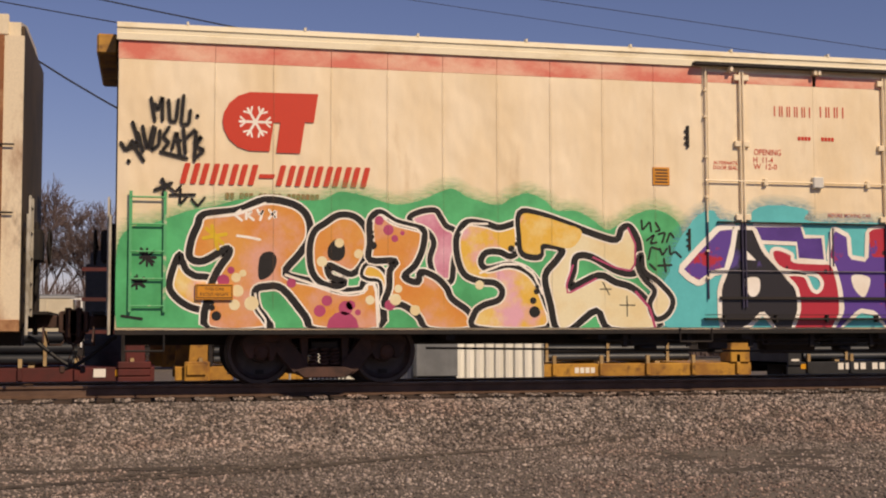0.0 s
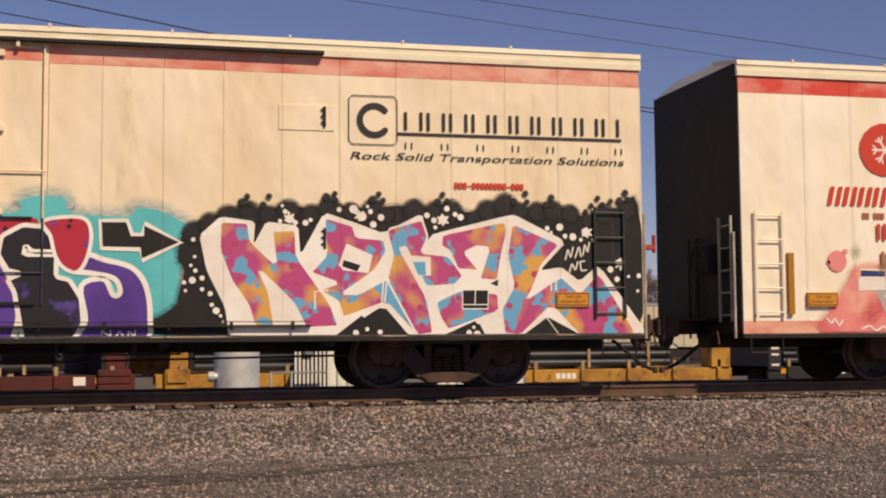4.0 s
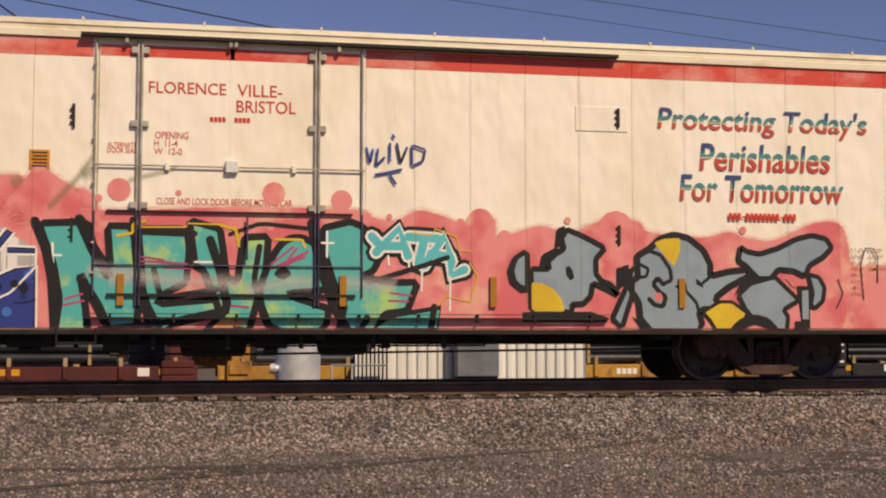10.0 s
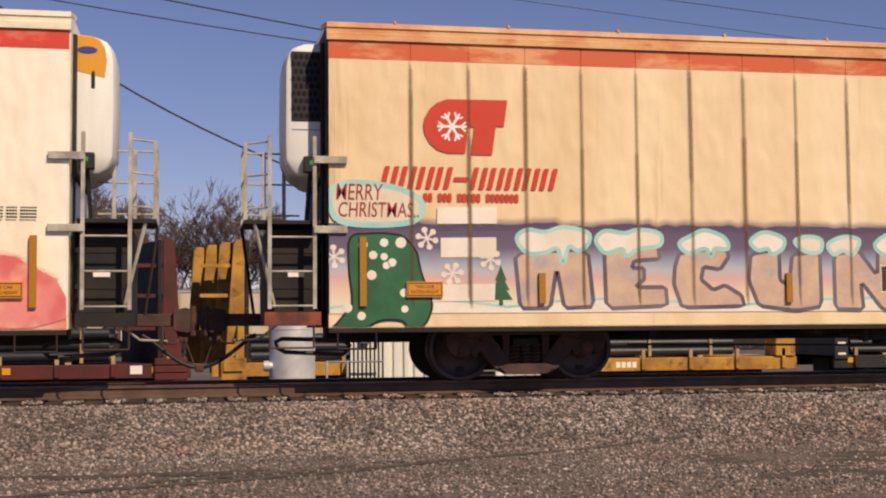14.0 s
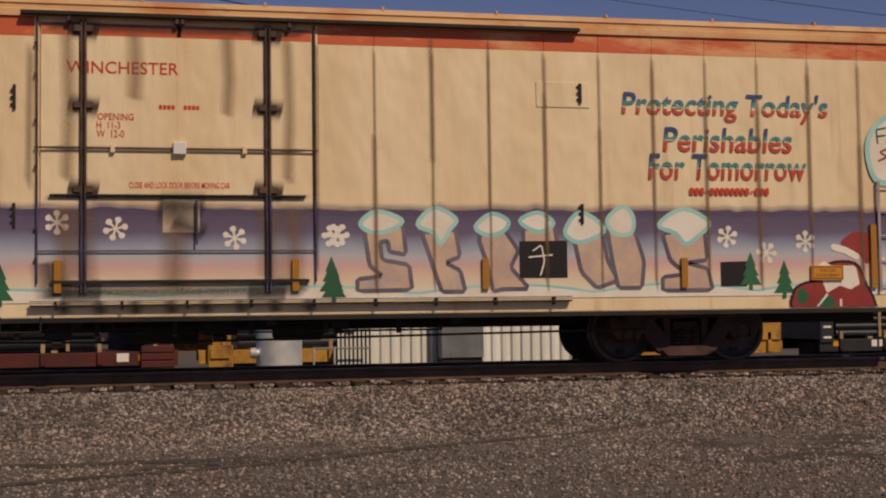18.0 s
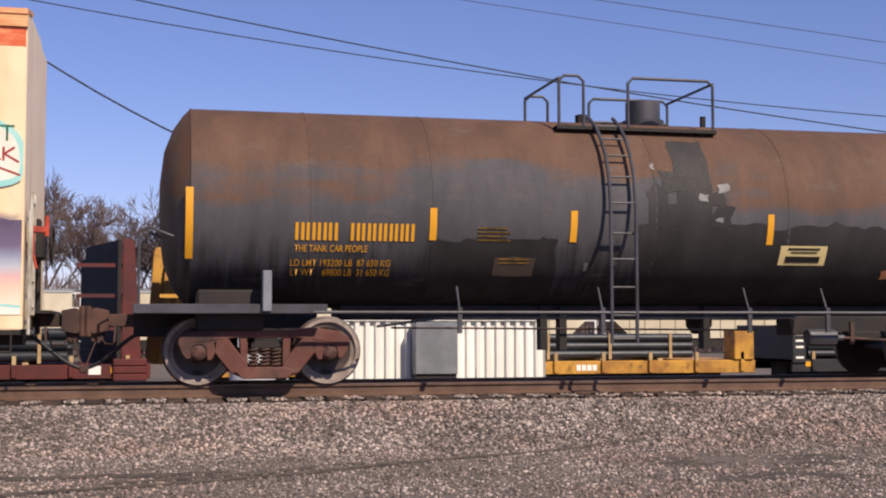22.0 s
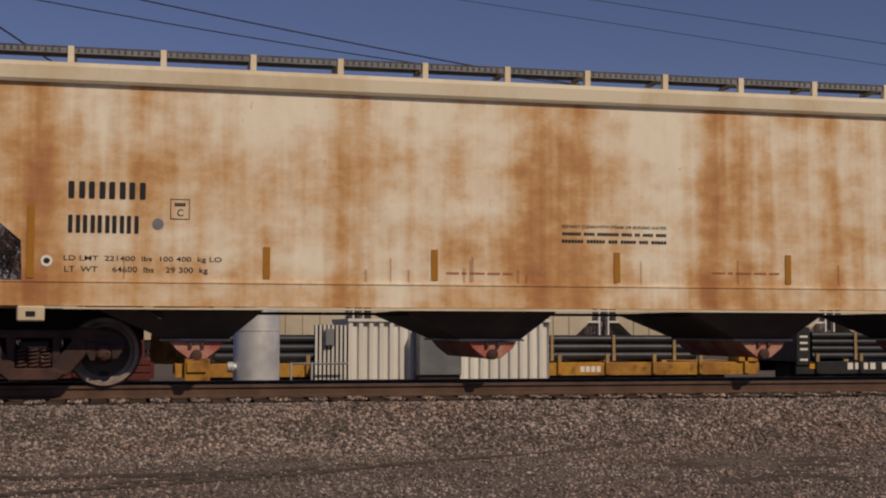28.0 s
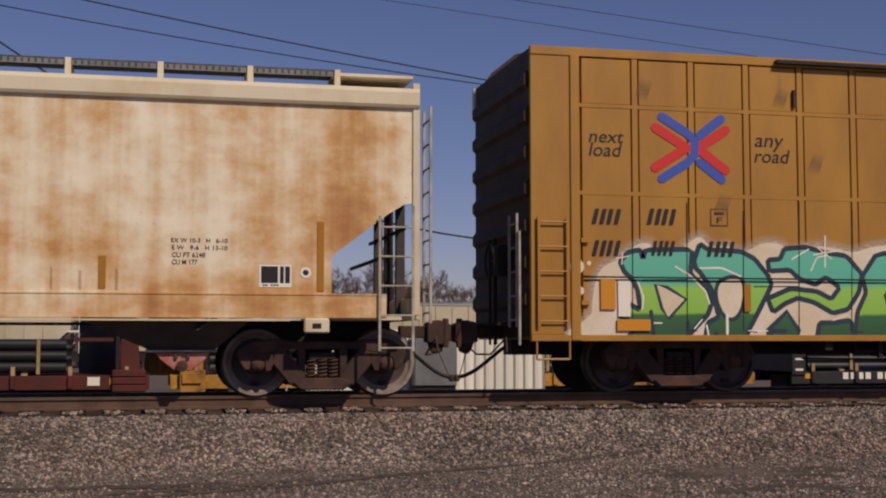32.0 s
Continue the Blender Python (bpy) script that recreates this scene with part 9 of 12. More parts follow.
puffs(A_, BURST_BLACK, [(14.66, 2.6, 0.07), (14.73, 2.68, 0.05), (14.77, 2.58, 0.05), (14.95, 2.57, 0.06), (15.03, 2.69, 0.05), (15.82, 2.69, 0.075), (15.94, 2.74, 0.05), (15.95, 2.65, 0.05), (16.47, 2.67, 0.07), (16.56, 2.75, 0.05), (16.62, 2.66, 0.05), (17.41, 2.65, 0.07), (17.48, 2.76, 0.05), (17.54, 2.67, 0.05), (18.54, 2.67, 0.065), (18.71, 2.8, 0.055), (18.73, 2.68, 0.05), (19.01, 2.64, 0.06), (19.1, 2.75, 0.06), (19.12, 2.65, 0.05), (19.62, 2.55, 0.05), (19.71, 2.64, 0.05), (19.81, 2.75, 0.05), (19.88, 2.66, 0.05), (20.01, 2.71, 0.05), (20.15, 2.72, 0.07), (20.24, 2.84, 0.06), (20.27, 2.74, 0.05)])
stroke(A_, SPRAY_WHITE, [(19.3, 1.85), (19.34, 2.01), (19.38, 1.87), (19.42, 2.03)], 0.022, 1)
stroke(A_, SPRAY_WHITE, [(19.45, 1.88), (19.51, 2.05), (19.54, 1.9)], 0.022, 1)
stroke(A_, SPRAY_WHITE, [(19.57, 1.92), (19.6, 2.08), (19.64, 1.95), (19.67, 2.1)], 0.022, 1)
stroke(A_, SPRAY_WHITE, [(19.36, 1.67), (19.4, 1.8), (19.45, 1.69), (19.49, 1.82)], 0.022, 1)
stroke(A_, SPRAY_WHITE, [(19.59, 1.83), (19.52, 1.82), (19.54, 1.69), (19.62, 1.7)], 0.022, 1)
# paint on the second refrigerator car
spray(B_, CORAL, [(3.36, 2.32), (3.48, 2.47), (3.87, 2.49), (4.22, 2.41), (4.58, 2.48), (4.9, 2.44), (5.15, 2.54), (5.39, 2.49), (5.8, 2.51), (6.25, 2.37), (6.59, 2.5), (6.96, 2.57), (7.22, 2.65), (7.56, 2.65), (7.78, 2.76), (8.08, 2.8), (8.29, 2.72), (8.68, 2.64), (9.03, 2.59), (9.11, 2.14), (8.31, 1.48), (7.04, 1.8), (3.79, 1.79), (3.32, 2.1)], 2, MIST_CORAL, 0.14, name="mural")
spray(B_, CORAL, [(1.91, 1.77), (2.48, 1.78), (2.63, 1.55), (2.63, 0.77), (1.29, 0.78), (1.5, 1.17), (1.76, 1.55)], 2, MIST_CORAL, 0.2, name="mural")
spray(B_, CORAL, [(8.26, 2.8), (8.69, 2.73), (8.91, 2.55), (9.13, 2.35), (10.99, 2.42), (12.61, 2.41), (12.85, 2.31), (13.16, 2.27), (13.48, 2.42), (13.8, 2.36), (14.13, 2.25), (14.37, 2.41), (14.58, 2.3), (14.62, 2.07), (15.03, 2.18), (15.28, 2.23), (15.69, 2.15), (15.95, 2.24), (16.29, 2.37), (16.71, 2.32), (16.88, 2.17), (17.66, 2.1), (18.1, 2.19), (18.36, 2.11), (18.81, 2.08), (19.44, 2.34), (19.85, 2.34), (19.98, 2.06), (20.07, 1.72), (20.62, 1.73), (21.27, 1.61), (21.33, 0.73), (8.37, 0.73)], 2, MIST_CORAL, 0.14, name="mural")
dots(B_, CORAL, [(1.58, 1.86, 0.166), (4.23, 2.54, 0.091), (1.43, 1.84, 0.033), (4.94, 2.39, 0.050), (1.72, 2.01, 0.042)])
dots(B_, CORAL, [(9.42, 2.63, 0.158), (9.16, 2.51, 0.050), (10.20, 2.60, 0.042), (11.48, 2.62, 0.158), (12.41, 2.54, 0.149), (12.30, 2.28, 0.066), (14.09, 2.27, 0.058), (14.37, 2.28, 0.191), (14.72, 2.08, 0.091), (18.32, 2.22, 0.058), (13.08, 2.33, 0.042), (15.65, 2.32, 0.050), (16.37, 2.21, 0.266)])
puffs(B_, BURST_RED, [(3.81, 2.28, 0.2), (4.17, 2.29, 0.16), (4.54, 2.33, 0.22), (4.01, 2.13, 0.14), (5.48, 2.34, 0.2), (5.98, 2.31, 0.2), (6.4, 2.19, 0.16), (6.96, 2.4, 0.22), (7.43, 2.32, 0.2), (7.82, 2.37, 0.2), (8.13, 2.24, 0.22), (7.69, 2.07, 0.16), (4.74, 2.29, 0.14), (2.63, 2.23, 0.12), (2.32, 1.25, 0.2), (2.13, 1.06, 0.2), (2.56, 0.9, 0.16), (3.85, 2.08, 0.1), (4.9, 2.34, 0.16), (5.81, 2.06, 0.14)], core=1.6)
spray(B_, WHITE_BARS, [(2.43, 1.64), (2.71, 1.7), (2.94, 1.76), (4.01, 1.85), (5.23, 2.01), (6.52, 1.98), (7.29, 1.9), (7.77, 1.99), (7.86, 2.14), (8.01, 2.03), (8.39, 1.82), (8.37, 0.73), (2.48, 0.77), (2.39, 1.04), (2.21, 1.45), (1.98, 1.43), (1.98, 1.6), (2.42, 1.6)], 0)
spray(B_, SPRAY_WHITE, [(2.38, 1.36), (3.06, 1.57), (3.18, 1.45), (3.31, 1.4), (3.41, 1.47), (3.37, 1.6), (3.26, 1.68), (3.08, 1.69), (2.91, 1.74), (2.9, 1.96), (3.02, 2.14), (3.32, 2.29), (3.49, 2.2), (3.68, 2.06), (3.64, 1.98), (3.69, 1.9), (3.97, 1.84), (4.29, 1.98), (4.33, 2.09), (4.41, 1.77), (4.29, 1.67), (4.17, 1.59), (4.25, 1.45), (4.41, 1.35), (4.49, 1.21), (4.81, 1.25), (4.9, 1.2), (4.73, 1), (4.6, 0.81), (4.45, 0.89), (4.21, 0.91), (4.01, 0.83), (3.93, 0.76), (3.51, 0.77), (3.31, 1.01), (3.14, 0.87), (2.97, 0.77), (2.81, 0.97), (2.67, 1.21), (2.55, 1.29)], 1, SPRAY_WHITE, 0.085, name="halo")
spray(B_, BLUE_CAMO, [(2.38, 1.36), (3.06, 1.57), (3.18, 1.45), (3.31, 1.4), (3.41, 1.47), (3.37, 1.6), (3.26, 1.68), (3.08, 1.69), (2.91, 1.74), (2.9, 1.96), (3.02, 2.14), (3.32, 2.29), (3.49, 2.2), (3.68, 2.06), (3.64, 1.98), (3.69, 1.9), (3.97, 1.84), (4.29, 1.98), (4.33, 2.09), (4.41, 1.77), (4.29, 1.67), (4.17, 1.59), (4.25, 1.45), (4.41, 1.35), (4.49, 1.21), (4.81, 1.25), (4.9, 1.2), (4.73, 1), (4.6, 0.81), (4.45, 0.89), (4.21, 0.91), (4.01, 0.83), (3.93, 0.76), (3.51, 0.77), (3.31, 1.01), (3.14, 0.87), (2.97, 0.77), (2.81, 0.97), (2.67, 1.21), (2.55, 1.29)], 1, SPRAY_BLACK, 0.022)
spray(B_, SPRAY_WHITE, [(4.33, 2.07), (4.66, 2.01), (4.9, 2.11), (5.02, 2.32), (5.07, 2.13), (5.21, 1.81), (5.02, 1.65), (4.92, 1.49), (4.88, 1.33), (4.92, 1.2), (4.83, 1.08), (4.73, 1.21), (4.53, 1.25), (4.39, 1.37), (4.29, 1.55), (4.45, 1.65), (4.4, 1.81)], 1, SPRAY_WHITE, 0.085, name="halo")
spray(B_, BLUE_CAMO, [(4.33, 2.07), (4.66, 2.01), (4.9, 2.11), (5.02, 2.32), (5.07, 2.13), (5.21, 1.81), (5.02, 1.65), (4.92, 1.49), (4.88, 1.33), (4.92, 1.2), (4.83, 1.08), (4.73, 1.21), (4.53, 1.25), (4.39, 1.37), (4.29, 1.55), (4.45, 1.65), (4.4, 1.81)], 1, SPRAY_BLACK, 0.022)
spray(B_, SPRAY_WHITE, [(5.23, 1.89), (5.25, 2.05), (5.36, 2.28), (5.52, 2.1), (5.68, 1.98), (5.91, 1.81), (5.77, 2), (5.77, 2.14), (5.87, 2.2), (6.02, 2.1), (6.31, 2.02), (6.46, 2.1), (6.52, 2.25), (6.57, 1.98), (6.58, 1.69), (6.44, 1.59), (6.14, 1.57), (5.97, 1.45), (5.8, 1.51), (5.58, 1.55), (5.64, 1.65), (5.52, 1.81), (5.36, 1.93), (5.39, 1.65), (5.51, 1.49), (5.8, 1.34), (6.09, 1.24), (6.1, 0.86), (5.67, 0.84), (5.14, 0.89), (5.08, 0.83), (4.87, 1.04), (4.81, 1.12), (4.92, 1.25), (5.12, 1.12), (5.1, 1.33), (4.92, 1.43), (5.02, 1.55), (5.23, 1.65)], 1, SPRAY_WHITE, 0.085, name="halo")
spray(B_, BLUE_CAMO, [(5.23, 1.89), (5.25, 2.05), (5.36, 2.28), (5.52, 2.1), (5.68, 1.98), (5.91, 1.81), (5.77, 2), (5.77, 2.14), (5.87, 2.2), (6.02, 2.1), (6.31, 2.02), (6.46, 2.1), (6.52, 2.25), (6.57, 1.98), (6.58, 1.69), (6.44, 1.59), (6.14, 1.57), (5.97, 1.45), (5.8, 1.51), (5.58, 1.55), (5.64, 1.65), (5.52, 1.81), (5.36, 1.93), (5.39, 1.65), (5.51, 1.49), (5.8, 1.34), (6.09, 1.24), (6.1, 0.86), (5.67, 0.84), (5.14, 0.89), (5.08, 0.83), (4.87, 1.04), (4.81, 1.12), (4.92, 1.25), (5.12, 1.12), (5.1, 1.33), (4.92, 1.43), (5.02, 1.55), (5.23, 1.65)], 1, SPRAY_BLACK, 0.022)
spray(B_, SPRAY_WHITE, [(6.59, 2.08), (6.72, 2.23), (6.89, 2.29), (7.12, 2.15), (7.34, 1.99), (7.3, 1.9), (7.38, 1.82), (7.59, 1.78), (7.79, 1.97), (7.78, 1.7), (7.5, 1.63), (7.37, 1.53), (7.44, 1.41), (7.67, 1.2), (7.73, 1.07), (7.23, 0.77), (7.02, 0.91), (6.87, 1.08), (6.83, 0.99), (6.51, 0.91), (6.29, 0.76), (6.2, 1.04), (6.18, 1.2), (6.01, 1.49), (6.14, 1.55), (6.33, 1.51), (6.65, 1.82), (6.61, 1.94)], 1, SPRAY_WHITE, 0.085, name="halo")
spray(B_, BLUE_CAMO, [(6.59, 2.08), (6.72, 2.23), (6.89, 2.29), (7.12, 2.15), (7.34, 1.99), (7.3, 1.9), (7.38, 1.82), (7.59, 1.78), (7.79, 1.97), (7.78, 1.7), (7.5, 1.63), (7.37, 1.53), (7.44, 1.41), (7.67, 1.2), (7.73, 1.07), (7.23, 0.77), (7.02, 0.91), (6.87, 1.08), (6.83, 0.99), (6.51, 0.91), (6.29, 0.76), (6.2, 1.04), (6.18, 1.2), (6.01, 1.49), (6.14, 1.55), (6.33, 1.51), (6.65, 1.82), (6.61, 1.94)], 1, SPRAY_BLACK, 0.022)
spray(B_, SPRAY_WHITE, [(8.36, 1.59), (8.37, 0.73), (7.79, 0.73), (7.74, 0.87), (7.84, 1.01), (7.58, 1.22), (7.37, 1.2), (7.67, 1.34), (8.11, 1.55)], 0, SPRAY_WHITE, 0.085, name="halo")
spray(B_, BLUE_CAMO, [(8.36, 1.59), (8.37, 0.73), (7.79, 0.73), (7.74, 0.87), (7.84, 1.01), (7.58, 1.22), (7.37, 1.2), (7.67, 1.34), (8.11, 1.55)], 0, SPRAY_BLACK, 0.022)
spray(B_, SPRAY_WHITE, [(2.41, 1.48), (2.45, 1.45), (2.78, 1.71), (2.74, 1.74)], 0, SPRAY_WHITE, 0.085, name="halo")
spray(B_, BLUE_CAMO, [(2.41, 1.48), (2.45, 1.45), (2.78, 1.71), (2.74, 1.74)], 0, SPRAY_BLACK, 0.022)
spray(B_, SPRAY_WHITE, [(1.98, 1.71), (1.98, 1.64), (2.39, 1.64), (2.39, 1.7)], 0, SPRAY_WHITE, 0.085, name="halo")
spray(B_, BLUE_CAMO, [(1.98, 1.71), (1.98, 1.64), (2.39, 1.64), (2.39, 1.7)], 0, SPRAY_BLACK, 0.022)
spray(B_, SPRAY_WHITE, [(7.79, 1.78), (7.85, 1.75), (8.07, 2.04), (8, 2.07)], 0, SPRAY_WHITE, 0.085, name="halo")
spray(B_, BLUE_CAMO, [(7.79, 1.78), (7.85, 1.75), (8.07, 2.04), (8, 2.07)], 0, SPRAY_BLACK, 0.022)
spray(B_, SPRAY_WHITE, [(8.01, 1.83), (8.01, 1.77), (8.36, 1.77), (8.36, 1.82)], 0, SPRAY_WHITE, 0.085, name="halo")
spray(B_, BLUE_CAMO, [(8.01, 1.83), (8.01, 1.77), (8.36, 1.77), (8.36, 1.82)], 0, SPRAY_BLACK, 0.022)
spray(B_, WHITE_BARS, [(3.54, 1.74), (3.69, 1.49), (3.95, 1.59), (4.17, 1.61), (4.09, 1.67), (3.81, 1.65), (3.69, 1.74)], 1, SPRAY_BLACK, 0.016)
spray(B_, WHITE_BARS, [(3.51, 1.45), (3.69, 1.25), (4.01, 1.24), (4.17, 1.33), (4.09, 1.51), (3.81, 1.55), (3.65, 1.45)], 1, SPRAY_BLACK, 0.016)
spray(B_, WHITE_BARS, [(4.53, 1.67), (4.69, 1.55), (4.9, 1.59), (4.74, 1.61), (4.57, 1.73)], 1, SPRAY_BLACK, 0.016)
spray(B_, WHITE_BARS, [(4.98, 1.41), (5.39, 1.51), (5.72, 1.24), (6.05, 1.22), (5.8, 1.37), (5.51, 1.47), (5.27, 1.45), (5.1, 1.39)], 1, SPRAY_BLACK, 0.016)
spray(B_, WHITE_BARS, [(6.06, 1.61), (6.22, 1.43), (6.33, 1.53), (6.39, 1.59)], 1, SPRAY_BLACK, 0.016)
spray(B_, WHITE_BARS, [(6.35, 1.36), (6.52, 1.3), (6.79, 1.41), (6.73, 1.53), (6.56, 1.47)], 1, SPRAY_BLACK, 0.016)
spray(B_, WHITE_BARS, [(6.94, 1.41), (7.2, 1.34), (7.33, 1.2), (7.37, 1.45), (7.2, 1.59), (6.99, 1.51)], 1, SPRAY_BLACK, 0.016)
spray(B_, WHITE_BARS, [(7.52, 1.51), (7.85, 1.55), (7.67, 1.38), (7.5, 1.26), (7.44, 1.41)], 1, SPRAY_BLACK, 0.016)
spray(B_, WHITE_BARS, [(7.24, 1.08), (7.31, 0.9), (7.28, 1.24), (7.22, 1.2)], 1, SPRAY_BLACK, 0.016)
stroke(B_, SPRAY_WHITE, [(3.81, 1.74), (3.65, 1.8), (3.54, 1.76), (3.56, 1.64), (3.65, 1.57)], 0.028, 1)
stroke(B_, SPRAY_WHITE, [(4.37, 1.59), (4.43, 1.41), (4.49, 1.21), (4.37, 1.03), (4.09, 1.03)], 0.028, 1)
stroke(B_, SPRAY_WHITE, [(4.7, 1.73), (4.53, 1.75), (4.46, 1.69), (4.49, 1.59), (4.69, 1.45)], 0.028, 1)
stroke(B_, SPRAY_WHITE, [(4.88, 1.25), (4.9, 1.16), (4.69, 0.96)], 0.028, 1)
stroke(B_, SPRAY_WHITE, [(5.14, 1.08), (5.12, 1.28), (4.94, 1.41), (5.02, 1.57), (5.27, 1.69), (5.36, 1.93)], 0.028, 1)
stroke(B_, SPRAY_WHITE, [(5.35, 1.93), (5.56, 1.94), (5.68, 1.87), (5.58, 1.59), (5.8, 1.51), (5.95, 1.49), (6.06, 1.9), (5.93, 1.92), (5.91, 1.81)], 0.028, 1)
stroke(B_, SPRAY_WHITE, [(6.09, 1.24), (6.1, 0.96)], 0.028, 1)
stroke(B_, SPRAY_WHITE, [(6.18, 1.2), (6.22, 0.85)], 0.028, 1)
stroke(B_, SPRAY_WHITE, [(6.65, 1.82), (6.33, 1.43), (6.49, 1.26)], 0.028, 1)
stroke(B_, SPRAY_WHITE, [(6.86, 1.65), (6.86, 1.01)], 0.028, 1)
stroke(B_, SPRAY_WHITE, [(7.12, 1.76), (6.93, 1.76), (6.87, 1.67), (6.92, 1.55)], 0.028, 1)
stroke(B_, SPRAY_WHITE, [(6.36, 0.94), (6.51, 0.98), (6.62, 1.08)], 0.028, 1)
stroke(B_, SPRAY_WHITE, [(8.36, 1.57), (8.06, 1.24), (7.89, 1.16)], 0.028, 1)
stroke(B_, SPRAY_WHITE, [(7.77, 1.7), (7.5, 1.61), (7.39, 1.45)], 0.028, 1)
stroke(B_, SPRAY_BLACK, [(3.69, 1.74), (3.85, 1.59), (3.65, 1.51)], 0.018, 1)
stroke(B_, SPRAY_BLACK, [(5.14, 1.41), (5.14, 1.08)], 0.018, 1)
stroke(B_, SPRAY_BLACK, [(6.12, 1.55), (6.33, 1.51), (6.67, 1.82)], 0.018, 1)
stroke(B_, SPRAY_BLACK, [(8.11, 1.11), (8.24, 1.11), (8.38, 1.15)], 0.018, 1)
stroke(B_, SPRAY_BLACK, [(3.32, 1.72), (3.43, 1.58), (3.37, 1.33)], 0.018, 1)
stroke(B_, SPRAY_BLACK, [(3.37, 1.29), (3.81, 1.24)], 0.018, 1)
puffs(B_, BURST_BLACK, [(3.3, 1.98, 0.06), (3.53, 0.93, 0.12), (3.77, 1.48, 0.07), (3.47, 1.12, 0.06), (3.32, 2.16, 0.03), (3.22, 2.16, 0.03), (5.35, 1.12, 0.08), (5.02, 2.05, 0.07), (7.02, 2.09, 0.1), (4.57, 0.87, 0.1), (7.61, 1.16, 0.07), (6.81, 1.32, 0.07), (7.89, 1.32, 0.07), (5.94, 2.12, 0.08), (5.14, 1.61, 0.06), (4.49, 1.09, 0.08), (6.31, 1.65, 0.08), (3.14, 2.22, 0.07), (4.19, 1.13, 0.06), (6.43, 1.08, 0.09), (8.11, 1.36, 0.06), (5.76, 1.55, 0.07), (7.19, 0.87, 0.08), (2.94, 1.8, 0.06), (3.41, 2.1, 0.025), (3.61, 1.03, 0.03)])
dots(B_, SKY_DEEP, [(2.94, 1.05, 0.072), (3.26, 1.8, 0.072), (3.85, 1.13, 0.056), (4.69, 1.09, 0.064), (5.51, 1, 0.064), (3.97, 0.93, 0.048), (6.23, 1.9, 0.064), (5.4, 2.08, 0.056), (7.25, 1.74, 0.048), (4.86, 1.89, 0.056), (7.09, 1.12, 0.048), (6.44, 2.19, 0.04), (5.67, 0.92, 0.048), (6.82, 2.11, 0.048), (4.49, 1.77, 0.048), (8.02, 0.99, 0.064), (3.49, 1.72, 0.032), (3.73, 0.97, 0.04), (5.81, 1.67, 0.04), (7.59, 1.7, 0.04)])
spray(B_, SPRAY_WHITE, [(1.93, 1.6), (2.39, 1.62), (2.39, 1.42), (1.93, 1.41)], 0)
stroke(B_, SPRAY_WHITE, [(1.37, 0.99), (1.45, 0.91), (1.51, 0.99), (1.58, 0.87), (1.64, 0.96)], 0.025, 1)
stroke(B_, SPRAY_WHITE, [(1.97, 0.83), (2.1, 0.88), (2.21, 0.79), (2.33, 0.87), (2.44, 0.77)], 0.025, 1)
spray(B_, TEAL_LIME, [(8.4, 2.16), (9.02, 2.19), (9.1, 1.87), (9.33, 1.54), (9.28, 2.14), (9.57, 2.14), (9.69, 1.84), (9.72, 1.39), (9.67, 0.73), (9.3, 0.73), (9.11, 1.16), (8.93, 1.53), (9.01, 1.08), (9.05, 0.73), (8.63, 0.73), (8.68, 1.16), (8.6, 1.6), (8.49, 1.9)], 1, SPRAY_BLACK, 0.1)
spray(B_, TEAL_LIME, [(9.68, 2.11), (10.31, 2.12), (10.35, 1.85), (10.32, 1.39), (10.03, 1.24), (9.92, 1.09), (10.78, 1.17), (10.81, 0.98), (10.26, 0.86), (10.04, 0.73), (9.85, 0.73), (9.77, 1.09), (9.73, 1.62)], 1, SPRAY_BLACK, 0.09)
spray(B_, TEAL_LIME, [(10.35, 2.23), (10.76, 2.12), (10.81, 1.78), (10.85, 1.47), (11, 1.4), (11.07, 2.01), (11.41, 2.03), (11.38, 1.56), (11.27, 1.17), (11.16, 0.73), (10.85, 0.79), (10.7, 1.17), (10.55, 1.55), (10.43, 1.62), (10.39, 1.93)], 1, SPRAY_BLACK, 0.1)
spray(B_, TEAL_LIME, [(11.6, 1.94), (11.83, 2.02), (12.07, 1.91), (12.18, 1.72), (12.21, 1.33), (11.69, 1.25), (12.07, 1.1), (12.23, 1.02), (12.11, 0.73), (11.54, 0.73), (11.38, 0.94), (11.3, 1.25), (11.41, 1.63)], 2, SPRAY_BLACK, 0.1)
spray(B_, SPRAY_BLACK, [(11.49, 1.52), (11.61, 1.62), (11.72, 1.52), (11.61, 1.44)], 2)
spray(B_, TEAL_LIME, [(12.14, 2.15), (12.53, 2.25), (12.69, 2.19), (13.01, 1.88), (12.85, 1.57), (12.69, 1.49), (13.09, 1.41), (13.48, 1.42), (13.33, 1.02), (13.01, 0.98), (12.89, 0.73), (12.38, 0.73), (12.46, 1.1), (12.3, 1.41), (12.18, 1.8)], 1, SPRAY_BLACK, 0.1)
spray(B_, TEAL_LIME, [(13.09, 0.95), (13.8, 1.07), (13.76, 0.73), (12.89, 0.73)], 0, SPRAY_BLACK, 0.07)
stroke(B_, SPRAY_BLACK, [(12.89, 1.83), (13.21, 2.16), (13.34, 1.78)], 0.3, 0)
stroke(B_, SPRAY_BLACK, [(13, 1.92), (13.29, 1.92)], 0.3, 0)
stroke(B_, SPRAY_BLACK, [(13.34, 2.05), (13.77, 2.03)], 0.3, 0)
stroke(B_, SPRAY_BLACK, [(13.57, 2.03), (13.49, 1.68)], 0.3, 0)
stroke(B_, SPRAY_BLACK, [(13.56, 1.65), (13.86, 2.06), (13.96, 1.7), (13.95, 1.52), (14.14, 1.6)], 0.3, 0)
stroke(B_, SPRAY_BLACK, [(13.66, 1.82), (13.94, 1.77)], 0.3, 0)
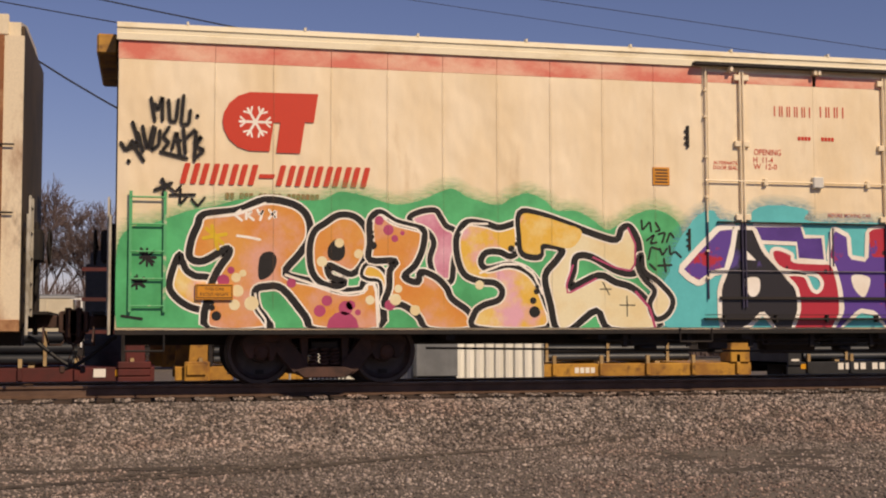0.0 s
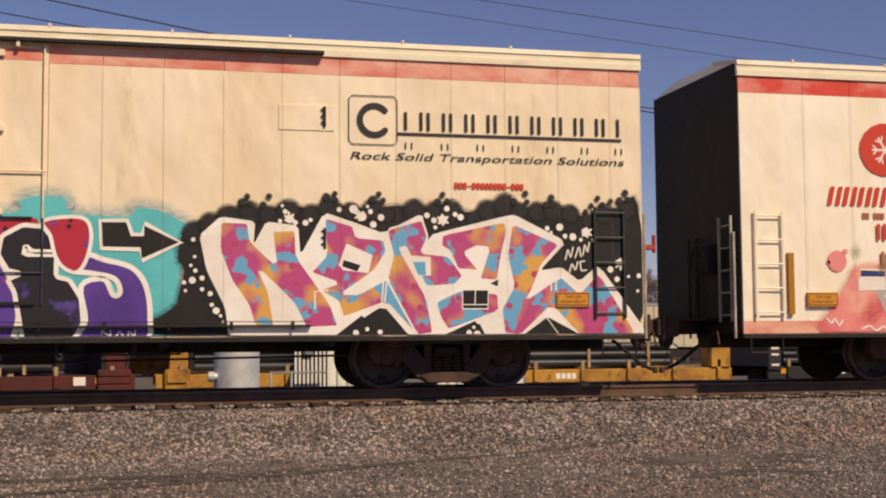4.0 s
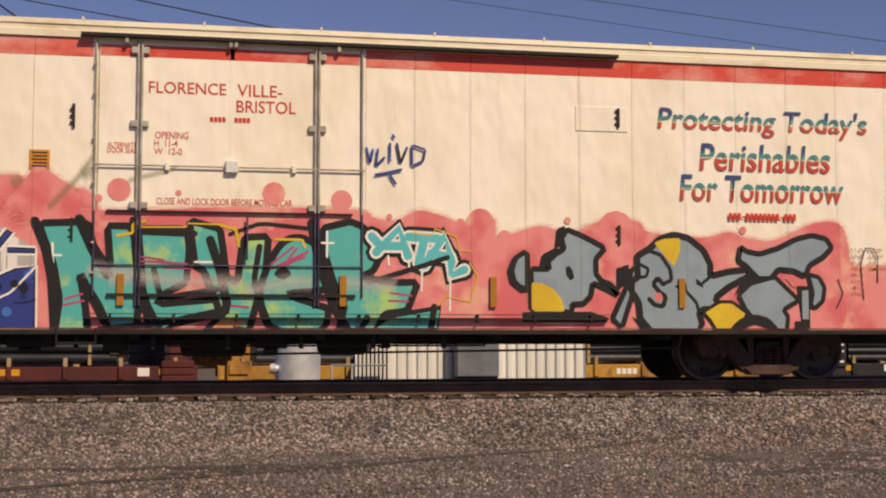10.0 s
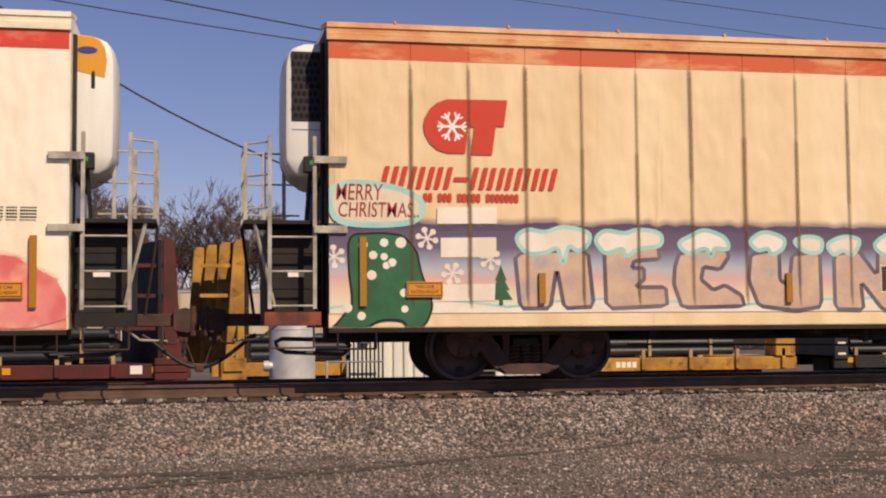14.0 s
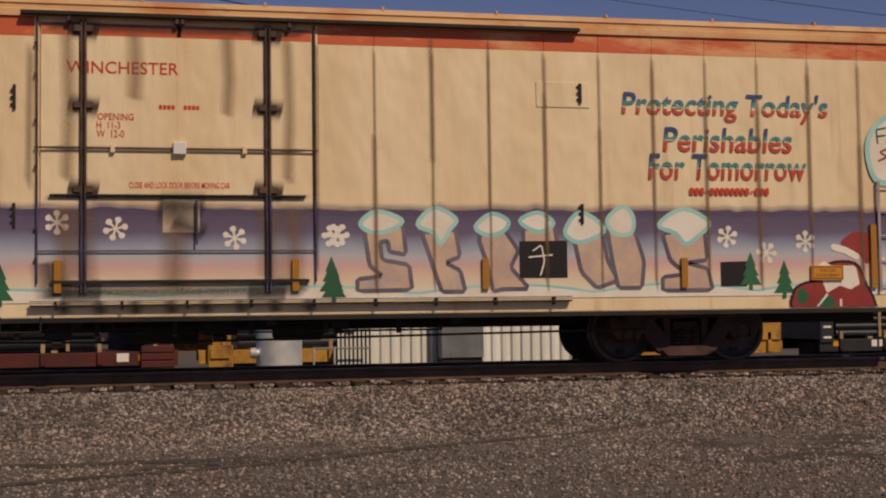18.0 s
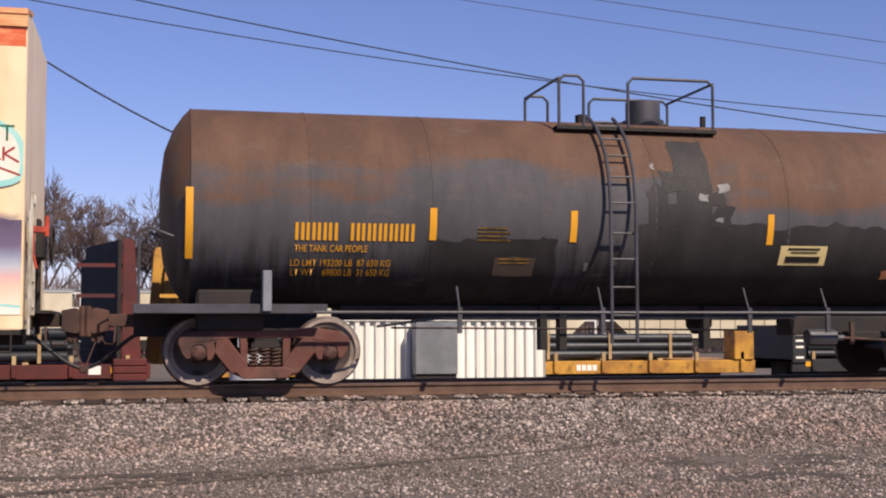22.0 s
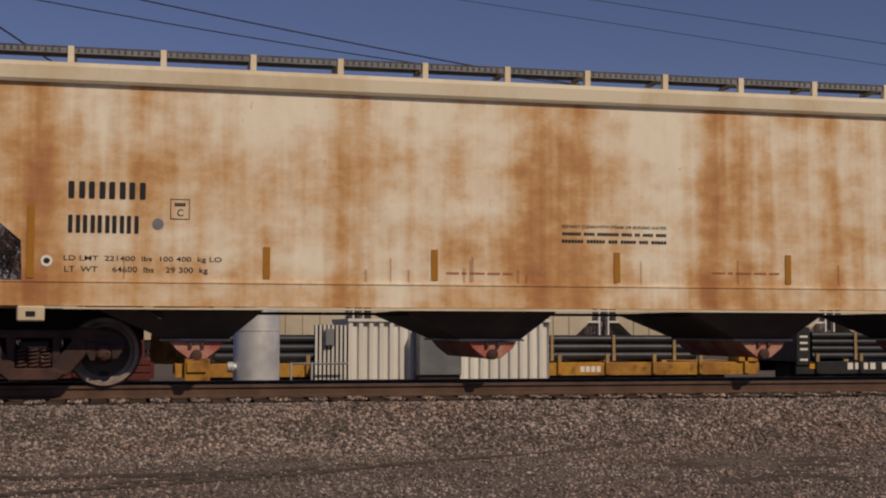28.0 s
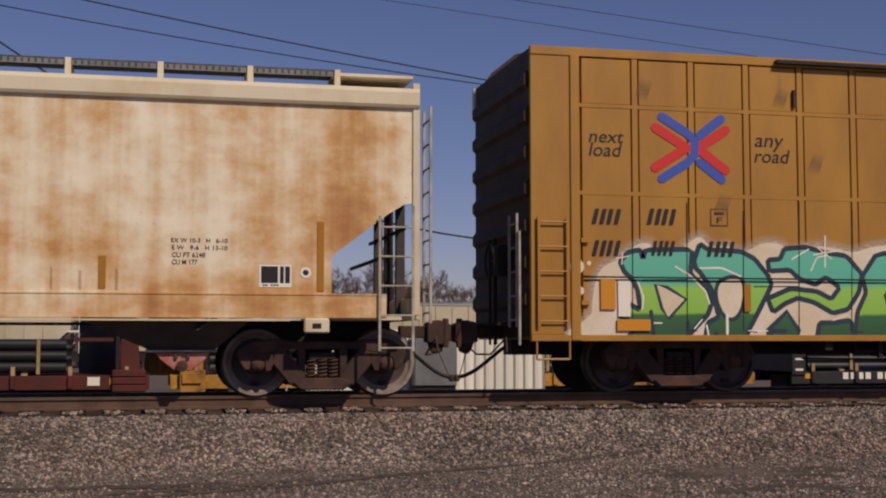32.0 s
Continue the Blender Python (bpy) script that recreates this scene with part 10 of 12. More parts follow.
stroke(B_, SPRAY_BLACK, [(12.83, 2.05), (12.96, 1.91)], 0.3, 0)
stroke(B_, SPRAY_WHITE, [(12.89, 1.83), (13.21, 2.16), (13.34, 1.78)], 0.19, 0)
stroke(B_, SPRAY_WHITE, [(13, 1.92), (13.29, 1.92)], 0.19, 0)
stroke(B_, SPRAY_WHITE, [(13.34, 2.05), (13.77, 2.03)], 0.19, 0)
stroke(B_, SPRAY_WHITE, [(13.57, 2.03), (13.49, 1.68)], 0.19, 0)
stroke(B_, SPRAY_WHITE, [(13.56, 1.65), (13.86, 2.06), (13.96, 1.7), (13.95, 1.52), (14.14, 1.6)], 0.19, 0)
stroke(B_, SPRAY_WHITE, [(13.66, 1.82), (13.94, 1.77)], 0.19, 0)
stroke(B_, SPRAY_WHITE, [(12.83, 2.05), (12.96, 1.91)], 0.19, 0)
stroke(B_, TEAL, [(12.89, 1.83), (13.21, 2.16), (13.34, 1.78)], 0.12, 0)
stroke(B_, TEAL, [(13, 1.92), (13.29, 1.92)], 0.12, 0)
stroke(B_, TEAL, [(13.34, 2.05), (13.77, 2.03)], 0.12, 0)
stroke(B_, TEAL, [(13.57, 2.03), (13.49, 1.68)], 0.12, 0)
stroke(B_, TEAL, [(13.56, 1.65), (13.86, 2.06), (13.96, 1.7), (13.95, 1.52), (14.14, 1.6)], 0.12, 0)
stroke(B_, TEAL, [(13.66, 1.82), (13.94, 1.77)], 0.12, 0)
stroke(B_, TEAL, [(12.83, 2.05), (12.96, 1.91)], 0.12, 0)
stroke(B_, SPRAY_WHITE, [(13.06, 1.78), (13.07, 1.66)], 0.03, 1)
stroke(B_, SPRAY_WHITE, [(13.35, 1.72), (13.36, 1.56)], 0.03, 1)
stroke(B_, SPRAY_WHITE, [(13.54, 1.65), (13.53, 1.3)], 0.03, 1)
stroke(B_, SPRAY_WHITE, [(13.94, 1.5), (13.93, 1.03)], 0.03, 1)
stroke(B_, YELLOW_SPRAY, [(13.4, 2.11), (13.68, 2.07), (13.72, 2.17), (14.03, 2.06), (14.06, 1.86), (14.25, 1.86)], 0.022, 0)
stroke(B_, YELLOW_SPRAY, [(14.22, 1.7), (14.33, 1.5), (14.22, 1.15), (13.88, 1.22), (13.72, 1.07)], 0.022, 0)
stroke(B_, YELLOW_SPRAY, [(9.68, 2.13), (10.31, 2.14), (10.33, 2.19), (10.8, 2.18), (10.84, 2.13), (11.03, 2.11), (11.02, 1.94)], 0.022, 0)
stroke(B_, MAGENTA, [(9.73, 1.73), (10.02, 1.69)], 0.03, 1)
stroke(B_, MAGENTA, [(9.73, 1.67), (10.1, 1.66)], 0.03, 1)
stroke(B_, MAGENTA, [(8.75, 1.16), (8.97, 1.23)], 0.03, 1)
stroke(B_, MAGENTA, [(8.73, 1.08), (8.99, 1.14)], 0.03, 1)
stroke(B_, MAGENTA, [(13.09, 1.27), (13.39, 1.23)], 0.03, 1)
stroke(B_, MAGENTA, [(13.07, 1.16), (13.34, 1.15)], 0.03, 1)
stroke(B_, MAGENTA, [(10.85, 1.09), (11.15, 1.06)], 0.03, 1)
stroke(B_, MAGENTA, [(11.61, 1.63), (11.8, 1.87)], 0.03, 1)
stroke(B_, MAGENTA, [(11.64, 1.62), (11.95, 1.83)], 0.03, 1)
spray(B_, ORANGE, [(10.52, 0.75), (10.85, 0.94), (11.16, 0.86), (10.93, 0.73)], 1)
spray(B_, ORANGE, [(9.19, 0.73), (9.24, 0.93), (9.34, 0.82), (9.35, 0.73)], 1)
stroke(B_, SPRAY_WHITE, [(8.49, 1.74), (8.69, 1.74)], 0.03, 1)
stroke(B_, SPRAY_WHITE, [(8.58, 1.9), (8.59, 1.57)], 0.03, 1)
stroke(B_, SPRAY_WHITE, [(12.14, 1.95), (12.3, 1.95)], 0.03, 1)
stroke(B_, SPRAY_WHITE, [(12.21, 2.11), (12.21, 1.76)], 0.03, 1)
stroke(B_, SPRAY_WHITE, [(10.43, 1.67), (10.73, 1.67)], 0.03, 1)
stroke(B_, SPRAY_BLACK, [(8.35, 2.19), (8.5, 1.82), (8.58, 1.43), (8.63, 0.72)], 0.12, 1)
stroke(B_, SPRAY_BLACK, [(8.92, 2.22), (9.1, 1.82), (9.3, 1.49)], 0.14, 1)
stroke(B_, SPRAY_BLACK, [(8.95, 1.43), (9.17, 1.08), (9.32, 0.73)], 0.13, 1)
stroke(B_, SPRAY_BLACK, [(9.61, 2.22), (9.67, 1.58), (9.8, 1.11), (9.99, 0.7)], 0.1, 1)
stroke(B_, SPRAY_BLACK, [(9.73, 2.07), (10.42, 2.05)], 0.09, 1)
stroke(B_, SPRAY_BLACK, [(9.89, 1.56), (9.99, 1.17), (10.8, 1.32)], 0.08, 1)
stroke(B_, SPRAY_BLACK, [(10.63, 1.97), (10.76, 1.58), (10.87, 1.06), (10.59, 0.65)], 0.12, 1)
stroke(B_, SPRAY_BLACK, [(11.29, 1.89), (11.22, 1.42), (11.37, 0.86), (11.6, 0.65)], 0.08, 1)
stroke(B_, SPRAY_BLACK, [(12, 2.22), (12.11, 1.65), (12.31, 1.09), (12.51, 0.64)], 0.13, 1)
stroke(B_, SPRAY_BLACK, [(9.21, 0.77), (9.99, 0.84), (10.79, 1.02)], 0.08, 1)
stroke(B_, SPRAY_BLACK, [(12.78, 1.41), (13.55, 1.65), (13.9, 1.77)], 0.07, 1)
stroke(B_, SPRAY_BLACK, [(12.77, 0.92), (12.68, 0.63)], 0.1, 1)
stroke(B_, SPRAY_BLACK, [(13.71, 1.08), (13.66, 0.65)], 0.09, 1)
stroke(B_, SPRAY_BLACK, [(10.89, 2.05), (11.3, 2.21), (12.04, 2.14)], 0.05, 1)
stroke(B_, MIST_PALE, [(8.98, 1.58), (10.08, 1.42), (11.12, 1.38)], 0.3, 1)
stroke(B_, MIST_PALE, [(9.29, 1.43), (9.6, 1.46)], 0.3, 1)
stroke(B_, MIST_PALE, [(11.04, 1.26), (11.7, 1.41), (12.03, 1.41)], 0.3, 1)
stroke(B_, MIST_PALE, [(12.4, 1.41), (13.2, 1.36)], 0.3, 1)
stroke(B_, YELLOW_SPRAY, [(9.41, 2.01), (9.61, 2.05), (9.61, 2.17), (9.77, 2.21)], 0.04, 1)
stroke(B_, YELLOW_SPRAY, [(10.77, 2.17), (10.97, 2.12), (11.01, 1.89)], 0.04, 1)
stroke(B_, YELLOW_SPRAY, [(11.5, 1.99), (11.87, 1.99), (11.91, 1.89)], 0.035, 1)
stroke(B_, MAGENTA, [(10, 1.66), (10.32, 1.64)], 0.03, 1)
stroke(B_, MAGENTA, [(10.02, 1.59), (10.36, 1.58)], 0.03, 1)
stroke(B_, MAGENTA, [(11.45, 1.65), (11.75, 1.89)], 0.03, 1)
stroke(B_, MAGENTA, [(11.49, 1.61), (11.91, 1.81)], 0.03, 1)
stroke(B_, MAGENTA, [(11.45, 1.59), (11.91, 1.75)], 0.03, 1)
spray(B_, SPRAY_BLACK, [(14.98, 1.01), (15.98, 1.02), (16.25, 0.93), (16.22, 0.87), (14.98, 0.87)], 0)
spray(B_, SPRAY_BLACK, [(15, 1.9), (14.83, 1.78), (14.75, 1.59), (14.79, 1.41), (14.95, 1.28), (15.1, 1.3), (15.09, 1.84)], 1)
spray(B_, GREY_SPRAY, [(15.04, 1.87), (14.89, 1.77), (14.83, 1.61), (14.86, 1.46), (14.93, 1.38), (15.04, 1.35)], 1, SPRAY_BLACK, 0.06)
spray(B_, SPRAY_BLACK, [(15.48, 2.19), (15.61, 2.25), (15.58, 1.96), (15.45, 1.92)], 1)
spray(B_, SPRAY_BLACK, [(15.22, 1.63), (15.26, 1.82), (15.46, 1.93), (15.54, 1.9), (15.37, 1.76), (15.37, 1.63)], 1)
spray(B_, GREY_SPRAY, [(15.1, 1.62), (15.37, 1.62), (15.35, 1.73), (15.47, 1.84), (15.59, 1.91), (15.55, 2.06), (15.63, 2.19), (15.86, 2.1), (16.2, 1.93), (16.06, 1.77), (16.06, 1.56), (16.14, 1.46), (16.28, 1.41), (16.4, 1.25), (16.23, 1.34), (16.01, 1.43), (15.98, 1.24), (15.87, 1.13), (15.7, 1.12), (15.7, 1.01), (15.11, 1.01)], 1, SPRAY_BLACK, 0.085)
spray(B_, SPRAY_BLACK, [(15.61, 1.65), (15.67, 1.67), (15.72, 1.59), (15.74, 1.5), (15.68, 1.46), (15.62, 1.53)], 1)
spray(B_, YELLOW_SPRAY, [(15.11, 1.43), (15.26, 1.42), (15.43, 1.34), (15.55, 1.19), (15.6, 1.02), (15.11, 1.02)], 1)
spray(B_, SPRAY_BLACK, [(16.37, 1.64), (16.55, 1.7), (16.56, 1.6), (16.49, 1.41), (16.37, 1.3)], 0)
spray(B_, GREY_SPRAY, [(16.6, 1.64), (16.81, 1.61), (16.67, 1.41), (16.6, 1.25), (16.44, 0.78), (16.3, 0.92), (16.41, 1.15), (16.52, 1.38)], 1, SPRAY_BLACK, 0.08)
spray(B_, SPRAY_BLACK, [(16.6, 0.95), (16.72, 0.89), (16.87, 0.71), (16.72, 0.71)], 0)
spray(B_, GREY_SPRAY, [(16.68, 1.82), (16.87, 1.93), (17.02, 2.07), (17.24, 2.14), (17.47, 2.09), (17.69, 1.92), (17.8, 1.71), (17.79, 1.54), (18.09, 1.61), (18.44, 1.65), (18.37, 1.53), (18.09, 1.39), (17.87, 1.23), (17.94, 1.06), (17.7, 1.06), (17.61, 1.02), (17.66, 0.85), (17.62, 0.71), (16.89, 0.71), (16.72, 0.92), (16.7, 1.15), (16.59, 1.32), (16.6, 1.46), (16.69, 1.52), (16.68, 1.7)], 1, SPRAY_BLACK, 0.1)
spray(B_, YELLOW_SPRAY, [(16.94, 2.02), (17.1, 2.08), (17.34, 2.09), (17.34, 1.9), (17.24, 1.68), (17.12, 1.8)], 1)
stroke(B_, SPRAY_BLACK, [(16.68, 1.82), (16.87, 1.9), (17.04, 1.84), (17.18, 1.64), (17.2, 1.48), (17.07, 1.42)], 0.06, 1)
stroke(B_, SPRAY_BLACK, [(16.63, 1.5), (16.82, 1.53), (16.85, 1.64), (16.71, 1.71)], 0.05, 1)
stroke(B_, SPRAY_BLACK, [(17.07, 1.42), (16.99, 1.51), (16.92, 1.42), (17.01, 1.31), (17.11, 1.24), (17.07, 1.1), (16.94, 1.12), (16.86, 1.2)], 0.07, 1)
spray(B_, CORAL, [(16.92, 1.28), (17.03, 1.3), (17.07, 1.22), (16.99, 1.15)], 1)
spray(B_, SPRAY_BLACK, [(17.24, 1.39), (17.42, 1.46), (17.44, 1.3), (17.34, 1.33)], 1)
spray(B_, SPRAY_BLACK, [(17.57, 1.51), (17.69, 1.43), (17.68, 1.37), (17.58, 1.42)], 0)
stroke(B_, SPRAY_BLACK, [(17.44, 1.3), (17.58, 1.15), (17.61, 1.02)], 0.05, 1)
stroke(B_, SPRAY_BLACK, [(17.79, 1.53), (17.69, 1.45)], 0.05, 1)
spray(B_, SPRAY_BLACK, [(18.46, 1.65), (18.56, 1.49), (18.38, 1.45), (18.17, 1.27), (18.23, 1.39), (18.36, 1.53)], 0)
spray(B_, GREY_SPRAY, [(18.23, 1.77), (18.27, 1.97), (18.36, 1.91), (18.56, 1.87), (18.86, 1.96), (19.15, 2.1), (19.4, 2.16), (19.63, 2.11), (19.72, 1.98), (19.58, 1.84), (19.36, 1.72), (19.28, 1.55), (19.11, 1.63), (18.86, 1.65), (18.74, 1.51), (18.54, 1.51), (18.34, 1.71)], 1, SPRAY_BLACK, 0.085)
spray(B_, GREY_SPRAY, [(18.23, 1.27), (18.42, 1.44), (18.8, 1.54), (19.01, 1.35), (19.18, 1.2), (18.93, 1.06), (19, 0.96), (18.98, 0.69), (18.82, 0.69), (18.66, 0.9), (18.44, 0.94), (18.33, 1.07)], 1, SPRAY_BLACK, 0.07)
spray(B_, YELLOW_SPRAY, [(17.68, 1.02), (17.93, 1.17), (18.13, 1.17), (18.36, 1.01), (18.26, 0.79), (18.13, 0.69), (17.87, 0.69), (17.81, 0.87)], 1, SPRAY_BLACK, 0.05)
stroke(B_, SPRAY_BLACK, [(18.15, 0.67), (18.26, 0.85), (18.48, 0.92), (18.67, 0.87), (18.8, 0.68)], 0.15, 1)
spray(B_, CORAL, [(18.31, 0.68), (18.4, 0.77), (18.56, 0.78), (18.68, 0.68)], 1)
spray(B_, CORAL, [(18.96, 1.53), (19.15, 1.49), (19.19, 1.39), (19.09, 1.39)], 1)
spray(B_, GREY_SPRAY, [(19.33, 1.58), (19.5, 1.54), (19.59, 1.39), (19.56, 1.19), (19.44, 1.09), (19.36, 1.11), (19.4, 1.31)], 1, SPRAY_BLACK, 0.07)
spray(B_, SPRAY_BLACK, [(19.15, 1.41), (19.35, 1.41), (19.35, 0.77), (19.11, 0.77), (19.11, 0.89), (19.22, 0.89)], 0)
spray(B_, GREY_SPRAY, [(19.23, 1.34), (19.33, 1.35), (19.33, 0.92), (19.23, 0.92)], 0)
stroke(B_, BLUE_CAMO, [(12.75, 3.28), (12.8, 3.06), (12.84, 3.26)], 0.035, 1)
stroke(B_, BLUE_CAMO, [(12.91, 3.26), (12.88, 3.03), (13, 3.15)], 0.035, 1)
stroke(B_, BLUE_CAMO, [(13.12, 3.47), (13.14, 3.44)], 0.035, 1)
stroke(B_, BLUE_CAMO, [(13.08, 3.35), (13.08, 3.11)], 0.035, 1)
stroke(B_, BLUE_CAMO, [(13.18, 3.35), (13.23, 3.07), (13.32, 3.3)], 0.035, 1)
stroke(B_, BLUE_CAMO, [(13.39, 3.32), (13.39, 3.04), (13.55, 3.12), (13.58, 3.28), (13.42, 3.33)], 0.035, 1)
stroke(B_, BLUE_CAMO, [(12.88, 2.91), (13.08, 2.95), (13.24, 2.99)], 0.035, 1)
stroke(B_, BLUE_CAMO, [(13.08, 2.91), (13.16, 2.79)], 0.035, 1)
stroke(B_, SPRAY_BLACK, [(19.81, 1.51), (19.89, 1.3), (19.78, 1.09)], 0.016, 1)
stroke(B_, SPRAY_BLACK, [(20.26, 1.98), (20.39, 1.98), (20.46, 1.85), (20.45, 1.47)], 0.016, 1)
stroke(B_, SPRAY_BLACK, [(20.26, 1.98), (20.18, 1.72), (20.22, 1.22)], 0.016, 1)
# winter scene on the third refrigerator car
winter_band(C_, 21.85)
spray(C_, SKIN, [(2.57, 1.78), (3.62, 1.83), (3.7, 1.03), (3.27, 1.01), (3.17, 1.58), (3.07, 1.01), (2.64, 1.01)], 1, SLATE, 0.06)
spray(C_, FROST, [(2.6, 1.98), (2.75, 2.1), (3.01, 2.07), (3.27, 2.14), (3.62, 2.07), (3.63, 1.91), (3.48, 1.81), (3.35, 1.87), (3.26, 1.62), (3.18, 1.84), (3, 1.78), (2.74, 1.78)], 2, AQUA, 0.06, name="snow_cap")
spray(C_, SKIN, [(3.86, 1.85), (4.65, 1.89), (4.68, 1.7), (4.3, 1.67), (4.26, 1.57), (4.44, 1.57), (4.44, 1.41), (4.3, 1.3), (4.76, 1.3), (4.78, 1.04), (3.88, 1)], 1, SLATE, 0.06)
spray(C_, FROST, [(3.74, 1.96), (3.88, 2.09), (4.16, 2.06), (4.37, 2.11), (4.68, 2.06), (4.68, 1.89), (4.37, 1.84), (4.19, 1.74), (4.12, 1.84), (3.88, 1.78)], 2, AQUA, 0.06, name="snow_cap")
spray(C_, SKIN, [(4.97, 1.78), (5.65, 1.88), (5.72, 1.74), (5.58, 1.55), (5.33, 1.59), (5.29, 1.41), (5.47, 1.26), (5.65, 1.33), (5.9, 1.18), (5.94, 1.03), (5, 1.01), (4.88, 1.34), (4.9, 1.59)], 1, SLATE, 0.06)
spray(C_, FROST, [(4.97, 1.92), (5.15, 2.03), (5.36, 2.11), (5.65, 2.01), (5.71, 1.85), (5.51, 1.85), (5.45, 1.74), (5.36, 1.85), (5.11, 1.78)], 2, AQUA, 0.06, name="snow_cap")
spray(C_, SKIN, [(6.05, 1.77), (6.49, 1.85), (6.49, 1.4), (6.63, 1.32), (6.69, 1.77), (7.12, 1.81), (7.13, 1.02), (6.74, 0.96), (6.16, 1.03), (6.01, 1.4)], 1, SLATE, 0.06)
spray(C_, FROST, [(6.05, 1.96), (6.27, 2.09), (6.56, 2), (6.54, 1.85), (6.38, 1.77), (6.31, 1.85), (6.16, 1.83)], 2, AQUA, 0.06, name="snow_cap")
spray(C_, FROST, [(6.73, 1.96), (6.93, 2.03), (7.15, 1.98), (7.12, 1.81), (6.9, 1.81)], 2, AQUA, 0.06, name="snow_cap")
spray(C_, SKIN, [(7.34, 1.77), (7.72, 1.84), (8.02, 1.46), (8.04, 1.92), (8.37, 1.92), (8.4, 0.97), (8.09, 0.97), (7.75, 1.39), (7.79, 0.97), (7.34, 0.98)], 1, SLATE, 0.06)
spray(C_, FROST, [(7.25, 1.92), (7.5, 2.03), (7.75, 1.98), (7.64, 1.77), (7.49, 1.83), (7.34, 1.77)], 2, AQUA, 0.06, name="snow_cap")
spray(C_, FROST, [(7.99, 1.92), (8.22, 2.07), (8.44, 1.99), (8.41, 1.83), (8.14, 1.77)], 2, AQUA, 0.06, name="snow_cap")
spray(C_, SKIN, [(13.43, 1.89), (13.96, 1.97), (14, 1.56), (13.77, 1.6), (13.75, 1.75), (13.64, 1.73), (13.67, 1.49), (14.04, 1.42), (14.08, 1.08), (13.33, 1.07), (13.33, 1.23), (13.68, 1.27), (13.5, 1.41)], 1, SLATE, 0.06)
spray(C_, FROST, [(13.38, 2), (13.6, 2.15), (13.94, 2.04), (13.86, 1.93), (13.64, 1.86), (13.46, 1.89)], 2, AQUA, 0.06, name="snow_cap")
spray(C_, SKIN, [(14.22, 1.86), (14.69, 1.9), (14.75, 1.53), (14.54, 1.45), (14.75, 1.34), (14.82, 1.05), (14.49, 1.05), (14.4, 1.31), (14.33, 1.53)], 1, SLATE, 0.06)
spray(C_, FROST, [(14.16, 1.97), (14.39, 2.2), (14.7, 2.05), (14.61, 1.9), (14.48, 1.71), (14.38, 1.86)], 2, AQUA, 0.06, name="snow_cap")
spray(C_, SKIN, [(15.05, 1.9), (15.35, 1.94), (15.58, 1.61), (15.46, 1.38), (15.73, 1.08), (15.35, 1.08), (15.21, 1.05), (15.12, 1.46), (15.02, 1.75)], 1, SLATE, 0.06)
spray(C_, FROST, [(14.97, 1.94), (15.2, 2.12), (15.44, 2.02), (15.35, 1.87), (15.13, 1.83)], 2, AQUA, 0.06, name="snow_cap")
spray(C_, SKIN, [(15.65, 1.91), (16.1, 1.95), (16.14, 1.69), (15.65, 1.68)], 1, SLATE, 0.06)
spray(C_, FROST, [(15.6, 2.02), (15.87, 2.14), (16.09, 1.99), (15.87, 1.87)], 2, AQUA, 0.06, name="snow_cap")
spray(C_, SKIN, [(16.37, 1.84), (16.79, 1.88), (16.87, 1.46), (17.02, 1.19), (16.71, 1.08), (16.48, 1.31)], 1, SLATE, 0.06)
spray(C_, SKIN, [(16.87, 1.92), (17.26, 1.92), (17.41, 1.46), (17.37, 1.08), (17.02, 1.08), (16.94, 1.46)], 1, SLATE, 0.06)
spray(C_, FROST, [(16.25, 1.88), (16.48, 2.15), (16.83, 1.92), (16.64, 1.77), (16.41, 1.73)], 2, AQUA, 0.06, name="snow_cap")
spray(C_, FROST, [(16.87, 2.04), (17.1, 2.23), (17.26, 2.08), (17.22, 1.85), (16.98, 1.85)], 2, AQUA, 0.06, name="snow_cap")
spray(C_, SKIN, [(17.69, 1.85), (18.32, 1.93), (18.36, 1.47), (18.04, 1.43), (18.36, 1.35), (18.44, 1.04), (17.68, 1.04), (17.68, 1.23), (18.04, 1.27), (17.8, 1.47)], 1, SLATE, 0.06)
spray(C_, FROST, [(17.63, 1.97), (18.01, 2.2), (18.4, 2.01), (18.24, 1.82), (18.04, 1.7), (17.89, 1.85)], 2, AQUA, 0.06, name="snow_cap")
spray(C_, SPRAY_BLACK, [(15.59, 1.74), (16.28, 1.75), (16.28, 1.23), (15.59, 1.23)], 0, name="black_patch")
stroke(C_, FROST, [(15.73, 1.52), (16.06, 1.55)], 0.02, 1)
stroke(C_, FROST, [(15.79, 1.61), (15.91, 1.69), (15.95, 1.46), (15.89, 1.27)], 0.02, 1)
spray(C_, SPRAY_BLACK, [(18.56, 1.44), (18.97, 1.45), (18.96, 1.09), (18.56, 1.09)], 0, name="black_patch")
spray(C_, BROWN_BOX, [(8.08, 1.61), (8.66, 1.61), (8.65, 1.23), (8.08, 1.23)], 0, FROST, 0.02, name="black_patch")
snowflake(C_, 0.07, 1.72, 0.15)
snowflake(C_, 1.34, 1.97, 0.15)
snowflake(C_, 1.69, 1.49, 0.15)
snowflake(C_, 2.22, 1.69, 0.15)
snowflake(C_, 9.44, 1.99, 0.15)
snowflake(C_, 10.17, 1.91, 0.15)
snowflake(C_, 11.70, 1.79, 0.15)
snowflake(C_, 13.07, 1.83, 0.15)
snowflake(C_, 13.01, 1.81, 0.15)
snowflake(C_, 18.67, 1.80, 0.15)
snowflake(C_, 19.27, 1.57, 0.15)
snowflake(C_, 19.88, 1.73, 0.15)
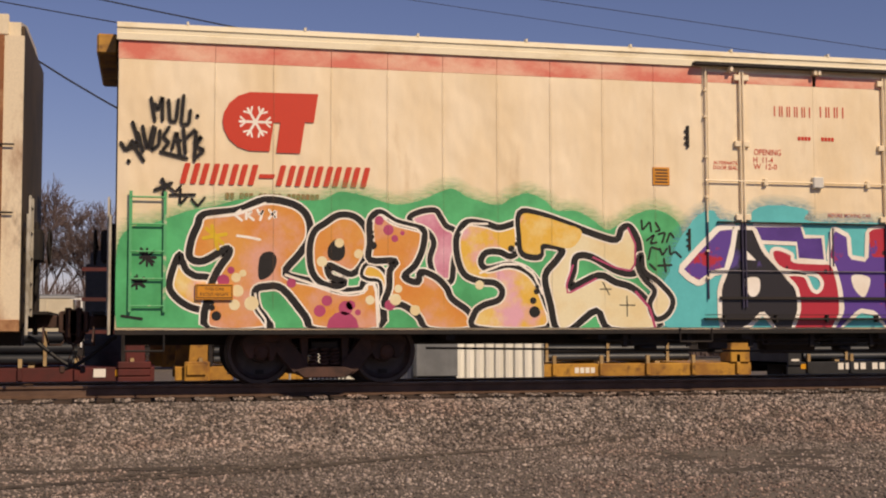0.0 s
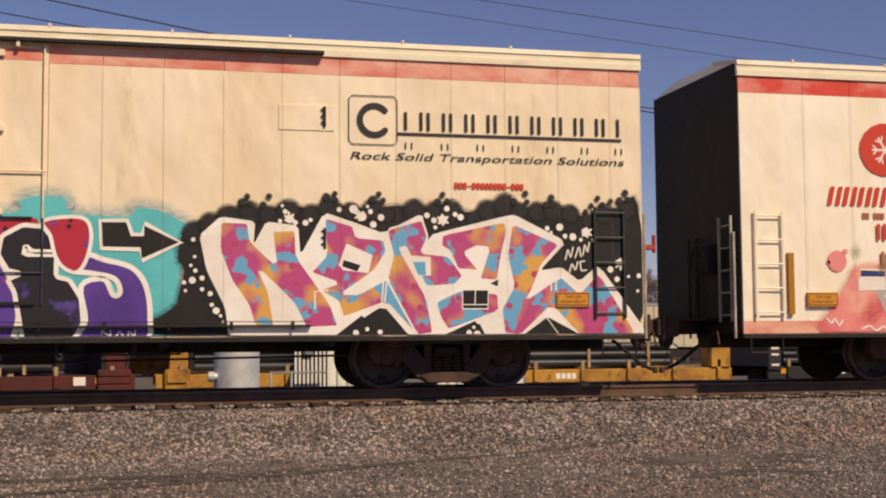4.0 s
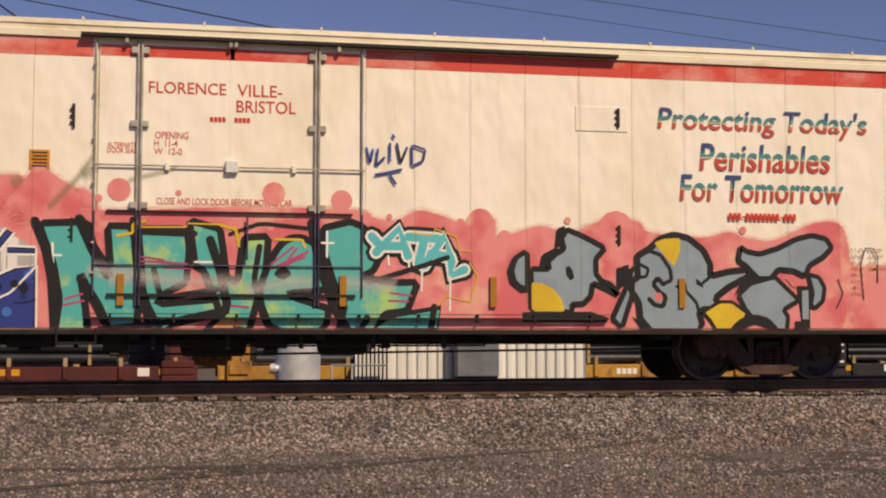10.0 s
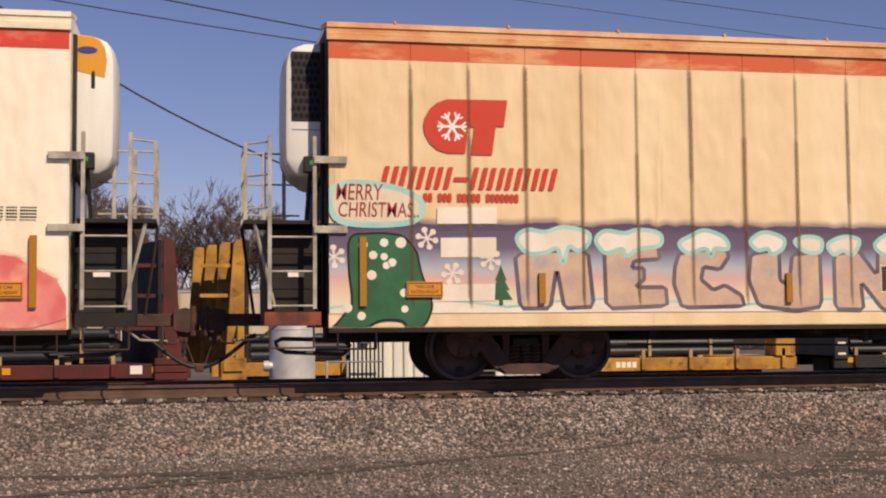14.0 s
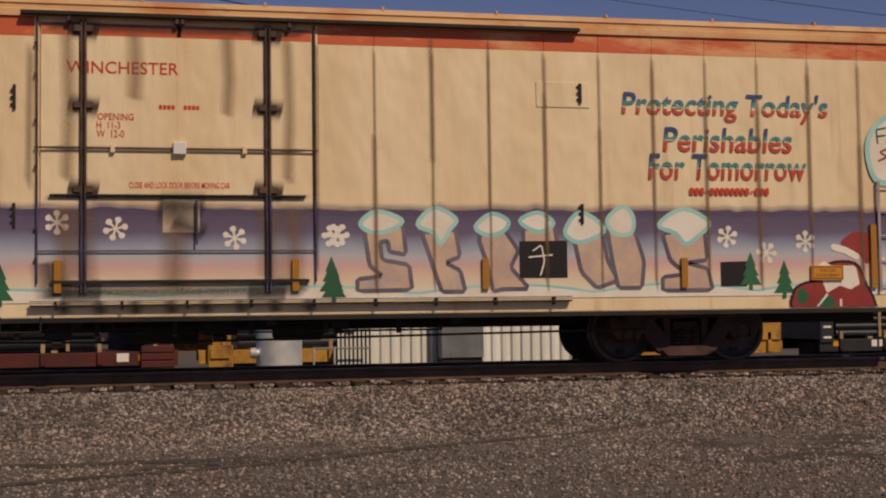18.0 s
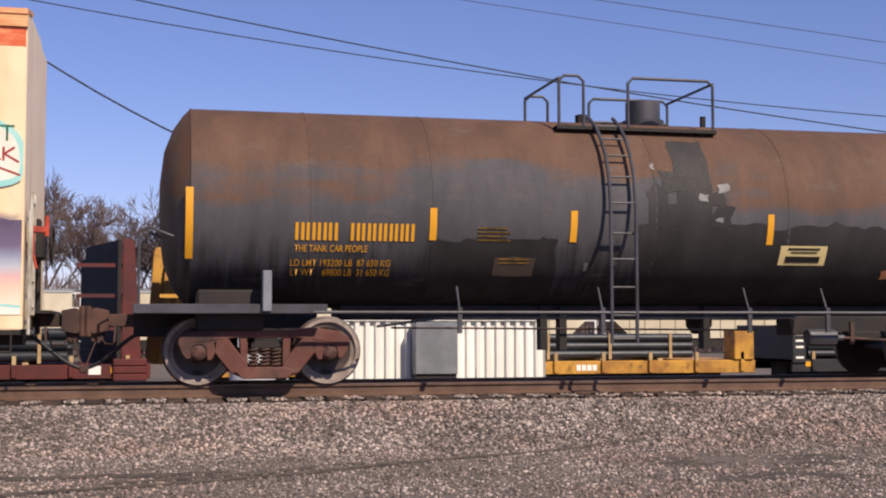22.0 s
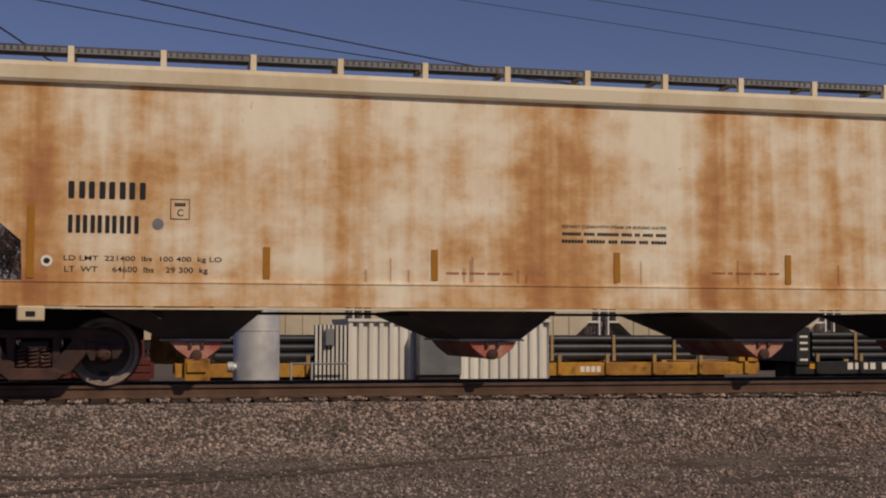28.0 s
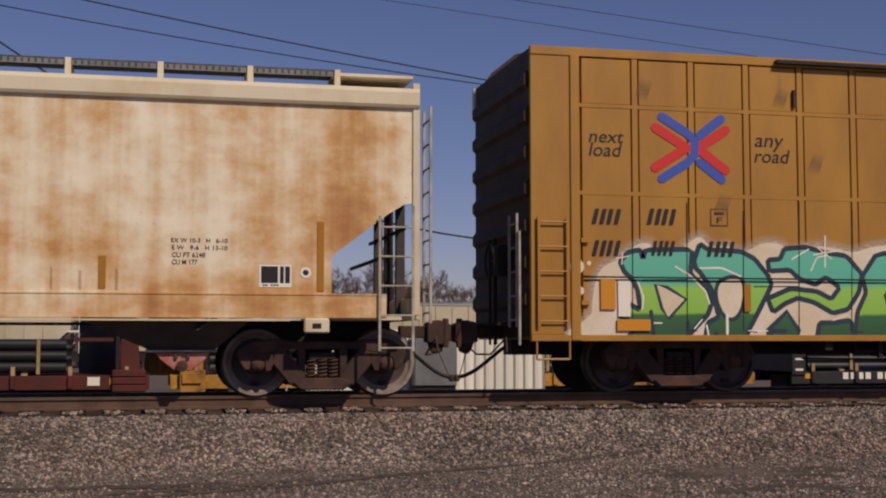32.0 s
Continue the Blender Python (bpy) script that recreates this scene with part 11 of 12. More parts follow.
fir(C_, 2.37, 1.33, 0.55)
fir(C_, 8.74, 1.19, 0.55)
fir(C_, 13.01, 1.19, 0.55)
fir(C_, 12.98, 1.27, 0.55)
fir(C_, 19.02, 1.31, 0.55)
fir(C_, 19.54, 1.19, 0.55)
spray(C_, FIR, [(0.29, 1.97), (0.54, 2.03), (0.83, 2.03), (1.03, 1.98), (1.19, 1.79), (1.23, 1.63), (1.28, 1.44), (1.38, 1.2), (1.4, 1.01), (1.29, 0.78), (1.11, 0.72), (0.99, 0.85), (0.72, 0.86), (0.53, 0.78), (0.33, 0.7), (0.04, 0.7), (0.19, 0.92), (0.31, 1.1), (0.27, 1.57)], 2, SPRAY_BLACK, 0.03, name="painted_shape")
dots(C_, FROST, [(0.46, 1.88, 0.066), (0.75, 1.91, 0.058), (0.98, 1.91, 0.075), (0.60, 1.74, 0.058), (0.75, 1.72, 0.050), (0.58, 1.47, 0.066), (1.02, 1.23, 0.058), (1.03, 1.01, 0.050), (0.25, 1.03, 0.066), (0.44, 0.92, 0.058), (0.86, 1.64, 0.058), (0.78, 1.60, 0.050)])
spray(C_, SANTA_RED, [(19.74, 0.7), (19.68, 1), (19.83, 1.12), (20.08, 1.19), (20.25, 1.41), (20.67, 1.41), (20.83, 1.11), (20.96, 0.85), (20.87, 0.69)], 2, SPRAY_BLACK, 0.04, name="painted_shape")
spray(C_, FROST, [(19.99, 1.31), (20.16, 1.45), (20.29, 1.38), (20.67, 1.38), (20.73, 1.11), (20.58, 1.03), (20.41, 1.09), (20.2, 0.98), (20.14, 1.15)], 1, name="painted_shape")
spray(C_, SANTA_RED, [(20.44, 1.7), (20.63, 1.86), (20.86, 1.86), (20.94, 1.64), (20.87, 1.41), (20.72, 1.54)], 2, name="painted_shape")
stroke(C_, FROST, [(20.33, 1.65), (20.52, 1.6), (20.69, 1.51)], 0.1, 1)
spray(C_, FIR, [(19.74, 1), (19.82, 1.06), (19.91, 0.96), (19.86, 0.84), (19.74, 0.86)], 2, name="painted_shape")
spray(C_, FIR, [(20.07, 0.88), (20.2, 0.95), (20.32, 0.88), (20.29, 0.74), (20.11, 0.76)], 2, name="painted_shape")
dots(C_, FROST, [(21.08, 1.44, 0.075)])
stroke(C_, FROST, [(20.2, 0.96), (20.03, 0.7)], 0.035, 1)
stroke(C_, FROST, [(20.42, 0.88), (20.42, 0.69)], 0.035, 1)
spray(C_, FROST, [(1.49, 2.4), (2.32, 2.41), (2.32, 2.18), (1.48, 2.17)], 0, name="white_patch")
spray(C_, FROST, [(1.53, 1.98), (2.31, 1.99), (2.31, 1.72), (1.53, 1.71)], 0, name="white_patch")
spray(C_, FROST, [(1.41, 1.34), (2.29, 1.35), (2.28, 1.12), (1.41, 1.11)], 0, name="white_patch")
spray(C_, PALE_CLOUD, [(0.04, 2.62), (0.39, 2.72), (0.97, 2.64), (1.28, 2.45), (1.15, 2.2), (0.47, 2.15), (0.08, 2.25)], 2, AQUA, 0.08, name="cloud")
spray(C_, FROST, [(20.91, 3.09), (21.04, 3.42), (21.31, 3.59), (21.5, 3.43), (21.74, 3.27), (21.83, 3.03), (21.79, 2.7), (21.37, 2.6), (21.03, 2.65)], 2, AQUA, 0.08, name="cloud")
stroke(C_, FIR, [(21.08, 3.18), (21.06, 3.38), (21.22, 3.41)], 0.03, 1)
stroke(C_, FIR, [(21.08, 3.28), (21.2, 3.3)], 0.03, 1)
stroke(C_, FIR, [(21.23, 3.18), (21.3, 3.39), (21.36, 3.18)], 0.03, 1)
stroke(C_, FIR, [(21.4, 3.18), (21.41, 3.36), (21.5, 3.19), (21.52, 3.37)], 0.03, 1)
stroke(C_, FIR, [(21.56, 3.37), (21.72, 3.37)], 0.03, 1)
stroke(C_, FIR, [(21.64, 3.37), (21.64, 3.19)], 0.03, 1)
stroke(C_, SANTA_RED, [(21.23, 3.1), (21.11, 3.05), (21.23, 2.98), (21.09, 2.92)], 0.03, 1)
stroke(C_, SANTA_RED, [(21.28, 2.92), (21.28, 3.08), (21.38, 2.92), (21.38, 3.09)], 0.03, 1)
stroke(C_, SANTA_RED, [(21.54, 3.09), (21.44, 3.09), (21.45, 2.94), (21.56, 2.94)], 0.03, 1)
stroke(C_, SANTA_RED, [(21.6, 3.09), (21.6, 2.93)], 0.03, 1)
stroke(C_, SANTA_RED, [(21.73, 3.09), (21.61, 3.01), (21.78, 2.91)], 0.03, 1)
stroke(C_, SANTA_RED, [(21.25, 2.81), (21.47, 2.86), (21.8, 2.74)], 0.03, 1)
# green letters on the box car
spray(F_, PALE_CLOUD, [(0.88, 0.75), (0.88, 1.14), (0.93, 1.54), (1.04, 1.78), (1.26, 1.9), (1.4, 2.01), (1.59, 2.13), (1.76, 2.14), (1.86, 2.03), (2.19, 2.03), (2.34, 2.15), (2.54, 2.25), (2.7, 2.12), (2.98, 2.12), (3.15, 2.04), (3.33, 2.09), (3.51, 2.17), (3.78, 2.17), (3.96, 2.06), (4.23, 2.14), (4.6, 2.13), (4.97, 2.07), (5.25, 2.14), (5.44, 2.16), (6, 2.17), (5.96, 0.74)], 2, MIST_PALE, 0.26, name="mural")
dots(F_, PALE_CLOUD, [(0.67, 1.80, 0.108), (0.72, 1.46, 0.058), (0.85, 1.85, 0.033)])
spray(F_, GREEN_FADE, [(1.31, 1.88), (1.45, 2.02), (1.62, 2.05), (1.66, 1.92), (1.7, 2.05), (2.41, 2.07), (2.38, 1.71), (2.61, 1.52), (2.71, 1.31), (2.64, 1.13), (2.43, 0.93), (2.32, 0.78), (1.4, 0.76), (1.49, 0.9), (1.29, 1.13), (1.4, 1.3), (1.61, 1.19), (1.57, 1.48), (1.49, 1.63), (1.37, 1.74)], 1, NAVY, 0.075)
spray(F_, PALE_CLOUD, [(1.84, 1.56), (2.02, 1.52), (2.31, 1.35), (2.04, 1.07), (1.94, 1.21)], 0, NAVY, 0.05)
spray(F_, GREEN_FADE, [(2.44, 1.91), (2.53, 2.15), (2.66, 2.07), (3.17, 2.05), (3.38, 1.95), (3.59, 1.71), (3.65, 1.57), (3.41, 1.14), (3.27, 0.9), (3.23, 0.76), (2.59, 0.76), (2.64, 1.02), (2.81, 1.1), (2.71, 1.49), (2.53, 1.74), (2.46, 1.8)], 1, NAVY, 0.075)
spray(F_, PALE_CLOUD, [(2.82, 1.6), (3.01, 1.68), (3.17, 1.65), (3.22, 1.45), (3.15, 1.17), (3, 1.06), (2.85, 1.17), (2.77, 1.41)], 2, NAVY, 0.06)
spray(F_, GREEN_FADE, [(3.57, 0.9), (3.88, 1.18), (4.07, 0.9), (4.04, 0.76), (3.57, 0.76)], 0, NAVY, 0.075)
spray(F_, GREEN_FADE, [(4.35, 0.78), (4.4, 1.02), (4.62, 1.02), (4.91, 1.06), (4.96, 0.78)], 1, NAVY, 0.075)
spray(F_, GREEN_FADE, [(3.59, 1.93), (3.79, 1.95), (3.86, 2.1), (4.21, 2.13), (4.53, 2.05), (4.86, 2.01), (5.11, 1.74), (5.05, 1.47), (4.87, 1.22), (4.62, 1.16), (4.32, 1.32), (4.06, 1.38), (3.86, 1.3), (3.66, 1.17), (3.58, 1.37), (3.95, 1.52), (4.37, 1.48), (4.6, 1.37), (4.74, 1.54), (4.52, 1.69), (4.35, 1.58), (4.09, 1.66), (3.94, 1.79), (3.61, 1.77)], 1, NAVY, 0.075)
spray(F_, GREEN_FADE, [(5.36, 2.05), (6.4, 2.07), (7.1, 2.02), (7.05, 0.78), (4.96, 0.76), (5.02, 1.18), (5.17, 1.47), (5.11, 1.71)], 1, NAVY, 0.075)
spray(F_, PALE_CLOUD, [(5.47, 1.47), (6.02, 1.51), (6.1, 1.19), (5.56, 1.15)], 1, NAVY, 0.05)
stroke(F_, SPRAY_WHITE, [(2.15, 1.82), (2.38, 1.69), (2.61, 1.47), (2.67, 1.29)], 0.025, 1)
stroke(F_, SPRAY_WHITE, [(1.58, 1.59), (1.66, 1.38), (1.64, 1.21)], 0.025, 1)
stroke(F_, SPRAY_WHITE, [(2.53, 1.8), (2.86, 1.81), (3.16, 1.69)], 0.025, 1)
stroke(F_, SPRAY_WHITE, [(1.32, 1.14), (1.41, 1.27)], 0.025, 1)
stroke(F_, SPRAY_WHITE, [(2.62, 0.98), (2.66, 0.76)], 0.025, 1)
stroke(F_, SPRAY_WHITE, [(2.94, 1.13), (2.94, 0.86)], 0.04, 1)
stroke(F_, SPRAY_WHITE, [(3.27, 0.9), (3.57, 0.9)], 0.02, 1)
stroke(F_, SPRAY_WHITE, [(3.98, 1.95), (4.25, 2.1)], 0.02, 1)
stroke(F_, SPRAY_WHITE, [(4.28, 1.78), (4.38, 1.98), (4.55, 2.02)], 0.02, 1)
stroke(F_, SPRAY_WHITE, [(4.62, 1.06), (4.86, 1.14)], 0.025, 1)
stroke(F_, SPRAY_WHITE, [(2.43, 0.93), (2.55, 1.06)], 0.02, 1)
stroke(F_, SPRAY_WHITE, [(1.77, 1.01), (1.93, 1.01)], 0.02, 1)
stroke(F_, NAVY, [(1.77, 1.17), (1.81, 0.78)], 0.06, 1)
stroke(F_, NAVY, [(2.76, 0.86), (2.8, 0.76)], 0.06, 1)
stroke(F_, NAVY, [(3.61, 0.78), (3.64, 0.9), (3.85, 0.9)], 0.06, 1)
stroke(F_, NAVY, [(2.33, 1.02), (2.34, 0.78)], 0.06, 1)
stroke(F_, SPRAY_WHITE, [(4.52, 2.3), (4.51, 1.84)], 0.022, 0)
stroke(F_, SPRAY_WHITE, [(4.33, 2.02), (4.69, 2.08)], 0.022, 0)
stroke(F_, SPRAY_WHITE, [(4.4, 2.12), (4.62, 1.96)], 0.016, 0)
stroke(F_, SPRAY_WHITE, [(1.25, 1.92), (1.45, 1.96)], 0.016, 0)
stroke(F_, SPRAY_WHITE, [(1.35, 2.01), (1.34, 1.84)], 0.016, 0)
# thin black lines along the rib edges and across the panels, over the letters
stroke(F_, SPRAY_BLACK, [(1.51, 2.72), (1.49, 0.9), (1.62, 0.9)], 0.016, 0)
stroke(F_, SPRAY_BLACK, [(2.34, 2.74), (2.32, 0.9), (2.47, 0.9)], 0.016, 0)
stroke(F_, SPRAY_BLACK, [(3.22, 2.64), (3.19, 0.9), (3.4, 0.88)], 0.016, 0)
stroke(F_, SPRAY_BLACK, [(4.11, 2.78), (4.07, 0.9)], 0.016, 0)
stroke(F_, SPRAY_BLACK, [(4.97, 2.68), (4.92, 0.9), (5.1, 0.88)], 0.016, 0)
stroke(F_, SPRAY_BLACK, [(0.78, 1.61), (1.5, 1.62)], 0.016, 0)
stroke(F_, SPRAY_BLACK, [(1.65, 1.62), (2.33, 1.63)], 0.016, 0)
stroke(F_, SPRAY_BLACK, [(2.5, 1.6), (3.2, 1.61)], 0.016, 0)
stroke(F_, SPRAY_BLACK, [(3.37, 1.54), (4.08, 1.55)], 0.016, 0)
stroke(F_, SPRAY_BLACK, [(4.26, 1.61), (4.94, 1.62)], 0.016, 0)



# ---- lettering ----
SIGN_BROWN = surf("brown_lettering", rgb("a8623c"), rough=0.5, bump=0.02, vary=0.06)
LOGO_RED, LOGO_BLUE = sp("logo_red", "cf2f2a"), sp("logo_blue", "3c57b8")
D_, E_ = Skin(CAR_D), Skin(CAR_E, FACE - 0.005)


def glyphs(text, shear, fat):
    """The flat outline of a line of words, one unit high and wide, as a mesh."""
    cu = bpy.data.curves.new("words", "FONT")
    cu.body, cu.shear, cu.resolution_u, cu.offset = text, shear, 3, 0.014 if fat else 0.006
    tmp = new("words", cu)
    bpy.context.view_layer.update()
    me = bpy.data.meshes.new_from_object(tmp.evaluated_get(bpy.context.evaluated_depsgraph_get()))
    bpy.data.objects.remove(tmp)
    bpy.data.curves.remove(cu)
    return me


def words(skin, text, x0, z0, x1, z1, material, shear=0.0, fat=False):
    me = glyphs(text, shear, fat)
    xs, ys = [v.co.x for v in me.vertices], [v.co.y for v in me.vertices]
    ax, bx, ay, by = min(xs), max(xs), min(ys), max(ys)
    y = skin.next(x0, z0)
    for v in me.vertices:
        x, z = x0 + (x1 - x0) * (v.co.x - ax) / (bx - ax), z0 + (z1 - z0) * (v.co.y - ay) / (by - ay)
        v.co = on_tank(x, z, 0.012) if skin is D_ else Vector((x, y, z))
    me.materials.clear()
    me.materials.append(material)
    ob = new("lettering", me)
    ob.parent = skin.ob
    return tagged(ob, f"painted words {text.strip()[:40]}", kind="stuff")


def blocks(skin, pattern, x0, z0, x1, z1, material, shear=0.0):
    """Plain bars in place of a mark: w a wide bar, v two thin uprights, a dot a low bar, a space none, _ a line."""
    y = skin.next(x0, z0)
    n = len(pattern)
    step = (x1 - x0 - shear * (z1 - z0)) / n
    for i, c in enumerate(pattern):
        if c == " ":
            continue
        a, b = x0 + i * step + 0.09 * step, x0 + (i + 1) * step - 0.09 * step
        lo, hi = (z0, z1) if c != "." else (z0 + 0.35 * (z1 - z0), z0 + 0.55 * (z1 - z0))
        if c == "_":
            a, b = x0, x1
        if c == "v":
            spans = ((a, a + 0.17 * (b - a)), (b - 0.17 * (b - a), b))
        elif c == "w" and z1 - z0 > 0.14:
            spans = ((a, a + 0.36 * (b - a)), (b - 0.36 * (b - a), b))
        else:
            spans = ((a, b),)
        for a, b in spans:
            one_bar(skin, y, a, b, lo, hi, x0, z0, shear, material)


def one_bar(skin, y, a, b, lo, hi, x0, z0, shear, material):
    """A plain bar with cut corners."""
    k = 0.16 * min(b - a, hi - lo)
    p = [(a, lo + k), (a + k, lo), (b - k, lo), (b, lo + k), (b, hi - k), (b - k, hi), (a + k, hi), (a, hi - k)]
    q = [(x + shear * (z - z0), z) for x, z in p]
    me = bpy.data.meshes.new("lettering_bar")
    me.from_pydata([on_tank(x, z, 0.012) if skin is D_ else (x, y, z) for x, z in q], [], [tuple(range(8))])
    me.materials.append(material)
    ob = new("lettering_bar", me)
    ob.parent = skin.ob


def emblem(skin, x0, z0, x1, z1):
    """The operator's red emblem with its white star of ice."""
    w, h = x1 - x0, z1 - z0
    keep, skin.mural, skin.above = skin.mural, None, True
    pts = [(1.0, 1.0), (0.955, 0.52), (0.86, 0.52), (0.81, 0.0), (0.56, 0.0), (0.60, 0.50), (0.53, 0.50), (0.49, 0.02), (0.28, 0.02), (0.16, 0.08), (0.07, 0.2), (0.015, 0.36), (0.0, 0.5), (0.015, 0.64), (0.07, 0.8), (0.16, 0.92), (0.28, 0.99)]
    spray(skin, SIGN_RED, [(x0 + u * w, z0 + v * h) for u, v in pts], 0, name="emblem")
    cx, cz, r = x0 + 0.34 * w, z0 + 0.50 * h, 0.25 * h
    for k in range(6):
        a = k * PI / 3
        d, q = Vector((math.cos(a), math.sin(a))), Vector((-math.sin(a), math.cos(a)))
        c = Vector((cx, cz))
        stroke(skin, SPRAY_WHITE, [c, c + d * r], 0.035, 0)
        stroke(skin, SPRAY_WHITE, [c + (d * 0.95 + q * 0.3) * r, c + d * 0.62 * r, c + (d * 0.95 - q * 0.3) * r], 0.028, 0)
    skin.mural, skin.above = keep, False


def cornerstone(skin, x0, z0, x1, z1):
    """A round-cornered frame with a plain black ring in it."""
    keep, skin.mural, skin.above = skin.mural, None, True
    stroke(skin, SIGN_BLACK, [(x0 + 0.05, z0), (x1 - 0.05, z0), (x1, z0 + 0.05), (x1, z1 - 0.05), (x1 - 0.05, z1), (x0 + 0.05, z1), (x0, z1 - 0.05), (x0, z0 + 0.05), (x0 + 0.05, z0)], 0.014, 0)
    cx, cz, r = (x0 + x1) / 2 + 0.02, (z0 + z1) / 2, (z1 - z0) * 0.30
    stroke(skin, SIGN_BLACK, [(cx + r * math.cos(a), cz + r * math.sin(a)) for a in [0.75 + k * 0.24 for k in range(21)]], 0.085, 0)
    skin.mural, skin.above = keep, False


TRI = {}


def tricolour(z0, z1):
    if (z0, z1) not in TRI:
        h = z1 - z0
        TRI[(z0, z1)] = by_height("blue_teal_red_lettering", [(z0, rgb("b8402e")), (z0 + 0.42 * h, rgb("c04a34")), (z0 + 0.46 * h, rgb("d8ccb0")), (z0 + 0.50 * h, rgb("3f8c80")), (z0 + 0.66 * h, rgb("3a7c8a")), (z0 + 0.70 * h, rgb("2f4a80")), (z1, rgb("33406f"))], 0.0)
    return TRI[(z0, z1)]


def plate_box(skin, letter, x0, z0, x1, z1):
    stroke(skin, SIGN_BROWN if not letter else SIGN_BLACK, [(x0, z0), (x1, z0), (x1, z1), (x0, z1), (x0, z0)], 0.012, 0)
    if letter:
        words(skin, letter, x0 + 0.35 * (x1 - x0), z0 + 0.15 * (z1 - z0), x0 + 0.68 * (x1 - x0), z0 + 0.50 * (z1 - z0), SIGN_BLACK)
        blocks(skin, "wwwww", x0 + 0.2 * (x1 - x0), z0 + 0.65 * (z1 - z0), x0 + 0.8 * (x1 - x0), z0 + 0.82 * (z1 - z0), SIGN_BLACK)


def test_panel(skin, x0, z0, x1, z1):
    spray(skin, SIGN_WHITE, [(x0, z0), (x1, z0), (x1, z1), (x0, z1)], 0, name="test_panel")
    w, h = x1 - x0, z1 - z0
    for a, b in ((0.06, 0.58), (0.64, 0.76), (0.80, 0.95)):
        spray(skin, SIGN_BLACK, [(x0 + a * w, z0 + 0.18 * h), (x0 + b * w, z0 + 0.18 * h), (x0 + b * w, z0 + 0.93 * h), (x0 + a * w, z0 + 0.93 * h)], 0, name="test_field")
    blocks(skin, "ww www", x0 + 0.1 * w, z0 + 0.05 * h, x0 + 0.6 * w, z0 + 0.13 * h, SIGN_BLACK)


def hazard_number(text, x, z):
    me = glyphs(text, 0, False)
    xs, ys = [v.co.x for v in me.vertices], [v.co.y for v in me.vertices]
    for v in me.vertices:
        v.co = Vector((x - 0.11 + 0.22 * (v.co.x - min(xs)) / (max(xs) - min(xs)), -1.504, z - 0.05 + 0.10 * (v.co.y - min(ys)) / (max(ys) - min(ys))))
    me.materials.clear()
    me.materials.append(SIGN_BLACK)
    ob = new("placard_number", me)
    ob.parent = [o for o in CAR_D.children if o.name.startswith("hazard_placard")][0]
    keep = D_.ob
    for a, b in (((-0.19, 0), (0, 0.19)), ((0, 0.19), (0.19, 0)), ((0.19, 0), (0, -0.19)), ((0, -0.19), (-0.19, 0))):
        bits("placard_edge", SIGN_BLACK, ob.parent, rods=[((x + a[0], -1.5015, z + a[1]), (x + b[0], -1.5015, z + b[1]), 0.003)])



emblem(A_, 1.39, 3.19, 2.70, 4.03)
blocks(A_, 'wwww.wwwww', 0.80, 2.735, 3.46, 3.020, SIGN_RED, 0.25)
blocks(A_, 'ww www wwwww wwwwwww', 1.43, 2.538, 2.72, 2.627, SIGN_BROWN, 0)
blocks(A_, 'vvvvv', 9.59, 3.961, 10.21, 4.120, SIGN_RED, 0)
blocks(A_, 'vvv', 10.35, 3.972, 10.77, 4.140, SIGN_RED, 0)
words(A_, "OPENING", 9.26, 3.367, 9.70, 3.457, SIGN_RED, 0)
words(A_, "H  11-4", 9.25, 3.252, 9.57, 3.337, SIGN_RED, 0)
words(A_, "W  12-0", 9.25, 3.151, 9.63, 3.235, SIGN_RED, 0)
words(A_, "ALTERNATE", 8.60, 3.211, 8.99, 3.260, SIGN_RED, 0)
words(A_, "DOOR SEAL", 8.60, 3.134, 8.99, 3.192, SIGN_RED, 0)
blocks(A_, 'wwww   wwww', 9.98, 3.609, 10.59, 3.668, SIGN_RED, 0)
words(A_, "BEFORE MOVING CAR", 10.46, 2.446, 11.18, 2.508, SIGN_RED, 0)
cornerstone(A_, 16.14, 3.45, 16.83, 4.14)
blocks(A_, 'vvvvvvvvvv', 16.90, 3.666, 20.20, 3.928, SIGN_BLACK, 0)
blocks(A_, '_', 16.83, 3.633, 20.20, 3.595, SIGN_BLACK, 0)
blocks(A_, 'v   v   v   v   v   v   v', 16.93, 3.398, 20.22, 3.494, SIGN_BLACK, 0)
words(A_, "Rock Solid Transportation Solutions", 16.16, 3.206, 20.24, 3.343, SIGN_BLACK, 0.2)
blocks(A_, 'www.wwwwwwww.www', 17.65, 2.847, 18.69, 2.939, SIGN_RED, 0)
emblem(B_, 2.02, 3.17, 3.33, 4.02)
blocks(B_, 'wwww.wwwww', 1.41, 2.711, 4.07, 3.009, SIGN_RED, 0.25)
blocks(B_, 'ww www wwwww wwwwwww', 2.03, 2.512, 3.32, 2.612, SIGN_BROWN, 0)
blocks(B_, 'wwww', 2.25, 2.190, 3.04, 2.445, SIGN_RED, 0)
blocks(B_, 'www', 2.31, 1.756, 2.86, 2.015, SIGN_BROWN, 0)
words(B_, "FLORENCE", 9.79, 3.952, 10.82, 4.112, SIGN_RED, 0)
words(B_, "VILLE-", 10.97, 3.945, 11.58, 4.110, SIGN_RED, 0)
words(B_, "BRISTOL", 10.96, 3.722, 11.77, 3.891, SIGN_RED, 0)
words(B_, "OPENING", 9.88, 3.332, 10.32, 3.428, SIGN_RED, 0)
words(B_, "H  11-4", 9.87, 3.226, 10.18, 3.317, SIGN_RED, 0)
words(B_, "W  12-0", 9.87, 3.116, 10.24, 3.206, SIGN_RED, 0)
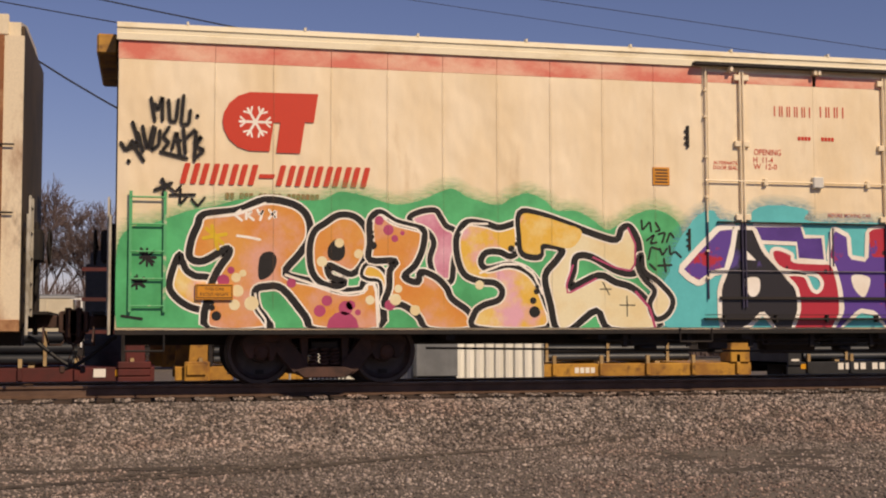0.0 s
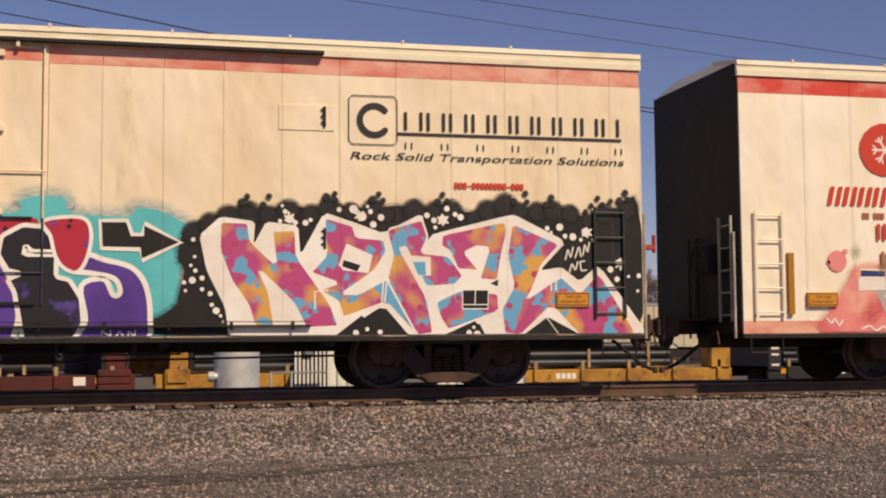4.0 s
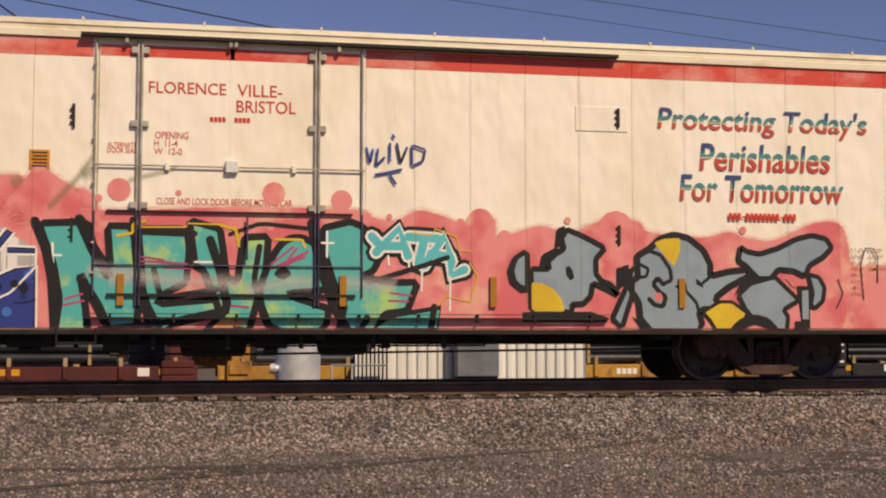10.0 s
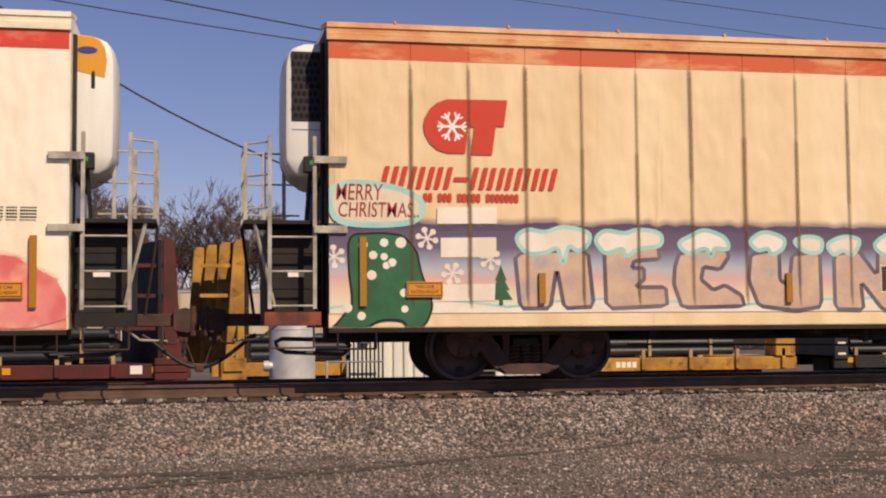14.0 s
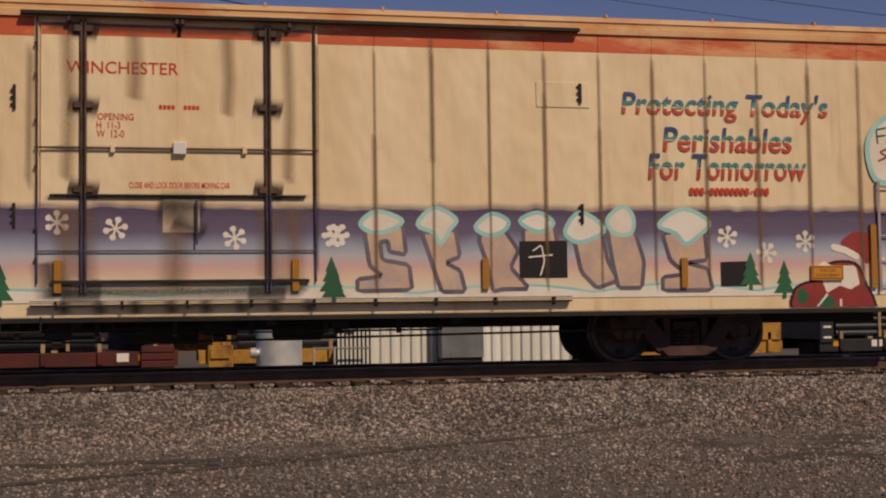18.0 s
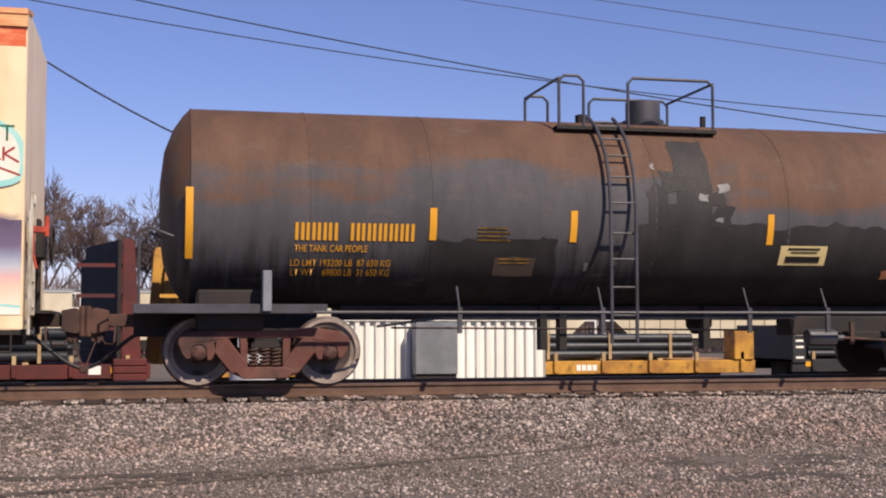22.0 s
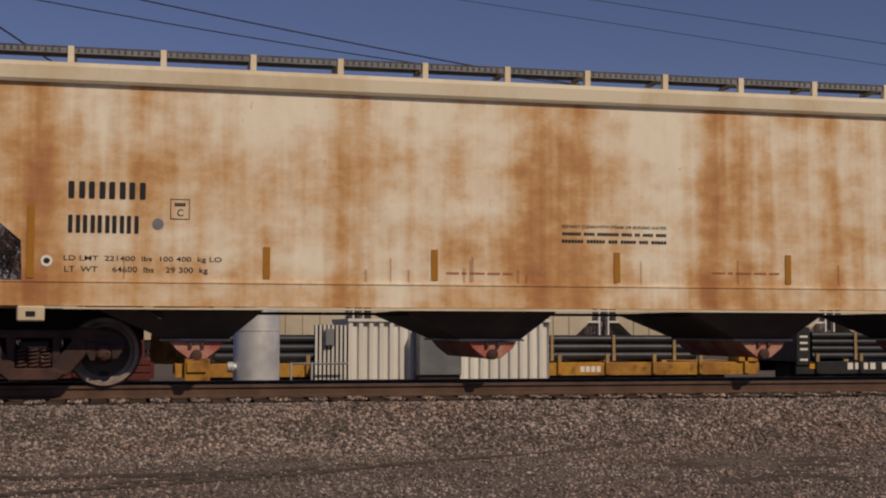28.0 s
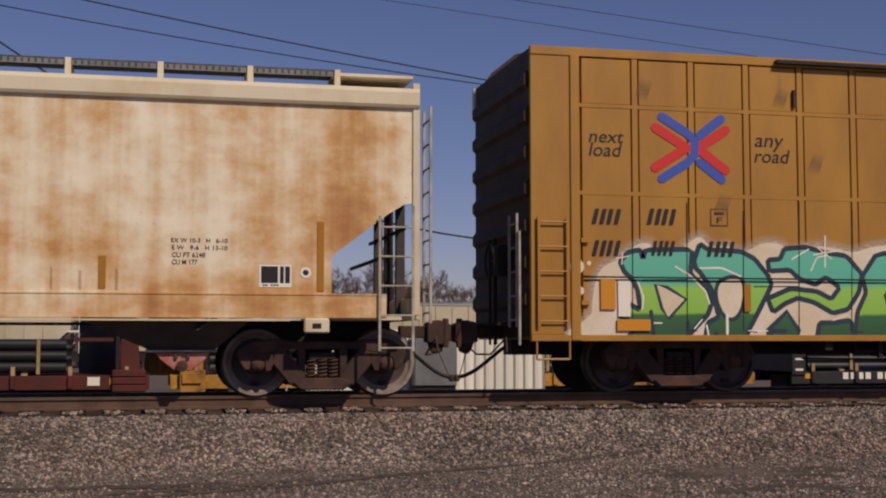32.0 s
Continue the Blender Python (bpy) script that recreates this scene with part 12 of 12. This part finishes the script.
words(B_, "ALTERNATE", 9.26, 3.202, 9.64, 3.268, SIGN_RED, 0)
words(B_, "DOOR SEAL", 9.26, 3.123, 9.64, 3.197, SIGN_RED, 0)
words(B_, "CLOSE AND LOCK DOOR BEFORE MOVING CAR", 9.91, 2.441, 11.73, 2.533, SIGN_RED, 0)
blocks(B_, 'wwww  wwww', 10.60, 3.580, 11.15, 3.650, SIGN_RED, 0)
words(B_, "Protecting Today's", 17.02, 3.598, 20.34, 4.017, tricolour(3.60, 4.02), 0.12, fat=True)
words(B_, "Perishables", 17.66, 3.087, 19.73, 3.496, tricolour(3.09, 3.50), 0.12, fat=True)
words(B_, "For Tomorrow", 17.35, 2.634, 19.94, 3.030, tricolour(2.63, 3.03), 0.12, fat=True)
blocks(B_, 'www.wwwwwwww.www', 18.09, 2.366, 19.16, 2.473, SIGN_RED, 0)
blocks(B_, 'wwww wwww wwwwww', 20.84, 2.325, 21.39, 2.346, SIGN_BLACK, 0)
blocks(B_, 'wwww wwww wwwwww', 20.84, 2.283, 21.39, 2.305, SIGN_BLACK, 0)
blocks(B_, 'wwww wwww wwwwww', 20.84, 2.241, 21.39, 2.263, SIGN_BLACK, 0)
blocks(B_, 'wwww wwww wwwwww', 20.84, 2.200, 21.39, 2.222, SIGN_BLACK, 0)
for _k, _w in enumerate(("11-0", "10-8", "9-6", "72-3", "9-1", "11-10", "4-1", "7760")):
    words(B_, _w, 20.03, 1.935 - 0.094 * _k, 20.21, 1.98 - 0.094 * _k, SIGN_BROWN, 0)
for _k, (_w, _v) in enumerate((("EXHW", "7-4"), ("EXWH", "5-4"), ("H", "16-10"), ("EMPTY C.G.", "5-5"))):
    words(B_, _w, 20.32, 1.935 - 0.094 * _k, 20.36 + 0.045 * len(_w), 1.98 - 0.094 * _k, SIGN_BROWN, 0)
    words(B_, _v, 20.93 - 0.035 * len(_v), 1.935 - 0.094 * _k, 20.93, 1.98 - 0.094 * _k, SIGN_BROWN, 0)
emblem(C_, 1.30, 3.13, 2.49, 3.90)
blocks(C_, 'wwww.wwwww', 0.67, 2.650, 3.23, 2.954, SIGN_RED, 0.25)
blocks(C_, 'ww www wwwww wwwwwww', 1.29, 2.476, 2.64, 2.590, SIGN_RED, 0)
words(C_, "MERRY", 0.10, 2.484, 0.74, 2.703, SANTA_RED, 0.1)
words(C_, "CHRISTMAS..", 0.13, 2.253, 1.23, 2.458, SANTA_RED, 0.1)
words(C_, "WINCHESTER", 9.55, 3.942, 10.98, 4.103, SIGN_RED, 0)
words(C_, "OPENING", 9.94, 3.331, 10.40, 3.419, SIGN_RED, 0)
words(C_, "H  11-3", 9.93, 3.219, 10.23, 3.310, SIGN_RED, 0)
words(C_, "W  12-0", 9.93, 3.102, 10.28, 3.200, SIGN_RED, 0)
words(C_, "CLOSE AND LOCK DOOR BEFORE MOVING CAR", 10.34, 2.441, 11.64, 2.522, SIGN_RED, 0)
blocks(C_, 'wwww  wwww', 10.72, 3.485, 11.25, 3.541, SIGN_RED, 0)
words(C_, "Protecting Today's", 17.12, 3.449, 20.30, 3.876, tricolour(3.45, 3.88), 0.12, fat=True)
words(C_, "Perishables", 17.73, 3.016, 19.72, 3.371, tricolour(3.02, 3.37), 0.12, fat=True)
words(C_, "For Tomorrow", 17.50, 2.612, 19.94, 2.990, tricolour(2.61, 2.99), 0.12, fat=True)
blocks(C_, 'www.wwwwwwww.www', 18.11, 2.403, 19.34, 2.502, SIGN_RED, 0)
blocks(D_, 'wwww wwwwww', 2.10, 1.979, 3.78, 2.216, SIGN_YELLOW, 0)
words(D_, "THE TANK CAR PEOPLE", 2.11, 1.828, 3.12, 1.920, SIGN_YELLOW, 0)
words(D_, "LD LMT 193200 LB  87 650 KG", 2.07, 1.637, 3.46, 1.728, SIGN_YELLOW, 0)
words(D_, "LT WT    69800 LB  31 650 KG", 2.08, 1.510, 3.46, 1.603, SIGN_YELLOW, 0)
blocks(E_, 'wwww', 1.83, 2.453, 2.85, 2.678, SIGN_BLACK, 0)
blocks(E_, 'wwwww', 1.84, 2.007, 2.76, 2.239, SIGN_BLACK, 0)
words(E_, "LD LMT  221400  lbs  100 400  kg LO", 1.81, 1.630, 3.82, 1.713, SIGN_BLACK, 0)
words(E_, "LT  WT     64600  lbs    29 300  kg", 1.82, 1.479, 3.64, 1.575, SIGN_BLACK, 0)
plate_box(E_, "C", 3.15, 2.21, 3.39, 2.47)
words(E_, "DO NOT CLEAN WITH STEAM OR BOILING WATER", 8.53, 2.198, 10.09, 2.240, SIGN_BLACK, 0)
blocks(E_, 'wwwwwww wwww wwwwwwww wwww ww wwww wwww', 8.53, 2.092, 10.09, 2.136, SIGN_BLACK, 0)
blocks(E_, 'wwwwwww wwwwww www wwwww www wwwww', 8.52, 1.987, 10.09, 2.033, SIGN_BLACK, 0)
blocks(E_, 'wwwwww wwww ww wwwww wwww', 3.08, 1.220, 3.84, 1.258, SIGN_BROWN, 0)
blocks(E_, 'wwww wwww wwww', 3.19, 1.167, 3.70, 1.200, SIGN_BROWN, 0)
blocks(E_, 'wwwwww wwww ww wwwww wwww', 6.94, 1.251, 7.78, 1.291, SIGN_BROWN, 0)
blocks(E_, 'wwww wwww wwww', 7.06, 1.195, 7.62, 1.230, SIGN_BROWN, 0)
blocks(E_, 'wwwwww wwww ww wwwww wwww', 10.95, 1.283, 11.88, 1.325, SIGN_BROWN, 0)
blocks(E_, 'wwww wwww wwww', 11.08, 1.224, 11.70, 1.260, SIGN_BROWN, 0)
blocks(E_, 'wwwww ww wwwwww wwwww wwww', 6.86, 1.525, 7.81, 1.554, SIGN_BROWN, 0)
blocks(E_, 'wwwww ww wwwwww wwwww wwww', 10.79, 1.571, 11.84, 1.600, SIGN_BROWN, 0)
words(E_, "EX W 10-3   H   6-10", 15.25, 2.050, 15.98, 2.108, SIGN_BLACK, 0)
words(E_, "E W   9-6   H 13-10", 15.26, 1.954, 15.98, 2.014, SIGN_BLACK, 0)
words(E_, "CU FT 6248", 15.26, 1.855, 15.69, 1.919, SIGN_BLACK, 0)
words(E_, "CU M 177", 15.26, 1.759, 15.59, 1.825, SIGN_BLACK, 0)
plate_box(E_, "", 4.47, 1.17, 4.64, 1.32)
plate_box(E_, "", 6.54, 1.13, 6.72, 1.31)
plate_box(E_, "", 11.98, 1.13, 12.18, 1.29)
test_panel(E_, 16.40, 1.47, 16.83, 1.77)
dots(E_, SIGN_WHITE, [(1.60, 1.64, 0.075)])
dots(E_, SIGN_BLACK, [(1.60, 1.64, 0.04)])
dots(E_, SIGN_WHITE, [(17.02, 1.67, 0.075)])
dots(E_, SIGN_BLACK, [(17.02, 1.67, 0.04)])
dots(E_, GREY_STEEL, [(2.99, 2.14, 0.075)])
words(F_, "next", 0.86, 3.572, 1.39, 3.723, SIGN_BLACK, 0.2)
words(F_, "load", 0.86, 3.375, 1.36, 3.570, SIGN_BLACK, 0.2)
words(F_, "any", 3.42, 3.523, 3.89, 3.733, SIGN_BLACK, 0.2)
words(F_, "road", 3.41, 3.358, 3.98, 3.557, SIGN_BLACK, 0.2)
blocks(F_, 'ww', 0.87, 2.404, 1.36, 2.627, SIGN_BLACK, 0.25)
blocks(F_, 'ww', 1.70, 2.413, 2.20, 2.646, SIGN_BLACK, 0.25)
blocks(F_, 'ww', 0.87, 1.953, 1.35, 2.178, SIGN_BLACK, 0.25)
blocks(F_, 'ww', 1.76, 1.965, 2.17, 2.185, SIGN_BLACK, 0.25)
blocks(F_, 'ww', 2.61, 1.962, 3.10, 2.192, SIGN_BLACK, 0.25)
plate_box(F_, "F", 2.71, 2.42, 2.97, 2.66)
stroke(F_, LOGO_RED, [(1.87, 3.82), (2.35, 3.54)], 0.14, 0)
stroke(F_, LOGO_RED, [(1.86, 3.24), (2.35, 3.54)], 0.14, 0)
stroke(F_, LOGO_RED, [(2.96, 3.82), (2.53, 3.54)], 0.14, 0)
stroke(F_, LOGO_RED, [(2.95, 3.23), (2.53, 3.53)], 0.14, 0)
stroke(F_, LOGO_BLUE, [(1.97, 3.98), (2.35, 3.76), (2.48, 3.64), (2.47, 3.44), (2.34, 3.31), (1.96, 3.08)], 0.13, 0)
stroke(F_, LOGO_BLUE, [(2.89, 3.98), (2.56, 3.73)], 0.13, 0)
stroke(F_, LOGO_BLUE, [(2.89, 3.09), (2.56, 3.33)], 0.13, 0)
hazard_number("2078", 12.79, 1.44)
for _p, _x in PLACARDS:
    for _t, _a, _b, _z in (("THIS CAR", 0.12, 0.38, 1.29), ("EXCESS HEIGHT", 0.06, 0.44, 1.22)):
        _me = glyphs(_t, 0, False)
        _us, _vs = [v.co.x for v in _me.vertices], [v.co.y for v in _me.vertices]
        _l, _r, _d, _u = min(_us), max(_us), min(_vs), max(_vs)
        for _v in _me.vertices:
            _v.co = Vector((_x + _a + (_b - _a) * (_v.co.x - _l) / (_r - _l), FACE - 0.0632, _z + 0.042 * (_v.co.y - _d) / (_u - _d)))
        _me.materials.clear()
        _me.materials.append(SIGN_BLACK)
        _ob = new("placard_text", _me)
        _ob.parent = _p



# ---- dirt and wear on the sides ----
SOOT, GRIME, RUST_RUN = mist("soot", rgb("2a201c"), 0.62), mist("grime", rgb("8a6a48"), 0.5), mist("rust_run", rgb("a5683c"), 0.45)
SEAM_DIRT, FAINT_DIRT = mist("seam_dirt", rgb("6b4a30"), 0.6), mist("faint_dirt", rgb("8a6a4c"), 0.35)
FADED_OLIVE = mist("faded_olive_spray", rgb("8f8f68"), 0.5)


def smear(skin, material, pts, width):
    """A soft-edged run of dirt."""
    bm = bmesh.new()
    ribbon(bm, rounded(pts, 1, closed=False), width, skin.next(), False)
    keep, skin.mural = skin.mural, None
    ob = put(skin, "dirt_run", bm, material)
    skin.mural = keep
    return ob


def weather():
    rng = random.Random(8)
    for skin, seams, m, top in ((A_, seam_list(1.29, 0.797, 7.8) + seam_list(12.81, 0.802, 20.1), GRIME, 4.40), (B_, seam_list(1.08, 0.803, 8.4) + seam_list(13.44, 0.80, 21.0), GRIME, 4.40),
                                (C_, seam_list(1.13, 0.81, 8.5) + seam_list(13.59, 0.80, 21.2), GRIME, 4.64)):
        for x in seams:
            if skin is C_:      # a dark run down the whole seam
                smear(skin, SEAM_DIRT, [(x, 4.42), (x + 0.004, 3.0), (x, 1.0)], rng.uniform(0.05, 0.08))
            else:
                smear(skin, FAINT_DIRT, [(x, 4.42), (x + 0.003, 3.0), (x, 1.0)], rng.uniform(0.012, 0.020))
            for _ in range(1 if skin is C_ else 0):
                z = rng.uniform(3.2, top)
                smear(skin, m, [(x + rng.uniform(-0.01, 0.01), z), (x, z - rng.uniform(0.5, 1.2)), (x, max(1.0, z - rng.uniform(1.4, 3.2)))], rng.uniform(0.05, 0.12))
    # bare handle panel on the door of the third car
    spray(C_, PALE_CLOUD, [(10.77, 1.86), (11.25, 1.86), (11.25, 2.32), (10.77, 2.32)], 0, name="bare_panel")
    # soot round the door gear of the third car
    d0, d1 = 9.21, 12.76
    for x in (d0 + 0.555, d1 - 0.615):
        for z in (2.42, 3.52, 4.52):
            for q in (0.34, 0.22):
                smear(C_, SOOT, [(x - 0.20, z + 0.02), (x, z), (x + 0.20, z - 0.03)], q)
        smear(C_, SOOT, [(x, 4.6), (x, 3.0), (x, 1.1)], 0.13)
        smear(C_, SOOT, [(x - 0.3, 1.05), (x + 0.25, 1.08)], 0.40)
        smear(C_, GRIME, [(x, 2.2), (x + 0.02, 1.2)], 0.42)
    for z, w in ((2.33, 0.10), (1.10, 0.26), (2.96, 0.08), (4.55, 0.16)):
        smear(C_, SOOT, [(d0 + 0.05, z), ((d0 + d1) / 2, z - 0.01), (d1 - 0.05, z)], w)
    for x, z0, z1, w in ((d0 + 0.35, 4.5, 2.5, 0.26), (d1 - 0.35, 4.5, 2.5, 0.22), (d0 + 1.7, 2.3, 1.1, 0.5), (d0 + 0.3, 2.2, 1.1, 0.4), (d1 - 0.3, 2.2, 1.1, 0.4), (d0 + 1.2, 4.5, 3.6, 0.3), (d0 + 2.4, 4.5, 3.4, 0.24)):
        smear(C_, GRIME, [(x, z0), (x + 0.03, (z0 + z1) / 2), (x, z1)], w)
    smear(C_, SOOT, [(d0 + 0.1, 1.5), (d0 + 0.2, 1.0)], 0.5)
    for k in range(8):
        smear(C_, SOOT, [(d0 + 0.3 + 0.45 * k, 0.98), (d0 + 0.33 + 0.45 * k, 0.80)], 0.22)
    smear(C_, GRIME, [(d0 - 0.1, 4.35), (d0 - 0.12, 2.4)], 0.14)
    smear(C_, SOOT, [(d1 + 0.02, 4.5), (d1 + 0.02, 3.0), (d1 + 0.02, 1.3)], 0.10)
    smear(C_, SOOT, [((d0 + d1) / 2 - 0.3, 2.2), ((d0 + d1) / 2 + 0.35, 2.2)], 0.5)
    smear(C_, SOOT, [((d0 + d1) / 2 - 0.1, 2.0), ((d0 + d1) / 2 + 0.35, 1.85)], 0.3)
    # olive marks on the second car
    for x, z in ((6.45, 2.82), (7.1, 2.84), (7.35, 2.6), (9.0, 2.85), (6.7, 2.62), (8.1, 2.72), (2.6, 2.2), (1.9, 2.0), (2.35, 1.75)):
        smear(B_, FADED_OLIVE, [(x - 0.06, z - 0.03), (x + 0.08, z + 0.05)], rng.uniform(0.15, 0.3))
    smear(B_, FADED_OLIVE, [(8.5, 2.35), (8.9, 2.8), (9.1, 3.1)], 0.12)
    smear(B_, FADED_OLIVE, [(9.5, 2.75), (10.2, 2.95)], 0.10)
    # thin rust runs above the hopper's sill
    for _ in range(16):
        x = rng.uniform(1.5, 17.0)
        smear(E_, RUST_RUN, [(x, 1.40), (x, rng.uniform(1.5, 1.8))], rng.uniform(0.03, 0.06))
    for x, z in ((3.75, 4.35), (1.6, 4.4), (4.3, 3.4), (2.8, 2.75)):
        smear(F_, GRIME, [(x, z), (x + 0.2, z - 0.06)], 0.35)


weather()



def travelled(t):
    """Metres that the train has gone at t, smoothly between the given times."""
    i = max(k for k in range(len(TRAVEL)) if TRAVEL[k][0] <= t + 1e-6)
    if i == len(TRAVEL) - 1:
        return TRAVEL[-1][1]

    def slope(k):
        a, b = TRAVEL[max(0, k - 1)], TRAVEL[min(len(TRAVEL) - 1, k + 1)]
        return (b[1] - a[1]) / (b[0] - a[0])

    (t0, s0), (t1, s1) = TRAVEL[i], TRAVEL[i + 1]
    h, u = t1 - t0, (t - t0) / (t1 - t0)
    return ((2 * u ** 3 - 3 * u * u + 1) * s0 + (u ** 3 - 2 * u * u + u) * h * slope(i) + (3 * u * u - 2 * u ** 3) * s1 + (u ** 3 - u * u) * h * slope(i + 1))


def motions():
    """The train rolls to the left, and its wheels turn."""
    times = [0.5 * k for k in range(65)]
    for ob, x0 in CARS:
        walk(ob, [(t, pose(x0 - travelled(t), YC, 0)) for t in times])
    quick = [k / 6 for k in range(193)]
    turns = [(t, -math.degrees(travelled(t) / R_WHEEL)) for t in quick]
    for w, x in WHEELS:
        walk(w, [(t, pose(x, 0, R_WHEEL, 0, a, 0)) for t, a in turns])


motions()
